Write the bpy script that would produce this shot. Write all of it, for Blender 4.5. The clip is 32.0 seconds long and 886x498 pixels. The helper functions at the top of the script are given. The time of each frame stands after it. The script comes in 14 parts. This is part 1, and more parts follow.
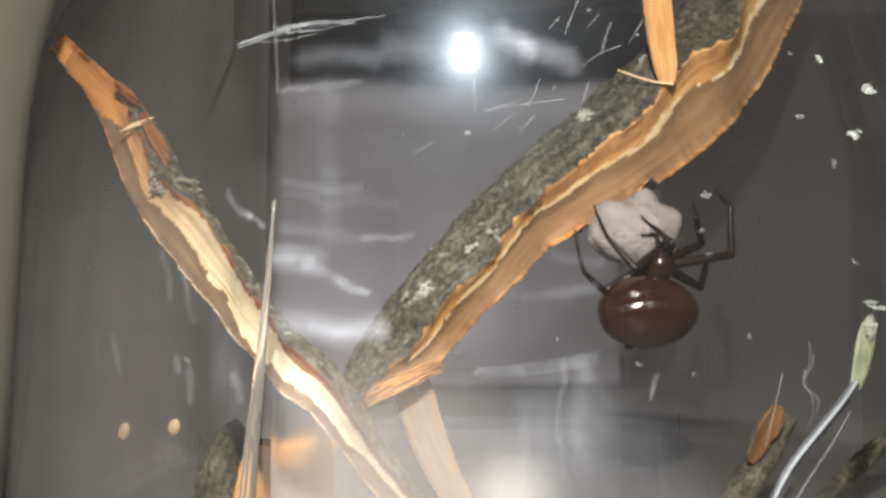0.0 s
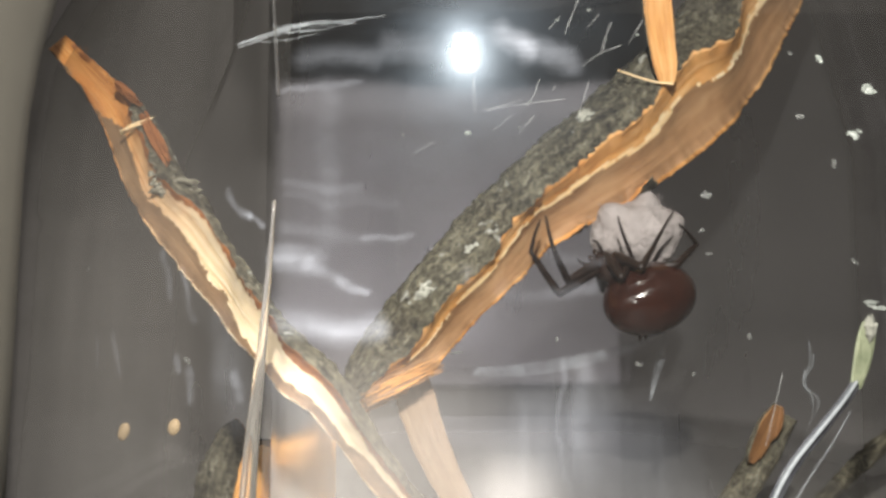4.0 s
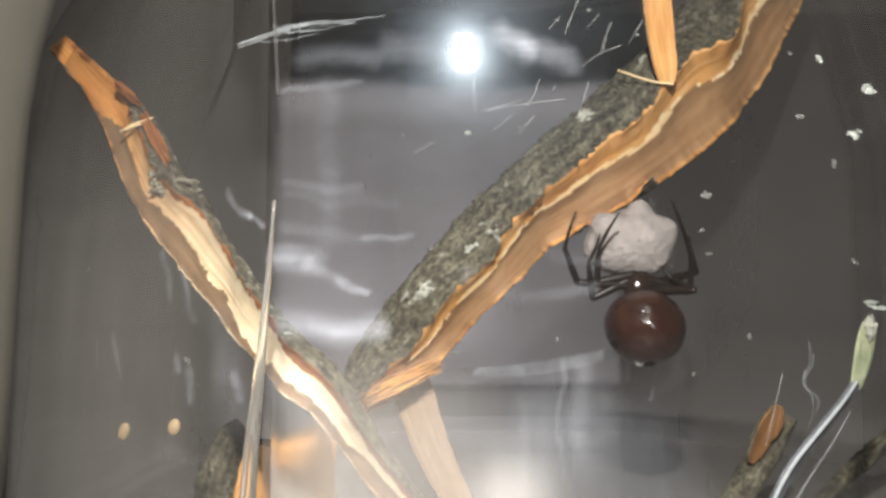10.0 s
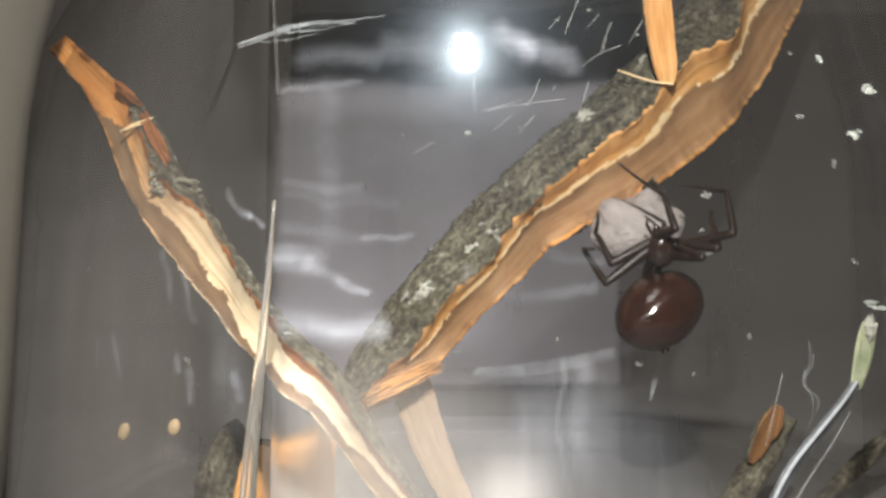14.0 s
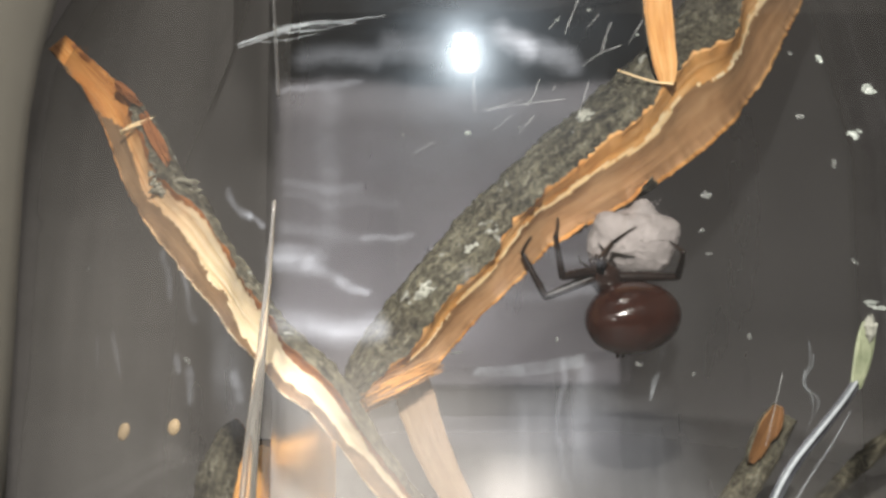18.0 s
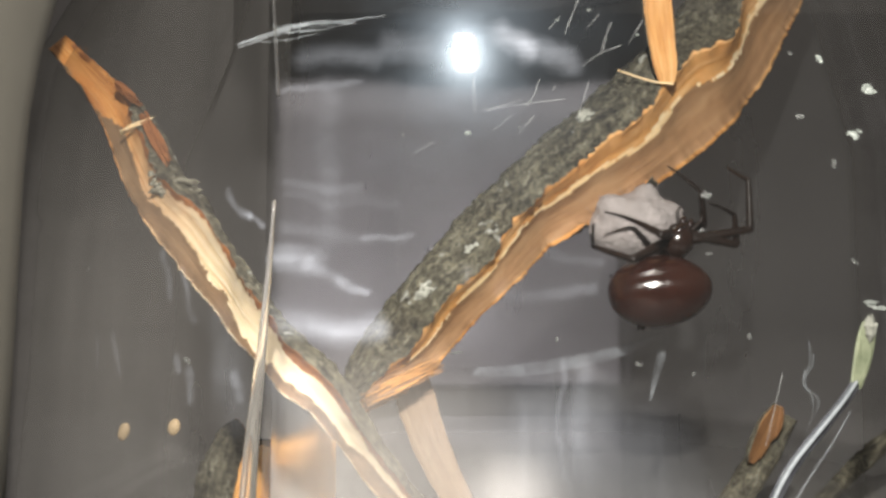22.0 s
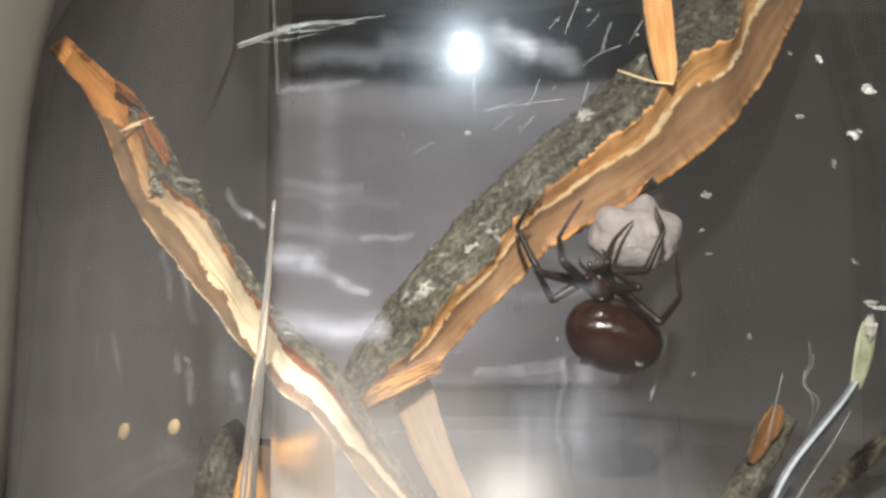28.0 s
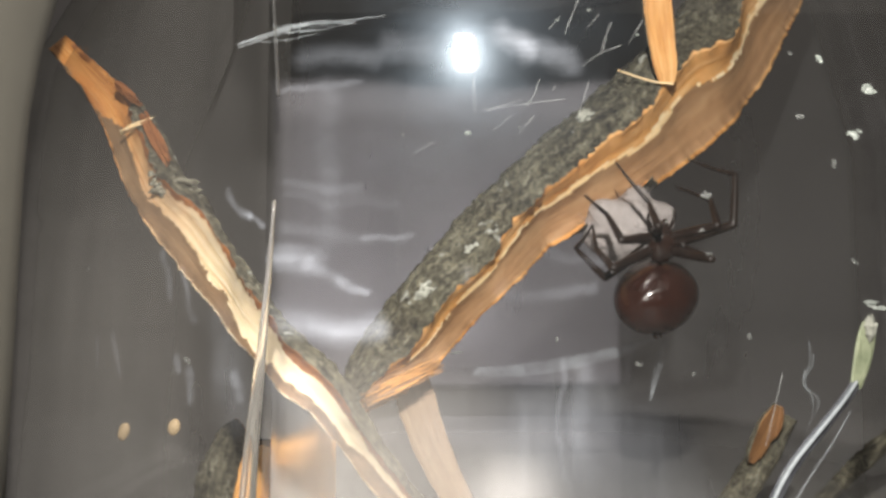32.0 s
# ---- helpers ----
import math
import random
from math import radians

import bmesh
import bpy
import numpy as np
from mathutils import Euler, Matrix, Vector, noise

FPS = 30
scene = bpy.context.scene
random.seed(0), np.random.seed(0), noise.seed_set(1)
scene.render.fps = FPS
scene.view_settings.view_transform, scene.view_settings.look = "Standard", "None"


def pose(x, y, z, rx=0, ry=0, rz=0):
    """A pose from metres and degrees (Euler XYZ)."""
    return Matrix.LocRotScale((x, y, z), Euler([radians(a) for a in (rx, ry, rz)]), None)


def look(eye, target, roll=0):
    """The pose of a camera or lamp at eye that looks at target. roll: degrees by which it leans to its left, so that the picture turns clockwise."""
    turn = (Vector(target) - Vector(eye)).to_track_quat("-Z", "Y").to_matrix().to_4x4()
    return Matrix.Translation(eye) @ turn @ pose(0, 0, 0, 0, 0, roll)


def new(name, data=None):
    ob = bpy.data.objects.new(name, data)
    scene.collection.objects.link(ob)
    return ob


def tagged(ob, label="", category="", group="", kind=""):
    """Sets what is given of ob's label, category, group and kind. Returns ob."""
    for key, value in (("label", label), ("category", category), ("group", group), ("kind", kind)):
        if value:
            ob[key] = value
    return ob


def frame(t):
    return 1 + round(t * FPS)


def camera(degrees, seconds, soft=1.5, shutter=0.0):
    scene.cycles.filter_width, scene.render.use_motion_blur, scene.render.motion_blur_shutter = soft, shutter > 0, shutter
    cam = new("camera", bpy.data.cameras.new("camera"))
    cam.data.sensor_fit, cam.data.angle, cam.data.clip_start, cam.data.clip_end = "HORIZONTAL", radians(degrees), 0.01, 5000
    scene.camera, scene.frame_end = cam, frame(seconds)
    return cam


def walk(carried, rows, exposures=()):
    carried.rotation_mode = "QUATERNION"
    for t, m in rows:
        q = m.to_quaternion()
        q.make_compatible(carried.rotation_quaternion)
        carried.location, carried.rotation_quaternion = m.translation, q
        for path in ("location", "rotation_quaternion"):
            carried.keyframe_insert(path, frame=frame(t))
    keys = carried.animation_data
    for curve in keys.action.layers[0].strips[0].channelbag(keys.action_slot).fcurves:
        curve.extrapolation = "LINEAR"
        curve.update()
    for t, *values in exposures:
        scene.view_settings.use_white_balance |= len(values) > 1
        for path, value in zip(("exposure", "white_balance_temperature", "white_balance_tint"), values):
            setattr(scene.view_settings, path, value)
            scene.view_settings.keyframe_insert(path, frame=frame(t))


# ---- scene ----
# The camera stands still, 19.8 mm above the table and close to the jar, and looks up by 4 degrees.
MM = 0.001
EYE = (0.0, 0.0, 0.0198)
UP = radians(4)
AIM = (0.0, 0.1 * math.cos(UP), 0.0198 + 0.1 * math.sin(UP))
cam = camera(60, 32.0, soft=3.0)
walk(cam, [(0.0, look(EYE, AIM)), (32.0, look(EYE, AIM))], exposures=[(0.0, -0.03), (3.0, 0.02), (7.0, 0.08), (9.0, 0.06), (12.0, -0.03), (13.0, 0.0), (23.0, -0.03), (25.0, -0.05), (28.0, 0.06), (29.0, -0.03), (32.0, -0.04)])

# ---- world and lamps ----
world = bpy.data.worlds.new("room_air")
scene.world = world
world.use_nodes = True
world.node_tree.nodes["Background"].inputs["Color"].default_value = (0.9, 0.95, 1.0, 1)
world.node_tree.nodes["Background"].inputs["Strength"].default_value = 0.02


def lamp(name, power, radius, colour, m, spread=180):
    data = bpy.data.lights.new(name, "AREA")
    data.shape, data.size, data.energy, data.color, data.spread = "DISK", 2 * radius, power, colour, radians(spread)
    ob = new(name, data)
    ob.matrix_world = m
    return ob


# the phone's torch beside its lens, and an added unseen ceiling fill lamp
TORCH = (0.0002, -0.0022, 0.0198 + 0.0245)
lamp("torch_light", 0.0815, 0.0012, (1.0, 0.947, 0.888), look(TORCH, (0.001, 0.06, 0.012)), 140)
lamp("ceiling_fill_light", 25.0, 0.15, (1.0, 0.95, 0.9), look((-0.4, -0.9, 2.1), (0.0, 0.4, 0.1)))


# ---- materials ----
class Nodes:
    """A material's node tree, with short ways to add and link nodes."""

    def __init__(self, name):
        self.mat = bpy.data.materials.new(name)
        self.mat.use_nodes = True
        self.tree = self.mat.node_tree
        self.tree.nodes.clear()
        self.out = self.tree.nodes.new("ShaderNodeOutputMaterial")

    def add(self, kind, **values):
        node = self.tree.nodes.new("ShaderNode" + kind)
        for key, value in values.items():
            spot = node.inputs[key.replace("_", " ")]
            if isinstance(value, bpy.types.NodeSocket):
                self.tree.links.new(value, spot)
            else:
                spot.default_value = value
        return node

    def link(self, a, b):
        self.tree.links.new(a, b)

    def noise(self, scale, detail=4, rough=0.6, vector=None, stretch=None):
        node = self.add("TexNoise", Scale=scale, Detail=detail, Roughness=rough)
        if vector is None:
            vector = self.add("TexCoord").outputs["Object"]
        if stretch:
            vector = self.add("Mapping", Vector=vector, Scale=stretch).outputs[0]
        self.link(vector, node.inputs["Vector"])
        return node.outputs["Fac"]

    def ramp(self, fac, *stops):
        node = self.add("ValToRGB", Fac=fac)
        band = node.color_ramp
        while len(band.elements) < len(stops):
            band.elements.new(0.5)
        for element, (place, colour) in zip(band.elements, stops):
            element.position = place
            element.color = (*colour, 1) if len(colour) == 3 else colour
        return node.outputs["Color"]

    def mix(self, fac, a, b):
        node = self.tree.nodes.new("ShaderNodeMix")
        node.data_type = "RGBA"
        for value, spot in ((fac, node.inputs[0]), (a, node.inputs[6]), (b, node.inputs[7])):
            if isinstance(value, bpy.types.NodeSocket):
                self.link(value, spot)
            else:
                spot.default_value = value if not isinstance(value, tuple) else (*value, 1)
        return node.outputs[2]

    def bump(self, height, strength, distance):
        return self.add("Bump", Height=height, Strength=strength, Distance=distance).outputs["Normal"]

    def finish(self, colour, roughness=0.7, normal=None, **more):
        node = self.tree.nodes.new("ShaderNodeBsdfPrincipled")
        for key, value in (("Base Color", colour), ("Roughness", roughness), ("Normal", normal), *more.items()):
            key = key.replace("_", " ")
            if value is None:
                continue
            if isinstance(value, bpy.types.NodeSocket):
                self.link(value, node.inputs[key])
            else:
                node.inputs[key].default_value = (*value, 1) if key == "Base Color" else value
        self.link(node.outputs[0], self.out.inputs[0])
        return self.mat


def bark_material():
    n = Nodes("lichened_bark")
    where = n.add("TexCoord").outputs["UV"]
    ridge = n.noise(1.0, 7, 0.7, where, (380, 1150, 1))
    coarse = n.noise(240, 4, 0.6)
    fine = n.noise(1900, 5, 0.75)
    furrow = n.ramp(ridge, (0.37, (0.022, 0.017, 0.012)), (0.45, (0.075, 0.064, 0.043)), (0.55, (0.165, 0.148, 0.105)), (0.66, (0.34, 0.32, 0.25)))
    moss = n.ramp(coarse, (0.35, (0.05, 0.042, 0.03)), (0.5, (0.12, 0.11, 0.076)), (0.68, (0.23, 0.22, 0.17)))
    base = n.mix(0.3, furrow, moss)
    grain = n.ramp(fine, (0.36, (0.2, 0.18, 0.16)), (0.5, (1, 1, 1)), (0.64, (1.65, 1.63, 1.55)))
    mul = n.tree.nodes.new("ShaderNodeMix")
    mul.data_type, mul.blend_type = "RGBA", "MULTIPLY"
    mul.inputs[0].default_value = 0.9
    n.link(base, mul.inputs[6])
    n.link(grain, mul.inputs[7])
    lichen = n.ramp(n.noise(420, 3, 0.5), (0.66, (0, 0, 0)), (0.71, (1, 1, 1)))
    flake = n.ramp(n.noise(1500, 3, 0.6), (0.44, (0, 0, 0)), (0.52, (1, 1, 1)))
    both = n.add("Math", Value=lichen)
    both.operation = "MULTIPLY"
    n.link(flake, both.inputs[1])
    colour = n.mix(both.outputs[0], mul.outputs[2], (0.48, 0.48, 0.43))
    height = n.add("Math", Value=ridge)
    height.operation = "MULTIPLY_ADD"
    height.inputs[1].default_value = 1.5
    n.link(fine, height.inputs[2])
    return n.finish(colour, 0.9, n.bump(height.outputs[0], 1.0, 0.0007))


def abdomen_material():
    """Glossy chitin with fine lengthwise grooves, which draw highlights out along the body."""
    n = Nodes("dark_red_brown_chitin")
    f = n.noise(260, 4, 0.6)
    g = n.noise(2200, 3, 0.6)
    colour = n.mix(0.3, n.ramp(f, (0.3, (0.0105, 0.0042, 0.0031)), (0.7, (0.030, 0.0105, 0.0068))), n.ramp(g, (0.3, (0.009, 0.003, 0.0022)), (0.7, (0.025, 0.0072, 0.0045))))
    around = n.add("Tangent")
    around.direction_type, around.axis = "RADIAL", "X"
    return n.finish(colour, 0.2, n.bump(g, 0.05, 0.0001), Anisotropic=0.8, Anisotropic_Rotation=0.25, Tangent=around.outputs[0], Specular_IOR_Level=0.5)


def raw_wood_material(name, dark, mid, light, seed=0.0, fresh=None):
    n = Nodes(name)
    where = n.add("Mapping", Vector=n.add("TexCoord").outputs["UV"], Location=(seed, seed, 0)).outputs[0]
    streak = n.noise(1.0, 6, 0.65, where, (60, 1400, 1))
    patch = n.noise(1.0, 4, 0.6, where, (130, 330, 1))
    fleck = n.noise(1.0, 3, 0.6, where, (900, 2600, 1))
    a = n.ramp(patch, (0.3, dark), (0.5, mid), (0.72, light))
    b = n.ramp(streak, (0.3, dark), (0.52, mid), (0.68, light))
    colour = n.mix(0.4, a, b)
    if fresh:
        run = n.add("SeparateXYZ", Vector=n.add("TexCoord").outputs["UV"]).outputs[0]
        reach = n.add("MapRange", Value=run, From_Min=fresh[0], From_Max=fresh[1]).outputs[0]
        colour = n.mix(reach, colour, n.ramp(streak, (0.3, (0.52, 0.34, 0.155)), (0.5, (0.7, 0.56, 0.37)), (0.68, (0.78, 0.68, 0.52))))
    speck = n.ramp(fleck, (0.27, (0.25, 0.15, 0.07)), (0.34, (1, 1, 1)))
    mul = n.tree.nodes.new("ShaderNodeMix")
    mul.data_type, mul.blend_type = "RGBA", "MULTIPLY"
    mul.inputs[0].default_value = 0.8
    n.link(colour, mul.inputs[6])
    n.link(speck, mul.inputs[7])
    return n.finish(mul.outputs[2], 0.75, n.bump(streak, 0.5, 0.0003), Subsurface_Weight=0.05, Subsurface_Radius=(0.001, 0.0005, 0.0002))


def smeared(n, film, haze_spots):
    """Adds soft pale patches of dust, haze and painted glare, each at x, y, z with its reach in mm and its share, to a
    film of dust.
    """
    for x, y, z, reach, amount in haze_spots:
        away = n.add("VectorMath", Vector=n.add("TexCoord").outputs["Object"])
        away.operation = "DISTANCE"
        away.inputs[1].default_value = (x * MM, y * MM, z * MM)
        spot = n.add("MapRange", Value=away.outputs["Value"], From_Min=reach * MM, From_Max=0.0, To_Min=0.0, To_Max=amount)
        spot.interpolation_type = "SMOOTHSTEP"
        worn = n.add("Math", Value=spot.outputs[0])
        worn.operation = "MULTIPLY_ADD"
        n.link(n.ramp(n.noise(140, 4, 0.6, None, (1, 1, 0.3)), (0.25, (0.55,) * 3), (0.75, (1.4,) * 3)), worn.inputs[1])
        n.link(film, worn.inputs[2])
        film = worn.outputs[0]
    return film


def smudge_glow_share(n, strokes, outward):
    """The share of smudges and painted glow on the outside of a wall that faces outward: strokes from x0, z0 to x1, z1,
    with reach (mm) and share.
    """
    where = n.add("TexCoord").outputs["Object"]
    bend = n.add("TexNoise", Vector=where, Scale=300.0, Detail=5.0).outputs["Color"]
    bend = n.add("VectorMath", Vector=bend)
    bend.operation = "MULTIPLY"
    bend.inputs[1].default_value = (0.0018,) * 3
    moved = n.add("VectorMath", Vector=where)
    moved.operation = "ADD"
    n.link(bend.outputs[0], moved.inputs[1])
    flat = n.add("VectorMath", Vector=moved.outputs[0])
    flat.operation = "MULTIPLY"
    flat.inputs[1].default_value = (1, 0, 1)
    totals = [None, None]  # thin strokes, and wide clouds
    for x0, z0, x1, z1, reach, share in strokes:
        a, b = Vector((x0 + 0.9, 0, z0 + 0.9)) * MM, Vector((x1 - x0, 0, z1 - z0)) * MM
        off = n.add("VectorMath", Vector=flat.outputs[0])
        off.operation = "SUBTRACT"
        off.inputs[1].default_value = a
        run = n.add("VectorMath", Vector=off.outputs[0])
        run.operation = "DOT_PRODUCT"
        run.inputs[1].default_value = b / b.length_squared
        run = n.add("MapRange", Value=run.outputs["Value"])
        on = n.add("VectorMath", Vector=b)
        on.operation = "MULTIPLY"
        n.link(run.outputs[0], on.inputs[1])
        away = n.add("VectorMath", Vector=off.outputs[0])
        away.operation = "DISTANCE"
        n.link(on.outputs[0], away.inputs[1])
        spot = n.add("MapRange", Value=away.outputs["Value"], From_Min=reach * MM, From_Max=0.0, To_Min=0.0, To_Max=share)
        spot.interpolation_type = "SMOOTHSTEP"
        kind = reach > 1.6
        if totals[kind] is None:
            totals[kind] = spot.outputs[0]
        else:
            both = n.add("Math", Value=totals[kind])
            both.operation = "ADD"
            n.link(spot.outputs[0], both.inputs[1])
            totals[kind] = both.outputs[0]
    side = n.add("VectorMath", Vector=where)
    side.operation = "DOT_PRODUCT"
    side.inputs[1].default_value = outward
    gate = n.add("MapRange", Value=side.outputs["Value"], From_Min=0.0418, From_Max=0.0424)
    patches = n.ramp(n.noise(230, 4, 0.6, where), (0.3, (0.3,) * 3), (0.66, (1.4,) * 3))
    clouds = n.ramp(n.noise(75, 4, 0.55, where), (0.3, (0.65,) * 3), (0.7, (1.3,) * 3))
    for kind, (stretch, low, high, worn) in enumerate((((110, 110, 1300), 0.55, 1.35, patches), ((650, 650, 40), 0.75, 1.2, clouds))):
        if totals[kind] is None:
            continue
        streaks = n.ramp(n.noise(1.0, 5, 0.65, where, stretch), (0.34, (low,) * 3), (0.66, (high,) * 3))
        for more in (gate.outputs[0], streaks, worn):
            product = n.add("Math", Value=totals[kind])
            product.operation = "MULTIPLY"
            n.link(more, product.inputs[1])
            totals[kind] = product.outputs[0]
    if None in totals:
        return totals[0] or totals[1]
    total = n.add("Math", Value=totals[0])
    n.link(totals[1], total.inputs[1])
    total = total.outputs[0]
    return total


def glass_material(name, haze, gloss_tint, smear_scale, greasy=0.0, streak=(1, 1, 1), blur=0.005, haze_spots=(), strokes=(), outward=(0, -1, 0)):
    """Clear plastic: it lets light straight through, mirrors by Fresnel, and carries a thin greasy film of dust, plus
    painted haze and glow.
    """
    n = Nodes(name)
    clear = n.add("BsdfTransparent", Color=(0.985, 0.99, 0.985, 1))
    ripple = n.bump(n.noise(110, 3, 0.5, None, (1, 1, 0.5)), 0.1, 0.0006)
    mirror = n.add("BsdfGlossy", Color=(*gloss_tint, 1), Roughness=blur, Normal=ripple)
    facing = n.add("LayerWeight", Blend=0.5).outputs["Facing"]
    steep = n.add("Math", Value=facing)
    steep.operation = "POWER"
    steep.inputs[1].default_value = 5.0
    share = n.add("MapRange", Value=steep.outputs[0], To_Min=0.036, To_Max=0.8)
    body = n.add("MixShader", Fac=share.outputs[0])
    n.link(clear.outputs[0], body.inputs[1])
    n.link(mirror.outputs[0], body.inputs[2])
    last = body
    if greasy:
        wide = n.add("BsdfGlossy", Color=(0.62, 0.8, 1, 1), Roughness=0.37)
        cloud = n.ramp(n.noise(150, 5, 0.65, None, (1, 1, 2.2)), (0.34, (greasy * 0.1,) * 3), (0.7, (greasy * 0.9,) * 3))
        mixer = n.add("MixShader", Fac=cloud)
        n.link(last.outputs[0], mixer.inputs[1])
        n.link(wide.outputs[0], mixer.inputs[2])
        last = mixer
        soft = n.add("BsdfGlossy", Color=(0.72, 0.86, 1, 1), Roughness=0.19)
        smear = n.ramp(n.noise(120, 4, 0.6, None, (1, 1, 2.5)), (0.35, (greasy * 0.15,) * 3), (0.75, (greasy * 0.6,) * 3))
        mixer = n.add("MixShader", Fac=smear)
        n.link(last.outputs[0], mixer.inputs[1])
        n.link(soft.outputs[0], mixer.inputs[2])
        last = mixer
    dust = n.add("BsdfDiffuse", Color=(0.83, 0.79, 0.74, 1))
    film = n.ramp(n.noise(smear_scale, 5, 0.55, None, streak), (0.3, (haze * 0.45,) * 3), (0.5, (haze,) * 3), (0.72, (haze * 1.9,) * 3))
    film = smeared(n, film, haze_spots)
    mixer = n.add("MixShader", Fac=film)
    n.link(last.outputs[0], mixer.inputs[1])
    n.link(dust.outputs[0], mixer.inputs[2])
    last = mixer
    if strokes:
        smudge_glow = n.add("BsdfDiffuse", Color=(0.72, 0.775, 0.87, 1))
        mixer = n.add("MixShader", Fac=smudge_glow_share(n, strokes, outward))
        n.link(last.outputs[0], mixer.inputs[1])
        n.link(smudge_glow.outputs[0], mixer.inputs[2])
    n.link(mixer.outputs[0], n.out.inputs[0])
    return n.mat


def mottled(name, dark, light, scale, roughness, detail=5, bump=0.0, **more):
    n = Nodes(name)
    f = n.noise(scale, detail, 0.6)
    g = n.noise(scale * 7, 4, 0.6)
    colour = n.mix(0.35, n.ramp(f, (0.3, dark), (0.7, light)), n.ramp(g, (0.3, dark), (0.7, light)))
    return n.finish(colour, roughness, n.bump(g, bump, 0.2 / scale) if bump else None, **more)


def silk_material(name, thin, dense, colour):
    n = Nodes(name)
    clear = n.add("BsdfTransparent")
    thread = n.add("BsdfDiffuse", Color=(*colour, 1))
    fibre = n.ramp(n.noise(500, 5, 0.65), (0.35, (thin,) * 3), (0.7, (dense,) * 3))
    m = n.add("MixShader", Fac=fibre)
    n.link(clear.outputs[0], m.inputs[1])
    n.link(thread.outputs[0], m.inputs[2])
    n.link(m.outputs[0], n.out.inputs[0])
    return n.mat


def reflection_streaked_board():
    n = Nodes("grey_board")
    # Lighter vertical bands imitate reflections of the jar facets, painted into the paper.
    band = n.noise(16, 3, 0.45, None, (1, 1, 0.12))
    patch = n.noise(26, 4, 0.5)
    a = n.ramp(band, (0.38, (0.261, 0.251, 0.276)), (0.5, (0.371, 0.360, 0.398)), (0.62, (0.584, 0.568, 0.633)))
    b = n.ramp(patch, (0.35, (0.253, 0.244, 0.268)), (0.65, (0.505, 0.491, 0.544)))
    return n.finish(n.mix(0.35, a, b), 0.7)


BARK = bark_material()
CLOTH = mottled("dark_grey_cloth", (0.102, 0.096, 0.094), (0.157, 0.149, 0.146), 9, 0.95)
CUT = raw_wood_material("fresh_broken_wood", (0.3, 0.105, 0.024), (0.57, 0.28, 0.085), (0.8, 0.53, 0.27))
INNER = raw_wood_material("inner_bark", (0.16, 0.08, 0.034), (0.28, 0.155, 0.073), (0.41, 0.26, 0.14), 3.0)
# Darker copy of the inner bark; the slender branch's shade is painted in.
INNER_SHADED = raw_wood_material("shaded_inner_bark", (0.10, 0.054, 0.025), (0.18, 0.102, 0.048), (0.26, 0.16, 0.082), 4.0)
BURNT = raw_wood_material("dark_orange_wood", (0.04, 0.014, 0.004), (0.22, 0.072, 0.015), (0.5, 0.2, 0.05), 8.0)
PEELED = raw_wood_material("peeled_tan_bark", (0.18, 0.118, 0.074), (0.245, 0.17, 0.112), (0.31, 0.23, 0.16), 6.0)
RUSTY = raw_wood_material("rusty_torn_wood", (0.05, 0.021, 0.007), (0.16, 0.07, 0.02), (0.31, 0.155, 0.052), 7.0)
CREAM = raw_wood_material("pale_torn_wood", (0.62, 0.38, 0.16), (0.82, 0.62, 0.36), (0.9, 0.78, 0.56), 9.0)
PALE = raw_wood_material("pale_split_wood", (0.17, 0.055, 0.01), (0.5, 0.2, 0.042), (0.76, 0.44, 0.16), 5.0, (0.009, 0.026))
# Spots and wide strokes paint haze and glare; most thin strokes are smudges.
GLASS = glass_material("hazy_clear_plastic", 0.0012, (1, 1, 1), 60, 0.0016, (1, 1, 0.35), haze_spots=((-13.5, -43, 9.5, 10.5, 0.085), (-6.8, -43, 10.8, 3.0, 0.11), (-6.0, -43, 10.5, 5.0, 0.012)),
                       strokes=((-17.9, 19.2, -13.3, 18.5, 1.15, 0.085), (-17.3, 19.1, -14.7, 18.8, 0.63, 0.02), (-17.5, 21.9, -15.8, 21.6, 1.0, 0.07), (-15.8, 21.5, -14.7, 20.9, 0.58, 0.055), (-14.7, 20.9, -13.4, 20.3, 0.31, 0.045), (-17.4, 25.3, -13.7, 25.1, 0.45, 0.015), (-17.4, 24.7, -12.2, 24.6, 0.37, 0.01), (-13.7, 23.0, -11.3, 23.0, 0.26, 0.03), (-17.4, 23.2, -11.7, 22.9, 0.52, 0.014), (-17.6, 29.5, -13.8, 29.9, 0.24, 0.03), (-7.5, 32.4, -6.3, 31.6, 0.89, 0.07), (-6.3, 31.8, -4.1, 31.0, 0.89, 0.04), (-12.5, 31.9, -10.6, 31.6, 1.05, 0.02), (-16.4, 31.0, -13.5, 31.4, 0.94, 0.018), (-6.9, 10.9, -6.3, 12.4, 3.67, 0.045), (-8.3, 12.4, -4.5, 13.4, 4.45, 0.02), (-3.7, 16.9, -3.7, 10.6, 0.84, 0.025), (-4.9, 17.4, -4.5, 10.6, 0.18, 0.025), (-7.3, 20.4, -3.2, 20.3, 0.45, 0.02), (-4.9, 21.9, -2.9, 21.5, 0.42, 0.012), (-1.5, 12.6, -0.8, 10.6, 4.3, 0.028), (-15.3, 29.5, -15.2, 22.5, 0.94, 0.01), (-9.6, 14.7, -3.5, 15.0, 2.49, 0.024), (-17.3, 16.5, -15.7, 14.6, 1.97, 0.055),))
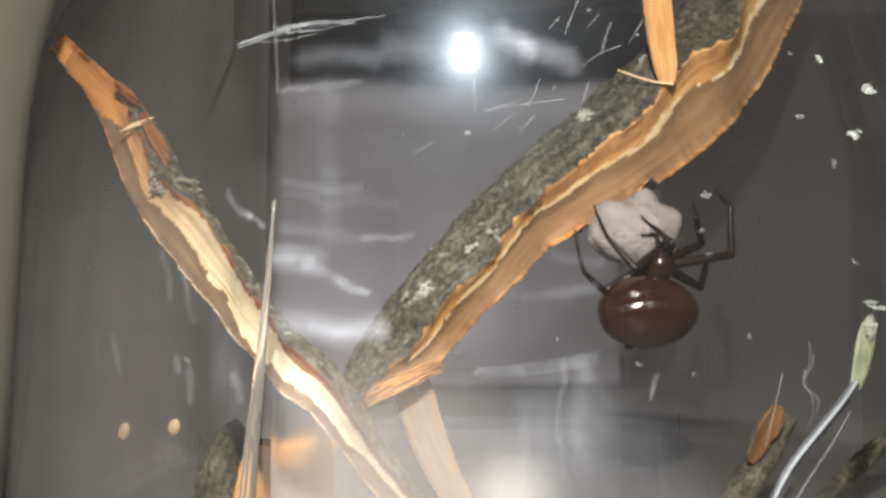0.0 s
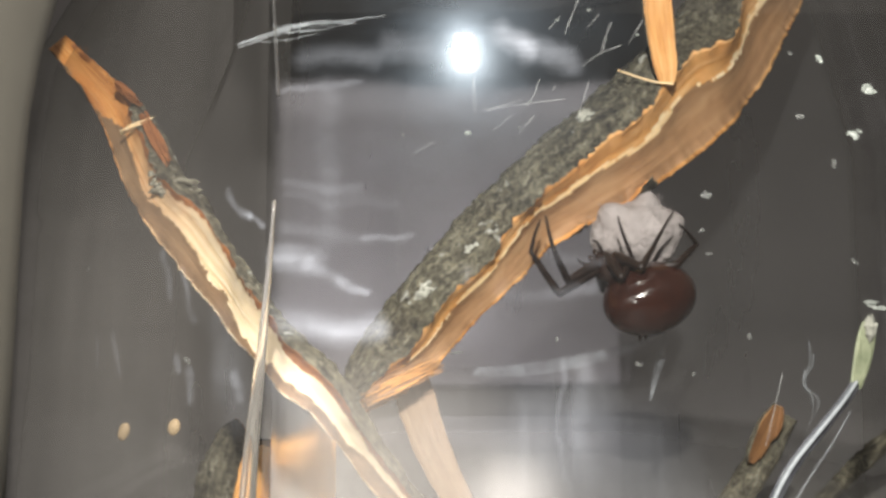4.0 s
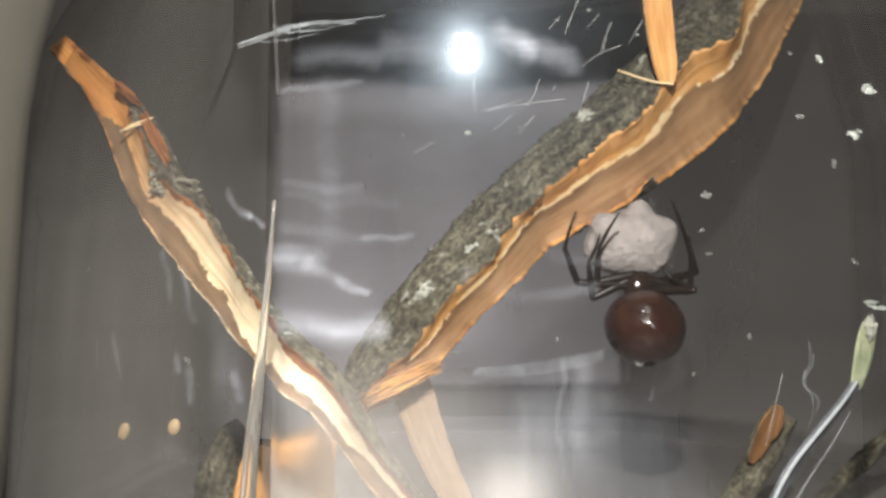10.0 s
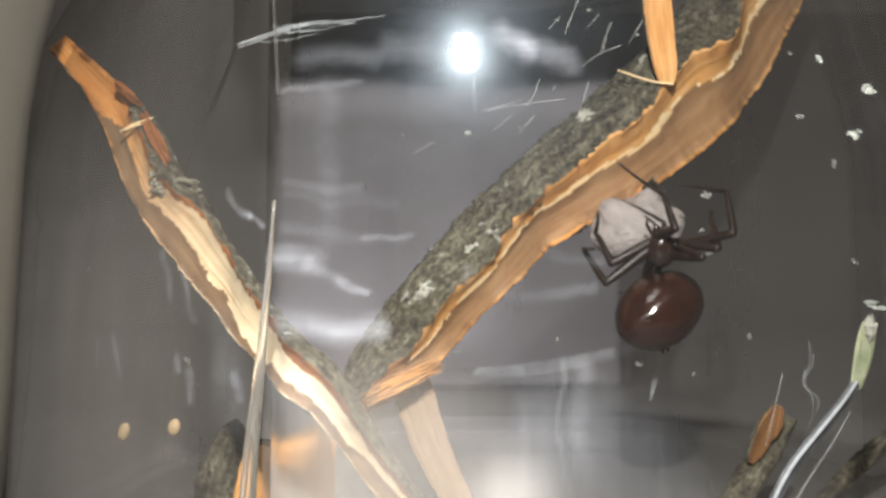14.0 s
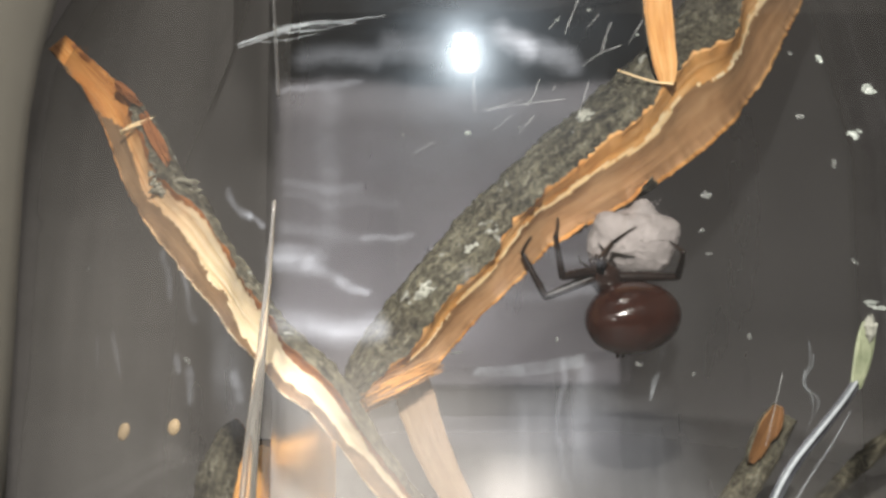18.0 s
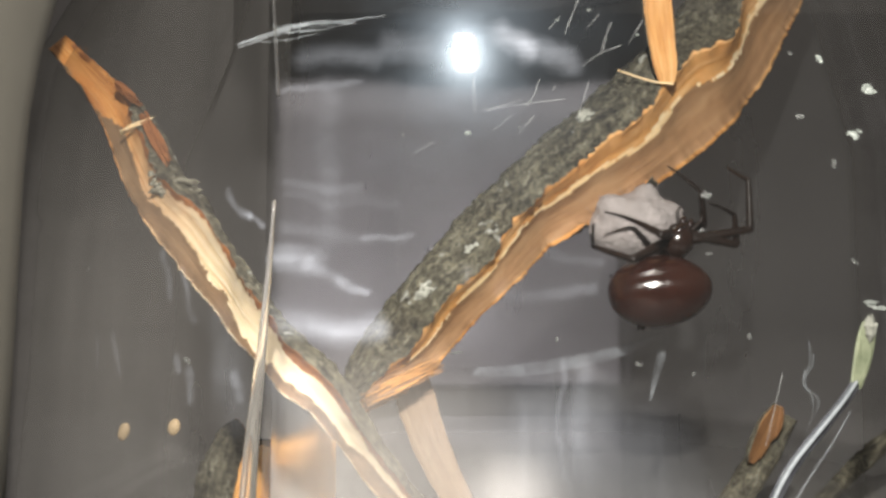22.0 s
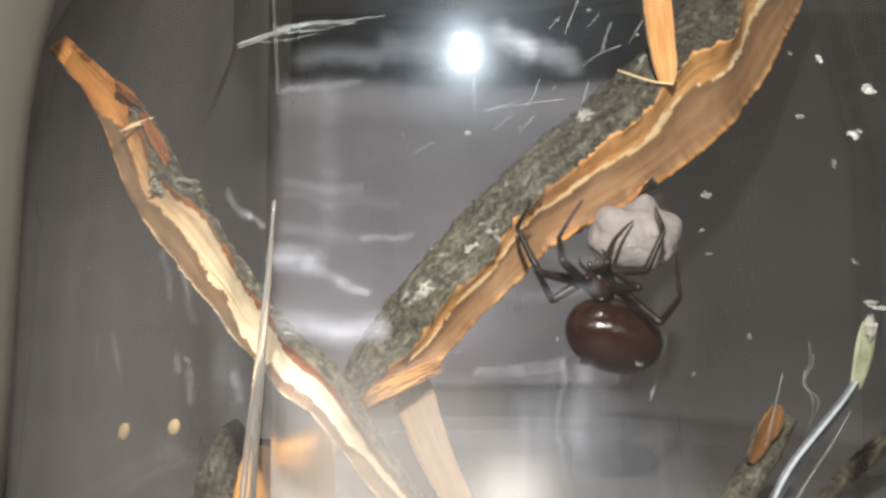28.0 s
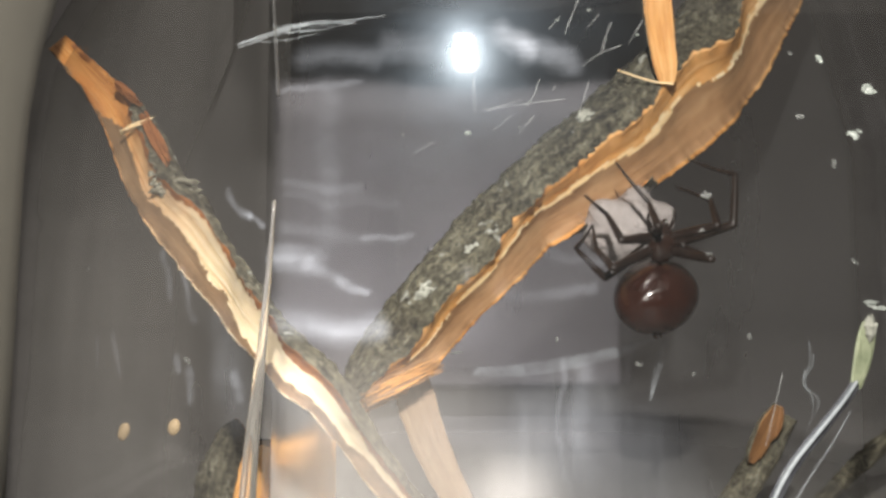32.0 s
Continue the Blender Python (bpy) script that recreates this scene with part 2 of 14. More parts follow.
# The wide spot makes the lower side paler; the strokes are mostly smudges.
SIDE = glass_material("smeared_clear_plastic", 0.010, (0.25, 0.25, 0.25), 90, 0.0, (1, 1, 0.05), 0.1, ((-36, -22, 13, 28, 0.055),),
                      ((-20.6, 25.3, -19.3, 23.9, 0.39, 0.12), (-19.3, 23.9, -18.4, 23.3, 0.24, 0.07), (-29.6, 18.0, -29.0, 15.6, 0.37, 0.05), (-25.6, 22.5, -24.9, 20.3, 0.47, 0.05), (-23.9, 21.8, -22.9, 18.9, 0.37, 0.05), (-23.0, 16.0, -22.8, 14.6, 0.39, 0.07), (-24.0, 16.7, -23.7, 16.1, 0.37, 0.06), (-20.0, 16.4, -19.6, 15.4, 0.42, 0.05), (-31.6, 17.5, -31.2, 15.8, 0.37, 0.03), (-20.9, 19.1, -20.0, 14.3, 1.57, 0.03),), (-0.7071, -0.7071, 0))
BASE = glass_material("dusty_jar_floor", 0.012, (1, 1, 1), 70, 0.008)
SHOULDER = glass_material("clear_plastic", 0.003, (1, 1, 1), 60, 0.0016, (1, 1, 0.35))
WALL = mottled("painted_wall", (0.30, 0.28, 0.24), (0.36, 0.34, 0.30), 6, 0.9)
BACKING = reflection_streaked_board()
SCREEN = mottled("black_cabinet_paint", (0.006, 0.008, 0.012), (0.012, 0.014, 0.02), 12, 0.5)
FLAKE = mottled("whitish_residue", (0.01, 0.01, 0.01), (0.12, 0.124, 0.12), 1400, 0.35, bump=0.6)
GLINT = mottled("wet_white_residue_and_glint", (0.05, 0.055, 0.05), (0.4, 0.43, 0.4), 1100, 0.15, bump=0.8)
TABLE = mottled("grey_table_top", (0.10, 0.10, 0.098), (0.17, 0.168, 0.162), 30, 0.6, bump=0.05)
LID = mottled("black_plastic", (0.015, 0.016, 0.02), (0.03, 0.03, 0.035), 80, 0.4)
PHONE = mottled("dark_blue_phone_back", (0.012, 0.016, 0.026), (0.02, 0.025, 0.036), 60, 0.25)
CHITIN = abdomen_material()
LEG = mottled("blackish_chitin", (0.005, 0.0034, 0.0028), (0.014, 0.008, 0.006), 1200, 0.38, Specular_IOR_Level=0.24)
HEAD = mottled("dark_brown_carapace", (0.008, 0.0045, 0.0035), (0.022, 0.011, 0.008), 900, 0.16)
EGG = mottled("woven_white_silk", (0.21, 0.188, 0.184), (0.40, 0.36, 0.352), 900, 0.95, bump=0.9)
EYE_GLOSS = mottled("wet_black_eye", (0.004, 0.004, 0.004), (0.008, 0.007, 0.007), 900, 0.06)
FILM = silk_material("silk_film", 0.012, 0.085, (0.74, 0.8, 0.87))
SILK = silk_material("silk", 0.15, 0.7, (0.75, 0.76, 0.76))
LICHEN = mottled("grey_white_lichen", (0.15, 0.15, 0.125), (0.4, 0.4, 0.35), 1500, 0.95, bump=0.5)
VEIL = mottled("matted_silk", (0.2, 0.22, 0.24), (0.42, 0.45, 0.48), 300, 0.8)
KNOT = mottled("grey_bark_scrap", (0.03, 0.025, 0.018), (0.34, 0.32, 0.25), 1300, 0.9, bump=0.6)
GRAIN = mottled("pale_seed", (0.22, 0.15, 0.08), (0.34, 0.25, 0.14), 900, 0.7)
# Beige darkened in colour, so the card looks dim this near the torch.
DARKENED_CARD = mottled("darkened_beige_card", (0.054, 0.050, 0.040), (0.070, 0.066, 0.054), 40, 0.95)
LEAF = mottled("pale_green_leaf", (0.10, 0.12, 0.065), (0.36, 0.385, 0.26), 420, 0.4, bump=0.4)
STALK = mottled("silvery_dry_stalk", (0.03, 0.032, 0.04), (0.13, 0.135, 0.155), 500, 0.3, bump=0.4)


def solid_glass(name):
    n = Nodes(name)
    return n.finish((0.95, 0.95, 0.94), 0.06, None, Transmission_Weight=0.985, IOR=1.16)


RIB = solid_glass("thick_clear_plastic")


def rib_plastic():
    n = Nodes("beige_haze_thick_plastic")
    thick = n.add("BsdfRefraction", Color=(0.97, 0.97, 0.96, 1), Roughness=0.06, IOR=1.12)
    shine = n.add("BsdfGlossy", Color=(0.8, 0.8, 0.8, 1), Roughness=0.2)
    body = n.add("MixShader", Fac=0.05)
    n.link(thick.outputs[0], body.inputs[1])
    n.link(shine.outputs[0], body.inputs[2])
    # Cream diffuse share imitates the beige glow refracted by the corner.
    dust = n.add("BsdfDiffuse", Color=(0.8, 0.76, 0.68, 1))
    mixer = n.add("MixShader", Fac=n.ramp(n.noise(1.0, 4, 0.6, None, (900, 900, 60)), (0.35, (0.03,) * 3), (0.65, (0.14,) * 3)))
    n.link(body.outputs[0], mixer.inputs[1])
    n.link(dust.outputs[0], mixer.inputs[2])
    n.link(mixer.outputs[0], n.out.inputs[0])
    return n.mat


RIB_HAZE = rib_plastic()


def frosted_plastic(name="scuffed_clear_plastic", low=0.003, high=0.012, haze_spots=((16.5, 42, 17.5, 17, 0.06), (13, 42, 12, 9, 0.04))):
    """Scuffed clear plastic: fine scratches spread what is seen through it, and a thin film of dust lies on it."""
    n = Nodes(name)
    wear = n.noise(90, 4, 0.6, None, (1, 1, 0.25))
    rough = n.add("MapRange", Value=wear, From_Min=0.3, From_Max=0.7, To_Min=0.24, To_Max=0.36)
    through_it = n.add("BsdfRefraction", Color=(0.99, 0.99, 0.99, 1), Roughness=rough.outputs[0], IOR=1.1)
    gloss = n.add("BsdfGlossy", Color=(0.3, 0.3, 0.3, 1), Roughness=0.75)
    body = n.add("MixShader", Fac=0.04)
    n.link(through_it.outputs[0], body.inputs[1])
    n.link(gloss.outputs[0], body.inputs[2])
    dust = n.add("BsdfDiffuse", Color=(0.8, 0.8, 0.82, 1))
    film = n.ramp(n.noise(60, 5, 0.55, None, (1, 1, 0.2)), (0.3, (low,) * 3), (0.72, (high,) * 3))
    # Soft spots paint the pale haze into which the background fades.
    film = smeared(n, film, haze_spots)
    mixer = n.add("MixShader", Fac=film)
    n.link(body.outputs[0], mixer.inputs[1])
    n.link(dust.outputs[0], mixer.inputs[2])
    n.link(mixer.outputs[0], n.out.inputs[0])
    return n.mat


FROSTED = frosted_plastic()
# For an added slab; its pale film imitates bright haze.
HAZE_SLAB = frosted_plastic("added_hazy_plastic", 0.05, 0.14, ())


# ---- mesh helpers ----
def shape_object(name, bm, materials, parent=None, label="", smooth=True):
    mesh = bpy.data.meshes.new(name)
    bm.normal_update()
    if smooth:
        for f in bm.faces:
            f.smooth = True
    bm.to_mesh(mesh)
    bm.free()
    for m in materials if isinstance(materials, (list, tuple)) else [materials]:
        mesh.materials.append(m)
    ob = new(name, mesh)
    if parent:
        ob.parent = parent
    if label:
        ob["label"] = label
    return ob


def part(name, bm, material, parent, label=""):
    return shape_object(name, bm, material, parent, label)


def thing(name, place, label, category, group="", kind=""):
    ob = new(name)
    ob.location = place
    ob.empty_display_size = 0.01
    return tagged(ob, label, category, group, kind)


def box(bm, x0, x1, y0, y1, z0, z1):
    made = bmesh.ops.create_cube(bm, size=1.0)["verts"]
    for v in made:
        v.co = Vector(((x0 + x1) / 2 + v.co.x * (x1 - x0), (y0 + y1) / 2 + v.co.y * (y1 - y0), (z0 + z1) / 2 + v.co.z * (z1 - z0)))
    return made


def slab(name, x0, x1, y0, y1, z0, z1, material, label, category, bevel=0.0, kind="structure"):
    bm = bmesh.new()
    box(bm, x0, x1, y0, y1, z0, z1)
    if bevel:
        bmesh.ops.bevel(bm, geom=bm.edges[:], offset=bevel, segments=3, affect="EDGES")
    return tagged(shape_object(name, bm, material, smooth=False), label, category, kind=kind)


def wobble(p, scale, seed=0.0):
    return noise.noise(Vector(p) * scale + Vector((seed, seed * 1.7, seed * 0.6)))


def spline(points, count):
    """A smooth run of places through the points (x, y, z, radius), in mm."""
    pts = [Vector(p) for p in points]
    pts = [pts[0] * 2 - pts[1]] + pts + [pts[-1] * 2 - pts[-2]]
    runs = len(points) - 1
    made = []
    for i in range(count + 1):
        s = i / count * runs
        k = min(int(s), runs - 1)
        t = s - k
        a, b, c, d = pts[k:k + 4]
        made.append(0.5 * ((2 * b) + (c - a) * t + (2 * a - 5 * b + 4 * c - d) * t * t + (3 * b - a - 3 * c + d) * t ** 3))
    return made


def strand(points, radius, steps=24, sides=6, taper=0.0, bm=None, flat=1.0, swell=False):
    """A round thread or stalk through the points (x, y, z in mm); radius in mm at its start, taper: its share lost by the end."""
    bm = bm or bmesh.new()
    path = spline([(*p, 0.0) for p in points], steps)
    last = None
    for i, p in enumerate(path):
        c = Vector(p[:3])
        t = (Vector(path[min(i + 1, steps)][:3]) - Vector(path[max(i - 1, 0)][:3])).normalized()
        u = t.cross(Vector((0, 1, 0.01))).normalized()
        v = t.cross(u)
        r = radius * (1 - taper * i / steps)
        if swell:
            r *= 0.03 + math.sin(math.pi * i / steps) ** 0.7
        ring = [bm.verts.new((c + u * r * math.cos(a) + v * r * flat * math.sin(a)) * MM) for a in (2 * math.pi * k / sides for k in range(sides))]
        if last:
            for k in range(sides):
                bm.faces.new((last[k], last[(k + 1) % sides], ring[(k + 1) % sides], ring[k]))
        else:
            bm.faces.new(ring[::-1])
        last = ring
    bm.faces.new(last)
    return bm


# ---- the room ----
slab("floor", -2.0, 2.0, -2.0, 2.0, -0.80, -0.74, WALL, "plain pale floor of the room", "floor")
slab("ceiling", -2.0, 2.0, -2.0, 2.0, 2.36, 2.42, WALL, "plain pale ceiling of the room", "ceiling")
slab("wall_back", -2.0, 2.0, 0.9, 1.0, -0.74, 2.36, WALL, "dim grey wall behind the table", "wall")
slab("wall_front", -2.0, 2.0, -2.0, -1.9, -0.74, 2.36, WALL, "plain pale wall behind the camera", "wall")
slab("wall_left", -2.0, -1.9, -1.9, 0.9, -0.74, 2.36, WALL, "plain pale wall", "wall")
slab("wall_right", 1.9, 2.0, -1.9, 0.9, -0.74, 2.36, WALL, "plain pale wall", "wall")


def table():
    root = thing("table", (0, 0, -0.74), "dark grey smooth table under the jar", "table", kind="")
    bm = bmesh.new()
    box(bm, -0.6, 0.6, -0.3, 0.86, 0.71, 0.738)
    bmesh.ops.bevel(bm, geom=bm.edges[:], offset=0.003, segments=2, affect="EDGES")
    part("tabletop", bm, TABLE, root)
    for x in (-0.55, 0.55):
        for y in (-0.25, 0.8):
            bm = bmesh.new()
            box(bm, x - 0.025, x + 0.025, y - 0.025, y + 0.025, 0.0, 0.71)
            part("leg", bm, LID, root)
    return root


table()


# ---- behind the jar: a sheet of grey paper bent upwards, and a black cabinet on the wall ----
def sweep(name, x0, x1, start, turn, radius, top, thick, lift, material, label, category, wave, taper=False):
    """A sheet that lies flat from y = start to turn, bends up, and stands to the height top."""
    profile = [(start + (turn - start) * k / 6, 0.0) for k in range(7)]
    profile += [(turn + radius * math.sin(a), radius - radius * math.cos(a)) for a in (radians(10 * k) for k in range(1, 9))]
    profile += [(turn + radius, radius + (top - radius) * k / 4) for k in range(5)]
    bm = bmesh.new()
    rows = []
    for side in (0.0, thick):
        for y, z in profile:
            rise = max(0.0, z - radius) / max(top - radius, 1e-6)
            span = (y / (turn + radius)) if taper else 1.0
            rows.append([bm.verts.new(((x0 + (x1 - x0) * k / 24) * span, y + side, lift + z - side + wave * rise * math.cos(k * 0.3 - 1.2))) for k in range(25)])
    n = len(profile)
    for base in (0, n):
        for a, b in zip(rows[base:base + n], rows[base + 1:base + n]):
            for k in range(24):
                bm.faces.new((a[k], a[k + 1], b[k + 1], b[k]))
    for a, b in ((rows[0], rows[n]), (rows[n - 1], rows[-1])):
        for k in range(24):
            bm.faces.new((a[k], a[k + 1], b[k + 1], b[k]))
    for k in (0, 24):
        for i in range(n - 1):
            bm.faces.new((rows[i][k], rows[i + 1][k], rows[n + i + 1][k], rows[n + i][k]))
    bmesh.ops.recalc_face_normals(bm, faces=bm.faces[:])
    return tagged(shape_object(name, bm, material), label, category)


tagged(sweep("backdrop", -0.59, 0.59, 0.06, 0.60, 0.20, 1.1, 0.0006, -0.0012, CLOTH, "plain dark grey cloth over the table, hung up behind it", "cloth", 0.0), kind="structure")
sweep("paper_sheet", -0.055, 0.060, 0.19, 0.21, 0.04, 0.0915, 0.0004, 0.0, BACKING, "grey sheet of paper bent up behind the jar", "paper", 0.0014, True)


def curved_card():
    """An added card that stands in for the beige surface beside the jar, leaning a little, one edge curling away to
    imitate a soft fade.
    """
    bm = bmesh.new()
    plan = [(-110.0, 42.0), (-75.0, 42.0), (-45.0, 42.0)] + [(-34.0 + 7 * math.sin(a), 49 - 7 * math.cos(a)) for a in (radians(9 * k) for k in range(11))]
    skins = []
    for out in (0.0, 0.5):
        rows = [[bm.verts.new(Vector((x - out * (k > 5) + 0.02 * (z - 28) + 0.011 * max(0, z - 28) ** 2, y + out, z)) * MM) for k, (x, y) in enumerate(plan)] for z in (0, 15, 28, 32, 36, 40, 44, 48)]
        skins.append(rows)
        for a, b in zip(rows, rows[1:]):
            for k in range(len(plan) - 1):
                bm.faces.new((a[k], a[k + 1], b[k + 1], b[k]))
    near, far = skins
    for a, b in ((near[0], far[0]), (near[-1], far[-1]), ([r[0] for r in near], [r[0] for r in far]), ([r[-1] for r in near], [r[-1] for r in far])):
        for k in range(len(a) - 1):
            bm.faces.new((a[k], a[k + 1], b[k + 1], b[k]))
    bmesh.ops.recalc_face_normals(bm, faces=bm.faces[:])
    tagged(shape_object("card", bm, DARKENED_CARD), "added card in darkened beige beside the jar, its curled edge imitating a soft fade", "card")


curved_card()


def cabinet():
    root = thing("wall_cabinet", (0.0, 0.799, 0.0), "black cabinet hung behind the table", "cabinet")
    bm = bmesh.new()
    box(bm, -0.206, 0.200, -0.06, 0.0, 0.2415, 0.95)
    bmesh.ops.bevel(bm, geom=bm.edges[:], offset=0.003, segments=2, affect="EDGES")
    part("body", bm, SCREEN, root)
    for x0, x1 in ((-0.203, -0.005), (-0.001, 0.197)):
        bm = bmesh.new()
        box(bm, x0, x1, -0.076, -0.0602, 0.2455, 0.946)
        bmesh.ops.bevel(bm, geom=bm.edges[:], offset=0.003, segments=2, affect="EDGES")
        part("door", bm, SCREEN, root)
    return root


cabinet()


def phone():
    root = thing("phone", (0.0, 0.0, 0.0), "dark blue phone standing on edge with its torch lit", "phone")
    bm = bmesh.new()
    box(bm, -0.03, 0.125, -0.0115, -0.0035, -0.0178, 0.0562)
    bmesh.ops.bevel(bm, geom=bm.edges[:], offset=0.003, segments=4, affect="EDGES")
    body = part("body", bm, PHONE, root)
    body.matrix_basis = pose(0, 0, 0.0198, 4, 0, 0)
    for x, z, r in ((0.0, EYE[2], 0.0036), (TORCH[0], TORCH[2], 0.003)):
        bm = bmesh.new()
        bmesh.ops.create_cone(bm, cap_ends=True, segments=32, radius1=r, radius2=r * 0.92, depth=0.0012)
        ring = part("lens_ring", bm, LID, root)
        ring.matrix_basis = pose(x, -0.0032 if z < 0.03 else -0.0042, z, 94, 0, 0)
    return root


phone()


# ---- the jar: an eight-sided clear container with a sloping shoulder ----
JAR = (0.010, 0.078)


def eight_sided(apothem, z, rounding, steps=5):
    ring = []
    for k in range(8):
        turn = radians(-90 + 22.5 + 45 * k)
        reach = (apothem - rounding) / math.cos(radians(22.5))
        for s in range(steps):
            a = turn + radians(-22.5 + 45 * s / (steps - 1))
            ring.append(Vector((reach * math.cos(turn) + rounding * math.cos(a), reach * math.sin(turn) + rounding * math.sin(a), z)) * MM)
    return ring


def lean(z):
    """How far the jar's one side stands in (+) or out (-) of true, in mm, at the height z: it bulges below and slopes in above."""
    rail = ((0, -2.6), (12.6, -1.6), (25, -1.2), (25.8, -0.7), (27, -1.4), (33, -1.0), (37, -0.6), (41.3, 0.0), (44, 0.4), (60, 3), (70, 4))
    for (z0, a), (z1, b) in zip(rail, rail[1:]):
        if z <= z1:
            return a + (b - a) * (z - z0) / (z1 - z0)
    return rail[-1][1]


def shell(levels, rounding, cap=False, flip=False):
    bm = bmesh.new()
    rings = [[bm.verts.new(p) for p in eight_sided(a, z, rounding)] for a, z in levels]
    n = len(rings[0])
    for low, high in zip(rings, rings[1:]):
        for i in range(n):
            bm.faces.new((low[i], low[(i + 1) % n], high[(i + 1) % n], high[i]))
    if cap:
        bm.faces.new(rings[0][::-1])
    for v in bm.verts:
        v.co.x += lean(v.co.z / MM) * MM * min(1.0, max(0.0, (-0.030 - v.co.x) / 0.010))
    if flip:
        bmesh.ops.reverse_faces(bm, faces=bm.faces[:])
    return bm


BACK = 0.0195


def side_faces(bm):
    """Leaves the faces before the back half, and gives those on one side their smeared plastic."""
    bmesh.ops.delete(bm, geom=[f for f in bm.faces if f.calc_center_median().y > BACK], context="FACES")
    for f in bm.faces:
        f.material_index = 1 if f.calc_center_median().x < -0.0183 else 0


def jar():
    root = thing("jar", (JAR[0], JAR[1], 0.0), "clear eight-sided plastic jar with hazy walls on a table", "jar")
    outer = [(42.2, 0.0), (42.8, 1.0), (43.0, 2.5), (43.0, 14.0), (43.0, 24.0), (43.0, 25.0), (43.0, 25.8), (43.0, 27.0), (43.0, 30.0), (43.0, 34.0)]
    bm = shell(outer, 3.0)
    inner = shell([(a - 1.8, z) for a, z in outer if z > 1], 1.6, flip=True)
    keep = bpy.data.meshes.new("inner_wall")
    inner.to_mesh(keep)
    inner.free()
    bm.from_mesh(keep)
    side_faces(bm)
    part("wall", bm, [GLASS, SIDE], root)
    tilt = math.tan(radians(18))
    up = [(43.0, 34.0), (43.0, 37.0), (42.9, 38.2), (42.6, 39.4)] + [(42.6 - (z - 39.4) * tilt, z) for z in (39.8, 44.0, 50.0, 56.0, 60.0)] + [(35.2, 62.0), (32.8, 64.5), (32.0, 68.0)]
    bm = shell(up, 3.0)
    inner = shell([(a - 1.8, z) for a, z in up], 1.6, flip=True)
    inner.to_mesh(keep)
    inner.free()
    bm.from_mesh(keep)
    side_faces(bm)
    part("shoulder", bm, [SHOULDER, SIDE], root)
    straight = [(43.0, 0.0)] + outer[3:] + up[1:]
    bm = shell(straight, 3.0)
    inner = shell([(a - 1.6, z) for a, z in straight], 1.6, flip=True)
    inner.to_mesh(keep)
    inner.free()
    bm.from_mesh(keep)
    bpy.data.meshes.remove(keep)
    bmesh.ops.delete(bm, geom=[f for f in bm.faces if f.calc_center_median().y <= BACK], context="FACES")
    rear = part("rear_wall", bm, FROSTED, root, "scuffed clear plastic that blurs what is behind it")
    rear.visible_shadow = False
    bm = bmesh.new()
    for side, z in ((42.0, 0.3), (41.2, 2.4)):
        ring = [bm.verts.new(p) for p in eight_sided(side, z, 2.0)]
        bm.faces.new(ring if z > 1 else ring[::-1])
    part("base", bm, BASE, root).visible_shadow = False
    for k in (7, 0):
        a = radians(-90 + 22.5 + 45 * k)
        for name, thick, rail in (("corner_rib", 0.46, ((44.9, 3.0), (44.35, 12.0), (43.85, 16.0), (43.35, 20.0), (42.9, 24.5))), ("corner_seam", 0.09, ((42.75, 29.4), (43.1, 33.0), (43.6, 37.5)))):
            run = [(r / math.cos(radians(22.5)) * math.cos(a), r / math.cos(radians(22.5)) * math.sin(a), z) for r, z in rail]
            part(name, strand(run, thick, 40, 12, 0.85 if thick > 0.1 else 0.5), RIB_HAZE if thick > 0.1 else RIB, root, "thicker clear corner of the jar")
    # Added slab that blurs and whitens this corner; the haze is in its colour.
    bm = bmesh.new()
    box(bm, -0.0209, -0.0168, -0.0292, -0.0280, 0.0024, 0.0158)
    bmesh.ops.bevel(bm, geom=bm.edges[:], offset=0.0005, segments=3, affect="EDGES")
    part("haze_slab", bm, HAZE_SLAB, root, "added frosted slab imitating bright haze inside the jar corner").visible_shadow = False
    bm = shell([(33.2, 63.0), (34.0, 63.5), (34.0, 76.0), (33.0, 77.0)], 30.0)
    bm.faces.new([v for v in bm.verts][-40:])
    part("lid", bm, LID, root, "black plastic screw lid")
    return root


jar()


# ---- bark and wood inside the jar ----
def along(value, s):
    """A number, or a list of numbers spread evenly along a length, at the share s of it."""
    if not isinstance(value, list):
        return value
    at = s * (len(value) - 1)
    k = min(int(at), len(value) - 2)
    return value[k] + (value[k + 1] - value[k]) * (at - k)


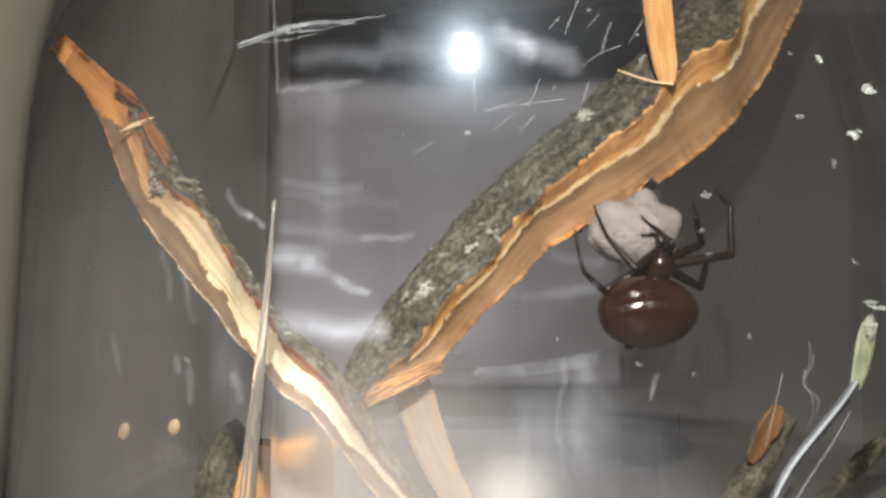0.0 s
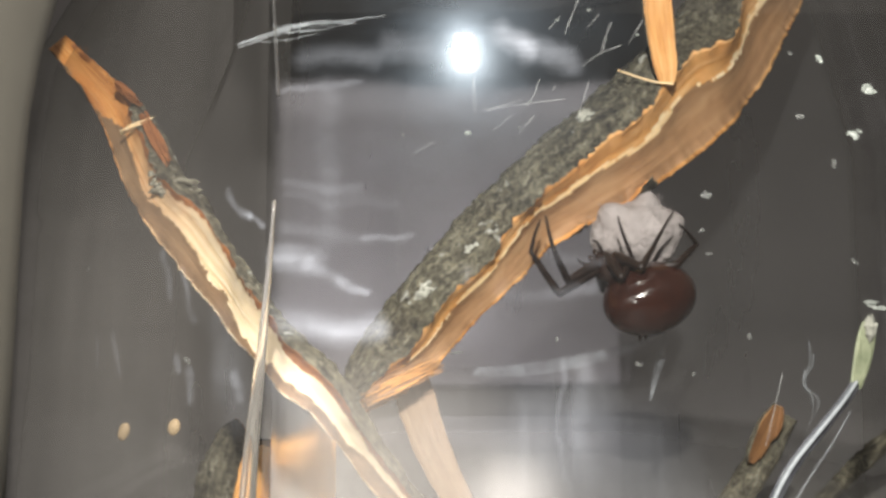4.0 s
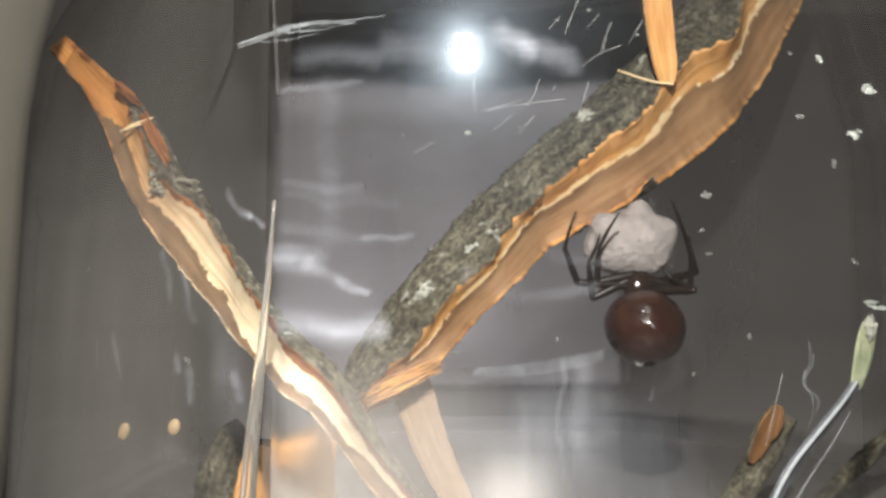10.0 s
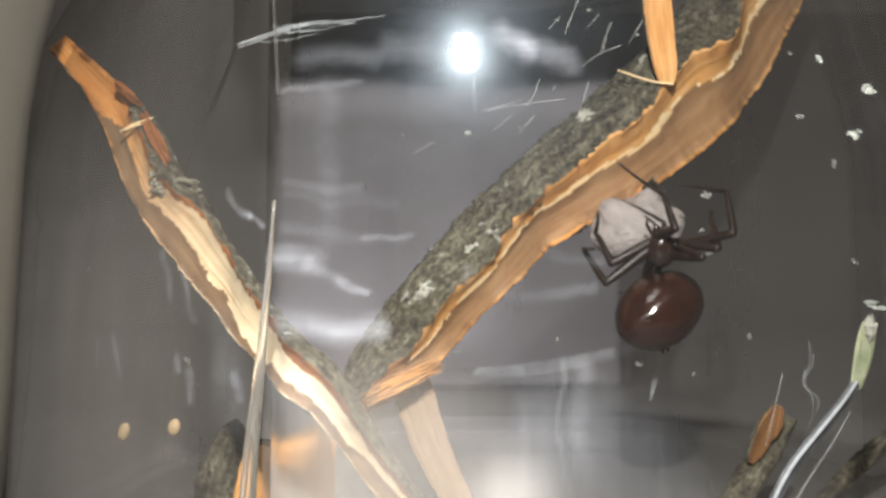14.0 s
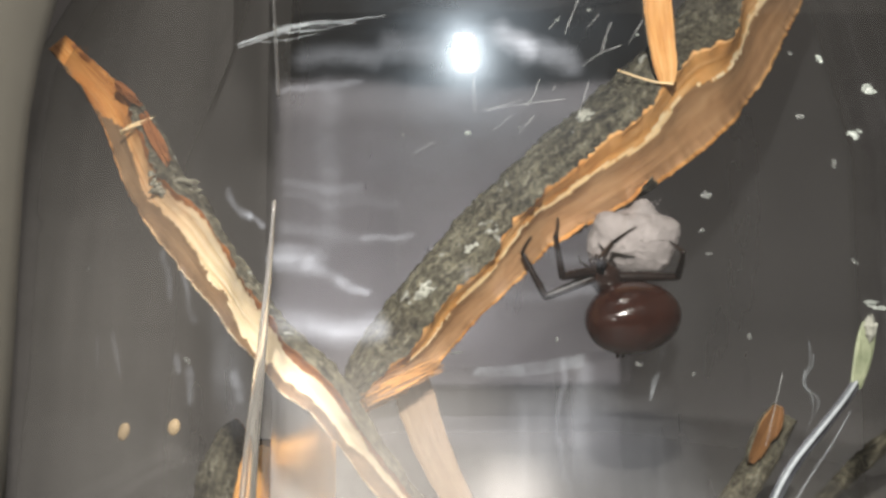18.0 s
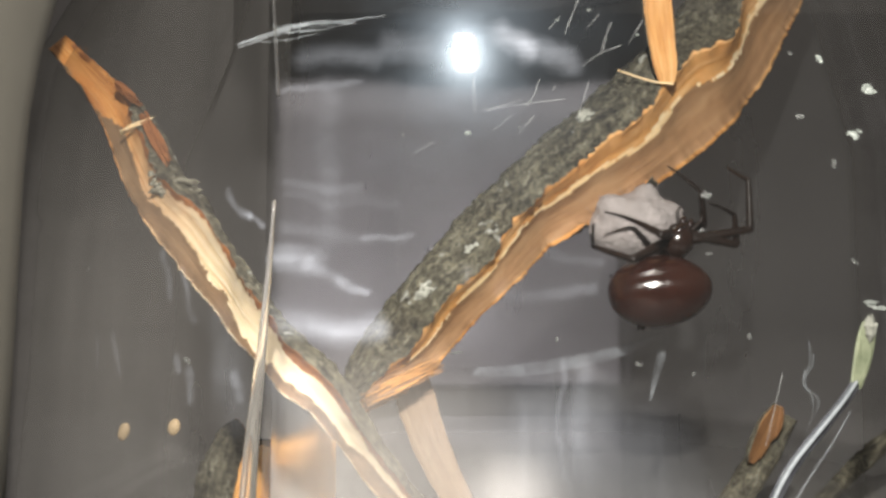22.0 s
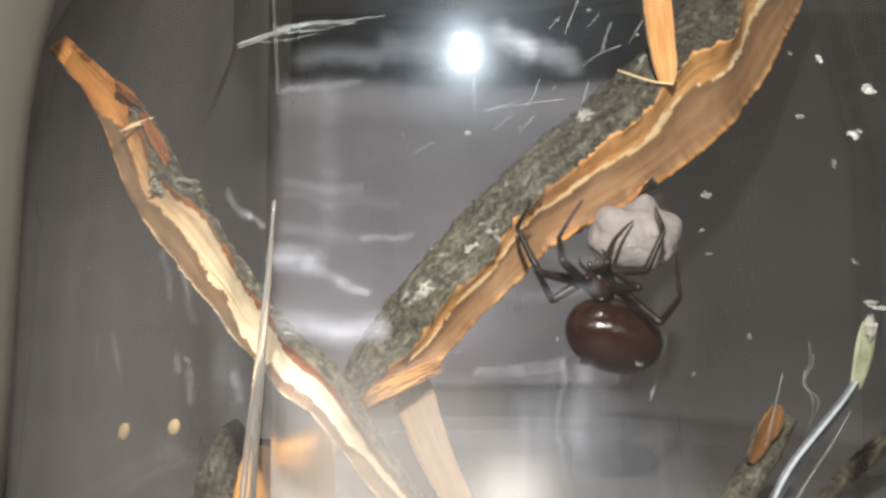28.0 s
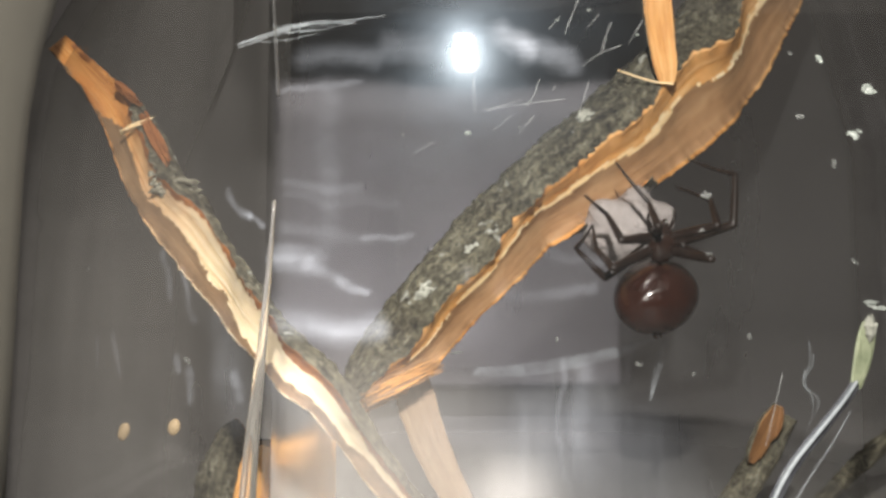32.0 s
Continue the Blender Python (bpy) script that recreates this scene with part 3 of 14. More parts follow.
def split_branch(name, points, start, end, seed, label, rim=0.3, ragged=0.25, tear=0.6, dish=0.18, fray=0.45, materials=None, crest=False, edge=0.0, rows=150, around=36, across=22):
    """A length of branch split along its side: bark from the angle start (0 faces the lens, 90 is its upper side) round the back to the
    angle end, and between them a hollowed broken face, whose first share (rim) is fresh wood. Points: x, y, z and radius in mm."""
    path = spline(points, rows)
    starts, ends, rims, tears, rags = start, end, rim, tear, ragged
    bm = bmesh.new()
    uv = bm.loops.layers.uv.new("UVMap")
    rings, marks = [], []
    length = 0.0
    for i, p in enumerate(path):
        start, end, rim, tear, ragged = (along(v, i / rows) for v in (starts, ends, rims, tears, rags))
        c, r = Vector(p[:3]), p[3]
        t = (Vector(path[min(i + 1, rows)][:3]) - Vector(path[max(i - 1, 0)][:3])).normalized()
        u = Vector((0, -1, 0))
        u = (u - t * u.dot(t)).normalized()
        v = t.cross(u)
        if v.z < 0:
            v = -v
        if i:
            length += (c - Vector(path[i - 1][:3])).length
        marks.append(length)
        a0 = start + ragged * (46 * wobble((length, 0, 0), 0.17, seed) + 13 * wobble((length, 3, 0), 0.6, seed) + 9 * wobble((length, 5, 0), 1.7, seed) + 5 * wobble((length, 8, 0), 4.5, seed))
        smooth_start = start + ragged * 46 * wobble((length, 0, 0), 0.17, seed)
        smooth_end = end + tear * 30 * wobble((length, 9, 0), 0.16, seed)
        a1 = end + tear * (30 * wobble((length, 9, 0), 0.16, seed) + 5 * wobble((length, 7, 0), 0.55, seed) + 120 * max(0.0, wobble((length, 2, 0), 0.27, seed) - 0.22) + 5 * wobble((length, 2, 0), 2.3, seed) + 4 * wobble((length, 6, 0), 5.1, seed))
        ring = []
        for j in range(around + 1):
            a = radians(a0 + (a1 - a0) * j / around)
            way = u * math.cos(a) + v * math.sin(a)
            q = c + way * r
            furrow = 0.30 * wobble((length * 0.45, math.degrees(a) * r * 0.030, 0), 1.0, seed) + 0.16 * wobble((length * 1.1, math.degrees(a) * r * 0.075, 4), 1.0, seed)
            knob = 0.24 * wobble(q, 0.45, seed) + furrow * min(1.0, r / 2.5) + 0.09 * wobble(q, 2.8, seed) + 0.06 * wobble(q, 6.0, seed)
            near = noise.voronoi(Vector((length * 0.9, math.degrees(a) * r * 0.028, seed)))[0]
            plate = 0.20 * min(1.0, (near[1] - near[0]) * 2.6) - 0.12
            inset = min(1.0, j / 5, (around - j) / 5)
            ring.append(c + way * (r + knob * (0.45 + 0.55 * inset) + inset * plate * min(1.0, r / 2.5)))
        last, first = ring[-1], ring[0]
        way = u * math.cos(radians(smooth_end)) + v * math.sin(radians(smooth_end))
        rough_edge = last - (c + way * r)
        last = c + way * r
        way = u * math.cos(radians(smooth_start)) + v * math.sin(radians(smooth_start))
        torn_edge = first - (c + way * r)
        first = c + way * r
        chord = first - last
        inward = chord.cross(t).normalized()
        if inward.dot((first + last) / 2 - c) > 0:
            inward = -inward
        lip = rim * (1 + fray * wobble((length, 4, 0), 0.19, seed) + 0.35 * fray * wobble((length, 6, 0), 0.8, seed) + 0.2 * fray * wobble((length, 6, 3), 3.3, seed))
        for j in range(1, across):
            s = j / across
            q = last + chord * s
            hollow = dish * r * math.sin(math.pi * s) - 0.03 * r * math.exp(-((s - 1 + lip) / 0.1) ** 2)
            grain = 0.06 * wobble(q, 0.8, seed + 3) + 0.03 * wobble(q, 4.0, seed + 3)
            ring.append(q + inward * (hollow + grain) + rough_edge * (1 - s) ** 14 + torn_edge * s ** 12)
        rings.append(([bm.verts.new(q * MM) for q in ring], lip))
    n = len(rings[0][0])
    for i in range(rows):
        low, high = rings[i][0], rings[i + 1][0]
        lip = rings[i][1]
        l0, l1 = marks[i] * MM, marks[i + 1] * MM
        for j in range(n):
            k = (j + 1) % n
            f = bm.faces.new((low[j], low[k], high[k], high[j]))
            w0, w1 = j * 0.3 * MM, (j + 1) * 0.3 * MM
            for loop, at in zip(f.loops, ((l0, w0), (l0, w1), (l1, w1), (l1, w0))):
                loop[uv].uv = at
            if j >= around:
                beyond = (j - around) / across - 1 + lip
                f.material_index = 1 if beyond > 0 or j == around else 2
                if crest and 0 < beyond < 0.06 * (1 + 2 * wobble((l0 / MM, 2, 5), 0.5, seed)):
                    f.material_index = 3
                if edge and lip < 0.95 and beyond > lip - edge * (1 + 1.3 * wobble((l0 / MM, 6, 2), 0.3, seed) + 0.6 * wobble((l0 / MM, 1, 2), 1.3, seed)):
                    f.material_index = 3
    for ring, turn in ((rings[0][0], -1), (rings[-1][0], 1)):
        f = bm.faces.new(ring[::turn])
        f.material_index = 1
    bmesh.ops.recalc_face_normals(bm, faces=bm.faces[:])
    return tagged(shape_object(name, bm, materials or [BARK, CUT, INNER, CREAM]), label, "bark")


# ---- the contents, laid out along the line of sight and tilted with it at the end ----
OUTSIDE = set(bpy.data.objects)


MAIN = split_branch("bark_branch", [(-6.81, 59.3, 11.99, 1.14), (-5.13, 60, 14.24, 2.6), (-1.31, 61.5, 18.38, 3.2), (2.99, 63.5, 23.11, 3.5), (8.55, 66, 28.18, 3.95), (16.1, 69, 33.55, 4.95), (24.1, 71.5, 40.35, 5.3), (29.35, 73, 47.97, 4.7), (33.57, 74, 53.48, 4.5)],
             [-8, -8, -8, -6, -2, 6, 16, 14, 8], 264, 2.0, "grey lichened split branch with torn orange wood, leaning in the jar", rim=0.42, ragged=0.5, tear=0.85, fray=0.2, crest=True, rows=420, around=84)
SLENDER = split_branch("bark_branch", [(-30.38, 60.5, 40.35, 0.85), (-27.81, 61.5, 37.18, 1.22), (-26.11, 62, 35.0, 1.64), (-24.35, 61, 32.58, 2.07), (-22.16, 59, 29.04, 2.17), (-18.89, 56, 25.69, 2.19), (-14.72, 51, 21.78, 1.92), (-9.91, 44, 18.69, 1.49), (-7.48, 40.3, 17.5, 1.42), (-5.88, 40.3, 16.11, 1.25), (-4.22, 42.5, 12.76, 1.03), (-2.39, 45, 9.29, 1.06), (-0.83, 47, 6.38, 1.11)],
             [88, 76, 52, 44, 50, 60, 62, 60, 52, 44, 42, 44, 46], [266, 266, 266, 266, 266, 266, 266, 272, 290, 296, 296, 296, 296], 11.0, "slender split branch of pale bare wood standing in the jar", rim=[0.94, 0.86, 0.68, 0.62, 0.6, 0.6, 0.62, 0.8, 1.0, 0.75, 0.5, 0.42, 0.4], ragged=[1.6, 1.5, 1.2, 0.9, 0.7, 0.6, 0.5, 0.4, 0.3, 0.3, 0.3, 0.3, 0.3], tear=[0.8, 0.9, 1.2, 1.4, 1.3, 1.0, 0.9, 0.6, 0.3, 0.3, 0.3, 0.3, 0.3], fray=0.4, materials=[BARK, PALE, INNER_SHADED, BURNT], edge=0.17, rows=300, around=34, across=36)
SPLINTER = split_branch("bark_splinter", [(17.9, 65, 47.98, 1.24), (18.14, 64.5, 43.05, 1.23), (18.61, 64.3, 39.67, 1.04), (18.99, 64.8, 37.98, 0.67)],
             86, 274, 21.0, "flat upright splinter of orange wood beside the branch", rim=0.95, ragged=0.12, tear=0.2, dish=0.05, rows=60, around=16)
part("wood_fibre", strand([(19.44, 64.7, 37.91), (17.44, 64.7, 38.2), (14.67, 64.7, 39.1)], 0.11, 20, 6, 0.5), CREAM, SPLINTER, "pale torn wood fibre")
split_branch("bark_strip", [(-2.79, 61.2, 14.13, 1.55), (-1.91, 61.6, 10.89, 1.6), (-0.55, 62.2, 7.1, 1.45), (1.76, 63, 2.24, 1.2)],
             85, 262, 31.0, "tan peeled strip of inner bark under the branch", rim=0.15, ragged=0.1, tear=0.25, dish=0.1, materials=[BARK, PEELED, PEELED], rows=60, around=16)
split_branch("bark_chip", [(-13.17, 60, -0.04, 3.36), (-12.77, 60, 3.94, 3.53), (-12.42, 60, 6.37, 3.4), (-12.15, 60, 7.78, 3.09), (-12.06, 60, 8.14, 2.65)],
             80, 274, 41.0, "broken chunk of orange wood standing on the jar floor", rim=0.8, tear=0.25, ragged=0.15, rows=90, around=24)
split_branch("mossy_bark_chip", [(-17.79, 66, 9.37, 0.15), (-17.98, 66, 8.5, 1.07), (-18.47, 66, 6.55, 1.65), (-19.05, 66, 4.12, 2.04), (-19.39, 66, 1.69, 2.04)],
             -75, 250, 43.0, "mossy grey chunk of bark on the jar floor", rows=70, around=30)
split_branch("mossy_twig", [(46.87, 78, 6.14, 0.63), (43.15, 77, 3.64, 0.85), (39.51, 76, 1.11, 0.78), (36.23, 75, -1.63, 0.77)],
             -80, 250, 57.0, "dark mossy twig lying on the jar floor", rows=60, around=20)
split_branch("mossy_twig", [(29.55, 66, 9.71, 0.9), (27.75, 66, 6.55, 1.15), (25.66, 66, 3.15, 1.2), (24.59, 66, 1.45, 1.2)],
             -60, 250, 51.0, "thin mossy brown twig standing on the jar floor", rim=0.3, rows=60, around=20)
split_branch("bark_chip", [(28.1, 64.4, 10.9, 0.35), (27.6, 64.2, 9.9, 0.85), (27.0, 64.2, 8.6, 0.95), (26.3, 64.4, 7.0, 0.75), (25.9, 64.6, 6.0, 0.3)],
             58, 268, 61.0, "small torn orange wood chip caught on the twig", rim=0.8, materials=[BARK, RUSTY, RUSTY], ragged=0.9, tear=1.6, rows=50, around=16)


def lumpy(bm, centre, radii, amount, scale, seed, detail=4):
    """A closed rounded lump, in mm."""
    made = bmesh.ops.create_icosphere(bm, subdivisions=detail, radius=1.0)["verts"]
    for v in made:
        n = v.co.normalized()
        k = 1 + amount * wobble(n, scale, seed) + 0.5 * amount * wobble(n, scale * 2.7, seed)
        v.co = (Vector(centre) + Vector((n.x * radii[0], n.y * radii[1], n.z * radii[2])) * k) * MM
    return made


def lichen_patch(parent, x, y, z, wide, high, count, lean):
    """A crust of small overlapping lichen scales on bark, in mm."""
    bm = bmesh.new()
    for _ in range(count):
        a, r = random.uniform(0, 6.28), random.random() ** 0.6
        dx, dz = r * wide * math.cos(a), r * high * math.sin(a)
        size = random.uniform(0.07, 0.2)
        made = bmesh.ops.create_icosphere(bm, subdivisions=1, radius=1.0)["verts"]
        for v in made:
            v.co = Vector((x + dx + lean * dz + v.co.x * size * random.uniform(0.7, 1.2), y + random.uniform(-0.06, 0.04) + v.co.y * 0.14 - 0.12 * (dx - dz) * 0.4, z + dz + v.co.z * size * random.uniform(0.7, 1.3))) * MM
    return part("lichen", bm, LICHEN, parent, "pale grey-white lichen crust")


def bark_knot(parent, x, y, z, seed):
    """A stub of bark left on bare wood, in mm."""
    rng = random.Random(seed)
    bm = bmesh.new()
    for _ in range(70):
        dx, dz = rng.uniform(-1.75, 1.9), rng.uniform(-0.85, 1.0)
        dz -= 0.3 * dx
        lumpy(bm, (x + dx, y + rng.uniform(-0.2, 0.5), z + dz), (rng.uniform(0.12, 0.42), 0.12, rng.uniform(0.06, 0.2)), 0.5, 2.0, rng.random() * 9, 2)
    part("bark_knot", bm, KNOT, parent, "grey scrap of bark left on the bare wood")


def torn_fibres(parent, root, tip, spread, count, material, label, thick=0.09):
    """A frayed bundle of wood fibres from root to tip, in mm."""
    rng = random.Random(count)
    bm = bmesh.new()
    root, tip = Vector(root), Vector(tip)
    across = (tip - root).cross(Vector((0, 1, 0))).normalized()
    for _ in range(count):
        off = across * rng.uniform(-1, 1) * spread + Vector((0, rng.uniform(-0.5, 0.3), 0))
        a = root + off * 0.9 + (tip - root) * rng.uniform(-0.05, 0.35)
        b = root + off * rng.uniform(0.3, 1.1) + (tip - root) * rng.uniform(0.55, 1.05)
        strand([a, (a + b) / 2 + Vector([rng.uniform(-0.15, 0.15) for _ in range(3)]), b], thick * rng.uniform(0.5, 1.6), 6, 5, 0.6, bm)
    return part("torn_fibres", bm, material, parent, label)


torn_fibres(MAIN, (-5.83, 58.2, 12.81), (-0.35, 58.6, 15.33), 0.75, 150, INNER, "frayed brown wood fibres at the torn end", 0.08)
torn_fibres(MAIN, (-5.52, 58.1, 12.83), (-0.52, 58.4, 15.27), 0.7, 45, CUT, "frayed orange wood fibres at the torn end", 0.06)
torn_fibres(MAIN, (-6.19, 58.4, 13.29), (-2.11, 58.4, 14.8), 0.6, 60, RUSTY, "dark frayed wood fibres at the torn end", 0.14)
torn_fibres(SLENDER, (-24.85, 59.0, 32.91), (-22.07, 59.0, 34.21), 0.09, 8, CREAM, "pale torn wood fibre")
torn_fibres(SLENDER, (-25.67, 60.2, 36.9), (-23.67, 60.2, 35.35), 0.35, 40, BURNT, "dark burnt-looking wood fibres", 0.09)
torn_fibres(SLENDER, (-23.14, 59.4, 34.32), (-20.59, 58.0, 30.45), 0.3, 50, BURNT, "dark flaking bark on the edge of the bare wood", 0.09)
bark_knot(SLENDER, -19.84, 56.6, 28.42, 3.0)


lichen_patch(MAIN, -1.75, 58.9, 19.6, 0.95, 1.95, 230, 0.4)
lichen_patch(MAIN, 12.05, 65.2, 35.33, 0.7, 0.5, 50, 0.3)
lichen_patch(MAIN, 2.26, 60.2, 24.04, 0.5, 0.4, 35, 0.3)


def egg_sac():
    bm = bmesh.new()
    made = lumpy(bm, (0, 0, 0), (3.75, 3.2, 3.0), 0.045, 1.3, 5.0, 6)
    peaks = [(Vector((0.25, -0.25, 1.0)), 0.85), (Vector((-0.8, -0.45, 0.62)), 0.75), (Vector((0.95, -0.3, 0.35)), 0.55), (Vector((-1.0, -0.2, -0.2)), 0.3), (Vector((0.75, -0.5, -0.75)), 0.3)]
    for v in made:
        n = v.co.normalized()
        for p, rise in peaks:
            near = max(0.0, n.dot(p.normalized()) - 0.86) / 0.14
            v.co += n * MM * rise * near ** 2.4
        dent = max(0.0, n.dot(Vector((-0.32, -0.3, 1.0)).normalized()) - 0.88) / 0.12
        v.co -= n * MM * 0.3 * dent
        v.co += n * MM * (0.10 * wobble(n, 9, 2) + 0.07 * wobble(n, 24, 2) + 0.035 * wobble(n, 60, 2))
    sac = tagged(shape_object("egg_sac", bm, EGG), "round fluffy greyish white silk egg sac hanging under the bark", "egg sac")
    for i in range(26):
        a, b = random.uniform(0, 6.28), random.uniform(-0.9, 1.0)
        n = Vector((math.cos(a) * math.sqrt(1 - b * b), math.sin(a) * math.sqrt(1 - b * b), b))
        if i < 14:
            n = (peaks[i % 2][0] + Vector([random.uniform(-0.3, 0.3) for _ in range(3)])).normalized()
        root = Vector((n.x * 3.7, n.y * 3.1, n.z * 3.0))
        tip = root + n * random.uniform(0.5, 1.0) + Vector([random.uniform(-0.5, 0.5) for _ in range(3)])
        mid = (root + tip) / 2 + Vector([random.uniform(-0.2, 0.2) for _ in range(3)])
        part("silk_fibre", strand([root, mid, tip], 0.025, 8, 4, 0.6), EGG, sac)
    bm = bmesh.new()
    for _ in range(160):
        n = Vector([random.gauss(0, 1) for _ in range(3)]).normalized()
        root = Vector((n.x * 3.65, n.y * 3.1, n.z * 2.9))
        side = Vector([random.uniform(-0.7, 0.7) for _ in range(3)])
        strand([root, root + n * 0.25 + side * 0.5, root + n * random.uniform(0.05, 0.45) + side], 0.013, 6, 4, 0.5, bm)
    part("silk_fuzz", bm, EGG, sac, "fine loose silk threads")
    return sac


EGG_OB = egg_sac()
EGG_OB.location = (0.0171, 0.067, 0.0253)


# ---- small things in the jar ----
def green_leaf():
    root = thing("leaf", (0, 0, 0), "dry pale green leaf on a silvery stalk in the jar", "leaf")
    part("stalk", strand([(20.1, 50, 4.34), (21.39, 50, 7.1), (22.68, 50, 9.68), (25.01, 51, 11.83), (27.03, 52, 13.51), (28.53, 53, 14.67)], 0.44, 40, 10, 0.1, None, 0.5), STALK, root)
    # Pale strand laid along the edge as the stalk's highlight.
    part("stalk_highlight", strand([(19.75, 49.4, 4.5), (21.05, 49.4, 7.3), (22.4, 49.4, 9.9), (24.75, 50.4, 12.05), (26.8, 51.4, 13.75), (28.3, 52.5, 14.9)], 0.14, 40, 8, 0.1), VEIL, root, "pale added strand imitating the highlight along the stalk")
    part("stalk_fold", strand([(21.3, 49.6, 4.5), (22.4, 49.6, 7.0), (23.7, 49.6, 9.2), (25.8, 50.6, 11.4), (27.4, 51.6, 13.1)], 0.035, 40, 6, 0.5), VEIL, root, "pale fold along the stalk")
    bm = bmesh.new()
    path = spline([(*p, r) for p, r in zip([(28.41, 53, 14.28), (28.8, 53, 15.84), (29.04, 53, 17.21), (29.19, 53, 18.18), (29.27, 53, 19.04)], (0.4, 0.62, 0.68, 0.62, 0.35))], 24)
    last = None
    for p in path:
        c, r = Vector(p[:3]), p[3]
        ring = [bm.verts.new((c + Vector((math.cos(a) * r, math.sin(a) * 0.18 - 0.25 * r * math.cos(a) ** 2, 0.15 * math.cos(a) * r))) * MM) for a in (2 * math.pi * k / 14 for k in range(14))]
        if last:
            for k in range(14):
                bm.faces.new((last[k], last[(k + 1) % 14], ring[(k + 1) % 14], ring[k]))
        last = ring
    bmesh.ops.recalc_face_normals(bm, faces=bm.faces[:])
    part("leaf_blade", bm, LEAF, root)
    bm = bmesh.new()
    lumpy(bm, (29.35, 52.7, 18.55), (0.34, 0.25, 0.75), 0.7, 2.8, 3.0, 4)
    part("leaf_tip", bm, LICHEN, root, "wet whitish tip of the leaf")
    return root


green_leaf()


def seed(x, y, z, length, turn):
    bm = bmesh.new()
    lumpy(bm, (0, 0, 0), (0.36, 0.25, length), 0.06, 2, x, 3)
    ob = tagged(shape_object("seed", bm, GRAIN), "pale tan seed husk stuck to the jar wall", "seed", "seed husks")
    ob.matrix_world = pose(x * MM, y * MM, z * MM, 0, turn, 0)


seed(-20.8, 50.0, 12.1, 0.62, 18)
seed(-15.7, 44.8, 13.6, 0.5, 12)


def silk_thread(points, radius, label, taper=0.3, fibres=0, film=False):
    """One thread, a loose bundle of fine fibres as wide as the radius, or a thin film of silk."""
    if film:
        bm = strand(points, radius * 0.9, 40, 10, 0.3, None, 0.3, True)
        strand([Vector(p) + Vector((0.15, -0.3, 0.25)) * radius for p in points], radius * 0.5, 40, 8, 0.4, bm, 0.3, True)
    elif not fibres:
        bm = strand(points, radius, 30, 6, taper)
    else:
        bm = bmesh.new()
        for _ in range(fibres):
            off = [Vector((random.gauss(0, 0.45), random.gauss(0, 0.45), random.gauss(0, 0.45))) * radius for _ in points]
            a, b = sorted((random.random() * 0.5, 0.5 + random.random() * 0.5))
            run = [Vector(p[:3]) for p in spline([(*(Vector(p) + o), 0.0) for p, o in zip(points, off)], 40)]
            run = run[int(a * 36):int(b * 40) + 1]
            strand(run[::3] if len(run) > 6 else run[::2], random.uniform(0.010, 0.024), 24, 4, 0.4, bm)
    return tagged(shape_object("silk_thread", bm, FILM if film else VEIL if fibres else SILK), label, "spider silk", "silk in the jar")


silk_thread([(-11.1, 42, 35.26), (-9.4, 42, 35.85), (-6.93, 42, 36.31), (-2.91, 42, 36.68)], 0.42, "pale smear of silk high on the jar wall", fibres=10)
silk_thread([(-0.22, 76, 12.02), (5.78, 74, 12.18), (11.45, 72, 13.24), (16.56, 69, 15.01), (19.34, 67, 16.75)], 0.85, "pale sheet of silk across the jar", film=True)
silk_thread([(19.29, 66.5, 16.8), (19.0, 66.5, 14.99), (18.46, 66.5, 13.03), (17.92, 66.5, 10.73)], 0.5, "pale silk tuft hanging in the jar", film=True)
silk_thread([(7.92, 112, 26.39), (12.04, 112, 26.72), (16.58, 112, 26.06)], 0.45, "smeared silk on the far jar wall", film=True)
silk_thread([(16.58, 112, 29.69), (20.29, 112, 29.2), (23.18, 112, 29.86)], 0.9, "smeared silk on the far jar wall", film=True)
silk_thread([(28.63, 60, 17.64), (28.67, 60, 15.21), (28.32, 60, 13.44), (29.03, 60, 12.34), (28.54, 60, 10.13), (27.22, 60, 7.92)], 0.26, "pale silk strand by the leaf", fibres=6)
silk_thread([(26.55, 60, 14.32), (25.98, 60, 11.67), (25.23, 60, 8.58)], 0.025, "pale silk strand by the leaf")
silk_thread([(11.14, 62, 44.59), (10.0, 62, 41.94)], 0.03, "glinting thread of spider silk beside the branch", 0.6)
silk_thread([(9.5, 62, 42.86), (8.58, 62, 41.76)], 0.03, "glinting thread of spider silk beside the branch", 0.6)
silk_thread([(12.6, 62, 42.99), (11.6, 62, 41.76)], 0.03, "glinting thread of spider silk beside the branch", 0.6)
silk_thread([(13.61, 62, 42.31), (12.78, 62, 40.25)], 0.03, "glinting thread of spider silk beside the branch", 0.6)
silk_thread([(16.16, 62, 42.54), (14.97, 62, 40.57)], 0.03, "glinting thread of spider silk beside the branch", 0.6)
silk_thread([(14.43, 62, 40.48), (12.6, 62, 39.75), (11.23, 62, 38.75)], 0.03, "glinting thread of spider silk beside the branch", 0.6)
silk_thread([(11.97, 63, 37.73), (11.04, 63, 34.48)], 0.03, "glinting thread of spider silk beside the branch", 0.6)
silk_thread([(7.93, 63, 37.96), (7.33, 63, 36.34), (6.54, 63, 35.41)], 0.03, "glinting thread of spider silk beside the branch", 0.6)
silk_thread([(5.61, 63, 34.95), (4.08, 63, 33.7)], 0.03, "glinting thread of spider silk beside the branch", 0.6)
silk_thread([(-0.74, 63, 32.77), (-2.27, 63, 31.93)], 0.03, "glinting thread of spider silk beside the branch", 0.6)
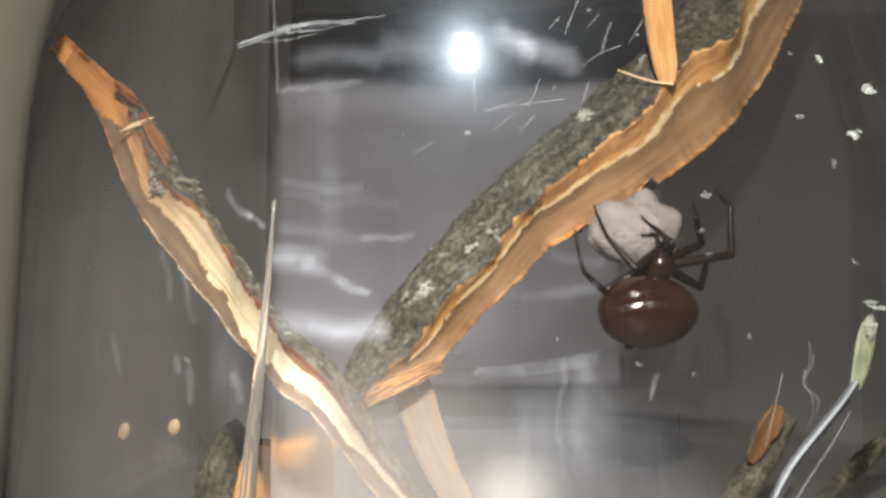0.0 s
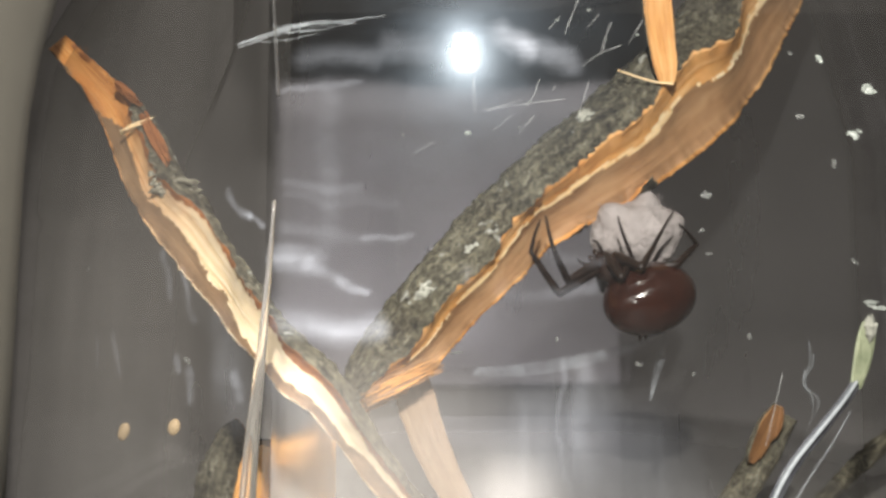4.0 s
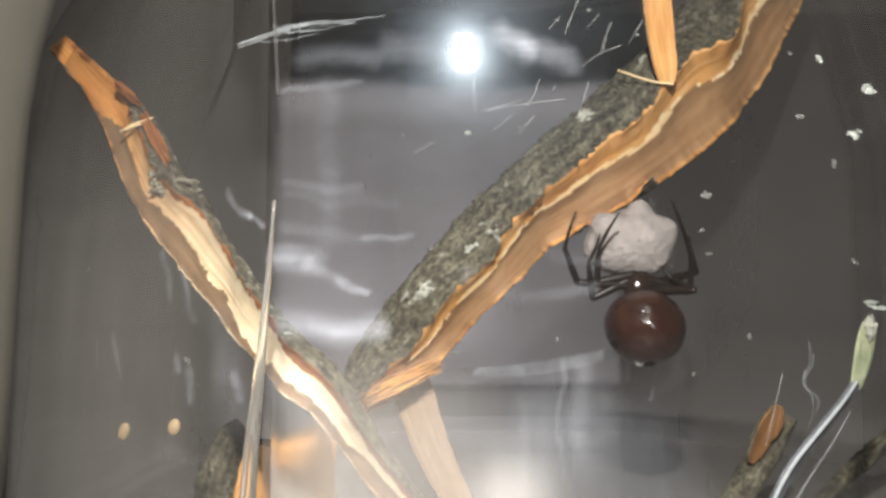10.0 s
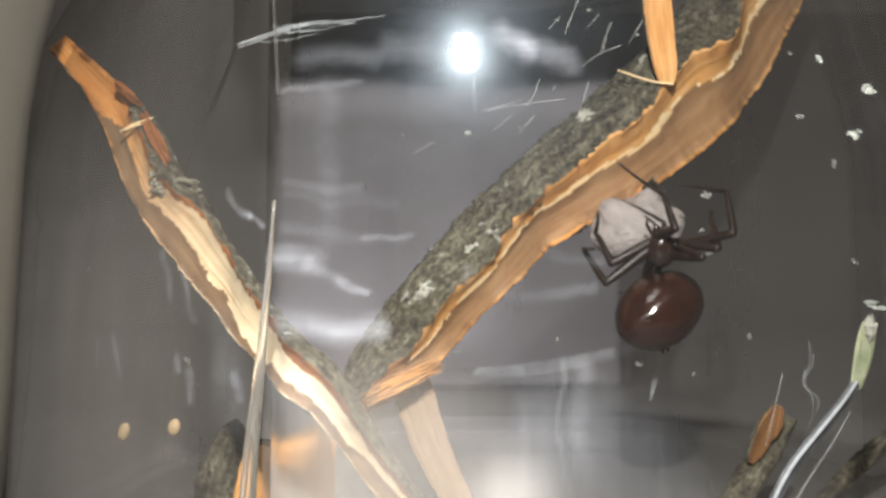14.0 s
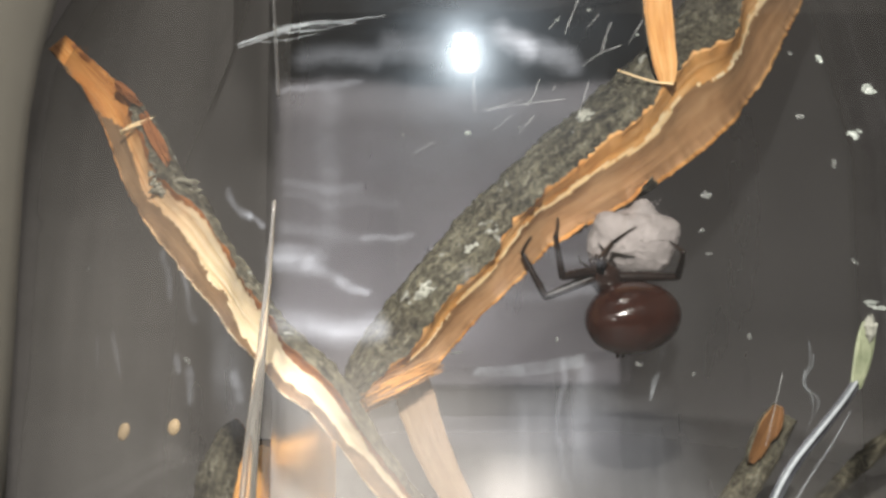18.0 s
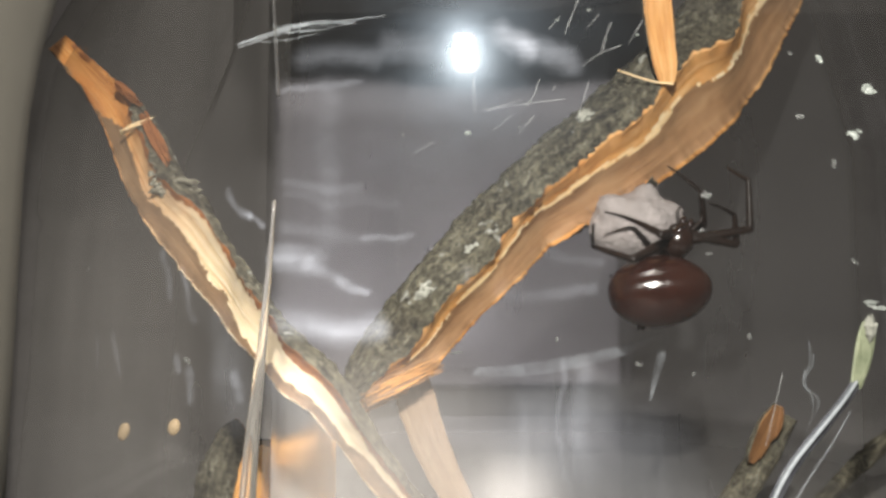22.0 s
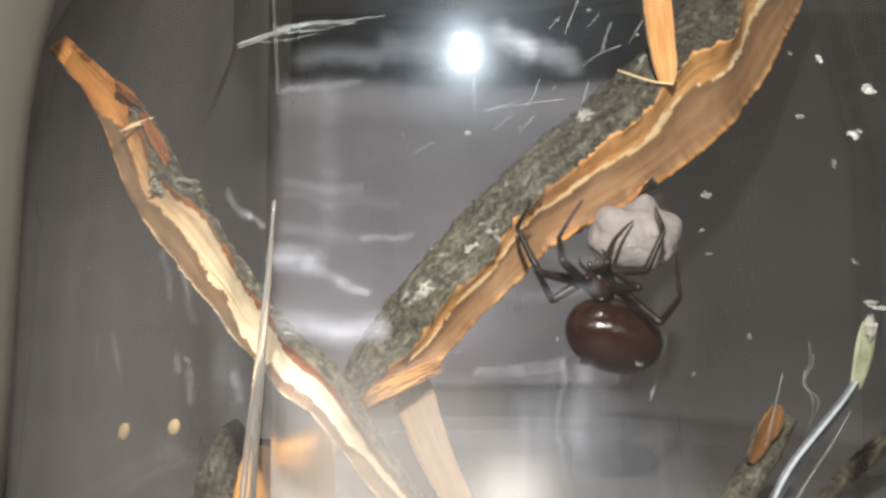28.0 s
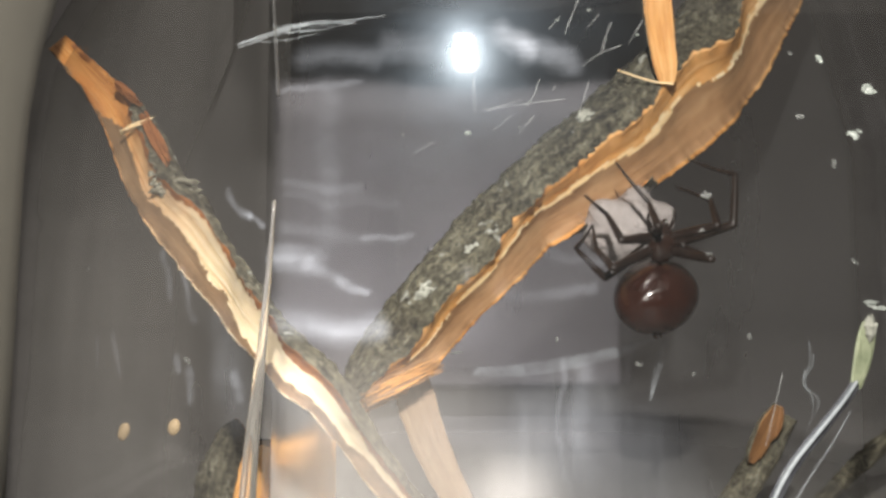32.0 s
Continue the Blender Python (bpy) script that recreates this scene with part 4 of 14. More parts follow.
silk_thread([(7.47, 63, 34.95), (6.22, 63, 33.42)], 0.03, "glinting thread of spider silk beside the branch", 0.6)
silk_thread([(10.02, 63, 36.34), (3.06, 63, 35.41)], 0.03, "glinting thread of spider silk beside the branch", 0.6)
silk_thread([(9.32, 63, 37.5), (8.86, 63, 36.8)], 0.03, "glinting thread of spider silk beside the branch", 0.6)

silk_thread([(2.51, 63, 38.06), (2.6, 63, 35.18)], 0.03, "glinting thread of spider silk beside the branch", 0.6)
silk_thread([(3.62, 63, 35.37), (6.54, 63, 36.29)], 0.03, "glinting thread of spider silk beside the branch", 0.6)
silk_thread([(9.86, 62, 41.39), (10.87, 62, 44.04)], 0.03, "glinting thread of spider silk beside the branch", 0.6)
silk_thread([(12.87, 62, 39.93), (13.42, 62, 42.13)], 0.03, "glinting thread of spider silk beside the branch", 0.6)


# Added white beads stand in for sparkles and a small reflection of the torch.
def bead(x, y, z, size):
    bm = bmesh.new()
    lumpy(bm, (0, 0, 0), (size * 1.5, size, size), 0.3, 2.0, x, 3)
    ob = tagged(shape_object("glint_bead", bm, GLINT), "added white bead imitating a glint on the silk", "bead", "beads on the silk")
    ob.matrix_world = pose(x * MM, y * MM, z * MM)


for place in (2.04, 62.9, 33.5, 0.2), (6.3, 62.9, 33.96, 0.08), (9.21, 61.9, 42.46, 0.1), (13.13, 61.9, 40.91, 0.08), (15.68, 61.9, 41.28, 0.1), (11.76, 61.9, 43.28, 0.12), (7.13, 62.9, 36.09, 0.08):
    bead(*place)


def flake(x, y, z, wide, high, turn, material, label):
    bm = bmesh.new()
    rng = random.Random(x + z)
    for _ in range(7):
        spot = (rng.uniform(-0.6, 0.6) * wide, rng.uniform(-0.01, 0.01), rng.uniform(-0.6, 0.6) * high)
        lumpy(bm, spot, (wide * rng.uniform(0.15, 0.5), 0.02, high * rng.uniform(0.15, 0.5)), 0.8, 2.2, rng.random() * 9, 2)
    ob = tagged(shape_object("flake", bm, material, smooth=False), label, "flake", "flakes on the jar wall")
    ob.matrix_world = pose(x * MM, y * MM, z * MM, 0, turn, 0)


flake(12.80, 37.22, 26.63, 0.30, 0.27, 5, FLAKE, "tiny whitish flake stuck on the jar wall")
flake(20.93, 37.59, 31.91, 0.40, 0.48, -20, GLINT, "wet white flake stuck on the jar wall")
flake(20.01, 37.44, 29.67, 0.45, 0.30, 20, GLINT, "wet white flake stuck on the jar wall")
flake(18.48, 37.69, 33.27, 0.19, 0.33, -25, GLINT, "wet white flake stuck on the jar wall")
flake(17.43, 37.50, 30.51, 0.22, 0.22, 0, FLAKE, "tiny whitish flake stuck on the jar wall")
flake(20.79, 36.85, 21.32, 0.71, 0.25, 5, GLINT, "wet white flake stuck on the jar wall")
flake(12.52, 37.10, 24.90, 0.19, 0.11, -10, FLAKE, "tiny whitish flake stuck on the jar wall")
flake(12.84, 37.02, 23.75, 0.25, 0.11, 0, FLAKE, "tiny whitish flake stuck on the jar wall")
flake(-23.05, 50, 22.75, 0.11, 0.26, 10, FLAKE, "tiny whitish flake stuck on the jar wall")
flake(14.69, 36.75, 19.79, 0.11, 0.22, 15, FLAKE, "tiny whitish flake stuck on the jar wall")
flake(0.65, 36.69, 19.03, 0.30, 0.11, 0, FLAKE, "tiny whitish flake stuck on the jar wall")
flake(9.39, 36.66, 18.49, 0.24, 0.13, 5, FLAKE, "tiny whitish flake stuck on the jar wall")
flake(5.44, 36.74, 19.64, 0.08, 0.22, 10, FLAKE, "tiny whitish flake stuck on the jar wall")
flake(11.97, 36.62, 18.04, 0.13, 0.13, 0, FLAKE, "tiny whitish flake stuck on the jar wall")
flake(-15.04, 45.00, 17.41, 0.30, 0.23, 10, FLAKE, "tiny whitish flake stuck on the jar wall")
flake(-15.84, 45.00, 16.91, 0.13, 0.13, 0, FLAKE, "tiny whitish flake stuck on the jar wall")
flake(-1.93, 37.43, 29.6, 0.08, 0.11, 0, FLAKE, "tiny whitish flake stuck on the jar wall")
flake(19.0, 37.33, 28.15, 0.19, 0.25, 10, FLAKE, "tiny whitish flake stuck on the jar wall")
flake(19.91, 36.99, 23.35, 0.33, 0.11, 40, FLAKE, "tiny whitish flake stuck on the jar wall")
flake(17.05, 37.71, 33.61, 0.11, 0.19, 0, FLAKE, "tiny whitish flake stuck on the jar wall")


# ---- the spider ----
def tapered(length, r0, r1, bend=0.0, sides=12, steps=10, knuckle=1.0):
    """A leg joint along x, in mm, with rounded ends."""
    bm = bmesh.new()
    rings = []
    stations = [(-0.8, 0.25), (-0.55, 0.75), (0.0, 1.0)]
    for off, share in stations:
        rings.append((off * r0, r0 * share * knuckle))
    for i in range(1, steps):
        s = i / steps
        rings.append((s * length, (r0 + (r1 - r0) * s) * (1 + 0.10 * math.sin(math.pi * s))))
    for off, share in ((0.0, 1.0), (0.55, 0.75), (0.8, 0.25)):
        rings.append((length + off * r1, r1 * share))
    last = None
    for x, r in rings:
        s = min(max(x / length, 0), 1)
        z = bend * 4 * s * (1 - s)
        ring = [bm.verts.new(Vector((x, r * math.cos(a), z + r * math.sin(a))) * MM) for a in (2 * math.pi * k / sides for k in range(sides))]
        if last:
            for k in range(sides):
                bm.faces.new((last[k], last[(k + 1) % sides], ring[(k + 1) % sides], ring[k]))
        else:
            bm.faces.new(ring[::-1])
        last = ring
    bm.faces.new(last)
    bmesh.ops.recalc_face_normals(bm, faces=bm.faces[:])
    return bm


def bristles(bm, length, r0, r1, count, seed):
    """Fine hairs standing off a leg joint."""
    rng = random.Random(seed)
    for _ in range(count):
        s, a = rng.random(), rng.uniform(0, 6.28)
        r = r0 + (r1 - r0) * s
        n = Vector((0, math.cos(a), math.sin(a)))
        root = Vector((s * length, 0, 0)) + n * r * 0.9
        side = Vector((0.022, 0, 0))
        tip = root + n * 0.20 + Vector((0.16, 0, 0))
        w = n.cross(Vector((1, 0, 0))) * 0.016
        vs = [bm.verts.new(q * MM) for q in (root - side, root + side, root + w, tip)]
        for tri in ((0, 1, 3), (1, 2, 3), (2, 0, 3)):
            bm.faces.new([vs[k] for k in tri])
    return bm


# femur, tibia and metatarsus of each leg, in mm
LEG_LENGTHS = {"La": (4.36, 4.08, 3.4), "Lb": (3.53, 3.4, 3.4), "Lc": (5.0, 3.4, 3.4), "Ld": (3.2, 3.4, 4.33), "Ra": (5.0, 3.99, 3.65), "Rb": (4.01, 3.4, 3.4), "Rc": (4.6, 3.4, 3.4), "Rd": (3.2, 3.4, 3.4)}


def spider():
    root = thing("spider", (0, 0, 0), "glossy dark red-brown spider with thin blackish legs, holding an egg sac", "spider")
    bm = bmesh.new()
    made = lumpy(bm, (0, 0, 0), (4.15, 3.15, 2.95), 0.012, 2.5, 1.0, 6)
    for v in made:
        x = v.co.x / MM / 4.15
        v.co.y *= 1 - 0.10 * x * x * x
        v.co.z *= 1 - 0.08 * x
        n = v.co.normalized()
        v.co += n * MM * 0.02 * wobble(n, 20, 7)
    abdomen = part("abdomen", bm, CHITIN, root, "glossy dark reddish brown round abdomen")
    for y, z in ((0.28, -0.2), (-0.28, -0.2), (0.0, -0.55)):
        bm = tapered(0.55, 0.2, 0.09, sides=8, steps=4)
        spin = part("spinneret", bm, LEG, abdomen)
        spin.matrix_basis = pose((-1.3 + z) * MM, y * MM, -2.45 * MM, 0, 110, 0)
    bm = bmesh.new()
    made = lumpy(bm, (0, 0, 0), (1.2, 1.05, 1.5), 0.02, 2.0, 9.0, 5)
    for v in made:
        z = v.co.z / MM / 1.45
        v.co.x *= 1 - 0.22 * max(0.0, z)
    head = part("cephalothorax", bm, HEAD, root, "dark brown glossy carapace")
    for x, z in ((0.14, 1.12), (-0.14, 1.12), (0.3, 1.02), (-0.3, 1.02), (0.13, 0.92), (-0.13, 0.92), (0.36, 0.86), (-0.36, 0.86)):
        bm = bmesh.new()
        depth = -1.0 * math.sqrt(max(0.05, 1 - (x / 1.0) ** 2 - (z / 1.45) ** 2))
        lumpy(bm, (x, depth, z), (0.1, 0.1, 0.1), 0, 1, 0, 2)
        part("eye", bm, EYE_GLOSS, head)
    for x in (0.3, -0.3):
        bm = bmesh.new()
        lumpy(bm, (x, -0.05, 1.5), (0.27, 0.3, 0.5), 0.03, 3, 1, 3)
        part("chelicera", bm, HEAD, head)
        palp = part("pedipalp", tapered(0.95, 0.13, 0.12), LEG, head)
        palp.matrix_basis = pose(x * 2.1 * MM, -0.1 * MM, 1.2 * MM, 0, -65 if x > 0 else -115, 0)
        tip = part("palp_tip", tapered(0.5, 0.12, 0.07), LEG, head)
        tip.matrix_basis = pose((x * 2.1 + (0.4 if x > 0 else -0.4)) * MM, -0.1 * MM, 2.06 * MM, 0, -98 if x > 0 else -82, 0)
    legs = {}
    for name, (a, b, c) in LEG_LENGTHS.items():
        femur = part("leg", bristles(tapered(a, 0.42, 0.3), a, 0.42, 0.3, 60, a), LEG, root)
        tibia = part("tibia", bristles(tapered(b, 0.29, 0.18, 0.04), b, 0.29, 0.18, 70, b), LEG, femur)
        foot = part("metatarsus", bristles(tapered(c, 0.17, 0.06, 0.10), c, 0.17, 0.06, 80, c), LEG, femur)
        legs[name] = (femur, tibia, foot)
    return root, abdomen, head, legs


SPIDER, ABDOMEN, HEAD_OB, LEGS = spider()

LIFT = Matrix.Translation(EYE) @ Matrix.Rotation(UP, 4, "X") @ Matrix.Translation((0, 0, -0.024))
for ob in list(bpy.data.objects):
    if ob not in OUTSIDE and not ob.parent:
        ob.matrix_basis = LIFT @ ob.matrix_basis


# ---- what moves ----
def motions():
    walk(SPIDER, [
        (0, pose(.01779, .06253, .02293, 4)), (0.5, pose(.01694, .064, .02308, 4)), (1, pose(.01765, .06546, .02259, 4)), (1.5, pose(.0157, .06402, .02221, 4)),
        (2, pose(.01346, .06257, .02247, 4)), (2.5, pose(.01287, .06257, .02279, 4)), (3, pose(.01355, .06257, .02247, 4)), (3.5, pose(.01341, .06257, .02247, 4)),
        (4, pose(.01347, .06181, .0226, 4)), (4.5, pose(.01353, .06104, .02273, 4)), (5, pose(.01359, .06028, .02286, 4)), (5.5, pose(.01365, .05952, .02299, 4)),
        (6, pose(.01321, .0595, .02334, 4)), (6.5, pose(.0131, .05947, .02482, 4)), (7, pose(.01409, .05945, .024, 4)), (7.5, pose(.01372, .05948, .02361, 4)),
        (8, pose(.01334, .05951, .02321, 4)), (8.5, pose(.01381, .06102, .0232, 4)), (9, pose(.01364, .06254, .02283, 4)), (9.5, pose(.01531, .06405, .02389, 4)),
        (10, pose(.01669, .06556, .02129, 4)), (10.5, pose(.01842, .06546, .02261, 4)), (11, pose(.01934, .06537, .02394, 4)), (11.5, pose(.02027, .06484, .02278, 4)),
        (12, pose(.02, .0643, .02492, 4)), (12.5, pose(.01872, .06188, .02373, 4)), (13, pose(.01606, .05945, .024, 4)), (13.5, pose(.01618, .05945, .02533, 4)),
        (14, pose(.01694, .05945, .024, 4)), (14.5, pose(.01848, .06241, .02476, 4)), (15, pose(.01816, .06318, .02414, 4)), (15.5, pose(.01783, .06395, .02351, 4)),
        (16, pose(.0175, .06472, .02288, 4)), (16.5, pose(.01717, .06549, .02225, 4)), (17, pose(.01717, .06554, .02153, 4)), (17.5, pose(.01522, .06407, .02025, 4)),
        (18, pose(.01328, .06261, .02191, 4)), (18.5, pose(.0139, .0611, .02356, 4)), (19, pose(.01352, .0596, .0219, 4)), (19.5, pose(.01436, .05954, .02393, 4)),
        (20, pose(.014, .05949, .02348, 4)), (20.5, pose(.01499, .05946, .02183, 4)), (21, pose(.01672, .05944, .02422, 4)), (21.5, pose(.01991, .06092, .02392, 4)),
        (22, pose(.01927, .0624, .0249, 4)), (22.5, pose(.02092, .06243, .0232, 4)), (23, pose(.01908, .06246, .02398, 4)), (23.5, pose(.02172, .0624, .02406, 4)),
        (24, pose(.01987, .06235, .02559, 4)), (24.5, pose(.01832, .06088, .0254, 4)), (25, pose(.01751, .05941, .02466, 4)), (25.5, pose(.01562, .05947, .02378, 4)),
        (26, pose(.01497, .05966, .02329, 4)), (26.5, pose(.01432, .05986, .02279, 4)), (27, pose(.01367, .06005, .0223, 4)), (27.5, pose(.01302, .06025, .0218, 4)),
        (28, pose(.01236, .06044, .02131, 4)), (28.5, pose(.0154, .06305, .02319, 4)), (29, pose(.01669, .06566, .01985, 4)), (29.5, pose(.01781, .06506, .02317, 4)),
        (30, pose(.01857, .06447, .02245, 4)), (30.5, pose(.01954, .06199, .02274, 4)), (31, pose(.01703, .05951, .02313, 4)), (31.5, pose(.0173, .05947, .02246, 4)),
        (32, pose(.01694, .05943, .02435, 4)),
    ])
    walk(ABDOMEN, [
        (0, pose(-.00117, -.0006, -.00382, 0, 0, 13)), (0.5, pose(-.00106, -.00205, -.00305, 0, 10, 20)), (1, pose(-.00094, -.0035, -.00228, 0, 0, 76)),
        (1.5, pose(.00092, -.00205, -.00145, -20, -15, 55)), (2, pose(.00279, -.0006, -.00062, -32, -41, 43)), (2.5, pose(.00304, -.0006, -.00115, -17, -28, 33)),
        (3, pose(.00329, -.0006, -.00167, -7, -13, 27)), (3.5, pose(.00352, -.0006, -.0019, -11, -16, 36)), (4, pose(.00329, .00015, -.00243, -6, -11, 30)),
        (4.5, pose(.00306, .0009, -.00296, -2, -5, 25)), (5, pose(.00283, .00165, -.00348, 0, 1, 18)), (5.5, pose(.0026, .0024, -.00401, 1, 8, 9)),
        (6, pose(.00304, .0024, -.00354, 3, 4, 38)), (6.5, pose(.00233, .0024, -.00364, 2, 1, 57)), (7, pose(.00162, .0024, -.00374, 0, 0, 90)),
        (7.5, pose(.0021, .0024, -.0038, 3, 2, 53)), (8, pose(.00259, .0024, -.00387, 4, 7, 28)), (8.5, pose(.00271, .0009, -.00284, 0, -4, 8)),
        (9, pose(.00284, -.0006, -.00181, -15, -28, 30)), (9.5, pose(.0012, -.00205, -.00249, -13, -10, 54)), (10, pose(-.00044, -.0035, -.00317, 0, 0, 90)),
        (10.5, pose(-.00199, -.0035, -.00294, 15, 10, 57)), (11, pose(-.00354, -.0035, -.00272, 21, 28, 39)), (11.5, pose(-.00335, -.003, -.00336, 3, 6, 8)),
        (12, pose(-.00315, -.0025, -.004)), (12.5, pose(-.00125, -.00005, -.00387, 0, -20, 12)), (13, pose(.00065, .0024, -.00374, 0, 0, 57)),
        (13.5, pose(.00062, .0024, -.00434, -11, -11, 46)), (14, pose(.00059, .0024, -.00493, -17, -25, 35)), (14.5, pose(-.00123, -.0006, -.00421, 0, -10)),
        (15, pose(-.00101, -.00133, -.00364, -2, -4, 30)), (15.5, pose(-.0008, -.00205, -.00307, 0, 0, 45)), (16, pose(-.00058, -.00278, -.00251, 4, 3, 59)),
        (16.5, pose(-.00037, -.0035, -.00194, 10, 2, 76)), (17, pose(-.00046, -.0035, -.00327, 0, 0, 60)), (17.5, pose(.00085, -.00205, -.00327, -2, -2, 43)),
        (18, pose(.00216, -.0006, -.00327, -2, -5, 24)), (18.5, pose(.00226, .0009, -.00373, 0, -10, 12)), (19, pose(.00237, .0024, -.00419, 3, 9, 19)),
        (19.5, pose(.00236, .0024, -.00377, 4, 3, 50)), (20, pose(.00234, .0024, -.00335, 0, 0, 90)), (20.5, pose(.00128, .0024, -.00379, 0, 0, 66)),
        (21, pose(.00022, .0024, -.00424, 0, 0, 55)), (21.5, pose(-.00076, .0009, -.00418, 0, -22, 10)), (22, pose(-.00174, -.0006, -.00412, 0, -5)),
        (22.5, pose(-.00194, -.0006, -.00404, 0, -15, 8)), (23, pose(-.00215, -.0006, -.00397, 0, 5)), (23.5, pose(-.00185, -.0006, -.00432, 0, -22, 8)),
        (24, pose(-.00156, -.0006, -.00467, 0, -12)), (24.5, pose(-.0005, .0009, -.0046, -3, -8, 12)), (25, pose(.00057, .0024, -.00454, -19, -17, 50)),
        (25.5, pose(.00177, .0024, -.00503, 0, 0, 72)), (26, pose(.00172, .00224, -.00489, 3, 2, 60)), (26.5, pose(.00167, .00208, -.00474, 6, 5, 50)),
        (27, pose(.00162, .00192, -.0046, 8, 9, 41)), (27.5, pose(.00157, .00176, -.00446, 8, 14, 30)), (28, pose(.00151, .0016, -.00432, 5, 19, 14)),
        (28.5, pose(.00024, -.00095, -.00386, -8, -25, 22)), (29, pose(-.00103, -.0035, -.00341, 0, 0, 90)), (29.5, pose(-.00172, -.003, -.0035, 4, 3, 52)),
        (30, pose(-.00241, -.0025, -.00358, 4, 9, 27)), (30.5, pose(-.00041, -.00005, -.00386, 0, -20, 10)), (31, pose(.0016, .0024, -.00414, -17, -39, 27)),
        (31.5, pose(.00096, .0024, -.00419, -18, -22, 41)), (32, pose(.00032, .0024, -.00423, -12, -9, 52)),
    ])
    walk(HEAD_OB, [
        (0, pose(0, 0, 0, -3, 17)), (0.5, pose(0, 0, 0, -11, 19)), (1, pose(0, 0, 0, -15, 22)), (1.5, pose(0, 0, 0, -11, -33)), (2, pose(0, 0, 0, -3, -55)),
        (2.5, pose(0, 0, 0, -3, -55)), (3, pose(0, 0, 0, -3, -55)), (3.5, pose(0, 0, 0, -3, -55)), (4, pose(0, 0, 0, 1, -54)), (4.5, pose(0, 0, 0, 5, -46)),
        (5, pose(0, 0, 0, 9, -39)), (5.5, pose(0, 0, 0, 13, -33)), (6, pose(0, 0, 0, 13, -41)), (6.5, pose(0, 0, 0, 13, -33)), (7, pose(0, 0, 0, 13, -23)),
        (7.5, pose(0, 0, 0, 13, -29)), (8, pose(0, 0, 0, 13, -34)), (8.5, pose(0, 0, 0, 5, -44)), (9, pose(0, 0, 0, -3, -55)), (9.5, pose(0, 0, 0, -11, -26)),
        (10, pose(0, 0, 0, -15, 8)), (10.5, pose(0, 0, 0, -15, 34)), (11, pose(0, 0, 0, -15, 53)), (11.5, pose(0, 0, 0, -15, 45)), (12, pose(0, 0, 0, -14, 38)),
        (12.5, pose(0, 0, 0, 0, 18)), (13, pose(0, 0, 0, 13, -10)), (13.5, pose(0, 0, 0, 13, -8)), (14, pose(0, 0, 0, 13, -7)), (14.5, pose(0, 0, 0, -3, 16)),
        (15, pose(0, 0, 0, -7, 16)), (15.5, pose(0, 0, 0, -11, 15)), (16, pose(0, 0, 0, -15, 13)), (16.5, pose(0, 0, 0, -15, 11)), (17, pose(0, 0, 0, -15, 8)),
        (17.5, pose(0, 0, 0, -11, -15)), (18, pose(0, 0, 0, -3, -33)), (18.5, pose(0, 0, 0, 5, -31)), (19, pose(0, 0, 0, 13, -29)), (19.5, pose(0, 0, 0, 13, -32)),
        (20, pose(0, 0, 0, 13, -35)), (20.5, pose(0, 0, 0, 13, -19)), (21, pose(0, 0, 0, 13, -3)), (21.5, pose(0, 0, 0, 5, 10)), (22, pose(0, 0, 0, -3, 23)),
        (22.5, pose(0, 0, 0, -3, 26)), (23, pose(0, 0, 0, -3, 28)), (23.5, pose(0, 0, 0, -3, 23)), (24, pose(0, 0, 0, -3, 18)), (24.5, pose(0, 0, 0, 5, 6)),
        (25, pose(0, 0, 0, 13, -7)), (25.5, pose(0, 0, 0, 13, -19)), (26, pose(0, 0, 0, 12, -19)), (26.5, pose(0, 0, 0, 11, -19)), (27, pose(0, 0, 0, 10, -19)),
        (27.5, pose(0, 0, 0, 10, -19)), (28, pose(0, 0, 0, 9, -19)), (28.5, pose(0, 0, 0, -5, -4)), (29, pose(0, 0, 0, -15, 17)), (29.5, pose(0, 0, 0, -15, 26)),
        (30, pose(0, 0, 0, -14, 34)), (30.5, pose(0, 0, 0, 0, 6)), (31, pose(0, 0, 0, 13, -21)), (31.5, pose(0, 0, 0, 13, -13)), (32, pose(0, 0, 0, 13, -4)),
    ])
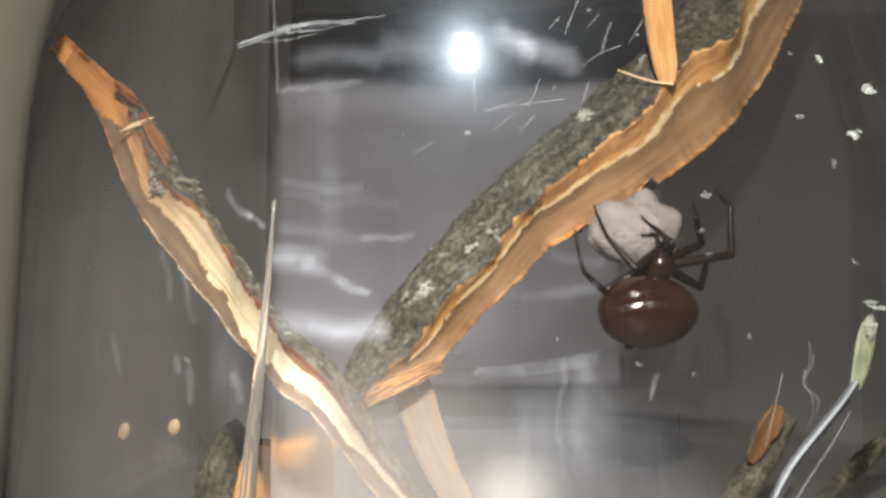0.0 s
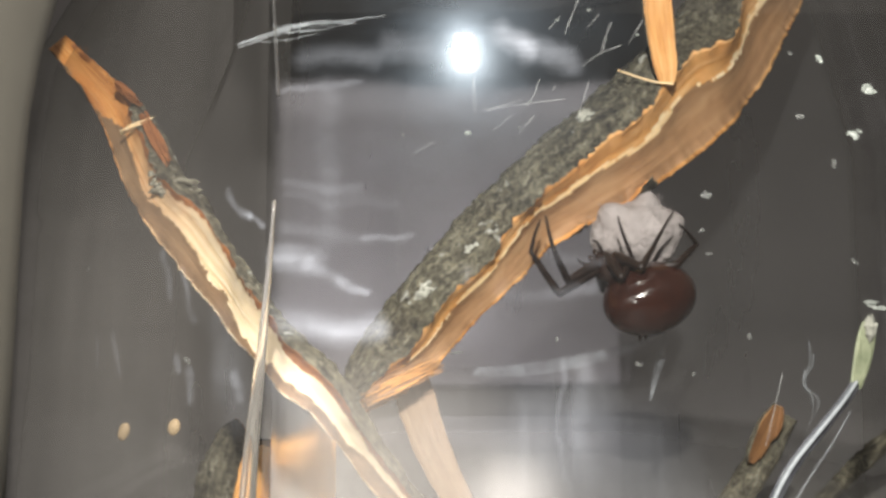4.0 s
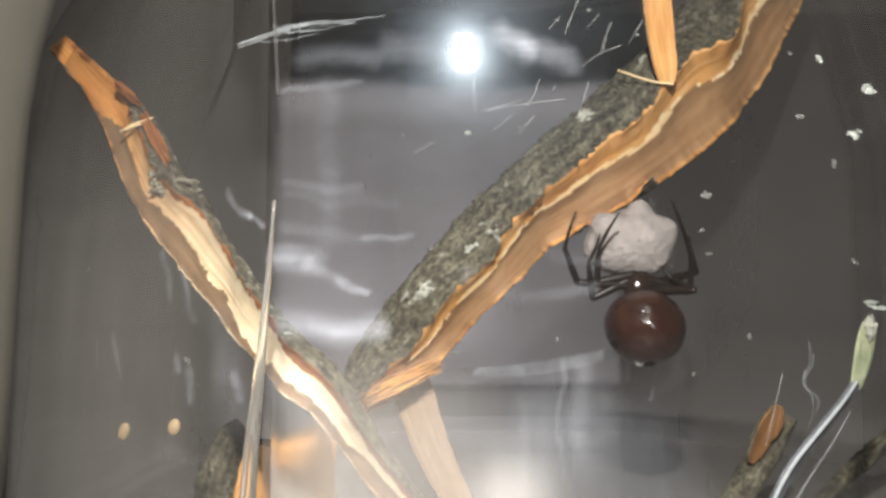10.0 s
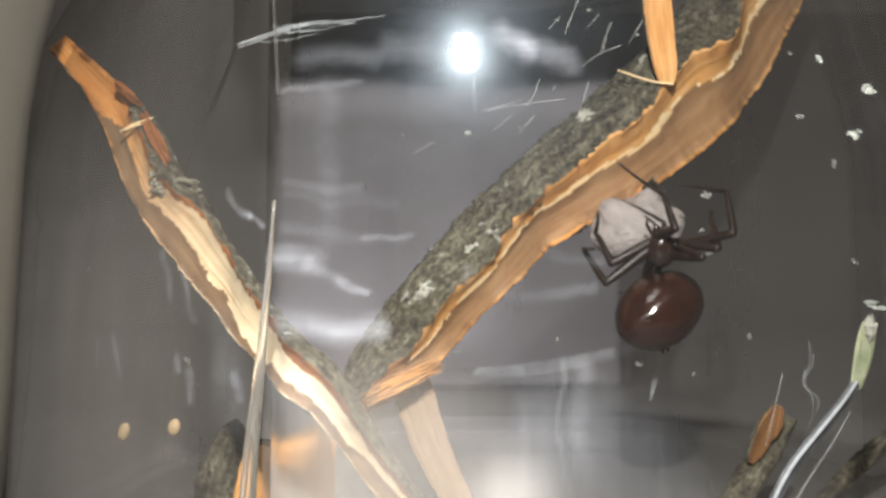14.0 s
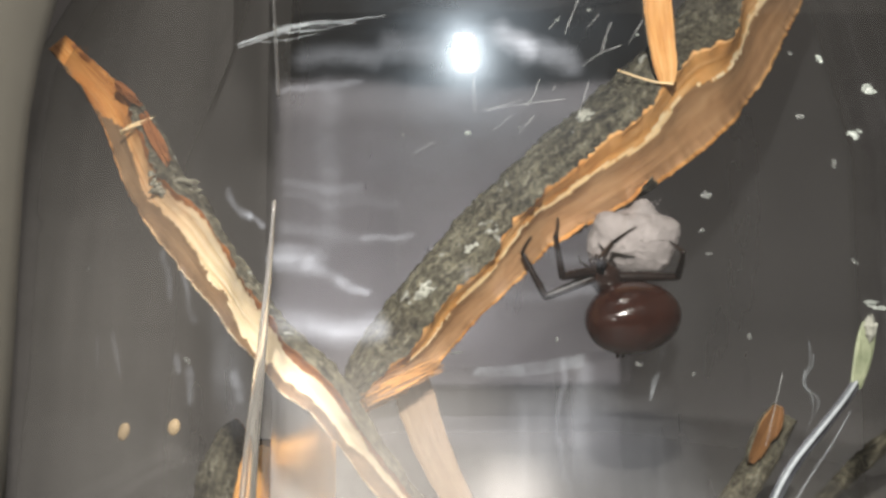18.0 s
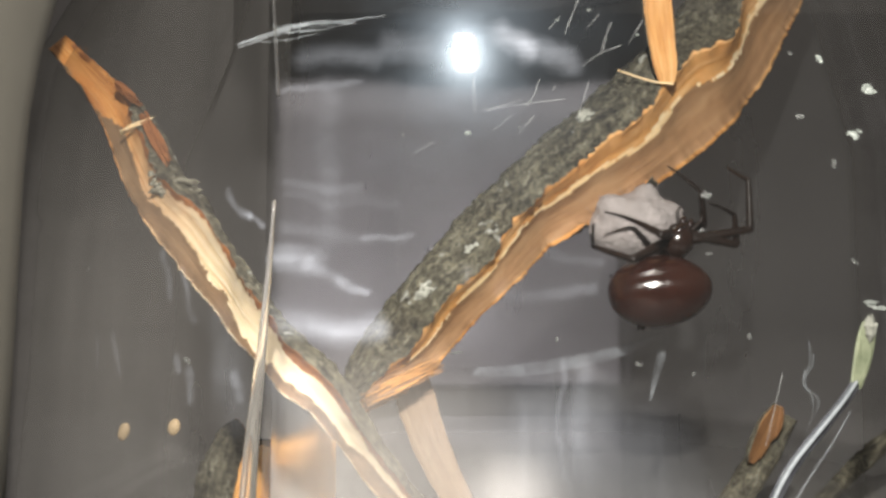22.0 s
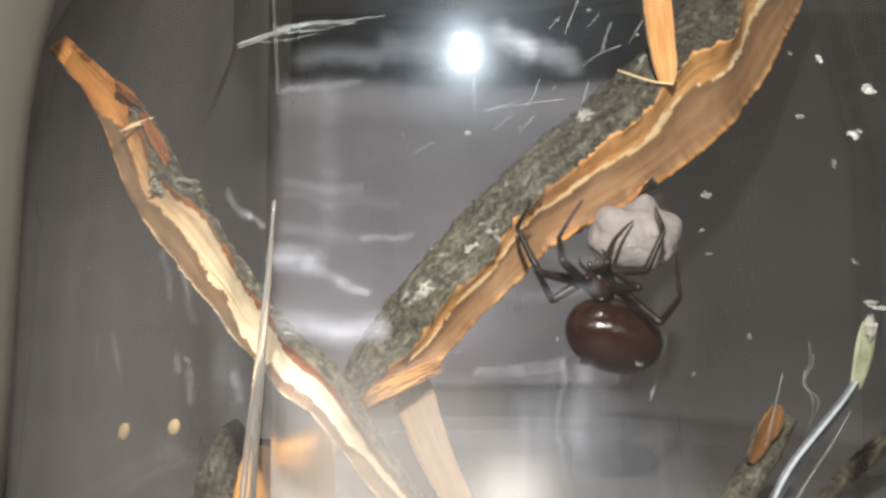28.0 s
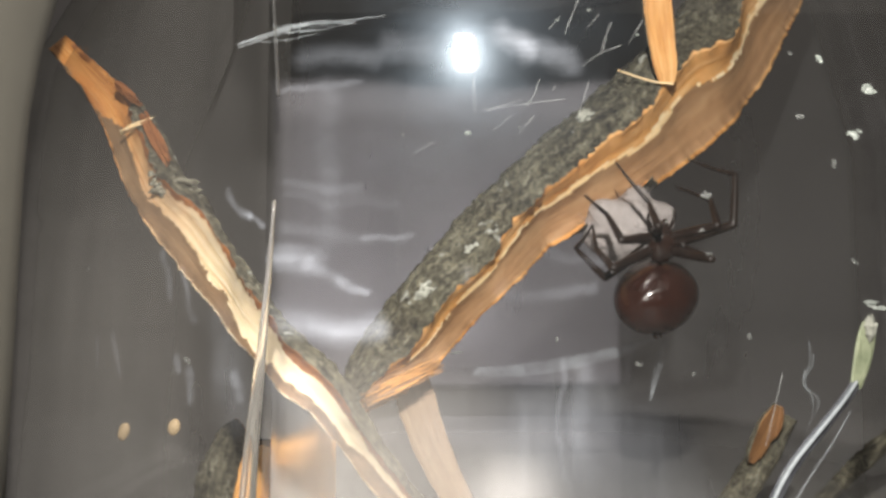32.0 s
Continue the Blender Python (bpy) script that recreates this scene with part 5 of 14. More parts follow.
    walk(LEGS["La"][0], [
        (0, pose(-.00085, 0, 0, 180, 30, 180)), (0.5, pose(-.00085, 0, 0, 180, 22, 180)), (1, pose(-.00085, 0, 0, 180, 14, 180)),
        (1.25, pose(-.00085, 0, 0, -179, 16, -176)), (1.5, pose(-.00085, 0, 0, -176, 19, -168)), (1.75, pose(-.00085, 0, 0, -173, 22, -159)),
        (2, pose(-.00085, 0, 0, -172, 24, -154)), (2.5, pose(-.00085, 0, 0, -172, 22, -156)), (3, pose(-.00085, 0, 0, -173, 21, -157)),
        (3.17, pose(-.00085, 0, 0, -172, 22, -156)), (3.33, pose(-.00085, 0, 0, -172, 24, -155)), (3.5, pose(-.00085, 0, 0, -171, 25, -154)),
        (4, pose(-.00085, 0, 0, -171, 27, -154)), (4.5, pose(-.00085, 0, 0, -171, 30, -154)), (5, pose(-.00085, 0, 0, -172, 32, -154)),
        (5.5, pose(-.00085, 0, 0, -172, 35, -154)), (5.75, pose(-.00085, 0, 0, -170, 35, -152)), (6, pose(-.00085, 0, 0, -169, 36, -150)),
        (6.5, pose(-.00085, 0, 0, -167, 24, -146)), (7, pose(-.00085, 0, 0, -166, 12, -142)), (7.25, pose(-.00085, 0, 0, -166, 15, -143)),
        (7.5, pose(-.00085, 0, 0, -167, 22, -147)), (7.75, pose(-.00085, 0, 0, -169, 29, -150)), (8, pose(-.00085, 0, 0, -170, 32, -152)),
        (8.5, pose(-.00085, 0, 0, -172, 32, -156)), (9, pose(-.00085, 0, 0, -174, 32, -161)), (9.25, pose(-.00085, 0, 0, -176, 27, -164)),
        (9.5, pose(-.00085, 0, 0, -178, 15, -171)), (9.75, pose(-.00085, 0, 0, -179, 2, -177)), (10, pose(-.00085, 0, 0, -179, -3, 180)),
        (10.25, pose(-.00085, 0, 0, -179, 1, -180)), (10.5, pose(-.00085, 0, 0, -179, 9, 180)), (10.75, pose(-.00085, 0, 0, -179, 18, -180)),
        (11, pose(-.00085, 0, 0, -179, 22, 180)), (11.25, pose(-.00085, 0, 0, -178, 22, -178)), (11.5, pose(-.00085, 0, 0, -177, 21, -174)),
        (11.75, pose(-.00085, 0, 0, -175, 20, -169)), (12, pose(-.00085, 0, 0, -175, 20, -167)), (12.25, pose(-.00085, 0, 0, -173, 20, -163)),
        (12.5, pose(-.00085, 0, 0, -170, 20, -154)), (12.75, pose(-.00085, 0, 0, -167, 20, -145)), (13, pose(-.00085, 0, 0, -166, 20, -141)),
        (13.5, pose(-.00085, 0, 0, -173, 30, -159)), (14, pose(-.00085, 0, 0, 175, 38, -180)), (14.17, pose(-.00085, 0, 0, 179, 35, -173)),
        (14.33, pose(-.00085, 0, 0, -174, 29, -161)), (14.5, pose(-.00085, 0, 0, -172, 26, -155)), (14.75, pose(-.00085, 0, 0, -172, 25, -155)),
        (15, pose(-.00085, 0, 0, -172, 24, -155)), (15.25, pose(-.00085, 0, 0, -172, 23, -156)), (15.5, pose(-.00085, 0, 0, -172, 22, -156)),
        (15.75, pose(-.00085, 0, 0, -172, 21, -156)), (16, pose(-.00085, 0, 0, -172, 20, -156)), (16.25, pose(-.00085, 0, 0, -172, 19, -157)),
        (16.5, pose(-.00085, 0, 0, -172, 18, -157)), (16.75, pose(-.00085, 0, 0, -176, 16, -169)), (17, pose(-.00085, 0, 0, -179, 13, -180)),
        (17.25, pose(-.00085, 0, 0, -179, 14, -180)), (17.5, pose(-.00085, 0, 0, -179, 17, -180)), (17.75, pose(-.00085, 0, 0, -179, 20, -180)),
        (18, pose(-.00085, 0, 0, -179, 22, -180)), (18.17, pose(-.00085, 0, 0, -178, 22, -178)), (18.33, pose(-.00085, 0, 0, -176, 23, -173)),
        (18.5, pose(-.00085, 0, 0, -174, 24, -167)), (18.67, pose(-.00085, 0, 0, -171, 24, -161)), (18.83, pose(-.00085, 0, 0, -169, 25, -156)),
        (19, pose(-.00085, 0, 0, -168, 25, -154)), (19.5, pose(-.00085, 0, 0, -167, 23, -150)), (20, pose(-.00085, 0, 0, -166, 21, -147)),
        (20.17, pose(-.00085, 0, 0, -166, 22, -149)), (20.33, pose(-.00085, 0, 0, -169, 24, -155)), (20.5, pose(-.00085, 0, 0, -172, 26, -163)),
        (20.67, pose(-.00085, 0, 0, -176, 27, -171)), (20.83, pose(-.00085, 0, 0, -179, 28, -177)), (21, pose(-.00085, 0, 0, -180, 28, -180)),
        (21.25, pose(-.00085, 0, 0, -177, 28, -175)), (21.5, pose(-.00085, 0, 0, -172, 26, -164)), (21.75, pose(-.00085, 0, 0, -168, 23, -153)),
        (22, pose(-.00085, 0, 0, -166, 21, -148)), (22.17, pose(-.00085, 0, 0, -167, 21, -150)), (22.33, pose(-.00085, 0, 0, -168, 21, -153)),
        (22.5, pose(-.00085, 0, 0, -169, 20, -157)), (22.67, pose(-.00085, 0, 0, -171, 19, -161)), (22.83, pose(-.00085, 0, 0, -172, 19, -164)),
        (23, pose(-.00085, 0, 0, -172, 18, -165)), (23.17, pose(-.00085, 0, 0, -173, 21, -168)), (23.33, pose(-.00085, 0, 0, -177, 29, -177)),
        (23.5, pose(-.00085, 0, 0, 176, 37, 170)), (23.67, pose(-.00085, 0, 0, 166, 43, 154)), (23.83, pose(-.00085, 0, 0, 156, 46, 140)),
        (24, pose(-.00085, 0, 0, 151, 47, 133)), (24.17, pose(-.00085, 0, 0, 156, 49, 140)), (24.33, pose(-.00085, 0, 0, 170, 50, 158)),
        (24.5, pose(-.00085, 0, 0, -173, 48, -179)), (24.67, pose(-.00085, 0, 0, -158, 42, -159)), (24.83, pose(-.00085, 0, 0, -151, 36, -146)),
        (25, pose(-.00085, 0, 0, -148, 33, -142)), (25.25, pose(-.00085, 0, 0, -153, 22, -152)), (25.5, pose(-.00085, 0, 0, -155, 11, -161)),
        (26, pose(-.00085, 0, 0, -155, 7, -161)), (26.5, pose(-.00085, 0, 0, -155, 2, -161)), (27, pose(-.00085, 0, 0, -155, -3, -162)),
        (27.5, pose(-.00085, 0, 0, -155, -7, -162)), (28, pose(-.00085, 0, 0, -155, -12, -163)), (28.25, pose(-.00085, 0, 0, -155, -10, -165)),
        (28.5, pose(-.00085, 0, 0, -154, -6, -171)), (28.75, pose(-.00085, 0, 0, -153, -2, -177)), (29, pose(-.00085, 0, 0, -153, 0, -180)),
        (29.5, pose(-.00085, 0, 0, -153, 10, -180)), (30, pose(-.00085, 0, 0, -153, 20, -180)), (30.17, pose(-.00085, 0, 0, -153, 20, -178)),
        (30.33, pose(-.00085, 0, 0, -151, 18, -173)), (30.5, pose(-.00085, 0, 0, -149, 15, -166)), (30.67, pose(-.00085, 0, 0, -148, 12, -159)),
        (30.83, pose(-.00085, 0, 0, -147, 9, -155)), (31, pose(-.00085, 0, 0, -146, 8, -153)), (31.5, pose(-.00085, 0, 0, -150, 23, -165)),
        (32, pose(-.00085, 0, 0, -157, 37, -180)),
    ])
    walk(LEGS["La"][1], [
        (0, pose(.00436, 0, 0, -42, 38, -70)), (0.5, pose(.00436, 0, 0, -34, 42, -66)), (1, pose(.00436, 0, 0, -25, 46, -60)), (1.25, pose(.00436, 0, 0, -24, 54, -54)),
        (1.5, pose(.00436, 0, 0, -16, 71, -35)), (1.75, pose(.00436, 0, 0, 48, 83, 38)), (2, pose(.00436, 0, 0, 101, 80, 95)), (2.5, pose(.00436, 0, 0, 40, 79, 32)),
        (3, pose(.00436, 0, 0, 13, 70, 4)), (3.17, pose(.00436, 0, 0, 4, 71, -5)), (3.33, pose(.00436, 0, 0, -17, 72, -26)), (3.5, pose(.00436, 0, 0, -28, 72, -37)),
        (4, pose(.00436, 0, 0, -14, 80, -23)), (4.5, pose(.00436, 0, 0, 54, 85, 45)), (5, pose(.00436, 0, 0, 112, 79, 103)), (5.5, pose(.00436, 0, 0, 124, 71, 114)),
        (5.75, pose(.00436, 0, 0, 130, 70, 122)), (6, pose(.00436, 0, 0, 136, 68, 130)), (6.5, pose(.00436, 0, 0, 117, 59, 119)), (7, pose(.00436, 0, 0, 106, 50, 120)),
        (7.25, pose(.00436, 0, 0, 106, 55, 116)), (7.5, pose(.00436, 0, 0, 106, 67, 107)), (7.75, pose(.00436, 0, 0, 102, 79, 96)), (8, pose(.00436, 0, 0, 92, 85, 85)),
        (8.5, pose(.00436, 0, 0, -79, 78, -90)), (9, pose(.00436, 0, 0, -80, 61, -96)), (9.25, pose(.00436, 0, 0, -67, 60, -86)), (9.5, pose(.00436, 0, 0, -41, 55, -69)),
        (9.75, pose(.00436, 0, 0, -22, 47, -60)), (10, pose(.00436, 0, 0, -15, 43, -57)), (10.25, pose(.00436, 0, 0, -18, 37, -57)),
        (10.5, pose(.00436, 0, 0, -23, 26, -55)), (10.75, pose(.00436, 0, 0, -28, 16, -50)), (11, pose(.00436, 0, 0, -30, 12, -47)),
        (11.25, pose(.00436, 0, 0, -29, 18, -45)), (11.5, pose(.00436, 0, 0, -28, 31, -38)), (11.75, pose(.00436, 0, 0, -26, 44, -31)),
        (12, pose(.00436, 0, 0, -24, 50, -28)), (12.25, pose(.00436, 0, 0, -9, 59, -5)), (12.5, pose(.00436, 0, 0, 47, 61, 66)), (12.75, pose(.00436, 0, 0, 77, 40, 111)),
        (13, pose(.00436, 0, 0, 82, 28, 123)), (13.5, pose(.00436, 0, 0, 91, 33, 111)), (14, pose(.00436, 0, 0, 101, 39, 102)), (14.17, pose(.00436, 0, 0, 85, 58, 88)),
        (14.33, pose(.00436, 0, 0, 0, 62, 7)), (14.5, pose(.00436, 0, 0, -21, 44, -13)), (14.75, pose(.00436, 0, 0, -24, 46, -17)), (15, pose(.00436, 0, 0, -27, 48, -22)),
        (15.25, pose(.00436, 0, 0, -31, 50, -28)), (15.5, pose(.00436, 0, 0, -35, 52, -34)), (15.75, pose(.00436, 0, 0, -39, 53, -40)),
        (16, pose(.00436, 0, 0, -44, 54, -46)), (16.25, pose(.00436, 0, 0, -49, 55, -53)), (16.5, pose(.00436, 0, 0, -54, 56, -60)),
        (16.75, pose(.00436, 0, 0, -27, 67, -42)), (17, pose(.00436, 0, 0, 19, 68, -3)), (17.25, pose(.00436, 0, 0, 19, 70, -4)), (17.5, pose(.00436, 0, 0, 18, 76, -5)),
        (17.75, pose(.00436, 0, 0, 14, 82, -9)), (18, pose(.00436, 0, 0, 10, 84, -13)), (18.17, pose(.00436, 0, 0, 30, 84, 9)), (18.33, pose(.00436, 0, 0, 68, 82, 51)),
        (18.5, pose(.00436, 0, 0, 87, 77, 76)), (18.67, pose(.00436, 0, 0, 95, 70, 90)), (18.83, pose(.00436, 0, 0, 98, 65, 97)), (19, pose(.00436, 0, 0, 99, 63, 100)),
        (19.5, pose(.00436, 0, 0, 103, 71, 108)), (20, pose(.00436, 0, 0, 114, 79, 123)), (20.17, pose(.00436, 0, 0, 121, 74, 128)),
        (20.33, pose(.00436, 0, 0, 129, 61, 131)), (20.5, pose(.00436, 0, 0, 132, 45, 127)), (20.67, pose(.00436, 0, 0, 134, 28, 121)),
        (20.83, pose(.00436, 0, 0, 134, 15, 116)), (21, pose(.00436, 0, 0, 135, 10, 114)), (21.25, pose(.00436, 0, 0, 133, 15, 111)),
        (21.5, pose(.00436, 0, 0, 125, 23, 103)), (21.75, pose(.00436, 0, 0, 115, 29, 93)), (22, pose(.00436, 0, 0, 110, 31, 87)), (22.17, pose(.00436, 0, 0, 106, 35, 80)),
        (22.33, pose(.00436, 0, 0, 93, 45, 59)), (22.5, pose(.00436, 0, 0, 68, 50, 23)), (22.67, pose(.00436, 0, 0, 44, 46, -13)), (22.83, pose(.00436, 0, 0, 31, 37, -36)),
        (23, pose(.00436, 0, 0, 27, 33, -43)), (23.17, pose(.00436, 0, 0, 26, 34, -46)), (23.33, pose(.00436, 0, 0, 23, 36, -54)), (23.5, pose(.00436, 0, 0, 17, 38, -64)),
        (23.67, pose(.00436, 0, 0, 11, 40, -75)), (23.83, pose(.00436, 0, 0, 7, 40, -84)), (24, pose(.00436, 0, 0, 5, 40, -88)), (24.17, pose(.00436, 0, 0, 10, 46, -76)),
        (24.33, pose(.00436, 0, 0, 31, 56, -39)), (24.5, pose(.00436, 0, 0, 69, 58, 21)), (24.67, pose(.00436, 0, 0, 95, 46, 70)), (24.83, pose(.00436, 0, 0, 104, 33, 98)),
        (25, pose(.00436, 0, 0, 106, 28, 108)), (25.25, pose(.00436, 0, 0, 99, 42, 111)), (25.5, pose(.00436, 0, 0, 92, 58, 110)), (26, pose(.00436, 0, 0, 80, 66, 99)),
        (26.5, pose(.00436, 0, 0, 58, 72, 79)), (27, pose(.00436, 0, 0, 24, 73, 47)), (27.5, pose(.00436, 0, 0, -5, 69, 19)), (28, pose(.00436, 0, 0, -21, 62, 2)),
        (28.25, pose(.00436, 0, 0, -33, 58, -14)), (28.5, pose(.00436, 0, 0, -48, 45, -40)), (28.75, pose(.00436, 0, 0, -56, 30, -59)),
        (29, pose(.00436, 0, 0, -58, 23, -66)), (29.5, pose(.00436, 0, 0, -64, 14, -66)), (30, pose(.00436, 0, 0, -71, 5, -62)), (30.17, pose(.00436, 0, 0, -71, 14, -57)),
        (30.33, pose(.00436, 0, 0, -67, 34, -41)), (30.5, pose(.00436, 0, 0, -49, 58, -9)), (30.67, pose(.00436, 0, 0, 9, 67, 62)),
        (30.83, pose(.00436, 0, 0, 45, 55, 107)), (31, pose(.00436, 0, 0, 51, 47, 118)), (31.5, pose(.00436, 0, 0, 56, 57, 100)), (32, pose(.00436, 0, 0, 63, 69, 88)),
    ])
    walk(LEGS["La"][2], [
        (0, pose(.00548, -.00303, -.00249, 180, 72, 180)), (0.5, pose(.00559, -.00276, -.00274, 180, 73, 180)), (1, pose(.00576, -.00244, -.00296, 180, 74, 180)),
        (1.25, pose(.00578, -.00194, -.0033, -154, 69, -149)), (1.5, pose(.00547, -.00079, -.00385, -131, 52, -113)), (1.75, pose(.00474, .00029, -.00405, -125, 34, -93)),
        (2, pose(.0043, .00072, -.00402, -124, 26, -84)), (2.5, pose(.00504, .00043, -.004, -122, 21, -85)), (3, pose(.00575, .0001, -.00383, -121, 15, -85)),
        (3.17, pose(.00566, -.00012, -.00387, -133, 36, -111)), (3.33, pose(.00548, -.00054, -.00389, 172, 43, 173)), (3.5, pose(.00539, -.00076, -.00387, 153, 27, 141)),
        (4, pose(.00499, -.00027, -.00402, 161, 29, 156)), (4.5, pose(.00459, .00023, -.00407, 169, 29, 170)), (5, pose(.00419, .00074, -.00401, 176, 27, -176)),
        (5.5, pose(.00381, .00123, -.00385, -179, 24, -162)), (5.75, pose(.0036, .0012, -.00382, 177, 18, -173)), (6, pose(.00339, .00116, -.00379, 174, 12, 177)),
        (6.5, pose(.00334, .00182, -.00351, 171, 15, 176)), (7, pose(.00307, .00228, -.00313, 169, 18, 176)), (7.25, pose(.00335, .0021, -.00335, 168, 16, 170)),
        (7.5, pose(.00389, .00154, -.00375, 168, 11, 156)), (7.75, pose(.00428, .00077, -.00401, 169, 6, 143)), (8, pose(.0044, .00037, -.00406, 171, 4, 136)),
        (8.5, pose(.00436, -.00085, -.00399, 172, 13, 141)), (9, pose(.00416, -.00199, -.00356, 174, 21, 147)), (9.25, pose(.0045, -.00203, -.00354, 176, 33, 153)),
        (9.5, pose(.0052, -.00218, -.00335, -168, 57, 174)), (9.75, pose(.00577, -.0024, -.00298, -111, 66, -130)), (10, pose(.00599, -.00252, -.00276, -85, 60, -107)),
        (10.25, pose(.00611, -.00273, -.00248, -93, 64, -113)), (10.5, pose(.00645, -.003, -.00182, -117, 69, -136)),
        (10.75, pose(.00686, -.00301, -.00116, -146, 69, -166)), (11, pose(.00706, -.00293, -.00087, -157, 67, -178)),
        (11.25, pose(.00711, -.00273, -.00128, -130, 69, -147)), (11.5, pose(.00709, -.00217, -.00213, -84, 58, -93)),
        (11.75, pose(.00685, -.00152, -.00285, -69, 38, -69)), (12, pose(.00668, -.00121, -.00313, -66, 28, -62)), (12.25, pose(.00646, -.0002, -.00349, -68, 28, -62)),
        (12.5, pose(.00517, .0018, -.00357, -73, 27, -62)), (12.75, pose(.00326, .0029, -.00265, -78, 26, -62)), (13, pose(.0024, .003, -.00195, -80, 25, -62)),
        (13.5, pose(.00314, .00318, -.00224, -86, 15, -79)), (14, pose(.00372, .0031, -.00258, -93, 3, -94)), (14.17, pose(.00443, .00216, -.00346, -97, 34, -110)),
        (14.33, pose(.00628, .00023, -.00359, 177, 59, 156)), (14.5, pose(.00723, -.00065, -.00283, 148, 33, 124)), (14.75, pose(.00706, -.00085, -.00294, 153, 43, 133)),
        (15, pose(.00687, -.00104, -.00304, 161, 52, 146)), (15.25, pose(.00667, -.00122, -.00313, 176, 60, 163)), (15.5, pose(.00646, -.0014, -.00321, -162, 64, -172)),
        (15.75, pose(.00623, -.00156, -.00327, -137, 63, -144)), (16, pose(.006, -.00171, -.00332, -117, 57, -122)),
        (16.25, pose(.00575, -.00185, -.00336, -105, 48, -108)), (16.5, pose(.0055, -.00198, -.00338, -98, 38, -98)),
        (16.75, pose(.00554, -.00104, -.00376, -107, 57, -125)), (17, pose(.0059, -.00008, -.00378, -144, 72, -176)),
        (17.25, pose(.00572, -.00008, -.00384, -119, 66, -149)), (17.5, pose(.00533, -.00009, -.00396, -96, 47, -122)),
        (17.75, pose(.00493, -.00009, -.00404, -90, 26, -108)), (18, pose(.00474, -.00009, -.00406, -90, 16, -103)), (18.17, pose(.00475, .00006, -.00406, -92, 21, -107)),
        (18.33, pose(.00471, .00044, -.00404, -100, 34, -119)), (18.5, pose(.00458, .00092, -.00397, -120, 45, -142)),
        (18.67, pose(.00436, .00138, -.00384, -146, 46, -172)), (18.83, pose(.00414, .00169, -.00371, -163, 40, 168)), (19, pose(.00404, .00181, -.00364, -168, 36, 161)),
        (19.5, pose(.00395, .00125, -.00386, -174, 24, 153)), (20, pose(.00394, .00065, -.00401, -178, 12, 146)), (20.17, pose(.00367, .00087, -.00392, -176, 20, 149)),
        (20.33, pose(.00309, .00148, -.00358, -167, 41, 161)), (20.5, pose(.00262, .00232, -.00287, -133, 59, -164)), (20.67, pose(.00249, .00308, -.00192, -83, 53, -112)),
        (20.83, pose(.00261, .00353, -.00107, -65, 35, -93)), (21, pose(.0027, .00366, -.00072, -62, 27, -88)), (21.25, pose(.00292, .00368, -.00104, -62, 28, -85)),
        (21.5, pose(.00351, .00364, -.00163, -63, 30, -78)), (21.75, pose(.0042, .00355, -.002, -63, 32, -70)), (22, pose(.00454, .0035, -.00209, -63, 33, -67)),
        (22.17, pose(.00494, .00327, -.00237, -65, 41, -71)), (22.33, pose(.00587, .00246, -.00288, -75, 60, -88)), (22.5, pose(.00676, .00101, -.00314, -139, 76, -159)),
        (22.67, pose(.00713, -.00066, -.00292, 160, 59, 134)), (22.83, pose(.007, -.0019, -.00246, 150, 39, 119)), (23, pose(.00685, -.00235, -.00222, 149, 31, 115)),
        (23.17, pose(.0067, -.00244, -.00228, 151, 39, 113)), (23.33, pose(.0063, -.00266, -.00241, 162, 58, 113)), (23.5, pose(.00574, -.00289, -.00253, -139, 76, 162)),
        (23.67, pose(.00515, -.00304, -.0026, -72, 59, -137)), (23.83, pose(.00468, -.00311, -.00262, -63, 38, -130)), (24, pose(.00449, -.00313, -.00261, -62, 30, -129)),
        (24.17, pose(.00506, -.00277, -.00291, -61, 29, -123)), (24.33, pose(.00612, -.00143, -.00339, -59, 27, -110)), (24.5, pose(.0064, .00078, -.00345, -56, 23, -92)),
        (24.67, pose(.00534, .00267, -.00293, -53, 19, -75)), (24.83, pose(.00389, .00338, -.00224, -51, 16, -62)), (25, pose(.00324, .00343, -.00191, -50, 14, -57)),
        (25.25, pose(.00328, .00283, -.00273, -41, 10, -72)), (25.5, pose(.00363, .00206, -.00344, -30, 12, -86)), (26, pose(.00409, .00166, -.00372, -26, 11, -85)),
        (26.5, pose(.0046, .00126, -.00387, -22, 11, -84)), (27, pose(.00515, .00085, -.00391, -18, 10, -84)), (27.5, pose(.00572, .00046, -.00382, -14, 9, -83)),
        (28, pose(.00626, .00008, -.00361, -10, 9, -83)), (28.25, pose(.00647, -.00052, -.00345, -11, 17, -88)), (28.5, pose(.00656, -.00187, -.00289, -14, 34, -101)),
        (28.75, pose(.00619, -.00302, -.00204, -22, 50, -118)), (29, pose(.00589, -.00344, -.00158, -28, 57, -129)), (29.5, pose(.006, -.00361, -.00095, -25, 58, -126)),
        (30, pose(.00624, -.0036, -.00038, -23, 59, -123)), (30.17, pose(.00654, -.00331, -.00096, -18, 54, -116)), (30.33, pose(.00693, -.00221, -.00227, -12, 42, -101)),
        (30.5, pose(.00651, -.00033, -.00345, -8, 25, -87)), (30.67, pose(.00512, .0014, -.00375, -7, 9, -73)), (30.83, pose(.00367, .00226, -.00332, -7, -4, -63)),
        (31, pose(.00307, .00245, -.003, -8, -9, -59)), (31.5, pose(.00396, .00217, -.00343, -12, -5, -89)), (32, pose(.00441, .00145, -.00381, -18, -5, -119)),
    ])
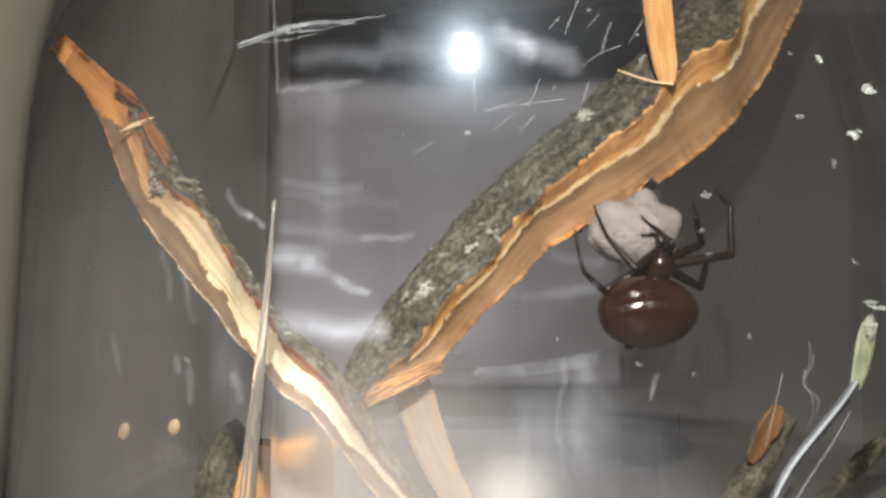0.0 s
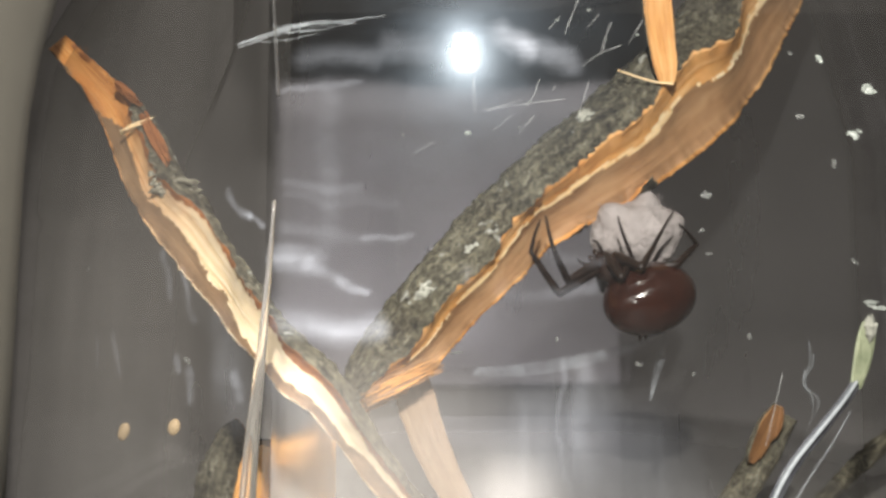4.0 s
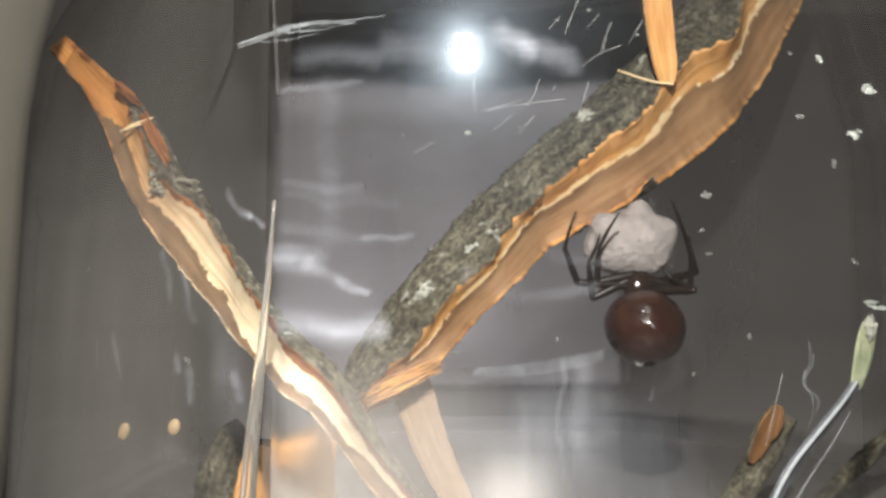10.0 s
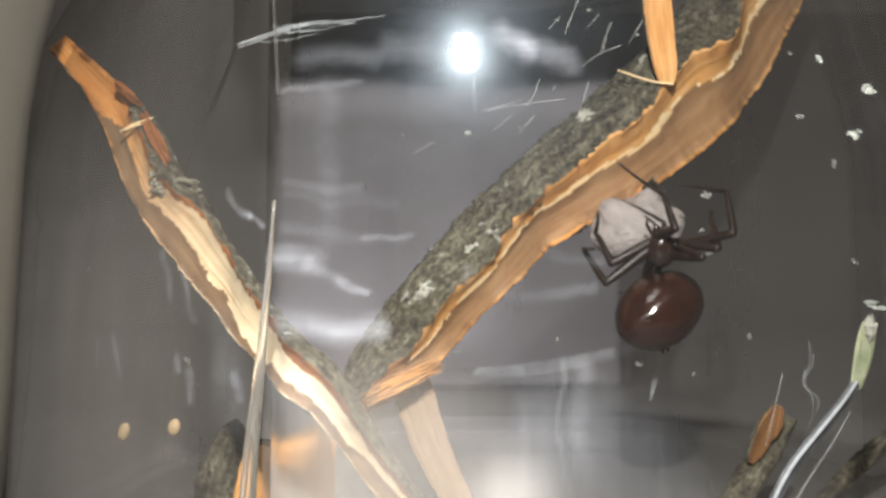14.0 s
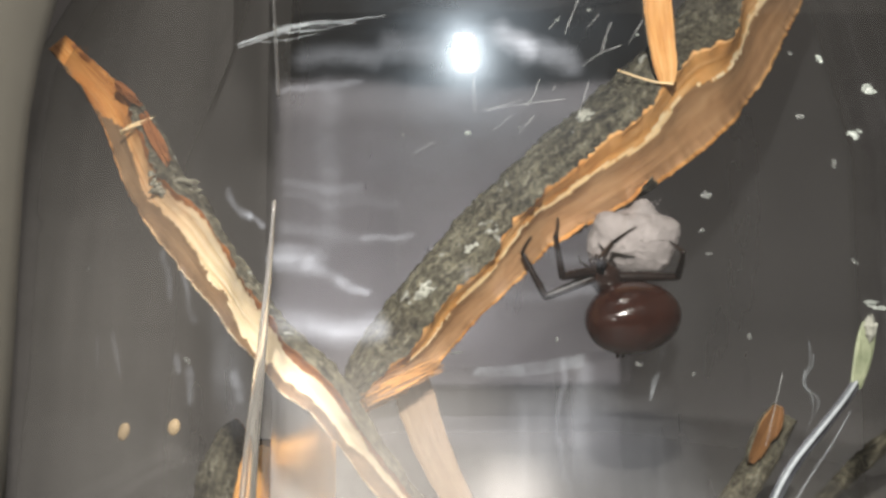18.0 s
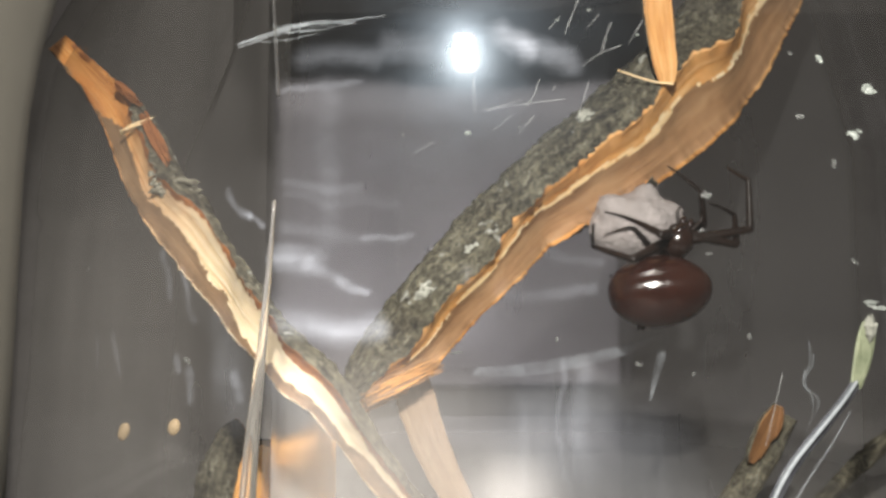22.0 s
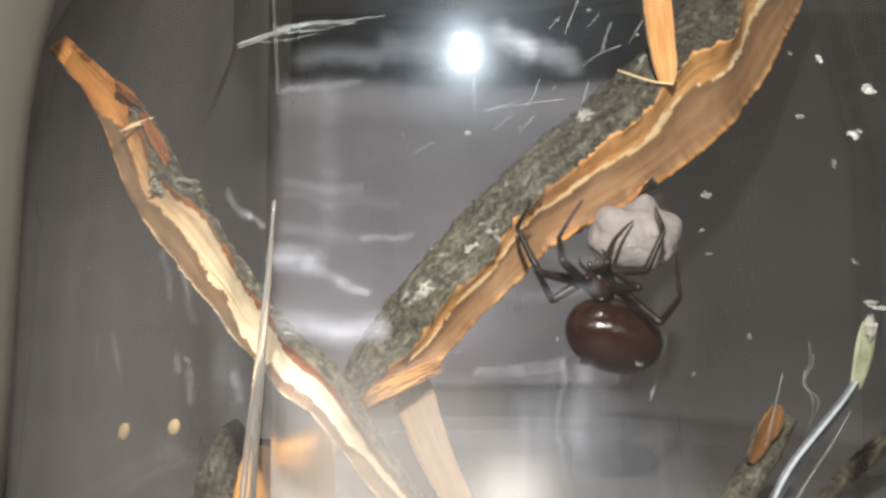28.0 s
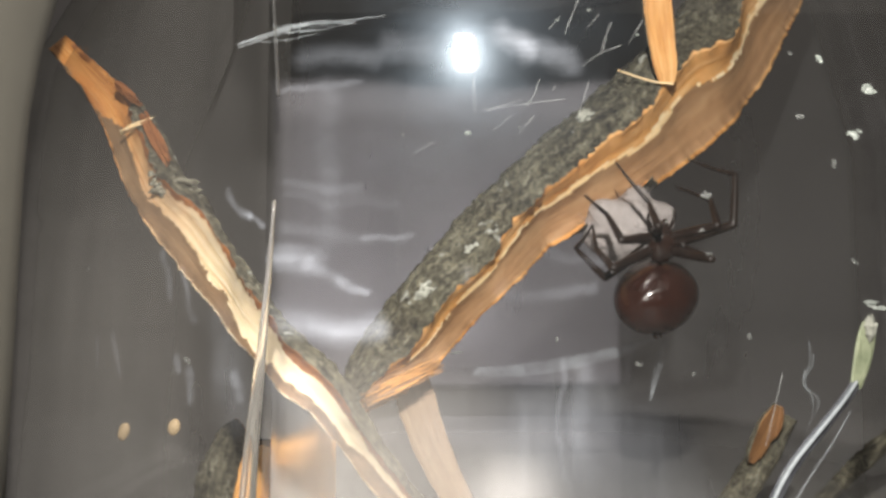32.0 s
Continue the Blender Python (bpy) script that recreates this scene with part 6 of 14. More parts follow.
    walk(LEGS["Lb"][0], [
        (0, pose(-.00075, 0, .0005, 144, 47, 106)), (0.17, pose(-.00075, 0, .0005, 149, 47, 113)), (0.33, pose(-.00075, 0, .0005, 161, 46, 129)),
        (0.5, pose(-.00075, 0, .0005, 175, 42, 149)), (0.67, pose(-.00075, 0, .0005, -175, 34, 166)), (0.83, pose(-.00075, 0, .0005, -170, 27, 176)),
        (1, pose(-.00075, 0, .0005, -168, 24, -180)), (1.25, pose(-.00075, 0, .0005, -167, 25, -177)), (1.5, pose(-.00075, 0, .0005, -164, 26, -170)),
        (1.75, pose(-.00075, 0, .0005, -161, 27, -162)), (2, pose(-.00075, 0, .0005, -159, 27, -159)), (2.17, pose(-.00075, 0, .0005, -162, 35, -165)),
        (2.33, pose(-.00075, 0, .0005, -177, 53, 175)), (2.5, pose(-.00075, 0, .0005, 133, 64, 117)), (2.67, pose(-.00075, 0, .0005, 92, 48, 69)),
        (2.83, pose(-.00075, 0, .0005, 81, 29, 51)), (3, pose(-.00075, 0, .0005, 79, 21, 46)), (3.17, pose(-.00075, 0, .0005, 91, 45, 69)),
        (3.33, pose(-.00075, 0, .0005, 171, 54, 164)), (3.5, pose(-.00075, 0, .0005, -168, 32, -166)), (4, pose(-.00075, 0, .0005, -161, 25, -153)),
        (4.5, pose(-.00075, 0, .0005, -157, 18, -142)), (5, pose(-.00075, 0, .0005, -155, 10, -131)), (5.5, pose(-.00075, 0, .0005, -154, 2, -121)),
        (5.67, pose(-.00075, 0, .0005, -155, 11, -135)), (5.83, pose(-.00075, 0, .0005, -164, 26, -163)), (6, pose(-.00075, 0, .0005, -173, 31, 180)),
        (6.5, pose(-.00075, 0, .0005, -167, 37, -170)), (7, pose(-.00075, 0, .0005, -160, 42, -159)), (7.17, pose(-.00075, 0, .0005, -165, 47, -166)),
        (7.33, pose(-.00075, 0, .0005, 176, 58, 170)), (7.5, pose(-.00075, 0, .0005, 136, 61, 124)), (7.67, pose(-.00075, 0, .0005, 106, 49, 88)),
        (7.83, pose(-.00075, 0, .0005, 95, 36, 72)), (8, pose(-.00075, 0, .0005, 92, 30, 67)), (8.17, pose(-.00075, 0, .0005, 96, 36, 74)),
        (8.33, pose(-.00075, 0, .0005, 112, 48, 97)), (8.5, pose(-.00075, 0, .0005, 146, 54, 141)), (8.67, pose(-.00075, 0, .0005, 176, 44, 180)),
        (8.83, pose(-.00075, 0, .0005, -172, 29, -161)), (9, pose(-.00075, 0, .0005, -169, 23, -154)), (9.5, pose(-.00075, 0, .0005, -174, 25, -167)),
        (10, pose(-.00075, 0, .0005, 180, 27, 180)), (10.17, pose(-.00075, 0, .0005, 179, 28, 179)), (10.33, pose(-.00075, 0, .0005, 178, 30, 177)),
        (10.5, pose(-.00075, 0, .0005, 177, 34, 175)), (10.67, pose(-.00075, 0, .0005, 175, 37, 172)), (10.83, pose(-.00075, 0, .0005, 174, 39, 169)),
        (11, pose(-.00075, 0, .0005, 173, 40, 168)), (11.5, pose(-.00075, 0, .0005, 168, 46, 160)), (12, pose(-.00075, 0, .0005, 160, 51, 150)),
        (12.17, pose(-.00075, 0, .0005, 167, 50, 159)), (12.33, pose(-.00075, 0, .0005, -178, 47, 178)), (12.5, pose(-.00075, 0, .0005, -164, 39, -161)),
        (12.67, pose(-.00075, 0, .0005, -155, 29, -145)), (12.83, pose(-.00075, 0, .0005, -151, 19, -135)), (13, pose(-.00075, 0, .0005, -150, 15, -131)),
        (13.17, pose(-.00075, 0, .0005, -151, 17, -135)), (13.33, pose(-.00075, 0, .0005, -153, 20, -143)), (13.5, pose(-.00075, 0, .0005, -158, 24, -154)),
        (13.67, pose(-.00075, 0, .0005, -163, 26, -167)), (13.83, pose(-.00075, 0, .0005, -167, 28, -176)), (14, pose(-.00075, 0, .0005, -169, 28, 180)),
        (14.17, pose(-.00075, 0, .0005, -162, 26, -164)), (14.33, pose(-.00075, 0, .0005, -151, 16, -136)), (14.5, pose(-.00075, 0, .0005, -148, 10, -123)),
        (14.75, pose(-.00075, 0, .0005, -149, 21, -126)), (15, pose(-.00075, 0, .0005, -151, 32, -129)), (15.25, pose(-.00075, 0, .0005, -154, 43, -134)),
        (15.5, pose(-.00075, 0, .0005, -159, 54, -140)), (15.75, pose(-.00075, 0, .0005, -168, 64, -151)), (16, pose(-.00075, 0, .0005, 172, 72, -173)),
        (16.25, pose(-.00075, 0, .0005, 132, 76, 145)), (16.5, pose(-.00075, 0, .0005, 95, 71, 107)), (16.67, pose(-.00075, 0, .0005, 133, 59, 149)),
        (16.83, pose(-.00075, 0, .0005, 150, 25, 173)), (17, pose(-.00075, 0, .0005, 152, 6, -180)), (17.17, pose(-.00075, 0, .0005, 152, 6, -178)),
        (17.33, pose(-.00075, 0, .0005, 153, 6, -173)), (17.5, pose(-.00075, 0, .0005, 154, 7, -166)), (17.67, pose(-.00075, 0, .0005, 154, 7, -159)),
        (17.83, pose(-.00075, 0, .0005, 155, 7, -153)), (18, pose(-.00075, 0, .0005, 155, 7, -151)), (18.17, pose(-.00075, 0, .0005, 155, 6, -150)),
        (18.33, pose(-.00075, 0, .0005, 156, 4, -147)), (18.5, pose(-.00075, 0, .0005, 156, 1, -142)), (18.67, pose(-.00075, 0, .0005, 156, -2, -138)),
        (18.83, pose(-.00075, 0, .0005, 156, -5, -135)), (19, pose(-.00075, 0, .0005, 156, -6, -134)), (19.17, pose(-.00075, 0, .0005, 156, 2, -141)),
        (19.33, pose(-.00075, 0, .0005, 151, 22, -162)), (19.5, pose(-.00075, 0, .0005, 132, 42, 163)), (19.67, pose(-.00075, 0, .0005, 96, 45, 112)),
        (19.83, pose(-.00075, 0, .0005, 75, 33, 79)), (20, pose(-.00075, 0, .0005, 69, 27, 69)), (20.17, pose(-.00075, 0, .0005, 73, 37, 76)),
        (20.33, pose(-.00075, 0, .0005, 93, 58, 103)), (20.5, pose(-.00075, 0, .0005, 162, 62, 179)), (20.67, pose(-.00075, 0, .0005, -168, 35, -142)),
        (20.83, pose(-.00075, 0, .0005, -163, 10, -128)), (21, pose(-.00075, 0, .0005, -162, 0, -124)), (21.25, pose(-.00075, 0, .0005, -162, 0, -123)),
        (21.5, pose(-.00075, 0, .0005, -162, 1, -120)), (21.75, pose(-.00075, 0, .0005, -162, 1, -118)), (22, pose(-.00075, 0, .0005, -162, 2, -117)),
        (22.17, pose(-.00075, 0, .0005, -163, 8, -123)), (22.33, pose(-.00075, 0, .0005, -167, 24, -137)), (22.5, pose(-.00075, 0, .0005, -180, 41, -161)),
        (22.67, pose(-.00075, 0, .0005, 153, 51, 162)), (22.83, pose(-.00075, 0, .0005, 129, 49, 130)), (23, pose(-.00075, 0, .0005, 120, 45, 119)),
        (23.25, pose(-.00075, 0, .0005, 134, 51, 138)), (23.5, pose(-.00075, 0, .0005, 173, 51, -174)), (23.75, pose(-.00075, 0, .0005, -164, 34, -140)),
        (24, pose(-.00075, 0, .0005, -158, 24, -129)), (24.5, pose(-.00075, 0, .0005, -161, 16, -136)), (25, pose(-.00075, 0, .0005, -162, 9, -142)),
        (25.17, pose(-.00075, 0, .0005, -162, 11, -141)), (25.33, pose(-.00075, 0, .0005, -161, 16, -137)), (25.5, pose(-.00075, 0, .0005, -161, 19, -136)),
        (26, pose(-.00075, 0, .0005, -163, 22, -144)), (26.5, pose(-.00075, 0, .0005, -167, 25, -152)), (27, pose(-.00075, 0, .0005, -171, 28, -161)),
        (27.5, pose(-.00075, 0, .0005, -175, 30, -170)), (28, pose(-.00075, 0, .0005, 180, 31, 180)), (28.25, pose(-.00075, 0, .0005, 180, 28, -180)),
        (28.5, pose(-.00075, 0, .0005, 180, 21, 180)), (28.75, pose(-.00075, 0, .0005, 180, 15, -180)), (29, pose(-.00075, 0, .0005, 180, 12, 180)),
        (29.25, pose(-.00075, 0, .0005, -179, 12, -174)), (29.5, pose(-.00075, 0, .0005, -177, 12, -162)), (29.75, pose(-.00075, 0, .0005, -174, 11, -150)),
        (30, pose(-.00075, 0, .0005, -173, 11, -145)), (30.25, pose(-.00075, 0, .0005, -173, 8, -142)), (30.5, pose(-.00075, 0, .0005, -172, 2, -137)),
        (30.75, pose(-.00075, 0, .0005, -172, -3, -131)), (31, pose(-.00075, 0, .0005, -172, -6, -129)), (31.25, pose(-.00075, 0, .0005, -172, -5, -131)),
        (31.5, pose(-.00075, 0, .0005, -172, -1, -136)), (31.75, pose(-.00075, 0, .0005, -172, 2, -141)), (32, pose(-.00075, 0, .0005, -172, 4, -143)),
    ])
    walk(LEGS["Lb"][1], [
        (0, pose(.00353, 0, 0, -82, -30, 19)), (0.17, pose(.00353, 0, 0, -76, -37, 12)), (0.33, pose(.00353, 0, 0, -49, -49, -18)), (0.5, pose(.00353, 0, 0, -6, -40, -58)),
        (0.67, pose(.00353, 0, 0, 13, -12, -73)), (0.83, pose(.00353, 0, 0, 18, 13, -74)), (1, pose(.00353, 0, 0, 19, 23, -73)), (1.25, pose(.00353, 0, 0, 18, 28, -72)),
        (1.5, pose(.00353, 0, 0, 13, 38, -71)), (1.75, pose(.00353, 0, 0, 5, 48, -73)), (2, pose(.00353, 0, 0, 1, 52, -75)), (2.17, pose(.00353, 0, 0, -23, 50, -108)),
        (2.33, pose(.00353, 0, 0, -53, 21, -162)), (2.5, pose(.00353, 0, 0, -49, -28, 150)), (2.67, pose(.00353, 0, 0, 8, -50, 63)), (2.83, pose(.00353, 0, 0, 39, -24, 5)),
        (3, pose(.00353, 0, 0, 42, -11, -12)), (3.17, pose(.00353, 0, 0, 66, -69, -19)), (3.33, pose(.00353, 0, 0, -143, -3, -116)),
        (3.5, pose(.00353, 0, 0, -114, 36, -68)), (4, pose(.00353, 0, 0, -119, 49, -66)), (4.5, pose(.00353, 0, 0, -131, 60, -70)), (5, pose(.00353, 0, 0, -156, 68, -86)),
        (5.5, pose(.00353, 0, 0, 168, 68, -113)), (5.67, pose(.00353, 0, 0, 144, 64, -155)), (5.83, pose(.00353, 0, 0, 123, 50, 150)),
        (6, pose(.00353, 0, 0, 119, 41, 127)), (6.5, pose(.00353, 0, 0, 123, 38, 133)), (7, pose(.00353, 0, 0, 126, 35, 139)), (7.17, pose(.00353, 0, 0, 128, 27, 131)),
        (7.33, pose(.00353, 0, 0, 133, 9, 110)), (7.5, pose(.00353, 0, 0, 145, -8, 77)), (7.67, pose(.00353, 0, 0, 159, -15, 39)), (7.83, pose(.00353, 0, 0, 166, -14, 8)),
        (8, pose(.00353, 0, 0, 167, -13, -4)), (8.17, pose(.00353, 0, 0, 164, -16, 12)), (8.33, pose(.00353, 0, 0, 149, -19, 55)), (8.5, pose(.00353, 0, 0, 126, -1, 105)),
        (8.67, pose(.00353, 0, 0, 116, 35, 140)), (8.83, pose(.00353, 0, 0, 122, 68, 169)), (9, pose(.00353, 0, 0, 150, 80, -156)),
        (9.5, pose(.00353, 0, 0, -169, 73, -125)), (10, pose(.00353, 0, 0, -155, 62, -122)), (10.17, pose(.00353, 0, 0, -167, 51, -137)),
        (10.33, pose(.00353, 0, 0, -178, 21, -154)), (10.5, pose(.00353, 0, 0, -180, -19, -168)), (10.67, pose(.00353, 0, 0, -167, -59, 170)),
        (10.83, pose(.00353, 0, 0, -86, -75, 84)), (11, pose(.00353, 0, 0, -55, -67, 51)), (11.5, pose(.00353, 0, 0, -39, -56, 31)), (12, pose(.00353, 0, 0, -32, -44, 19)),
        (12.17, pose(.00353, 0, 0, -40, -40, 34)), (12.33, pose(.00353, 0, 0, -54, -26, 67)), (12.5, pose(.00353, 0, 0, -64, -2, 99)),
        (12.67, pose(.00353, 0, 0, -66, 27, 127)), (12.83, pose(.00353, 0, 0, -62, 50, 149)), (13, pose(.00353, 0, 0, -57, 60, 161)),
        (13.17, pose(.00353, 0, 0, -58, 60, 157)), (13.33, pose(.00353, 0, 0, -59, 60, 146)), (13.5, pose(.00353, 0, 0, -61, 60, 133)),
        (13.67, pose(.00353, 0, 0, -64, 59, 120)), (13.83, pose(.00353, 0, 0, -66, 59, 109)), (14, pose(.00353, 0, 0, -66, 59, 105)),
        (14.17, pose(.00353, 0, 0, -73, 53, 111)), (14.33, pose(.00353, 0, 0, -81, 42, 126)), (14.5, pose(.00353, 0, 0, -84, 35, 135)),
        (14.75, pose(.00353, 0, 0, -72, 21, 142)), (15, pose(.00353, 0, 0, -65, 5, 145)), (15.25, pose(.00353, 0, 0, -60, -12, 145)),
        (15.5, pose(.00353, 0, 0, -58, -29, 143)), (15.75, pose(.00353, 0, 0, -58, -46, 141)), (16, pose(.00353, 0, 0, -61, -63, 139)),
        (16.25, pose(.00353, 0, 0, -73, -79, 146)), (16.5, pose(.00353, 0, 0, 162, -83, -97)), (16.67, pose(.00353, 0, 0, -109, -37, 167)),
        (16.83, pose(.00353, 0, 0, -142, 52, 119)), (17, pose(.00353, 0, 0, 140, 45, 33)), (17.17, pose(.00353, 0, 0, 140, 47, 34)),
        (17.33, pose(.00353, 0, 0, 138, 52, 39)), (17.5, pose(.00353, 0, 0, 136, 58, 43)), (17.67, pose(.00353, 0, 0, 131, 64, 46)),
        (17.83, pose(.00353, 0, 0, 126, 69, 46)), (18, pose(.00353, 0, 0, 123, 71, 45)), (18.17, pose(.00353, 0, 0, 140, 68, 63)), (18.33, pose(.00353, 0, 0, 163, 57, 93)),
        (18.5, pose(.00353, 0, 0, 173, 39, 114)), (18.67, pose(.00353, 0, 0, 177, 21, 129)), (18.83, pose(.00353, 0, 0, 177, 7, 140)),
        (19, pose(.00353, 0, 0, 176, 2, 145)), (19.17, pose(.00353, 0, 0, -178, -9, 144)), (19.33, pose(.00353, 0, 0, -161, -36, 133)),
        (19.5, pose(.00353, 0, 0, -114, -60, 85)), (19.67, pose(.00353, 0, 0, -55, -46, 19)), (19.83, pose(.00353, 0, 0, -45, -21, -3)),
        (20, pose(.00353, 0, 0, -45, -11, -10)), (20.17, pose(.00353, 0, 0, -47, -17, 4)), (20.33, pose(.00353, 0, 0, -62, -30, 43)),
        (20.5, pose(.00353, 0, 0, -98, -22, 97)), (20.67, pose(.00353, 0, 0, -124, 10, 128)), (20.83, pose(.00353, 0, 0, -143, 41, 135)),
        (21, pose(.00353, 0, 0, -155, 52, 132)), (21.25, pose(.00353, 0, 0, -156, 49, 132)), (21.5, pose(.00353, 0, 0, -157, 43, 131)),
        (21.75, pose(.00353, 0, 0, -157, 37, 131)), (22, pose(.00353, 0, 0, -157, 34, 131)), (22.17, pose(.00353, 0, 0, -152, 25, 128)),
        (22.33, pose(.00353, 0, 0, -142, 3, 114)), (22.5, pose(.00353, 0, 0, -127, -21, 87)), (22.67, pose(.00353, 0, 0, -107, -34, 47)),
        (22.83, pose(.00353, 0, 0, -92, -37, 12)), (23, pose(.00353, 0, 0, -88, -36, -1)), (23.25, pose(.00353, 0, 0, -95, -35, 23)),
        (23.5, pose(.00353, 0, 0, -116, -24, 73)), (23.75, pose(.00353, 0, 0, -132, 0, 110)), (24, pose(.00353, 0, 0, -138, 14, 123)),
        (24.5, pose(.00353, 0, 0, -144, 32, 124)), (25, pose(.00353, 0, 0, -149, 49, 121)), (25.17, pose(.00353, 0, 0, -145, 51, 126)),
        (25.33, pose(.00353, 0, 0, -135, 53, 136)), (25.5, pose(.00353, 0, 0, -129, 54, 143)), (26, pose(.00353, 0, 0, -127, 67, 137)),
        (26.5, pose(.00353, 0, 0, -116, 80, 140)), (27, pose(.00353, 0, 0, 10, 85, -102)), (27.5, pose(.00353, 0, 0, 35, 72, -85)), (28, pose(.00353, 0, 0, 39, 58, -89)),
        (28.25, pose(.00353, 0, 0, 34, 62, -96)), (28.5, pose(.00353, 0, 0, 15, 71, -119)), (28.75, pose(.00353, 0, 0, -23, 74, -161)),
        (29, pose(.00353, 0, 0, -42, 73, 179)), (29.25, pose(.00353, 0, 0, -12, 81, -144)), (29.5, pose(.00353, 0, 0, 85, 71, -34)),
        (29.75, pose(.00353, 0, 0, 98, 50, -7)), (30, pose(.00353, 0, 0, 100, 40, 1)), (30.25, pose(.00353, 0, 0, 108, 47, 16)), (30.5, pose(.00353, 0, 0, 135, 56, 58)),
        (30.75, pose(.00353, 0, 0, 167, 54, 106)), (31, pose(.00353, 0, 0, 179, 50, 126)), (31.25, pose(.00353, 0, 0, -179, 49, 125)),
        (31.5, pose(.00353, 0, 0, -175, 46, 124)), (31.75, pose(.00353, 0, 0, -170, 43, 123)), (32, pose(.00353, 0, 0, -168, 42, 122)),
    ])
    walk(LEGS["Lb"][2], [
        (0, pose(.00632, .00097, .00168, -78, 73, -120)), (0.17, pose(.00618, .00054, .00206, -78, 69, -118)), (0.33, pose(.00564, -.00067, .00258, -78, 59, -110)),
        (0.5, pose(.00491, -.00223, .00217, -76, 44, -101)), (0.67, pose(.00453, -.00317, .0007, -73, 29, -93)), (0.83, pose(.00446, -.00318, -.00075, -70, 17, -88)),
        (1, pose(.00444, -.003, -.00132, -68, 12, -87)), (1.25, pose(.00445, -.00287, -.00157, -73, 19, -95)), (1.5, pose(.0044, -.00254, -.00209, -87, 29, -118)),
        (1.75, pose(.0042, -.00218, -.00252, -105, 30, -144)), (2, pose(.00407, -.00202, -.00268, -113, 28, -155)), (2.17, pose(.00286, -.00209, -.0026, -115, 28, -164)),
        (2.33, pose(.0005, -.00098, -.00119, -117, 29, 176)), (2.5, pose(.00094, .00149, .00161, -112, 31, 154)), (2.67, pose(.00453, .00195, .0026, -97, 36, 140)),
        (2.83, pose(.00662, .00025, .0014, -80, 39, 138)), (3, pose(.0068, -.00067, .00064, -72, 40, 138)), (3.17, pose(.00471, -.0004, .00316, -104, 54, 131)),
        (3.33, pose(.00203, -.00305, .00017, 177, 57, 102)), (3.5, pose(.00458, -.00256, -.00198, 147, 52, 102)), (4, pose(.00445, -.00205, -.00256, 169, 53, 145)),
        (4.5, pose(.00411, -.00158, -.00295, -170, 48, -175)), (5, pose(.00361, -.00126, -.00316, -155, 37, -141)), (5.5, pose(.00303, -.00117, -.00315, -145, 23, -114)),
        (5.67, pose(.00218, -.00062, -.00306, -138, 19, -105)), (5.83, pose(.00162, .00111, -.00259, -132, 7, -91)), (6, pose(.002, .00206, -.00222, -133, 1, -84)),
        (6.5, pose(.00171, .00195, -.00211, -140, 11, -80)), (7, pose(.00144, .00182, -.00197, -148, 22, -79)), (7.17, pose(.00154, .00228, -.00156, -151, 33, -83)),
        (7.33, pose(.00238, .00316, -.00053, -158, 59, -100)), (7.5, pose(.00428, .00328, .00047, 112, 83, 151)), (7.67, pose(.0061, .00206, .00086, 45, 61, 59)),
        (7.83, pose(.0068, .00046, .00081, 39, 44, 31)), (8, pose(.00684, -.00023, .00075, 37, 37, 20)), (8.17, pose(.00672, .0007, .00095, 41, 31, 38)),
        (8.33, pose(.00536, .00264, .00111, 41, 21, 77)), (8.5, pose(.00268, .00329, .00008, 35, 22, 127)), (8.67, pose(.0014, .00181, -.00193, 45, 35, -177)),
        (8.83, pose(.00226, .00024, -.00315, 70, 36, -127)), (9, pose(.00298, -.00025, -.00335, 81, 32, -108)), (9.5, pose(.00294, -.00083, -.00325, 83, 33, -114)),
        (10, pose(.00269, -.00135, -.003, 85, 33, -121)), (10.17, pose(.00199, -.00146, -.00266, 86, 38, -120)), (10.33, pose(.00068, -.00137, -.00124, 87, 48, -117)),
        (10.5, pose(.00039, -.00067, .00113, 91, 61, -112)), (10.67, pose(.00182, .0003, .00292, 105, 74, -98)), (10.83, pose(.00362, .00088, .00328, 144, 81, -59)),
        (11, pose(.00438, .00103, .00313, 173, 82, -31)), (11.5, pose(.00515, .00096, .00283, 159, 86, -49)), (12, pose(.00583, .00079, .00238, 81, 88, -132)),
        (12.17, pose(.00566, .00146, .00221, -46, 88, 107)), (12.33, pose(.00472, .0028, .00151, -70, 79, 95)), (12.5, pose(.00297, .00335, .0001, -73, 69, 110)),
        (12.67, pose(.00172, .00243, -.00154, -74, 60, 127)), (12.83, pose(.00168, .00112, -.00262, -73, 54, 143)), (13, pose(.00192, .00057, -.00294, -73, 52, 149)),
        (13.17, pose(.00196, .00068, -.00294, -68, 59, 150)), (13.33, pose(.0021, .00094, -.00294, -37, 76, 176)), (13.5, pose(.00236, .00125, -.00293, 58, 69, -98)),
        (13.67, pose(.00267, .00151, -.00292, 75, 44, -91)), (13.83, pose(.00295, .00166, -.00291, 78, 24, -94)), (14, pose(.00307, .00171, -.0029, 79, 16, -96)),
        (14.17, pose(.00281, .0019, -.00273, 81, 20, -73)), (14.33, pose(.00205, .00206, -.00226, 86, 27, -29)), (14.5, pose(.00155, .00197, -.00194, 91, 31, -4)),
        (14.75, pose(.00103, .00195, -.00122, 92, 43, -9)), (15, pose(.00077, .00196, -.00031, 94, 54, -14)), (15.25, pose(.00081, .00192, .00069, 96, 66, -18)),
        (15.5, pose(.00114, .00178, .00164, 99, 77, -22)), (15.75, pose(.0017, .00148, .00245, 109, 87, -20)), (16, pose(.00235, .00101, .00303, -81, 83, 141)),
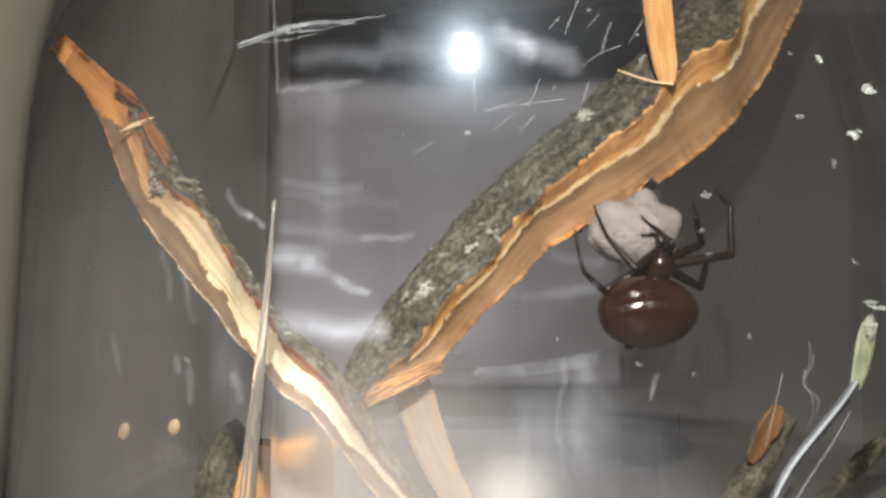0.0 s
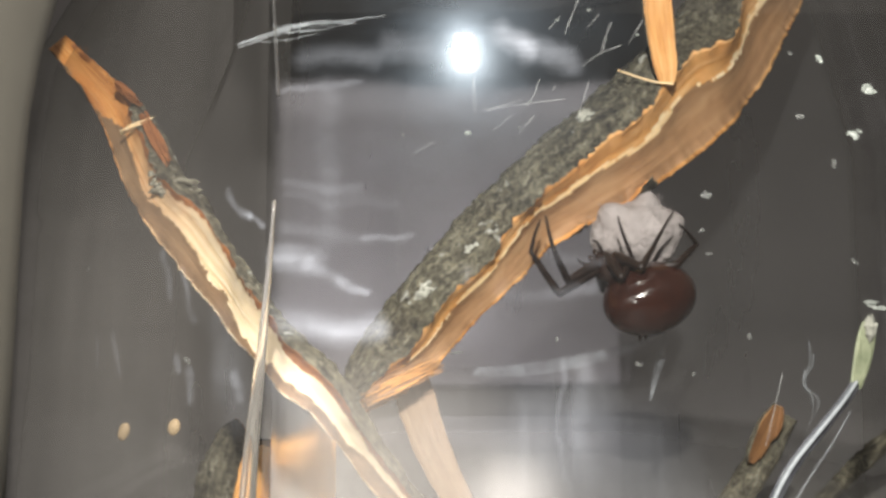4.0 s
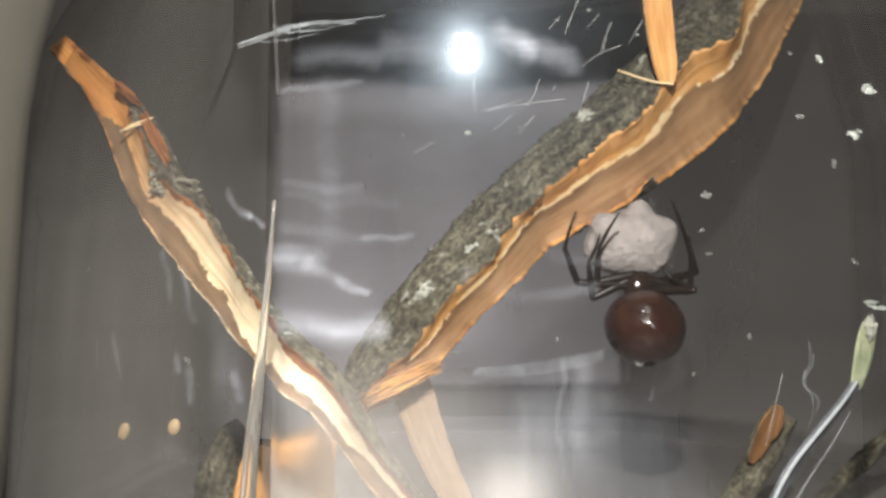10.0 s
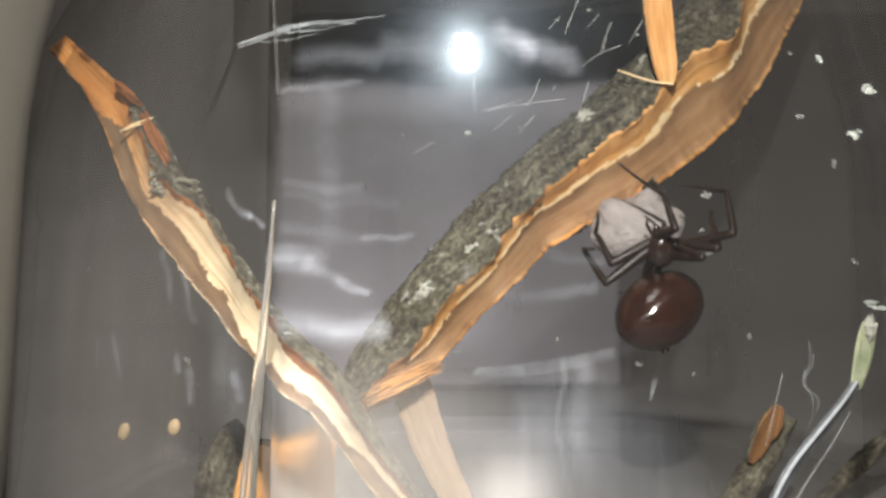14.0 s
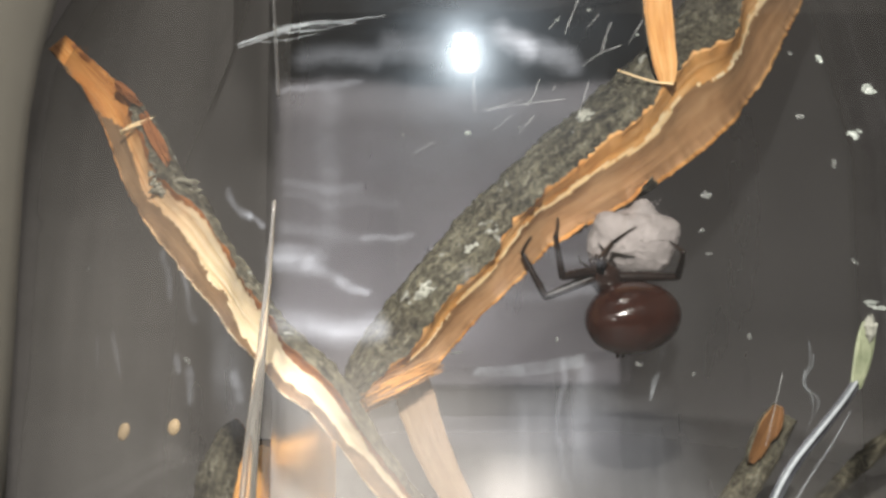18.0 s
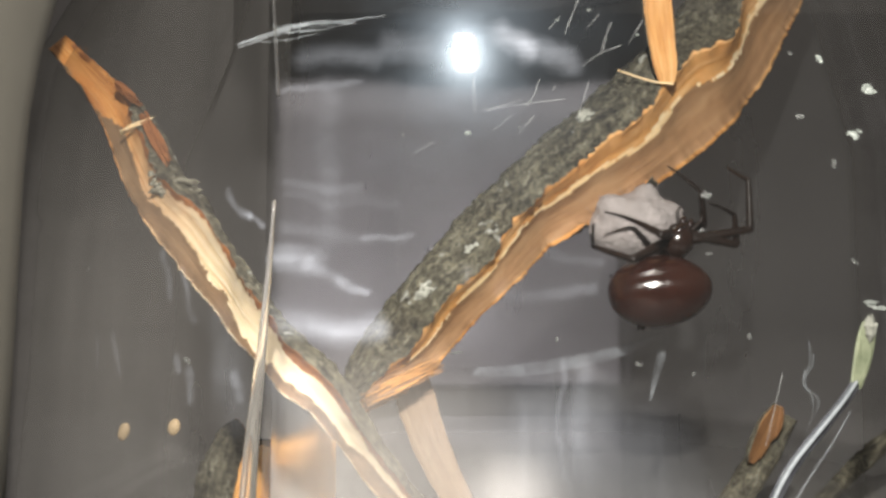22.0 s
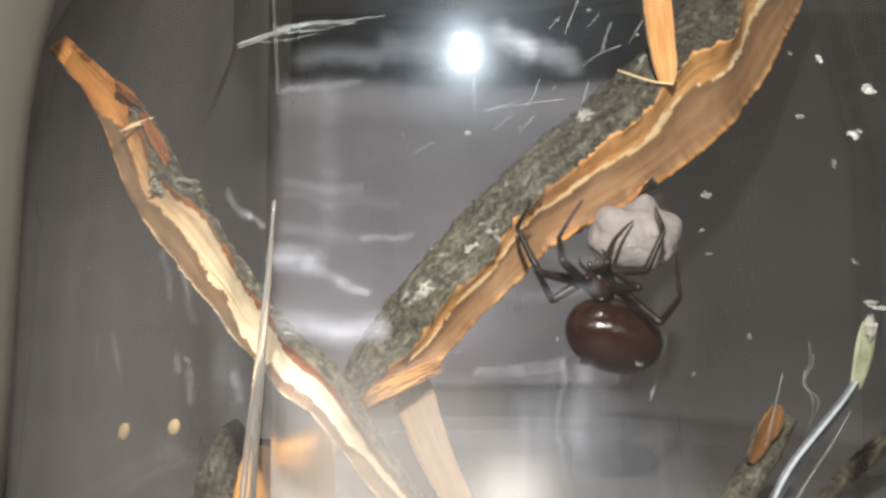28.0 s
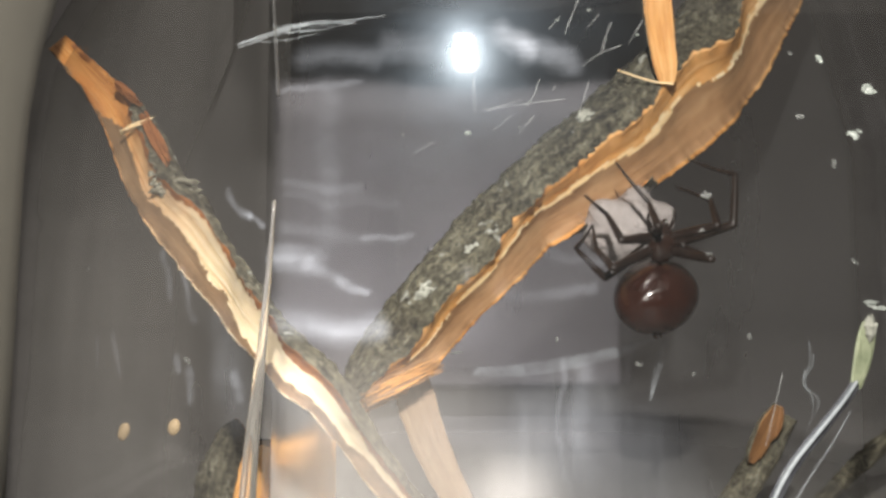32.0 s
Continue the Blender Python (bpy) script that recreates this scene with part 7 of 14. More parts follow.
        (16.25, pose(.00299, .00037, .00334, -76, 73, 137)), (16.5, pose(.00348, -.00039, .00338, -71, 65, 132)), (16.67, pose(.00088, .00062, .00204, -31, 81, 173)),
        (16.83, pose(.00253, .00182, -.00269, 78, 60, -91)), (17, pose(.00554, .00129, -.00242, 89, 48, -97)), (17.17, pose(.00544, .00131, -.00249, 84, 57, -101)),
        (17.33, pose(.00518, .00131, -.00267, 47, 74, -137)), (17.5, pose(.00485, .00124, -.00288, -37, 63, 142)), (17.67, pose(.00457, .00107, -.00306, -53, 36, 130)),
        (17.83, pose(.00439, .00088, -.00317, -56, 13, 129)), (18, pose(.00433, .00079, -.00321, -57, 5, 130)), (18.17, pose(.0041, .00113, -.00315, -58, 16, 131)),
        (18.33, pose(.00344, .00186, -.00285, -62, 44, 130)), (18.5, pose(.00248, .00242, -.00214, -93, 79, 101)), (18.67, pose(.00153, .00247, -.00122, 142, 61, -24)),
        (18.83, pose(.00094, .00215, -.00044, 136, 33, -31)), (19, pose(.00075, .00195, -.00013, 136, 21, -33)), (19.17, pose(.00082, .00199, .00051, 135, 31, -27)),
        (19.33, pose(.00164, .00201, .00198, 152, 53, -3)), (19.5, pose(.00367, .00167, .00296, -143, 57, 53)), (19.67, pose(.00577, .00078, .00244, -105, 37, 64)),
        (19.83, pose(.0067, -.00018, .00121, -90, 29, 48)), (20, pose(.00682, -.0006, .00063, -86, 29, 39)), (20.17, pose(.00677, .00021, .00101, -91, 22, 46)),
        (20.33, pose(.00568, .00202, .00169, -108, 11, 65)), (20.5, pose(.00316, .00313, .00127, -133, 7, 91)), (20.67, pose(.00147, .00264, -.00061, -159, 18, 114)),
        (20.83, pose(.0017, .00181, -.00222, -178, 33, 126)), (21, pose(.00215, .00155, -.00269, 174, 40, 129)), (21.25, pose(.00207, .00165, -.00259, 161, 45, 111)),
        (21.5, pose(.0019, .00187, -.00233, 129, 44, 67)), (21.75, pose(.00175, .00206, -.00204, 109, 28, 34)), (22, pose(.00169, .00214, -.0019, 104, 19, 22)),
        (22.17, pose(.00165, .00245, -.00142, 107, 26, 19)), (22.33, pose(.00213, .0031, -.00017, 115, 42, 11)), (22.5, pose(.00371, .00317, .00121, 132, 63, 9)),
        (22.67, pose(.00544, .00206, .00192, -180, 77, 35)), (22.83, pose(.0062, .00058, .00203, -120, 75, 77)), (23, pose(.00628, -.00006, .002, -105, 72, 85)),
        (23.25, pose(.00609, .00107, .00196, -128, 81, 75)), (23.5, pose(.00445, .00296, .0014, 107, 71, -25)), (23.75, pose(.00234, .00319, -.00001, 94, 42, -17)),
        (24, pose(.00172, .00275, -.00084, 92, 29, -11)), (24.5, pose(.00191, .0024, -.00178, 93, 27, -17)), (25, pose(.00238, .0019, -.00257, 95, 27, -23)),
        (25.17, pose(.00227, .00173, -.00264, 101, 53, -12)), (25.33, pose(.00206, .0014, -.00273, -138, 71, 116)), (25.5, pose(.00195, .00121, -.00276, -117, 46, 140)),
        (26, pose(.00258, .00089, -.00314, -116, 40, 132)), (26.5, pose(.0031, .00036, -.00335, -115, 33, 124)), (27, pose(.00346, -.00032, -.00338, -114, 27, 116)),
        (27.5, pose(.00362, -.00107, -.00323, -113, 21, 108)), (28, pose(.00356, -.0018, -.00288, -112, 15, 100)), (28.25, pose(.00337, -.00157, -.00301, -112, 22, 109)),
        (28.5, pose(.00298, -.00098, -.00321, -106, 37, 132)), (28.75, pose(.00267, -.0003, -.00327, -87, 50, 162)), (29, pose(.00254, .00001, -.00325, -74, 52, 180)),
        (29.25, pose(.00309, -.00032, -.00336, -61, 60, -160)), (29.5, pose(.00445, -.00061, -.00321, -12, 65, -94)), (29.75, pose(.00571, -.00028, -.0026, 23, 52, -41)),
        (30, pose(.00614, .00005, -.00218, 31, 43, -25)), (30.25, pose(.00578, .00064, -.00247, 40, 49, -9)), (30.5, pose(.00453, .00162, -.00281, 69, 55, 34)),
        (30.75, pose(.00296, .00192, -.00275, 97, 51, 77)), (31, pose(.00226, .00179, -.0026, 106, 46, 94)), (31.25, pose(.00223, .00184, -.00255, 95, 48, 75)),
        (31.5, pose(.00219, .00196, -.00244, 70, 45, 34)), (31.75, pose(.00218, .00208, -.00232, 52, 33)), (32, pose(.00218, .00215, -.00226, 47, 26, -13)),
    ])
    walk(LEGS["Lc"][0], [
        (0, pose(-.00075, .0001, -.0005, 150, 40, 106)), (0.25, pose(-.00075, .0001, -.0005, 153, 43, 111)), (0.5, pose(-.00075, .0001, -.0005, 161, 49, 122)),
        (0.75, pose(-.00075, .0001, -.0005, 172, 54, 136)), (1, pose(-.00075, .0001, -.0005, 178, 56, 143)), (1.25, pose(-.00075, .0001, -.0005, 157, 54, 118)),
        (1.5, pose(-.00075, .0001, -.0005, 129, 35, 80)), (1.75, pose(-.00075, .0001, -.0005, 121, 10, 58)), (2, pose(-.00075, .0001, -.0005, 120, -2, 50)),
        (2.5, pose(-.00075, .0001, -.0005, 120, 4, 48)), (3, pose(-.00075, .0001, -.0005, 120, 10, 45)), (3.17, pose(-.00075, .0001, -.0005, 122, 12, 54)),
        (3.33, pose(-.00075, .0001, -.0005, 125, 14, 69)), (3.5, pose(-.00075, .0001, -.0005, 127, 15, 77)), (4, pose(-.00075, .0001, -.0005, 126, 18, 75)),
        (4.5, pose(-.00075, .0001, -.0005, 126, 20, 72)), (5, pose(-.00075, .0001, -.0005, 125, 22, 70)), (5.5, pose(-.00075, .0001, -.0005, 124, 24, 67)),
        (5.67, pose(-.00075, .0001, -.0005, 126, 60, 70)), (5.83, pose(-.00075, .0001, -.0005, -63, 53, -117)), (6, pose(-.00075, .0001, -.0005, -61, 18, -115)),
        (6.5, pose(-.00075, .0001, -.0005, -63, 27, -120)), (7, pose(-.00075, .0001, -.0005, -67, 35, -126)), (7.5, pose(-.00075, .0001, -.0005, -64, 25, -122)),
        (8, pose(-.00075, .0001, -.0005, -63, 15, -118)), (8.17, pose(-.00075, .0001, -.0005, -61, 25, -113)), (8.33, pose(-.00075, .0001, -.0005, -50, 49, -95)),
        (8.5, pose(-.00075, .0001, -.0005, 7, 67, -31)), (8.67, pose(-.00075, .0001, -.0005, 58, 47, 28)), (8.83, pose(-.00075, .0001, -.0005, 68, 23, 45)),
        (9, pose(-.00075, .0001, -.0005, 69, 12, 50)), (9.25, pose(-.00075, .0001, -.0005, 70, 23, 53)), (9.5, pose(-.00075, .0001, -.0005, 76, 47, 62)),
        (9.75, pose(-.00075, .0001, -.0005, 97, 68, 86)), (10, pose(-.00075, .0001, -.0005, 124, 74, 115)), (10.25, pose(-.00075, .0001, -.0005, 145, 69, 137)),
        (10.5, pose(-.00075, .0001, -.0005, 164, 54, 158)), (10.75, pose(-.00075, .0001, -.0005, 170, 37, 167)), (11, pose(-.00075, .0001, -.0005, 172, 29, 170)),
        (11.5, pose(-.00075, .0001, -.0005, 167, 36, 162)), (12, pose(-.00075, .0001, -.0005, 161, 43, 152)), (12.25, pose(-.00075, .0001, -.0005, 164, 43, 156)),
        (12.5, pose(-.00075, .0001, -.0005, 171, 43, 166)), (12.75, pose(-.00075, .0001, -.0005, 177, 41, 176)), (13, pose(-.00075, .0001, -.0005, 180, 40, 180)),
        (13.25, pose(-.00075, .0001, -.0005, 170, 45, 166)), (13.5, pose(-.00075, .0001, -.0005, 143, 48, 129)), (13.75, pose(-.00075, .0001, -.0005, 120, 39, 95)),
        (14, pose(-.00075, .0001, -.0005, 113, 32, 83)), (14.17, pose(-.00075, .0001, -.0005, 127, 41, 107)), (14.33, pose(-.00075, .0001, -.0005, 160, 40, 157)),
        (14.5, pose(-.00075, .0001, -.0005, 174, 32, 180)), (14.75, pose(-.00075, .0001, -.0005, 172, 37, 175)), (15, pose(-.00075, .0001, -.0005, 168, 42, 170)),
        (15.25, pose(-.00075, .0001, -.0005, 163, 47, 163)), (15.5, pose(-.00075, .0001, -.0005, 158, 51, 156)), (15.75, pose(-.00075, .0001, -.0005, 150, 55, 147)),
        (16, pose(-.00075, .0001, -.0005, 141, 58, 136)), (16.25, pose(-.00075, .0001, -.0005, 131, 60, 123)), (16.5, pose(-.00075, .0001, -.0005, 119, 61, 110)),
        (16.67, pose(-.00075, .0001, -.0005, 162, 60, 159)), (16.83, pose(-.00075, .0001, -.0005, -164, 29, -155)), (17, pose(-.00075, .0001, -.0005, -159, 9, -143)),
        (17.17, pose(-.00075, .0001, -.0005, -160, 18, -147)), (17.33, pose(-.00075, .0001, -.0005, -167, 40, -161)), (17.5, pose(-.00075, .0001, -.0005, 160, 63, 159)),
        (17.67, pose(-.00075, .0001, -.0005, 97, 59, 88)), (17.83, pose(-.00075, .0001, -.0005, 77, 39, 63)), (18, pose(-.00075, .0001, -.0005, 73, 30, 57)),
        (18.5, pose(-.00075, .0001, -.0005, 76, 28, 63)), (19, pose(-.00075, .0001, -.0005, 79, 26, 69)), (19.17, pose(-.00075, .0001, -.0005, 80, 35, 70)),
        (19.33, pose(-.00075, .0001, -.0005, 84, 57, 76)), (19.5, pose(-.00075, .0001, -.0005, 140, 82, 134)), (19.67, pose(-.00075, .0001, -.0005, -124, 62, -128)),
        (19.83, pose(-.00075, .0001, -.0005, -118, 40, -121)), (20, pose(-.00075, .0001, -.0005, -117, 31, -119)), (20.5, pose(-.00075, .0001, -.0005, -121, 19, -129)),
        (21, pose(-.00075, .0001, -.0005, -123, 7, -137)), (21.25, pose(-.00075, .0001, -.0005, -125, 17, -149)), (21.5, pose(-.00075, .0001, -.0005, -140, 37, 179)),
        (21.75, pose(-.00075, .0001, -.0005, -170, 44, 135)), (22, pose(-.00075, .0001, -.0005, 176, 41, 114)), (22.17, pose(-.00075, .0001, -.0005, -180, 41, 120)),
        (22.33, pose(-.00075, .0001, -.0005, -171, 39, 134)), (22.5, pose(-.00075, .0001, -.0005, -161, 35, 151)), (22.67, pose(-.00075, .0001, -.0005, -153, 28, 166)),
        (22.83, pose(-.00075, .0001, -.0005, -148, 23, 176)), (23, pose(-.00075, .0001, -.0005, -147, 20, 180)), (23.17, pose(-.00075, .0001, -.0005, -148, 23, 176)),
        (23.33, pose(-.00075, .0001, -.0005, -153, 30, 167)), (23.5, pose(-.00075, .0001, -.0005, -161, 38, 152)), (23.67, pose(-.00075, .0001, -.0005, -173, 43, 134)),
        (23.83, pose(-.00075, .0001, -.0005, 176, 45, 118)), (24, pose(-.00075, .0001, -.0005, 172, 46, 112)), (24.25, pose(-.00075, .0001, -.0005, 179, 49, 121)),
        (24.5, pose(-.00075, .0001, -.0005, -163, 52, 145)), (24.75, pose(-.00075, .0001, -.0005, -143, 50, 170)), (25, pose(-.00075, .0001, -.0005, -136, 47, 180)),
        (25.17, pose(-.00075, .0001, -.0005, -125, 43, -165)), (25.33, pose(-.00075, .0001, -.0005, -112, 30, -142)), (25.5, pose(-.00075, .0001, -.0005, -107, 22, -133)),
        (26, pose(-.00075, .0001, -.0005, -107, 12, -132)), (26.5, pose(-.00075, .0001, -.0005, -107, 2, -131)), (27, pose(-.00075, .0001, -.0005, -107, -8, -130)),
        (27.5, pose(-.00075, .0001, -.0005, -107, -18, -129)), (28, pose(-.00075, .0001, -.0005, -108, -28, -128)), (28.17, pose(-.00075, .0001, -.0005, -106, -21, -132)),
        (28.33, pose(-.00075, .0001, -.0005, -105, -1, -140)), (28.5, pose(-.00075, .0001, -.0005, -107, 25, -151)), (28.67, pose(-.00075, .0001, -.0005, -117, 49, -167)),
        (28.83, pose(-.00075, .0001, -.0005, -141, 64, 165)), (29, pose(-.00075, .0001, -.0005, -158, 68, 146)), (29.5, pose(-.00075, .0001, -.0005, -159, 56, 145)),
        (30, pose(-.00075, .0001, -.0005, -159, 45, 145)), (30.17, pose(-.00075, .0001, -.0005, -156, 46, 149)), (30.33, pose(-.00075, .0001, -.0005, -149, 48, 159)),
        (30.5, pose(-.00075, .0001, -.0005, -138, 49, 173)), (30.67, pose(-.00075, .0001, -.0005, -127, 48, -173)), (30.83, pose(-.00075, .0001, -.0005, -120, 46, -162)),
        (31, pose(-.00075, .0001, -.0005, -117, 46, -158)), (31.17, pose(-.00075, .0001, -.0005, -115, 43, -156)), (31.33, pose(-.00075, .0001, -.0005, -113, 38, -152)),
        (31.5, pose(-.00075, .0001, -.0005, -110, 31, -147)), (31.67, pose(-.00075, .0001, -.0005, -108, 23, -143)), (31.83, pose(-.00075, .0001, -.0005, -107, 18, -140)),
        (32, pose(-.00075, .0001, -.0005, -107, 15, -139)),
    ])
    walk(LEGS["Lc"][1], [
        (0, pose(.005, 0, 0, -116, -54, 62)), (0.25, pose(.005, 0, 0, -126, -51, 79)), (0.5, pose(.005, 0, 0, -141, -44, 112)), (0.75, pose(.005, 0, 0, -151, -33, 140)),
        (1, pose(.005, 0, 0, -154, -28, 151)), (1.25, pose(.005, 0, 0, -149, -37, 128)), (1.5, pose(.005, 0, 0, -128, -50, 69)), (1.75, pose(.005, 0, 0, -98, -52)),
        (2, pose(.005, 0, 0, -86, -49, -31)), (2.5, pose(.005, 0, 0, -92, -41, -21)), (3, pose(.005, 0, 0, -96, -33, -13)), (3.17, pose(.005, 0, 0, -97, -21, -2)),
        (3.33, pose(.005, 0, 0, -100, 3, 17)), (3.5, pose(.005, 0, 0, -102, 16, 26)), (4, pose(.005, 0, 0, -102, 7, 21)), (4.5, pose(.005, 0, 0, -101, -2, 16)),
        (5, pose(.005, 0, 0, -100, -11, 10)), (5.5, pose(.005, 0, 0, -97, -19, 3)), (5.67, pose(.005, 0, 0, -91, 9, 41)), (5.83, pose(.005, 0, 0, -49, 25, 134)),
        (6, pose(.005, 0, 0, -37, 9, -178)), (6.5, pose(.005, 0, 0, -37, 21, 176)), (7, pose(.005, 0, 0, -39, 34, 169)), (7.5, pose(.005, 0, 0, -38, 22, 178)),
        (8, pose(.005, 0, 0, -38, 11, -174)), (8.17, pose(.005, 0, 0, -39, 10, 169)), (8.33, pose(.005, 0, 0, -42, 7, 127)), (8.5, pose(.005, 0, 0, -45, 1, 74)),
        (8.67, pose(.005, 0, 0, -45, -8, 21)), (8.83, pose(.005, 0, 0, -42, -14, -21)), (9, pose(.005, 0, 0, -41, -17, -37)), (9.25, pose(.005, 0, 0, -40, -31, -23)),
        (9.5, pose(.005, 0, 0, -55, -63, 19)), (9.75, pose(.005, 0, 0, -145, -66, 130)), (10, pose(.005, 0, 0, -162, -52, 156)), (10.25, pose(.005, 0, 0, -163, -51, 157)),
        (10.5, pose(.005, 0, 0, -167, -49, 158)), (10.75, pose(.005, 0, 0, -171, -47, 161)), (11, pose(.005, 0, 0, -173, -46, 162)),
        (11.5, pose(.005, 0, 0, -164, -59, 147)), (12, pose(.005, 0, 0, -141, -70, 119)), (12.25, pose(.005, 0, 0, -133, -59, 113)),
        (12.5, pose(.005, 0, 0, -127, -35, 111)), (12.75, pose(.005, 0, 0, -127, -10, 111)), (13, pose(.005, 0, 0, -127, 2, 111)), (13.25, pose(.005, 0, 0, -122, -8, 98)),
        (13.5, pose(.005, 0, 0, -106, -22, 61)), (13.75, pose(.005, 0, 0, -91, -25, 19)), (14, pose(.005, 0, 0, -86, -24, 1)), (14.17, pose(.005, 0, 0, -96, -28, 32)),
        (14.33, pose(.005, 0, 0, -124, -17, 89)), (14.5, pose(.005, 0, 0, -137, -1, 111)), (14.75, pose(.005, 0, 0, -132, -2, 118)), (15, pose(.005, 0, 0, -128, -5, 126)),
        (15.25, pose(.005, 0, 0, -125, -9, 133)), (15.5, pose(.005, 0, 0, -123, -14, 140)), (15.75, pose(.005, 0, 0, -123, -20, 148)),
        (16, pose(.005, 0, 0, -124, -26, 155)), (16.25, pose(.005, 0, 0, -128, -32, 163)), (16.5, pose(.005, 0, 0, -134, -37, 173)),
        (16.67, pose(.005, 0, 0, -137, -6, -158)), (16.83, pose(.005, 0, 0, -104, 34, -90)), (17, pose(.005, 0, 0, -75, 31, -41)), (17.17, pose(.005, 0, 0, -85, 28, -60)),
        (17.33, pose(.005, 0, 0, -108, 8, -97)), (17.5, pose(.005, 0, 0, -131, -34, -119)), (17.67, pose(.005, 0, 0, 156, -69, -72)),
        (17.83, pose(.005, 0, 0, 92, -43, -23)), (18, pose(.005, 0, 0, 84, -28, -21)), (18.5, pose(.005, 0, 0, 82, -22, -16)), (19, pose(.005, 0, 0, 81, -16, -12)),
        (19.17, pose(.005, 0, 0, 80, -17, 1)), (19.33, pose(.005, 0, 0, 74, -17, 34)), (19.5, pose(.005, 0, 0, 63, -12, 77)), (19.67, pose(.005, 0, 0, 53, 2, 115)),
        (19.83, pose(.005, 0, 0, 48, 17, 142)), (20, pose(.005, 0, 0, 47, 24, 153)), (20.5, pose(.005, 0, 0, 44, 36, 161)), (21, pose(.005, 0, 0, 44, 49, 171)),
        (21.25, pose(.005, 0, 0, 39, 39, 150)), (21.5, pose(.005, 0, 0, 30, 13, 110)), (21.75, pose(.005, 0, 0, 22, -17, 78)), (22, pose(.005, 0, 0, 17, -32, 67)),
        (22.17, pose(.005, 0, 0, 14, -42, 75)), (22.33, pose(.005, 0, 0, -4, -66, 109)), (22.5, pose(.005, 0, 0, -99, -69, -138)),
        (22.67, pose(.005, 0, 0, -125, -39, -92)), (22.83, pose(.005, 0, 0, -129, -14, -72)), (23, pose(.005, 0, 0, -129, -4, -64)),
        (23.17, pose(.005, 0, 0, -130, -14, -70)), (23.33, pose(.005, 0, 0, -131, -41, -83)), (23.5, pose(.005, 0, 0, -130, -76, -99)),
        (23.67, pose(.005, 0, 0, 47, -69, 69)), (23.83, pose(.005, 0, 0, 48, -41, 58)), (24, pose(.005, 0, 0, 48, -30, 54)), (24.25, pose(.005, 0, 0, 52, -20, 56)),
        (24.5, pose(.005, 0, 0, 58, 2, 63)), (24.75, pose(.005, 0, 0, 62, 25, 74)), (25, pose(.005, 0, 0, 63, 34, 80)), (25.17, pose(.005, 0, 0, 73, 42, 99)),
        (25.33, pose(.005, 0, 0, 94, 48, 140)), (25.5, pose(.005, 0, 0, 105, 48, 163)), (26, pose(.005, 0, 0, 108, 48, 177)), (26.5, pose(.005, 0, 0, 112, 48, -168)),
        (27, pose(.005, 0, 0, 117, 47, -152)), (27.5, pose(.005, 0, 0, 121, 46, -137)), (28, pose(.005, 0, 0, 126, 45, -122)), (28.17, pose(.005, 0, 0, 127, 39, -129)),
        (28.33, pose(.005, 0, 0, 129, 27, -149)), (28.5, pose(.005, 0, 0, 130, 12, -177)), (28.67, pose(.005, 0, 0, 129, -3, 155)),
        (28.83, pose(.005, 0, 0, 128, -15, 134)), (29, pose(.005, 0, 0, 127, -20, 126)), (29.5, pose(.005, 0, 0, 122, -22, 120)), (30, pose(.005, 0, 0, 117, -25, 115)),
        (30.17, pose(.005, 0, 0, 120, -19, 114)), (30.33, pose(.005, 0, 0, 126, -3, 113)), (30.5, pose(.005, 0, 0, 131, 18, 116)), (30.67, pose(.005, 0, 0, 136, 39, 124)),
        (30.83, pose(.005, 0, 0, 142, 54, 134)), (31, pose(.005, 0, 0, 146, 60, 139)), (31.17, pose(.005, 0, 0, 147, 60, 143)), (31.33, pose(.005, 0, 0, 149, 60, 152)),
        (31.5, pose(.005, 0, 0, 152, 59, 163)), (31.67, pose(.005, 0, 0, 155, 59, 175)), (31.83, pose(.005, 0, 0, 157, 58, -177)), (32, pose(.005, 0, 0, 157, 58, -174)),
    ])
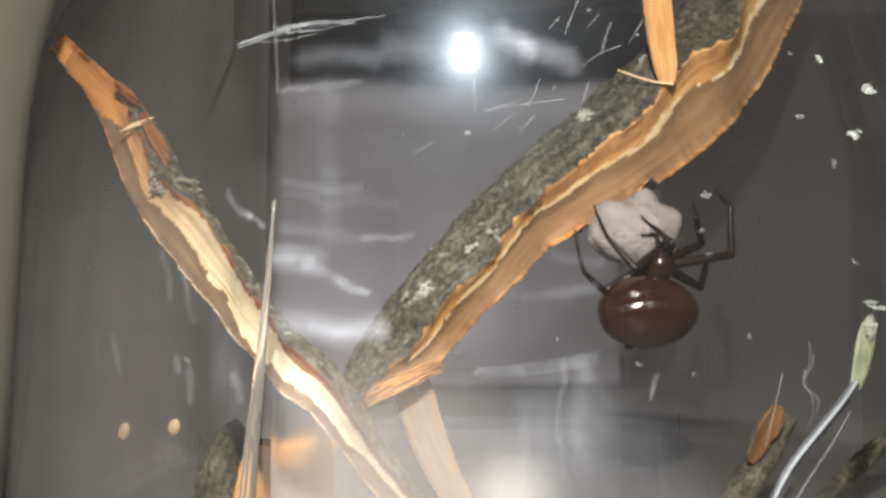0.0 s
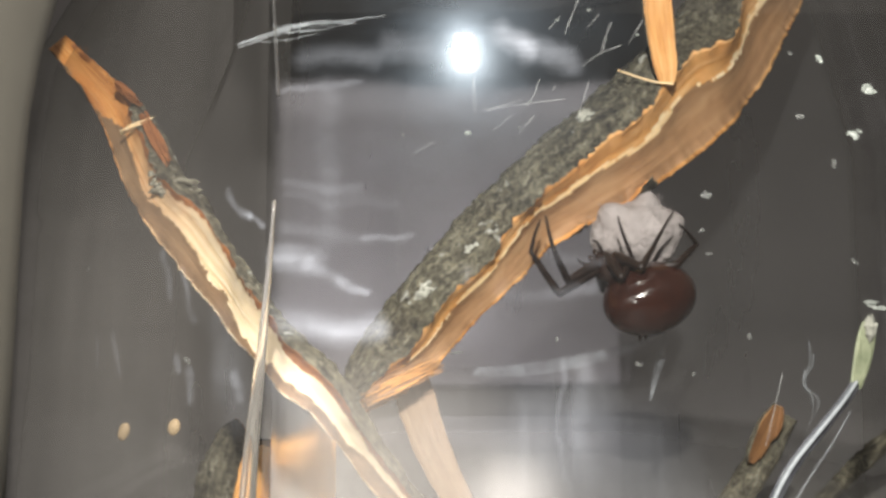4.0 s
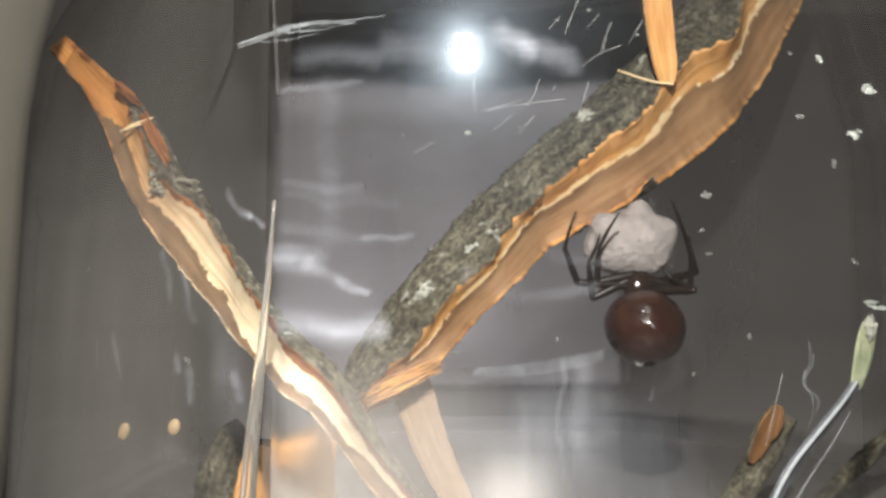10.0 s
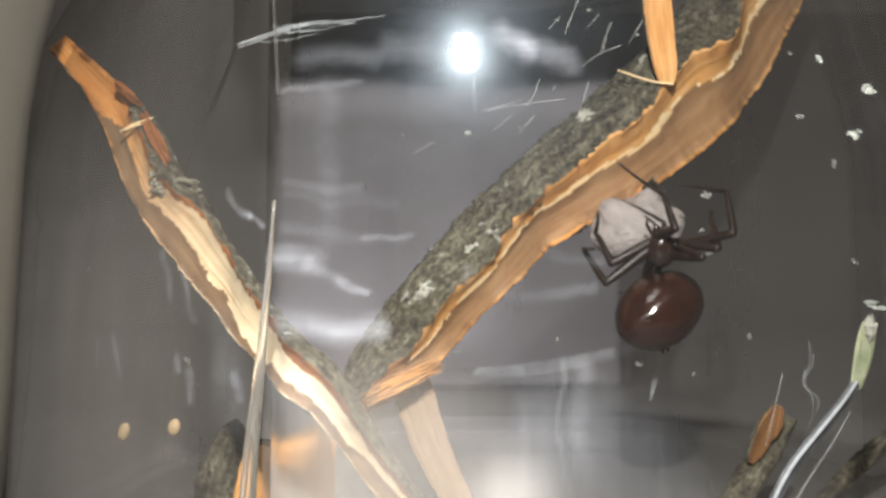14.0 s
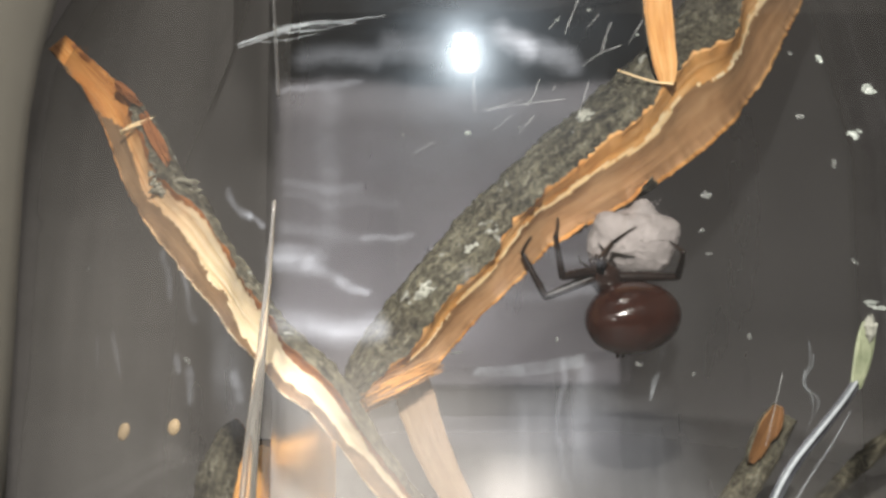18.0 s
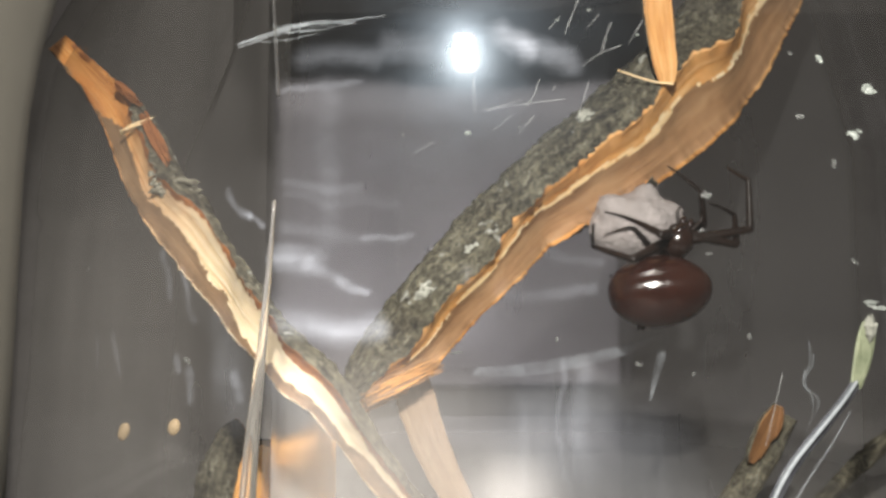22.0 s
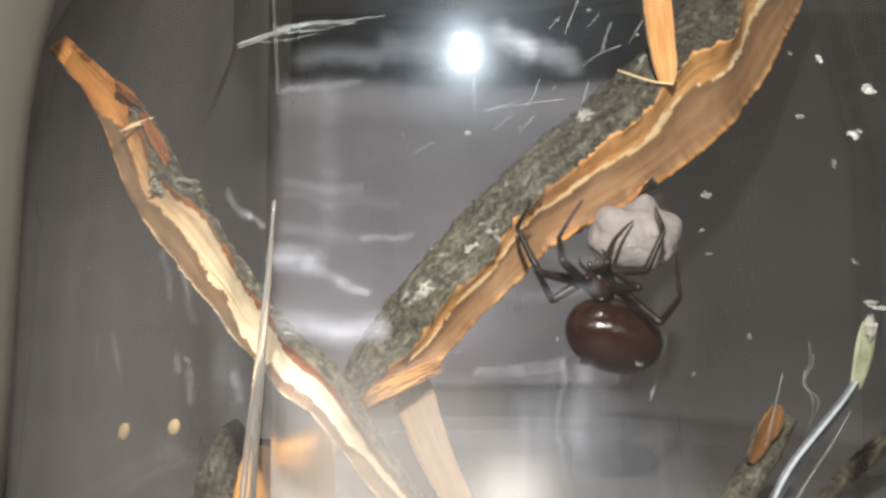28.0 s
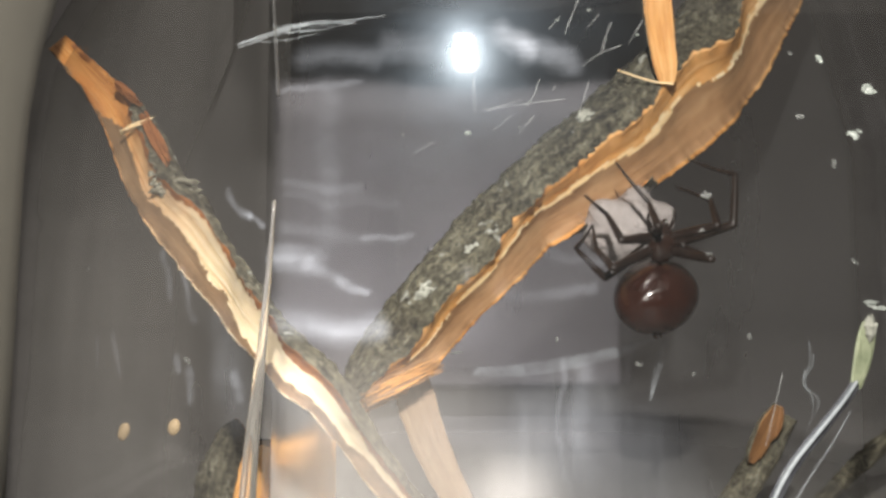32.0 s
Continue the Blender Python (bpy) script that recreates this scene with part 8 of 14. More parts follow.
    walk(LEGS["Lc"][2], [
        (0, pose(.00595, .00178, .00274, -62, 64, -113)), (0.25, pose(.00541, .00208, .00266, -66, 64, -112)), (0.5, pose(.00408, .00229, .00234, -73, 65, -109)),
        (0.75, pose(.00283, .00183, .00187, -81, 66, -108)), (1, pose(.00237, .00143, .00161, -85, 66, -107)), (1.25, pose(.00331, .00214, .00203, -87, 65, -123)),
        (1.5, pose(.00579, .00203, .00261, -90, 62, -158)), (1.75, pose(.00708, -.00002, .00269, -90, 59, 170)), (2, pose(.00691, -.00113, .00258, -89, 57, 156)),
        (2.5, pose(.00739, -.0009, .00224, -85, 52, 164)), (3, pose(.00779, -.00063, .00184, -83, 46, 171)), (3.17, pose(.00818, -.00009, .00119, -120, 59, 133)),
        (3.33, pose(.00824, .00102, -.00015, 179, 32, 74)), (3.5, pose(.00793, .00146, -.00091, 170, 7, 68)), (4, pose(.00815, .00122, -.00039, 171, 29, 64)),
        (4.5, pose(.00827, .00091, .00013, 171, 51, 61)), (5, pose(.00829, .00056, .00064, 167, 73, 56)), (5.5, pose(.00821, .00017, .00112, 20, 84, -91)),
        (5.67, pose(.00753, .00221, -.00054, -128, 68, 149)), (5.83, pose(.00285, .0022, -.00145, -137, 5, 179)), (6, pose(.00164, -.00012, -.00054, -137, -30, -164)),
        (6.5, pose(.00184, .00022, -.00124, -132, -4, 178)), (7, pose(.00222, .00053, -.00188, -135, 23, 160)), (7.5, pose(.00186, .00012, -.00129, -132, -3, 180)),
        (8, pose(.00168, -.00033, -.00066, -137, -28, -160)), (8.17, pose(.00171, .00064, -.0006, -140, -25, -164)), (8.33, pose(.00295, .00268, -.00042, -145, -16, -175)),
        (8.5, pose(.00595, .00327, -.00005, -149, -2, 169)), (8.67, pose(.00815, .00119, .00045, -148, 11, 152)), (8.83, pose(.00808, -.00116, .00084, -144, 21, 140)),
        (9, pose(.00759, -.00198, .00098, -142, 25, 136)), (9.25, pose(.00768, -.00115, .00175, -146, 32, 144)), (9.5, pose(.00647, .00049, .00303, -154, 51, 160)),
        (9.75, pose(.00411, .00106, .00311, -158, 71, 177)), (10, pose(.00308, .00084, .00267, -155, 80, -171)), (10.25, pose(.00303, .00084, .00264, -144, 86, -159)),
        (10.5, pose(.00292, .00082, .00256, 8, 80, -5)), (10.75, pose(.00281, .00077, .00248, 11, 67)), (11, pose(.00276, .00073, .00245, 11, 61, 2)),
        (11.5, pose(.00354, .00093, .00292, 7, 70, -8)), (12, pose(.00442, .00102, .00319, -6, 79, -27)), (12.25, pose(.00431, .0016, .00292, 104, 84, 87)),
        (12.5, pose(.00401, .00262, .00193, 142, 54, 135)), (12.75, pose(.00379, .00312, .00057, 145, 23, 147)), (13, pose(.00376, .00316, -.00009, 145, 9, 152)),
        (13.25, pose(.00455, .00334, .00047, 147, 16, 135)), (13.5, pose(.00652, .00276, .00127, 152, 37, 102)), (13.75, pose(.0079, .00102, .00145, 155, 66, 74)),
        (14, pose(.0081, .00003, .00139, 155, 81, 62)), (14.17, pose(.00755, .0016, .00158, 150, 55, 77)), (14.33, pose(.00508, .00325, .00098, 140, 22, 121)),
        (14.5, pose(.00379, .00318, .00004, 136, 13, 150)), (14.75, pose(.00338, .00299, .00012, 138, 20, 144)), (15, pose(.00301, .00274, .00029, 140, 26, 138)),
        (15.25, pose(.0027, .00244, .00054, 143, 34, 133)), (15.5, pose(.00246, .0021, .00084, 147, 41, 130)), (15.75, pose(.0023, .00171, .00117, 151, 49, 128)),
        (16, pose(.00223, .00128, .00151, 158, 58, 130)), (16.25, pose(.00224, .00082, .00181, 168, 65, 137)), (16.5, pose(.00232, .00034, .00206, -172, 72, 153)),
        (16.67, pose(.00186, -.00124, .00038, 152, 63, 136)), (16.83, pose(.00498, -.00281, -.00192, 138, 49, 163)), (17, pose(.00721, -.00192, -.00173, 143, 44, -171)),
        (17.17, pose(.00651, -.0026, -.00159, 142, 43, 180)), (17.33, pose(.00459, -.00334, -.00046, 144, 40, 161)), (17.5, pose(.00363, -.00246, .0019, 157, 40, 146)),
        (17.67, pose(.00537, -.00118, .00317, -180, 40, 142)), (17.83, pose(.00728, -.00095, .00233, -158, 38, 146)), (18, pose(.00781, -.00106, .00159, -150, 35, 148)),
        (18.5, pose(.00803, -.00087, .00128, -166, 47, 123)), (19, pose(.0082, -.00065, .00095, 168, 51, 90)), (19.17, pose(.00825, .00008, .00098, 160, 47, 91)),
        (19.33, pose(.00769, .00183, .00099, 146, 36, 99)), (19.5, pose(.00577, .00324, .0007, 134, 23, 119)), (19.67, pose(.00355, .00307, -.0001, 127, 12, 145)),
        (19.83, pose(.00243, .00199, -.00098, 124, 6, 167)), (20, pose(.00223, .00143, -.00136, 124, 4, 176)), (20.5, pose(.00238, .00088, -.00198, 120, 19, 170)),
        (21, pose(.00278, .00034, -.00255, 110, 33, 162)), (21.25, pose(.00269, .00131, -.00212, 109, 51, 146)), (21.5, pose(.00386, .00311, -.00077, 38, 85, 42)),
        (21.75, pose(.00567, .00318, .00099, -49, 57, -81)), (22, pose(.00614, .00265, .0018, -51, 43, -101)), (22.17, pose(.00564, .00244, .00228, -53, 40, -101)),
        (22.33, pose(.00456, .00133, .0031, -58, 31, -100)), (22.5, pose(.00408, -.00083, .00317, -62, 18, -96)), (22.67, pose(.0049, -.00265, .00213, -63, 5, -90)),
        (22.83, pose(.00602, -.00314, .00081, -62, -6, -86)), (23, pose(.00646, -.00306, .00023, -61, -10, -85)), (23.17, pose(.00613, -.00309, .00084, -63, -5, -87)),
        (23.33, pose(.00532, -.00256, .00221, -64, 5, -91)), (23.5, pose(.00486, -.00084, .00329, -65, 18, -98)), (23.67, pose(.00543, .00114, .00317, -64, 32, -104)),
        (23.83, pose(.00635, .00217, .00225, -61, 41, -108)), (24, pose(.00672, .00238, .00171, -59, 45, -110)), (24.25, pose(.00679, .00264, .00117, -67, 34, -113)),
        (24.5, pose(.00652, .00304, -.00014, -77, 7, -111)), (24.75, pose(.00583, .00298, -.00142, -81, -21, -104)), (25, pose(.00547, .00276, -.00192, -82, -33, -99)),
        (25.17, pose(.00461, .00251, -.00226, -75, -14, -117)), (25.33, pose(.00327, .00146, -.00254, -86, 18, -151)),
        (25.5, pose(.00283, .00068, -.00253, -101, 26, -176)), (26, pose(.00273, .00011, -.00253, -97, 21, -156)), (26.5, pose(.00277, -.00049, -.00252, -93, 16, -136)),
        (27, pose(.00296, -.00107, -.0025, -89, 9, -118)), (27.5, pose(.00328, -.0016, -.00245, -86, 2, -100)), (28, pose(.00373, -.00206, -.00238, -85, -7, -83)),
        (28.17, pose(.00334, -.00203, -.00216, -84, -2, -87)), (28.33, pose(.0024, -.00154, -.00156, -80, 12, -95)), (28.5, pose(.00168, -.00016, -.00071, -70, 27, -101)),
        (28.67, pose(.00193, .00145, .00018, -52, 38, -101)), (28.83, pose(.00273, .00237, .00089, -34, 40, -97)), (29, pose(.00314, .0026, .00117, -27, 40, -95)),
        (29.5, pose(.00344, .00275, .00126, -15, 40, -86)), (30, pose(.0037, .00279, .00145, -4, 40, -77)), (30.17, pose(.00371, .00295, .00111, -10, 37, -82)),
        (30.33, pose(.00368, .00313, .00018, -23, 28, -92)), (30.5, pose(.00357, .0029, -.00105, -34, 13, -99)), (30.67, pose(.00352, .00219, -.00214, -41, -5, -101)),
        (30.83, pose(.00363, .00143, -.00277, -44, -18, -100)), (31, pose(.00373, .0011, -.00296, -46, -24, -99)), (31.17, pose(.00366, .00101, -.00295, -44, -18, -103)),
        (31.33, pose(.0035, .0008, -.00294, -42, -4, -112)), (31.5, pose(.00334, .00049, -.00293, -44, 15, -123)), (31.67, pose(.00324, .00017, -.00291, -54, 31, -138)),
        (31.83, pose(.00321, -.00009, -.00289, -68, 40, -155)), (32, pose(.0032, -.0002, -.00288, -75, 42, -163)),
    ])
    walk(LEGS["Ld"][0], [
        (0, pose(-.0004, -.0001, .00095, -171, 22, -138)), (0.25, pose(-.0004, -.0001, .00095, -174, 24, -144)), (0.5, pose(-.0004, -.0001, .00095, -180, 25, -159)),
        (0.75, pose(-.0004, -.0001, .00095, 174, 26, -173)), (1, pose(-.0004, -.0001, .00095, 171, 25, 180)), (1.17, pose(-.0004, -.0001, .00095, 173, 24, -175)),
        (1.33, pose(-.0004, -.0001, .00095, 178, 20, -163)), (1.5, pose(-.0004, -.0001, .00095, -178, 13, -148)), (1.67, pose(-.0004, -.0001, .00095, -176, 6, -134)),
        (1.83, pose(-.0004, -.0001, .00095, -175, 0, -124)), (2, pose(-.0004, -.0001, .00095, -175, -3, -120)), (2.5, pose(-.0004, -.0001, .00095, -176, -4, -116)),
        (3, pose(-.0004, -.0001, .00095, -176, -5, -112)), (3.5, pose(-.0004, -.0001, .00095, -177, -3, -93)), (3.75, pose(-.0004, -.0001, .00095, -176, 14, -85)),
        (4, pose(-.0004, -.0001, .00095, -173, 30, -76)), (4.25, pose(-.0004, -.0001, .00095, -165, 45, -64)), (4.5, pose(-.0004, -.0001, .00095, -148, 58, -43)),
        (4.75, pose(-.0004, -.0001, .00095, -116, 65, -6)), (5, pose(-.0004, -.0001, .00095, -81, 60, 33)), (5.25, pose(-.0004, -.0001, .00095, -62, 48, 57)),
        (5.5, pose(-.0004, -.0001, .00095, -53, 33, 70)), (5.67, pose(-.0004, -.0001, .00095, -29, 62, 101)), (5.83, pose(-.0004, -.0001, .00095, 74, 41, -144)),
        (6, pose(-.0004, -.0001, .00095, 81, 9, -128)), (6.17, pose(-.0004, -.0001, .00095, 79, 17, -133)), (6.33, pose(-.0004, -.0001, .00095, 72, 38, -148)),
        (6.5, pose(-.0004, -.0001, .00095, 43, 58, 174)), (6.67, pose(-.0004, -.0001, .00095, -9, 56, 114)), (6.83, pose(-.0004, -.0001, .00095, -30, 40, 85)),
        (7, pose(-.0004, -.0001, .00095, -35, 33, 78)), (7.17, pose(-.0004, -.0001, .00095, -30, 40, 86)), (7.33, pose(-.0004, -.0001, .00095, -9, 54, 114)),
        (7.5, pose(-.0004, -.0001, .00095, 38, 56, 170)), (7.67, pose(-.0004, -.0001, .00095, 66, 38, -153)), (7.83, pose(-.0004, -.0001, .00095, 74, 19, -137)),
        (8, pose(-.0004, -.0001, .00095, 75, 10, -132)), (8.25, pose(-.0004, -.0001, .00095, 76, 10, -127)), (8.5, pose(-.0004, -.0001, .00095, 77, 7, -118)),
        (8.75, pose(-.0004, -.0001, .00095, 78, 5, -109)), (9, pose(-.0004, -.0001, .00095, 78, 4, -105)), (9.25, pose(-.0004, -.0001, .00095, 77, 6, -116)),
        (9.5, pose(-.0004, -.0001, .00095, 74, 10, -142)), (9.75, pose(-.0004, -.0001, .00095, 69, 12, -168)), (10, pose(-.0004, -.0001, .00095, 66, 12, -180)),
        (10.17, pose(-.0004, -.0001, .00095, 67, 12, -175)), (10.33, pose(-.0004, -.0001, .00095, 70, 14, -164)), (10.5, pose(-.0004, -.0001, .00095, 74, 14, -148)),
        (10.67, pose(-.0004, -.0001, .00095, 77, 14, -133)), (10.83, pose(-.0004, -.0001, .00095, 80, 13, -121)), (11, pose(-.0004, -.0001, .00095, 81, 13, -116)),
        (11.5, pose(-.0004, -.0001, .00095, 76, 22, -135)), (12, pose(-.0004, -.0001, .00095, 67, 29, -156)), (12.17, pose(-.0004, -.0001, .00095, 69, 27, -150)),
        (12.33, pose(-.0004, -.0001, .00095, 75, 21, -137)), (12.5, pose(-.0004, -.0001, .00095, 79, 12, -121)), (12.67, pose(-.0004, -.0001, .00095, 81, 2, -107)),
        (12.83, pose(-.0004, -.0001, .00095, 80, -6, -96)), (13, pose(-.0004, -.0001, .00095, 80, -9, -91)), (13.5, pose(-.0004, -.0001, .00095, 79, -9, -86)),
        (14, pose(-.0004, -.0001, .00095, 78, -9, -80)), (14.17, pose(-.0004, -.0001, .00095, 77, 26, -87)), (14.33, pose(-.0004, -.0001, .00095, -14, 79, 175)),
        (14.5, pose(-.0004, -.0001, .00095, -74, 51, 111)), (14.75, pose(-.0004, -.0001, .00095, -66, 51, 122)), (15, pose(-.0004, -.0001, .00095, -58, 50, 133)),
        (15.25, pose(-.0004, -.0001, .00095, -50, 48, 143)), (15.5, pose(-.0004, -.0001, .00095, -44, 45, 152)), (15.75, pose(-.0004, -.0001, .00095, -38, 42, 160)),
        (16, pose(-.0004, -.0001, .00095, -33, 38, 167)), (16.25, pose(-.0004, -.0001, .00095, -29, 34, 174)), (16.5, pose(-.0004, -.0001, .00095, -26, 29, 180)),
        (16.67, pose(-.0004, -.0001, .00095, -29, 42, 175)), (16.83, pose(-.0004, -.0001, .00095, -43, 65, 158)), (17, pose(-.0004, -.0001, .00095, -70, 75, 130)),
        (17.17, pose(-.0004, -.0001, .00095, -38, 78, 162)), (17.33, pose(-.0004, -.0001, .00095, 24, 68, -133)), (17.5, pose(-.0004, -.0001, .00095, 40, 44, -114)),
        (17.67, pose(-.0004, -.0001, .00095, 44, 19, -107)), (17.83, pose(-.0004, -.0001, .00095, 45, -1, -102)), (18, pose(-.0004, -.0001, .00095, 45, -9, -101)),
        (18.17, pose(-.0004, -.0001, .00095, 45, -9, -102)), (18.33, pose(-.0004, -.0001, .00095, 46, -10, -107)), (18.5, pose(-.0004, -.0001, .00095, 47, -11, -112)),
        (18.67, pose(-.0004, -.0001, .00095, 48, -12, -118)), (18.83, pose(-.0004, -.0001, .00095, 49, -13, -123)), (19, pose(-.0004, -.0001, .00095, 50, -13, -124)),
        (19.17, pose(-.0004, -.0001, .00095, 51, -4, -132)), (19.33, pose(-.0004, -.0001, .00095, 48, 18, -151)), (19.5, pose(-.0004, -.0001, .00095, 30, 43, 175)),
        (19.67, pose(-.0004, -.0001, .00095, -11, 50, 120)), (19.83, pose(-.0004, -.0001, .00095, -37, 37, 83)), (20, pose(-.0004, -.0001, .00095, -43, 30, 72)),
        (20.17, pose(-.0004, -.0001, .00095, -49, 33, 61)), (20.33, pose(-.0004, -.0001, .00095, -66, 35, 30)), (20.5, pose(-.0004, -.0001, .00095, -87, 28, -7)),
        (20.67, pose(-.0004, -.0001, .00095, -97, 11, -38)), (20.83, pose(-.0004, -.0001, .00095, -99, -3, -59)), (21, pose(-.0004, -.0001, .00095, -98, -9, -67)),
        (21.17, pose(-.0004, -.0001, .00095, -98, 1, -68)), (21.33, pose(-.0004, -.0001, .00095, -98, 27, -71)), (21.5, pose(-.0004, -.0001, .00095, -103, 61, -77)),
        (21.67, pose(-.0004, -.0001, .00095, 134, 83, 158)), (21.83, pose(-.0004, -.0001, .00095, 97, 59, 120)), (22, pose(-.0004, -.0001, .00095, 95, 49, 118)),
        (22.17, pose(-.0004, -.0001, .00095, 104, 55, 129)), (22.33, pose(-.0004, -.0001, .00095, 140, 62, 172)), (22.5, pose(-.0004, -.0001, .00095, -178, 49, -139)),
        (22.67, pose(-.0004, -.0001, .00095, -163, 25, -115)), (22.83, pose(-.0004, -.0001, .00095, -160, 5, -103)), (23, pose(-.0004, -.0001, .00095, -160, -3, -99)),
        (23.17, pose(-.0004, -.0001, .00095, -160, 6, -103)), (23.33, pose(-.0004, -.0001, .00095, -163, 26, -113)), (23.5, pose(-.0004, -.0001, .00095, -176, 51, -134)),
        (23.67, pose(-.0004, -.0001, .00095, 139, 66, 175)), (23.83, pose(-.0004, -.0001, .00095, 96, 59, 127)), (24, pose(-.0004, -.0001, .00095, 86, 52, 115)),
        (24.25, pose(-.0004, -.0001, .00095, 82, 51, 110)), (24.5, pose(-.0004, -.0001, .00095, 74, 46, 99)), (24.75, pose(-.0004, -.0001, .00095, 68, 40, 90)),
        (25, pose(-.0004, -.0001, .00095, 66, 38, 87)), (25.5, pose(-.0004, -.0001, .00095, 60, 40, 77)), (25.75, pose(-.0004, -.0001, .00095, 49, 51, 63)),
        (26, pose(-.0004, -.0001, .00095, 32, 59, 41)), (26.25, pose(-.0004, -.0001, .00095, 5, 62, 11)), (26.5, pose(-.0004, -.0001, .00095, -20, 58, -18)),
        (26.75, pose(-.0004, -.0001, .00095, -37, 49, -39)), (27, pose(-.0004, -.0001, .00095, -46, 38, -53)), (27.25, pose(-.0004, -.0001, .00095, -52, 26, -62)),
        (27.5, pose(-.0004, -.0001, .00095, -54, 13, -70)), (27.75, pose(-.0004, -.0001, .00095, -55, 0, -77)), (28, pose(-.0004, -.0001, .00095, -54, -14, -85)),
        (28.17, pose(-.0004, -.0001, .00095, -54, -5, -87)), (28.33, pose(-.0004, -.0001, .00095, -54, 15, -93)), (28.5, pose(-.0004, -.0001, .00095, -59, 41, -104)),
        (28.67, pose(-.0004, -.0001, .00095, -80, 65, -129)), (28.83, pose(-.0004, -.0001, .00095, -135, 73, 173)), (29, pose(-.0004, -.0001, .00095, -160, 70, 147)),
        (29.17, pose(-.0004, -.0001, .00095, -138, 70, 170)), (29.33, pose(-.0004, -.0001, .00095, -100, 60, -149)), (29.5, pose(-.0004, -.0001, .00095, -84, 39, -128)),
        (29.67, pose(-.0004, -.0001, .00095, -78, 16, -117)), (29.83, pose(-.0004, -.0001, .00095, -77, -2, -110)), (30, pose(-.0004, -.0001, .00095, -78, -9, -107)),
        (30.17, pose(-.0004, -.0001, .00095, -78, -10, -106)), (30.33, pose(-.0004, -.0001, .00095, -79, -12, -102)), (30.5, pose(-.0004, -.0001, .00095, -80, -16, -96)),
        (30.67, pose(-.0004, -.0001, .00095, -82, -18, -91)), (30.83, pose(-.0004, -.0001, .00095, -83, -21, -87)), (31, pose(-.0004, -.0001, .00095, -84, -22, -85)),
        (31.5, pose(-.0004, -.0001, .00095, -81, -14, -94)), (32, pose(-.0004, -.0001, .00095, -79, -6, -103)),
    ])
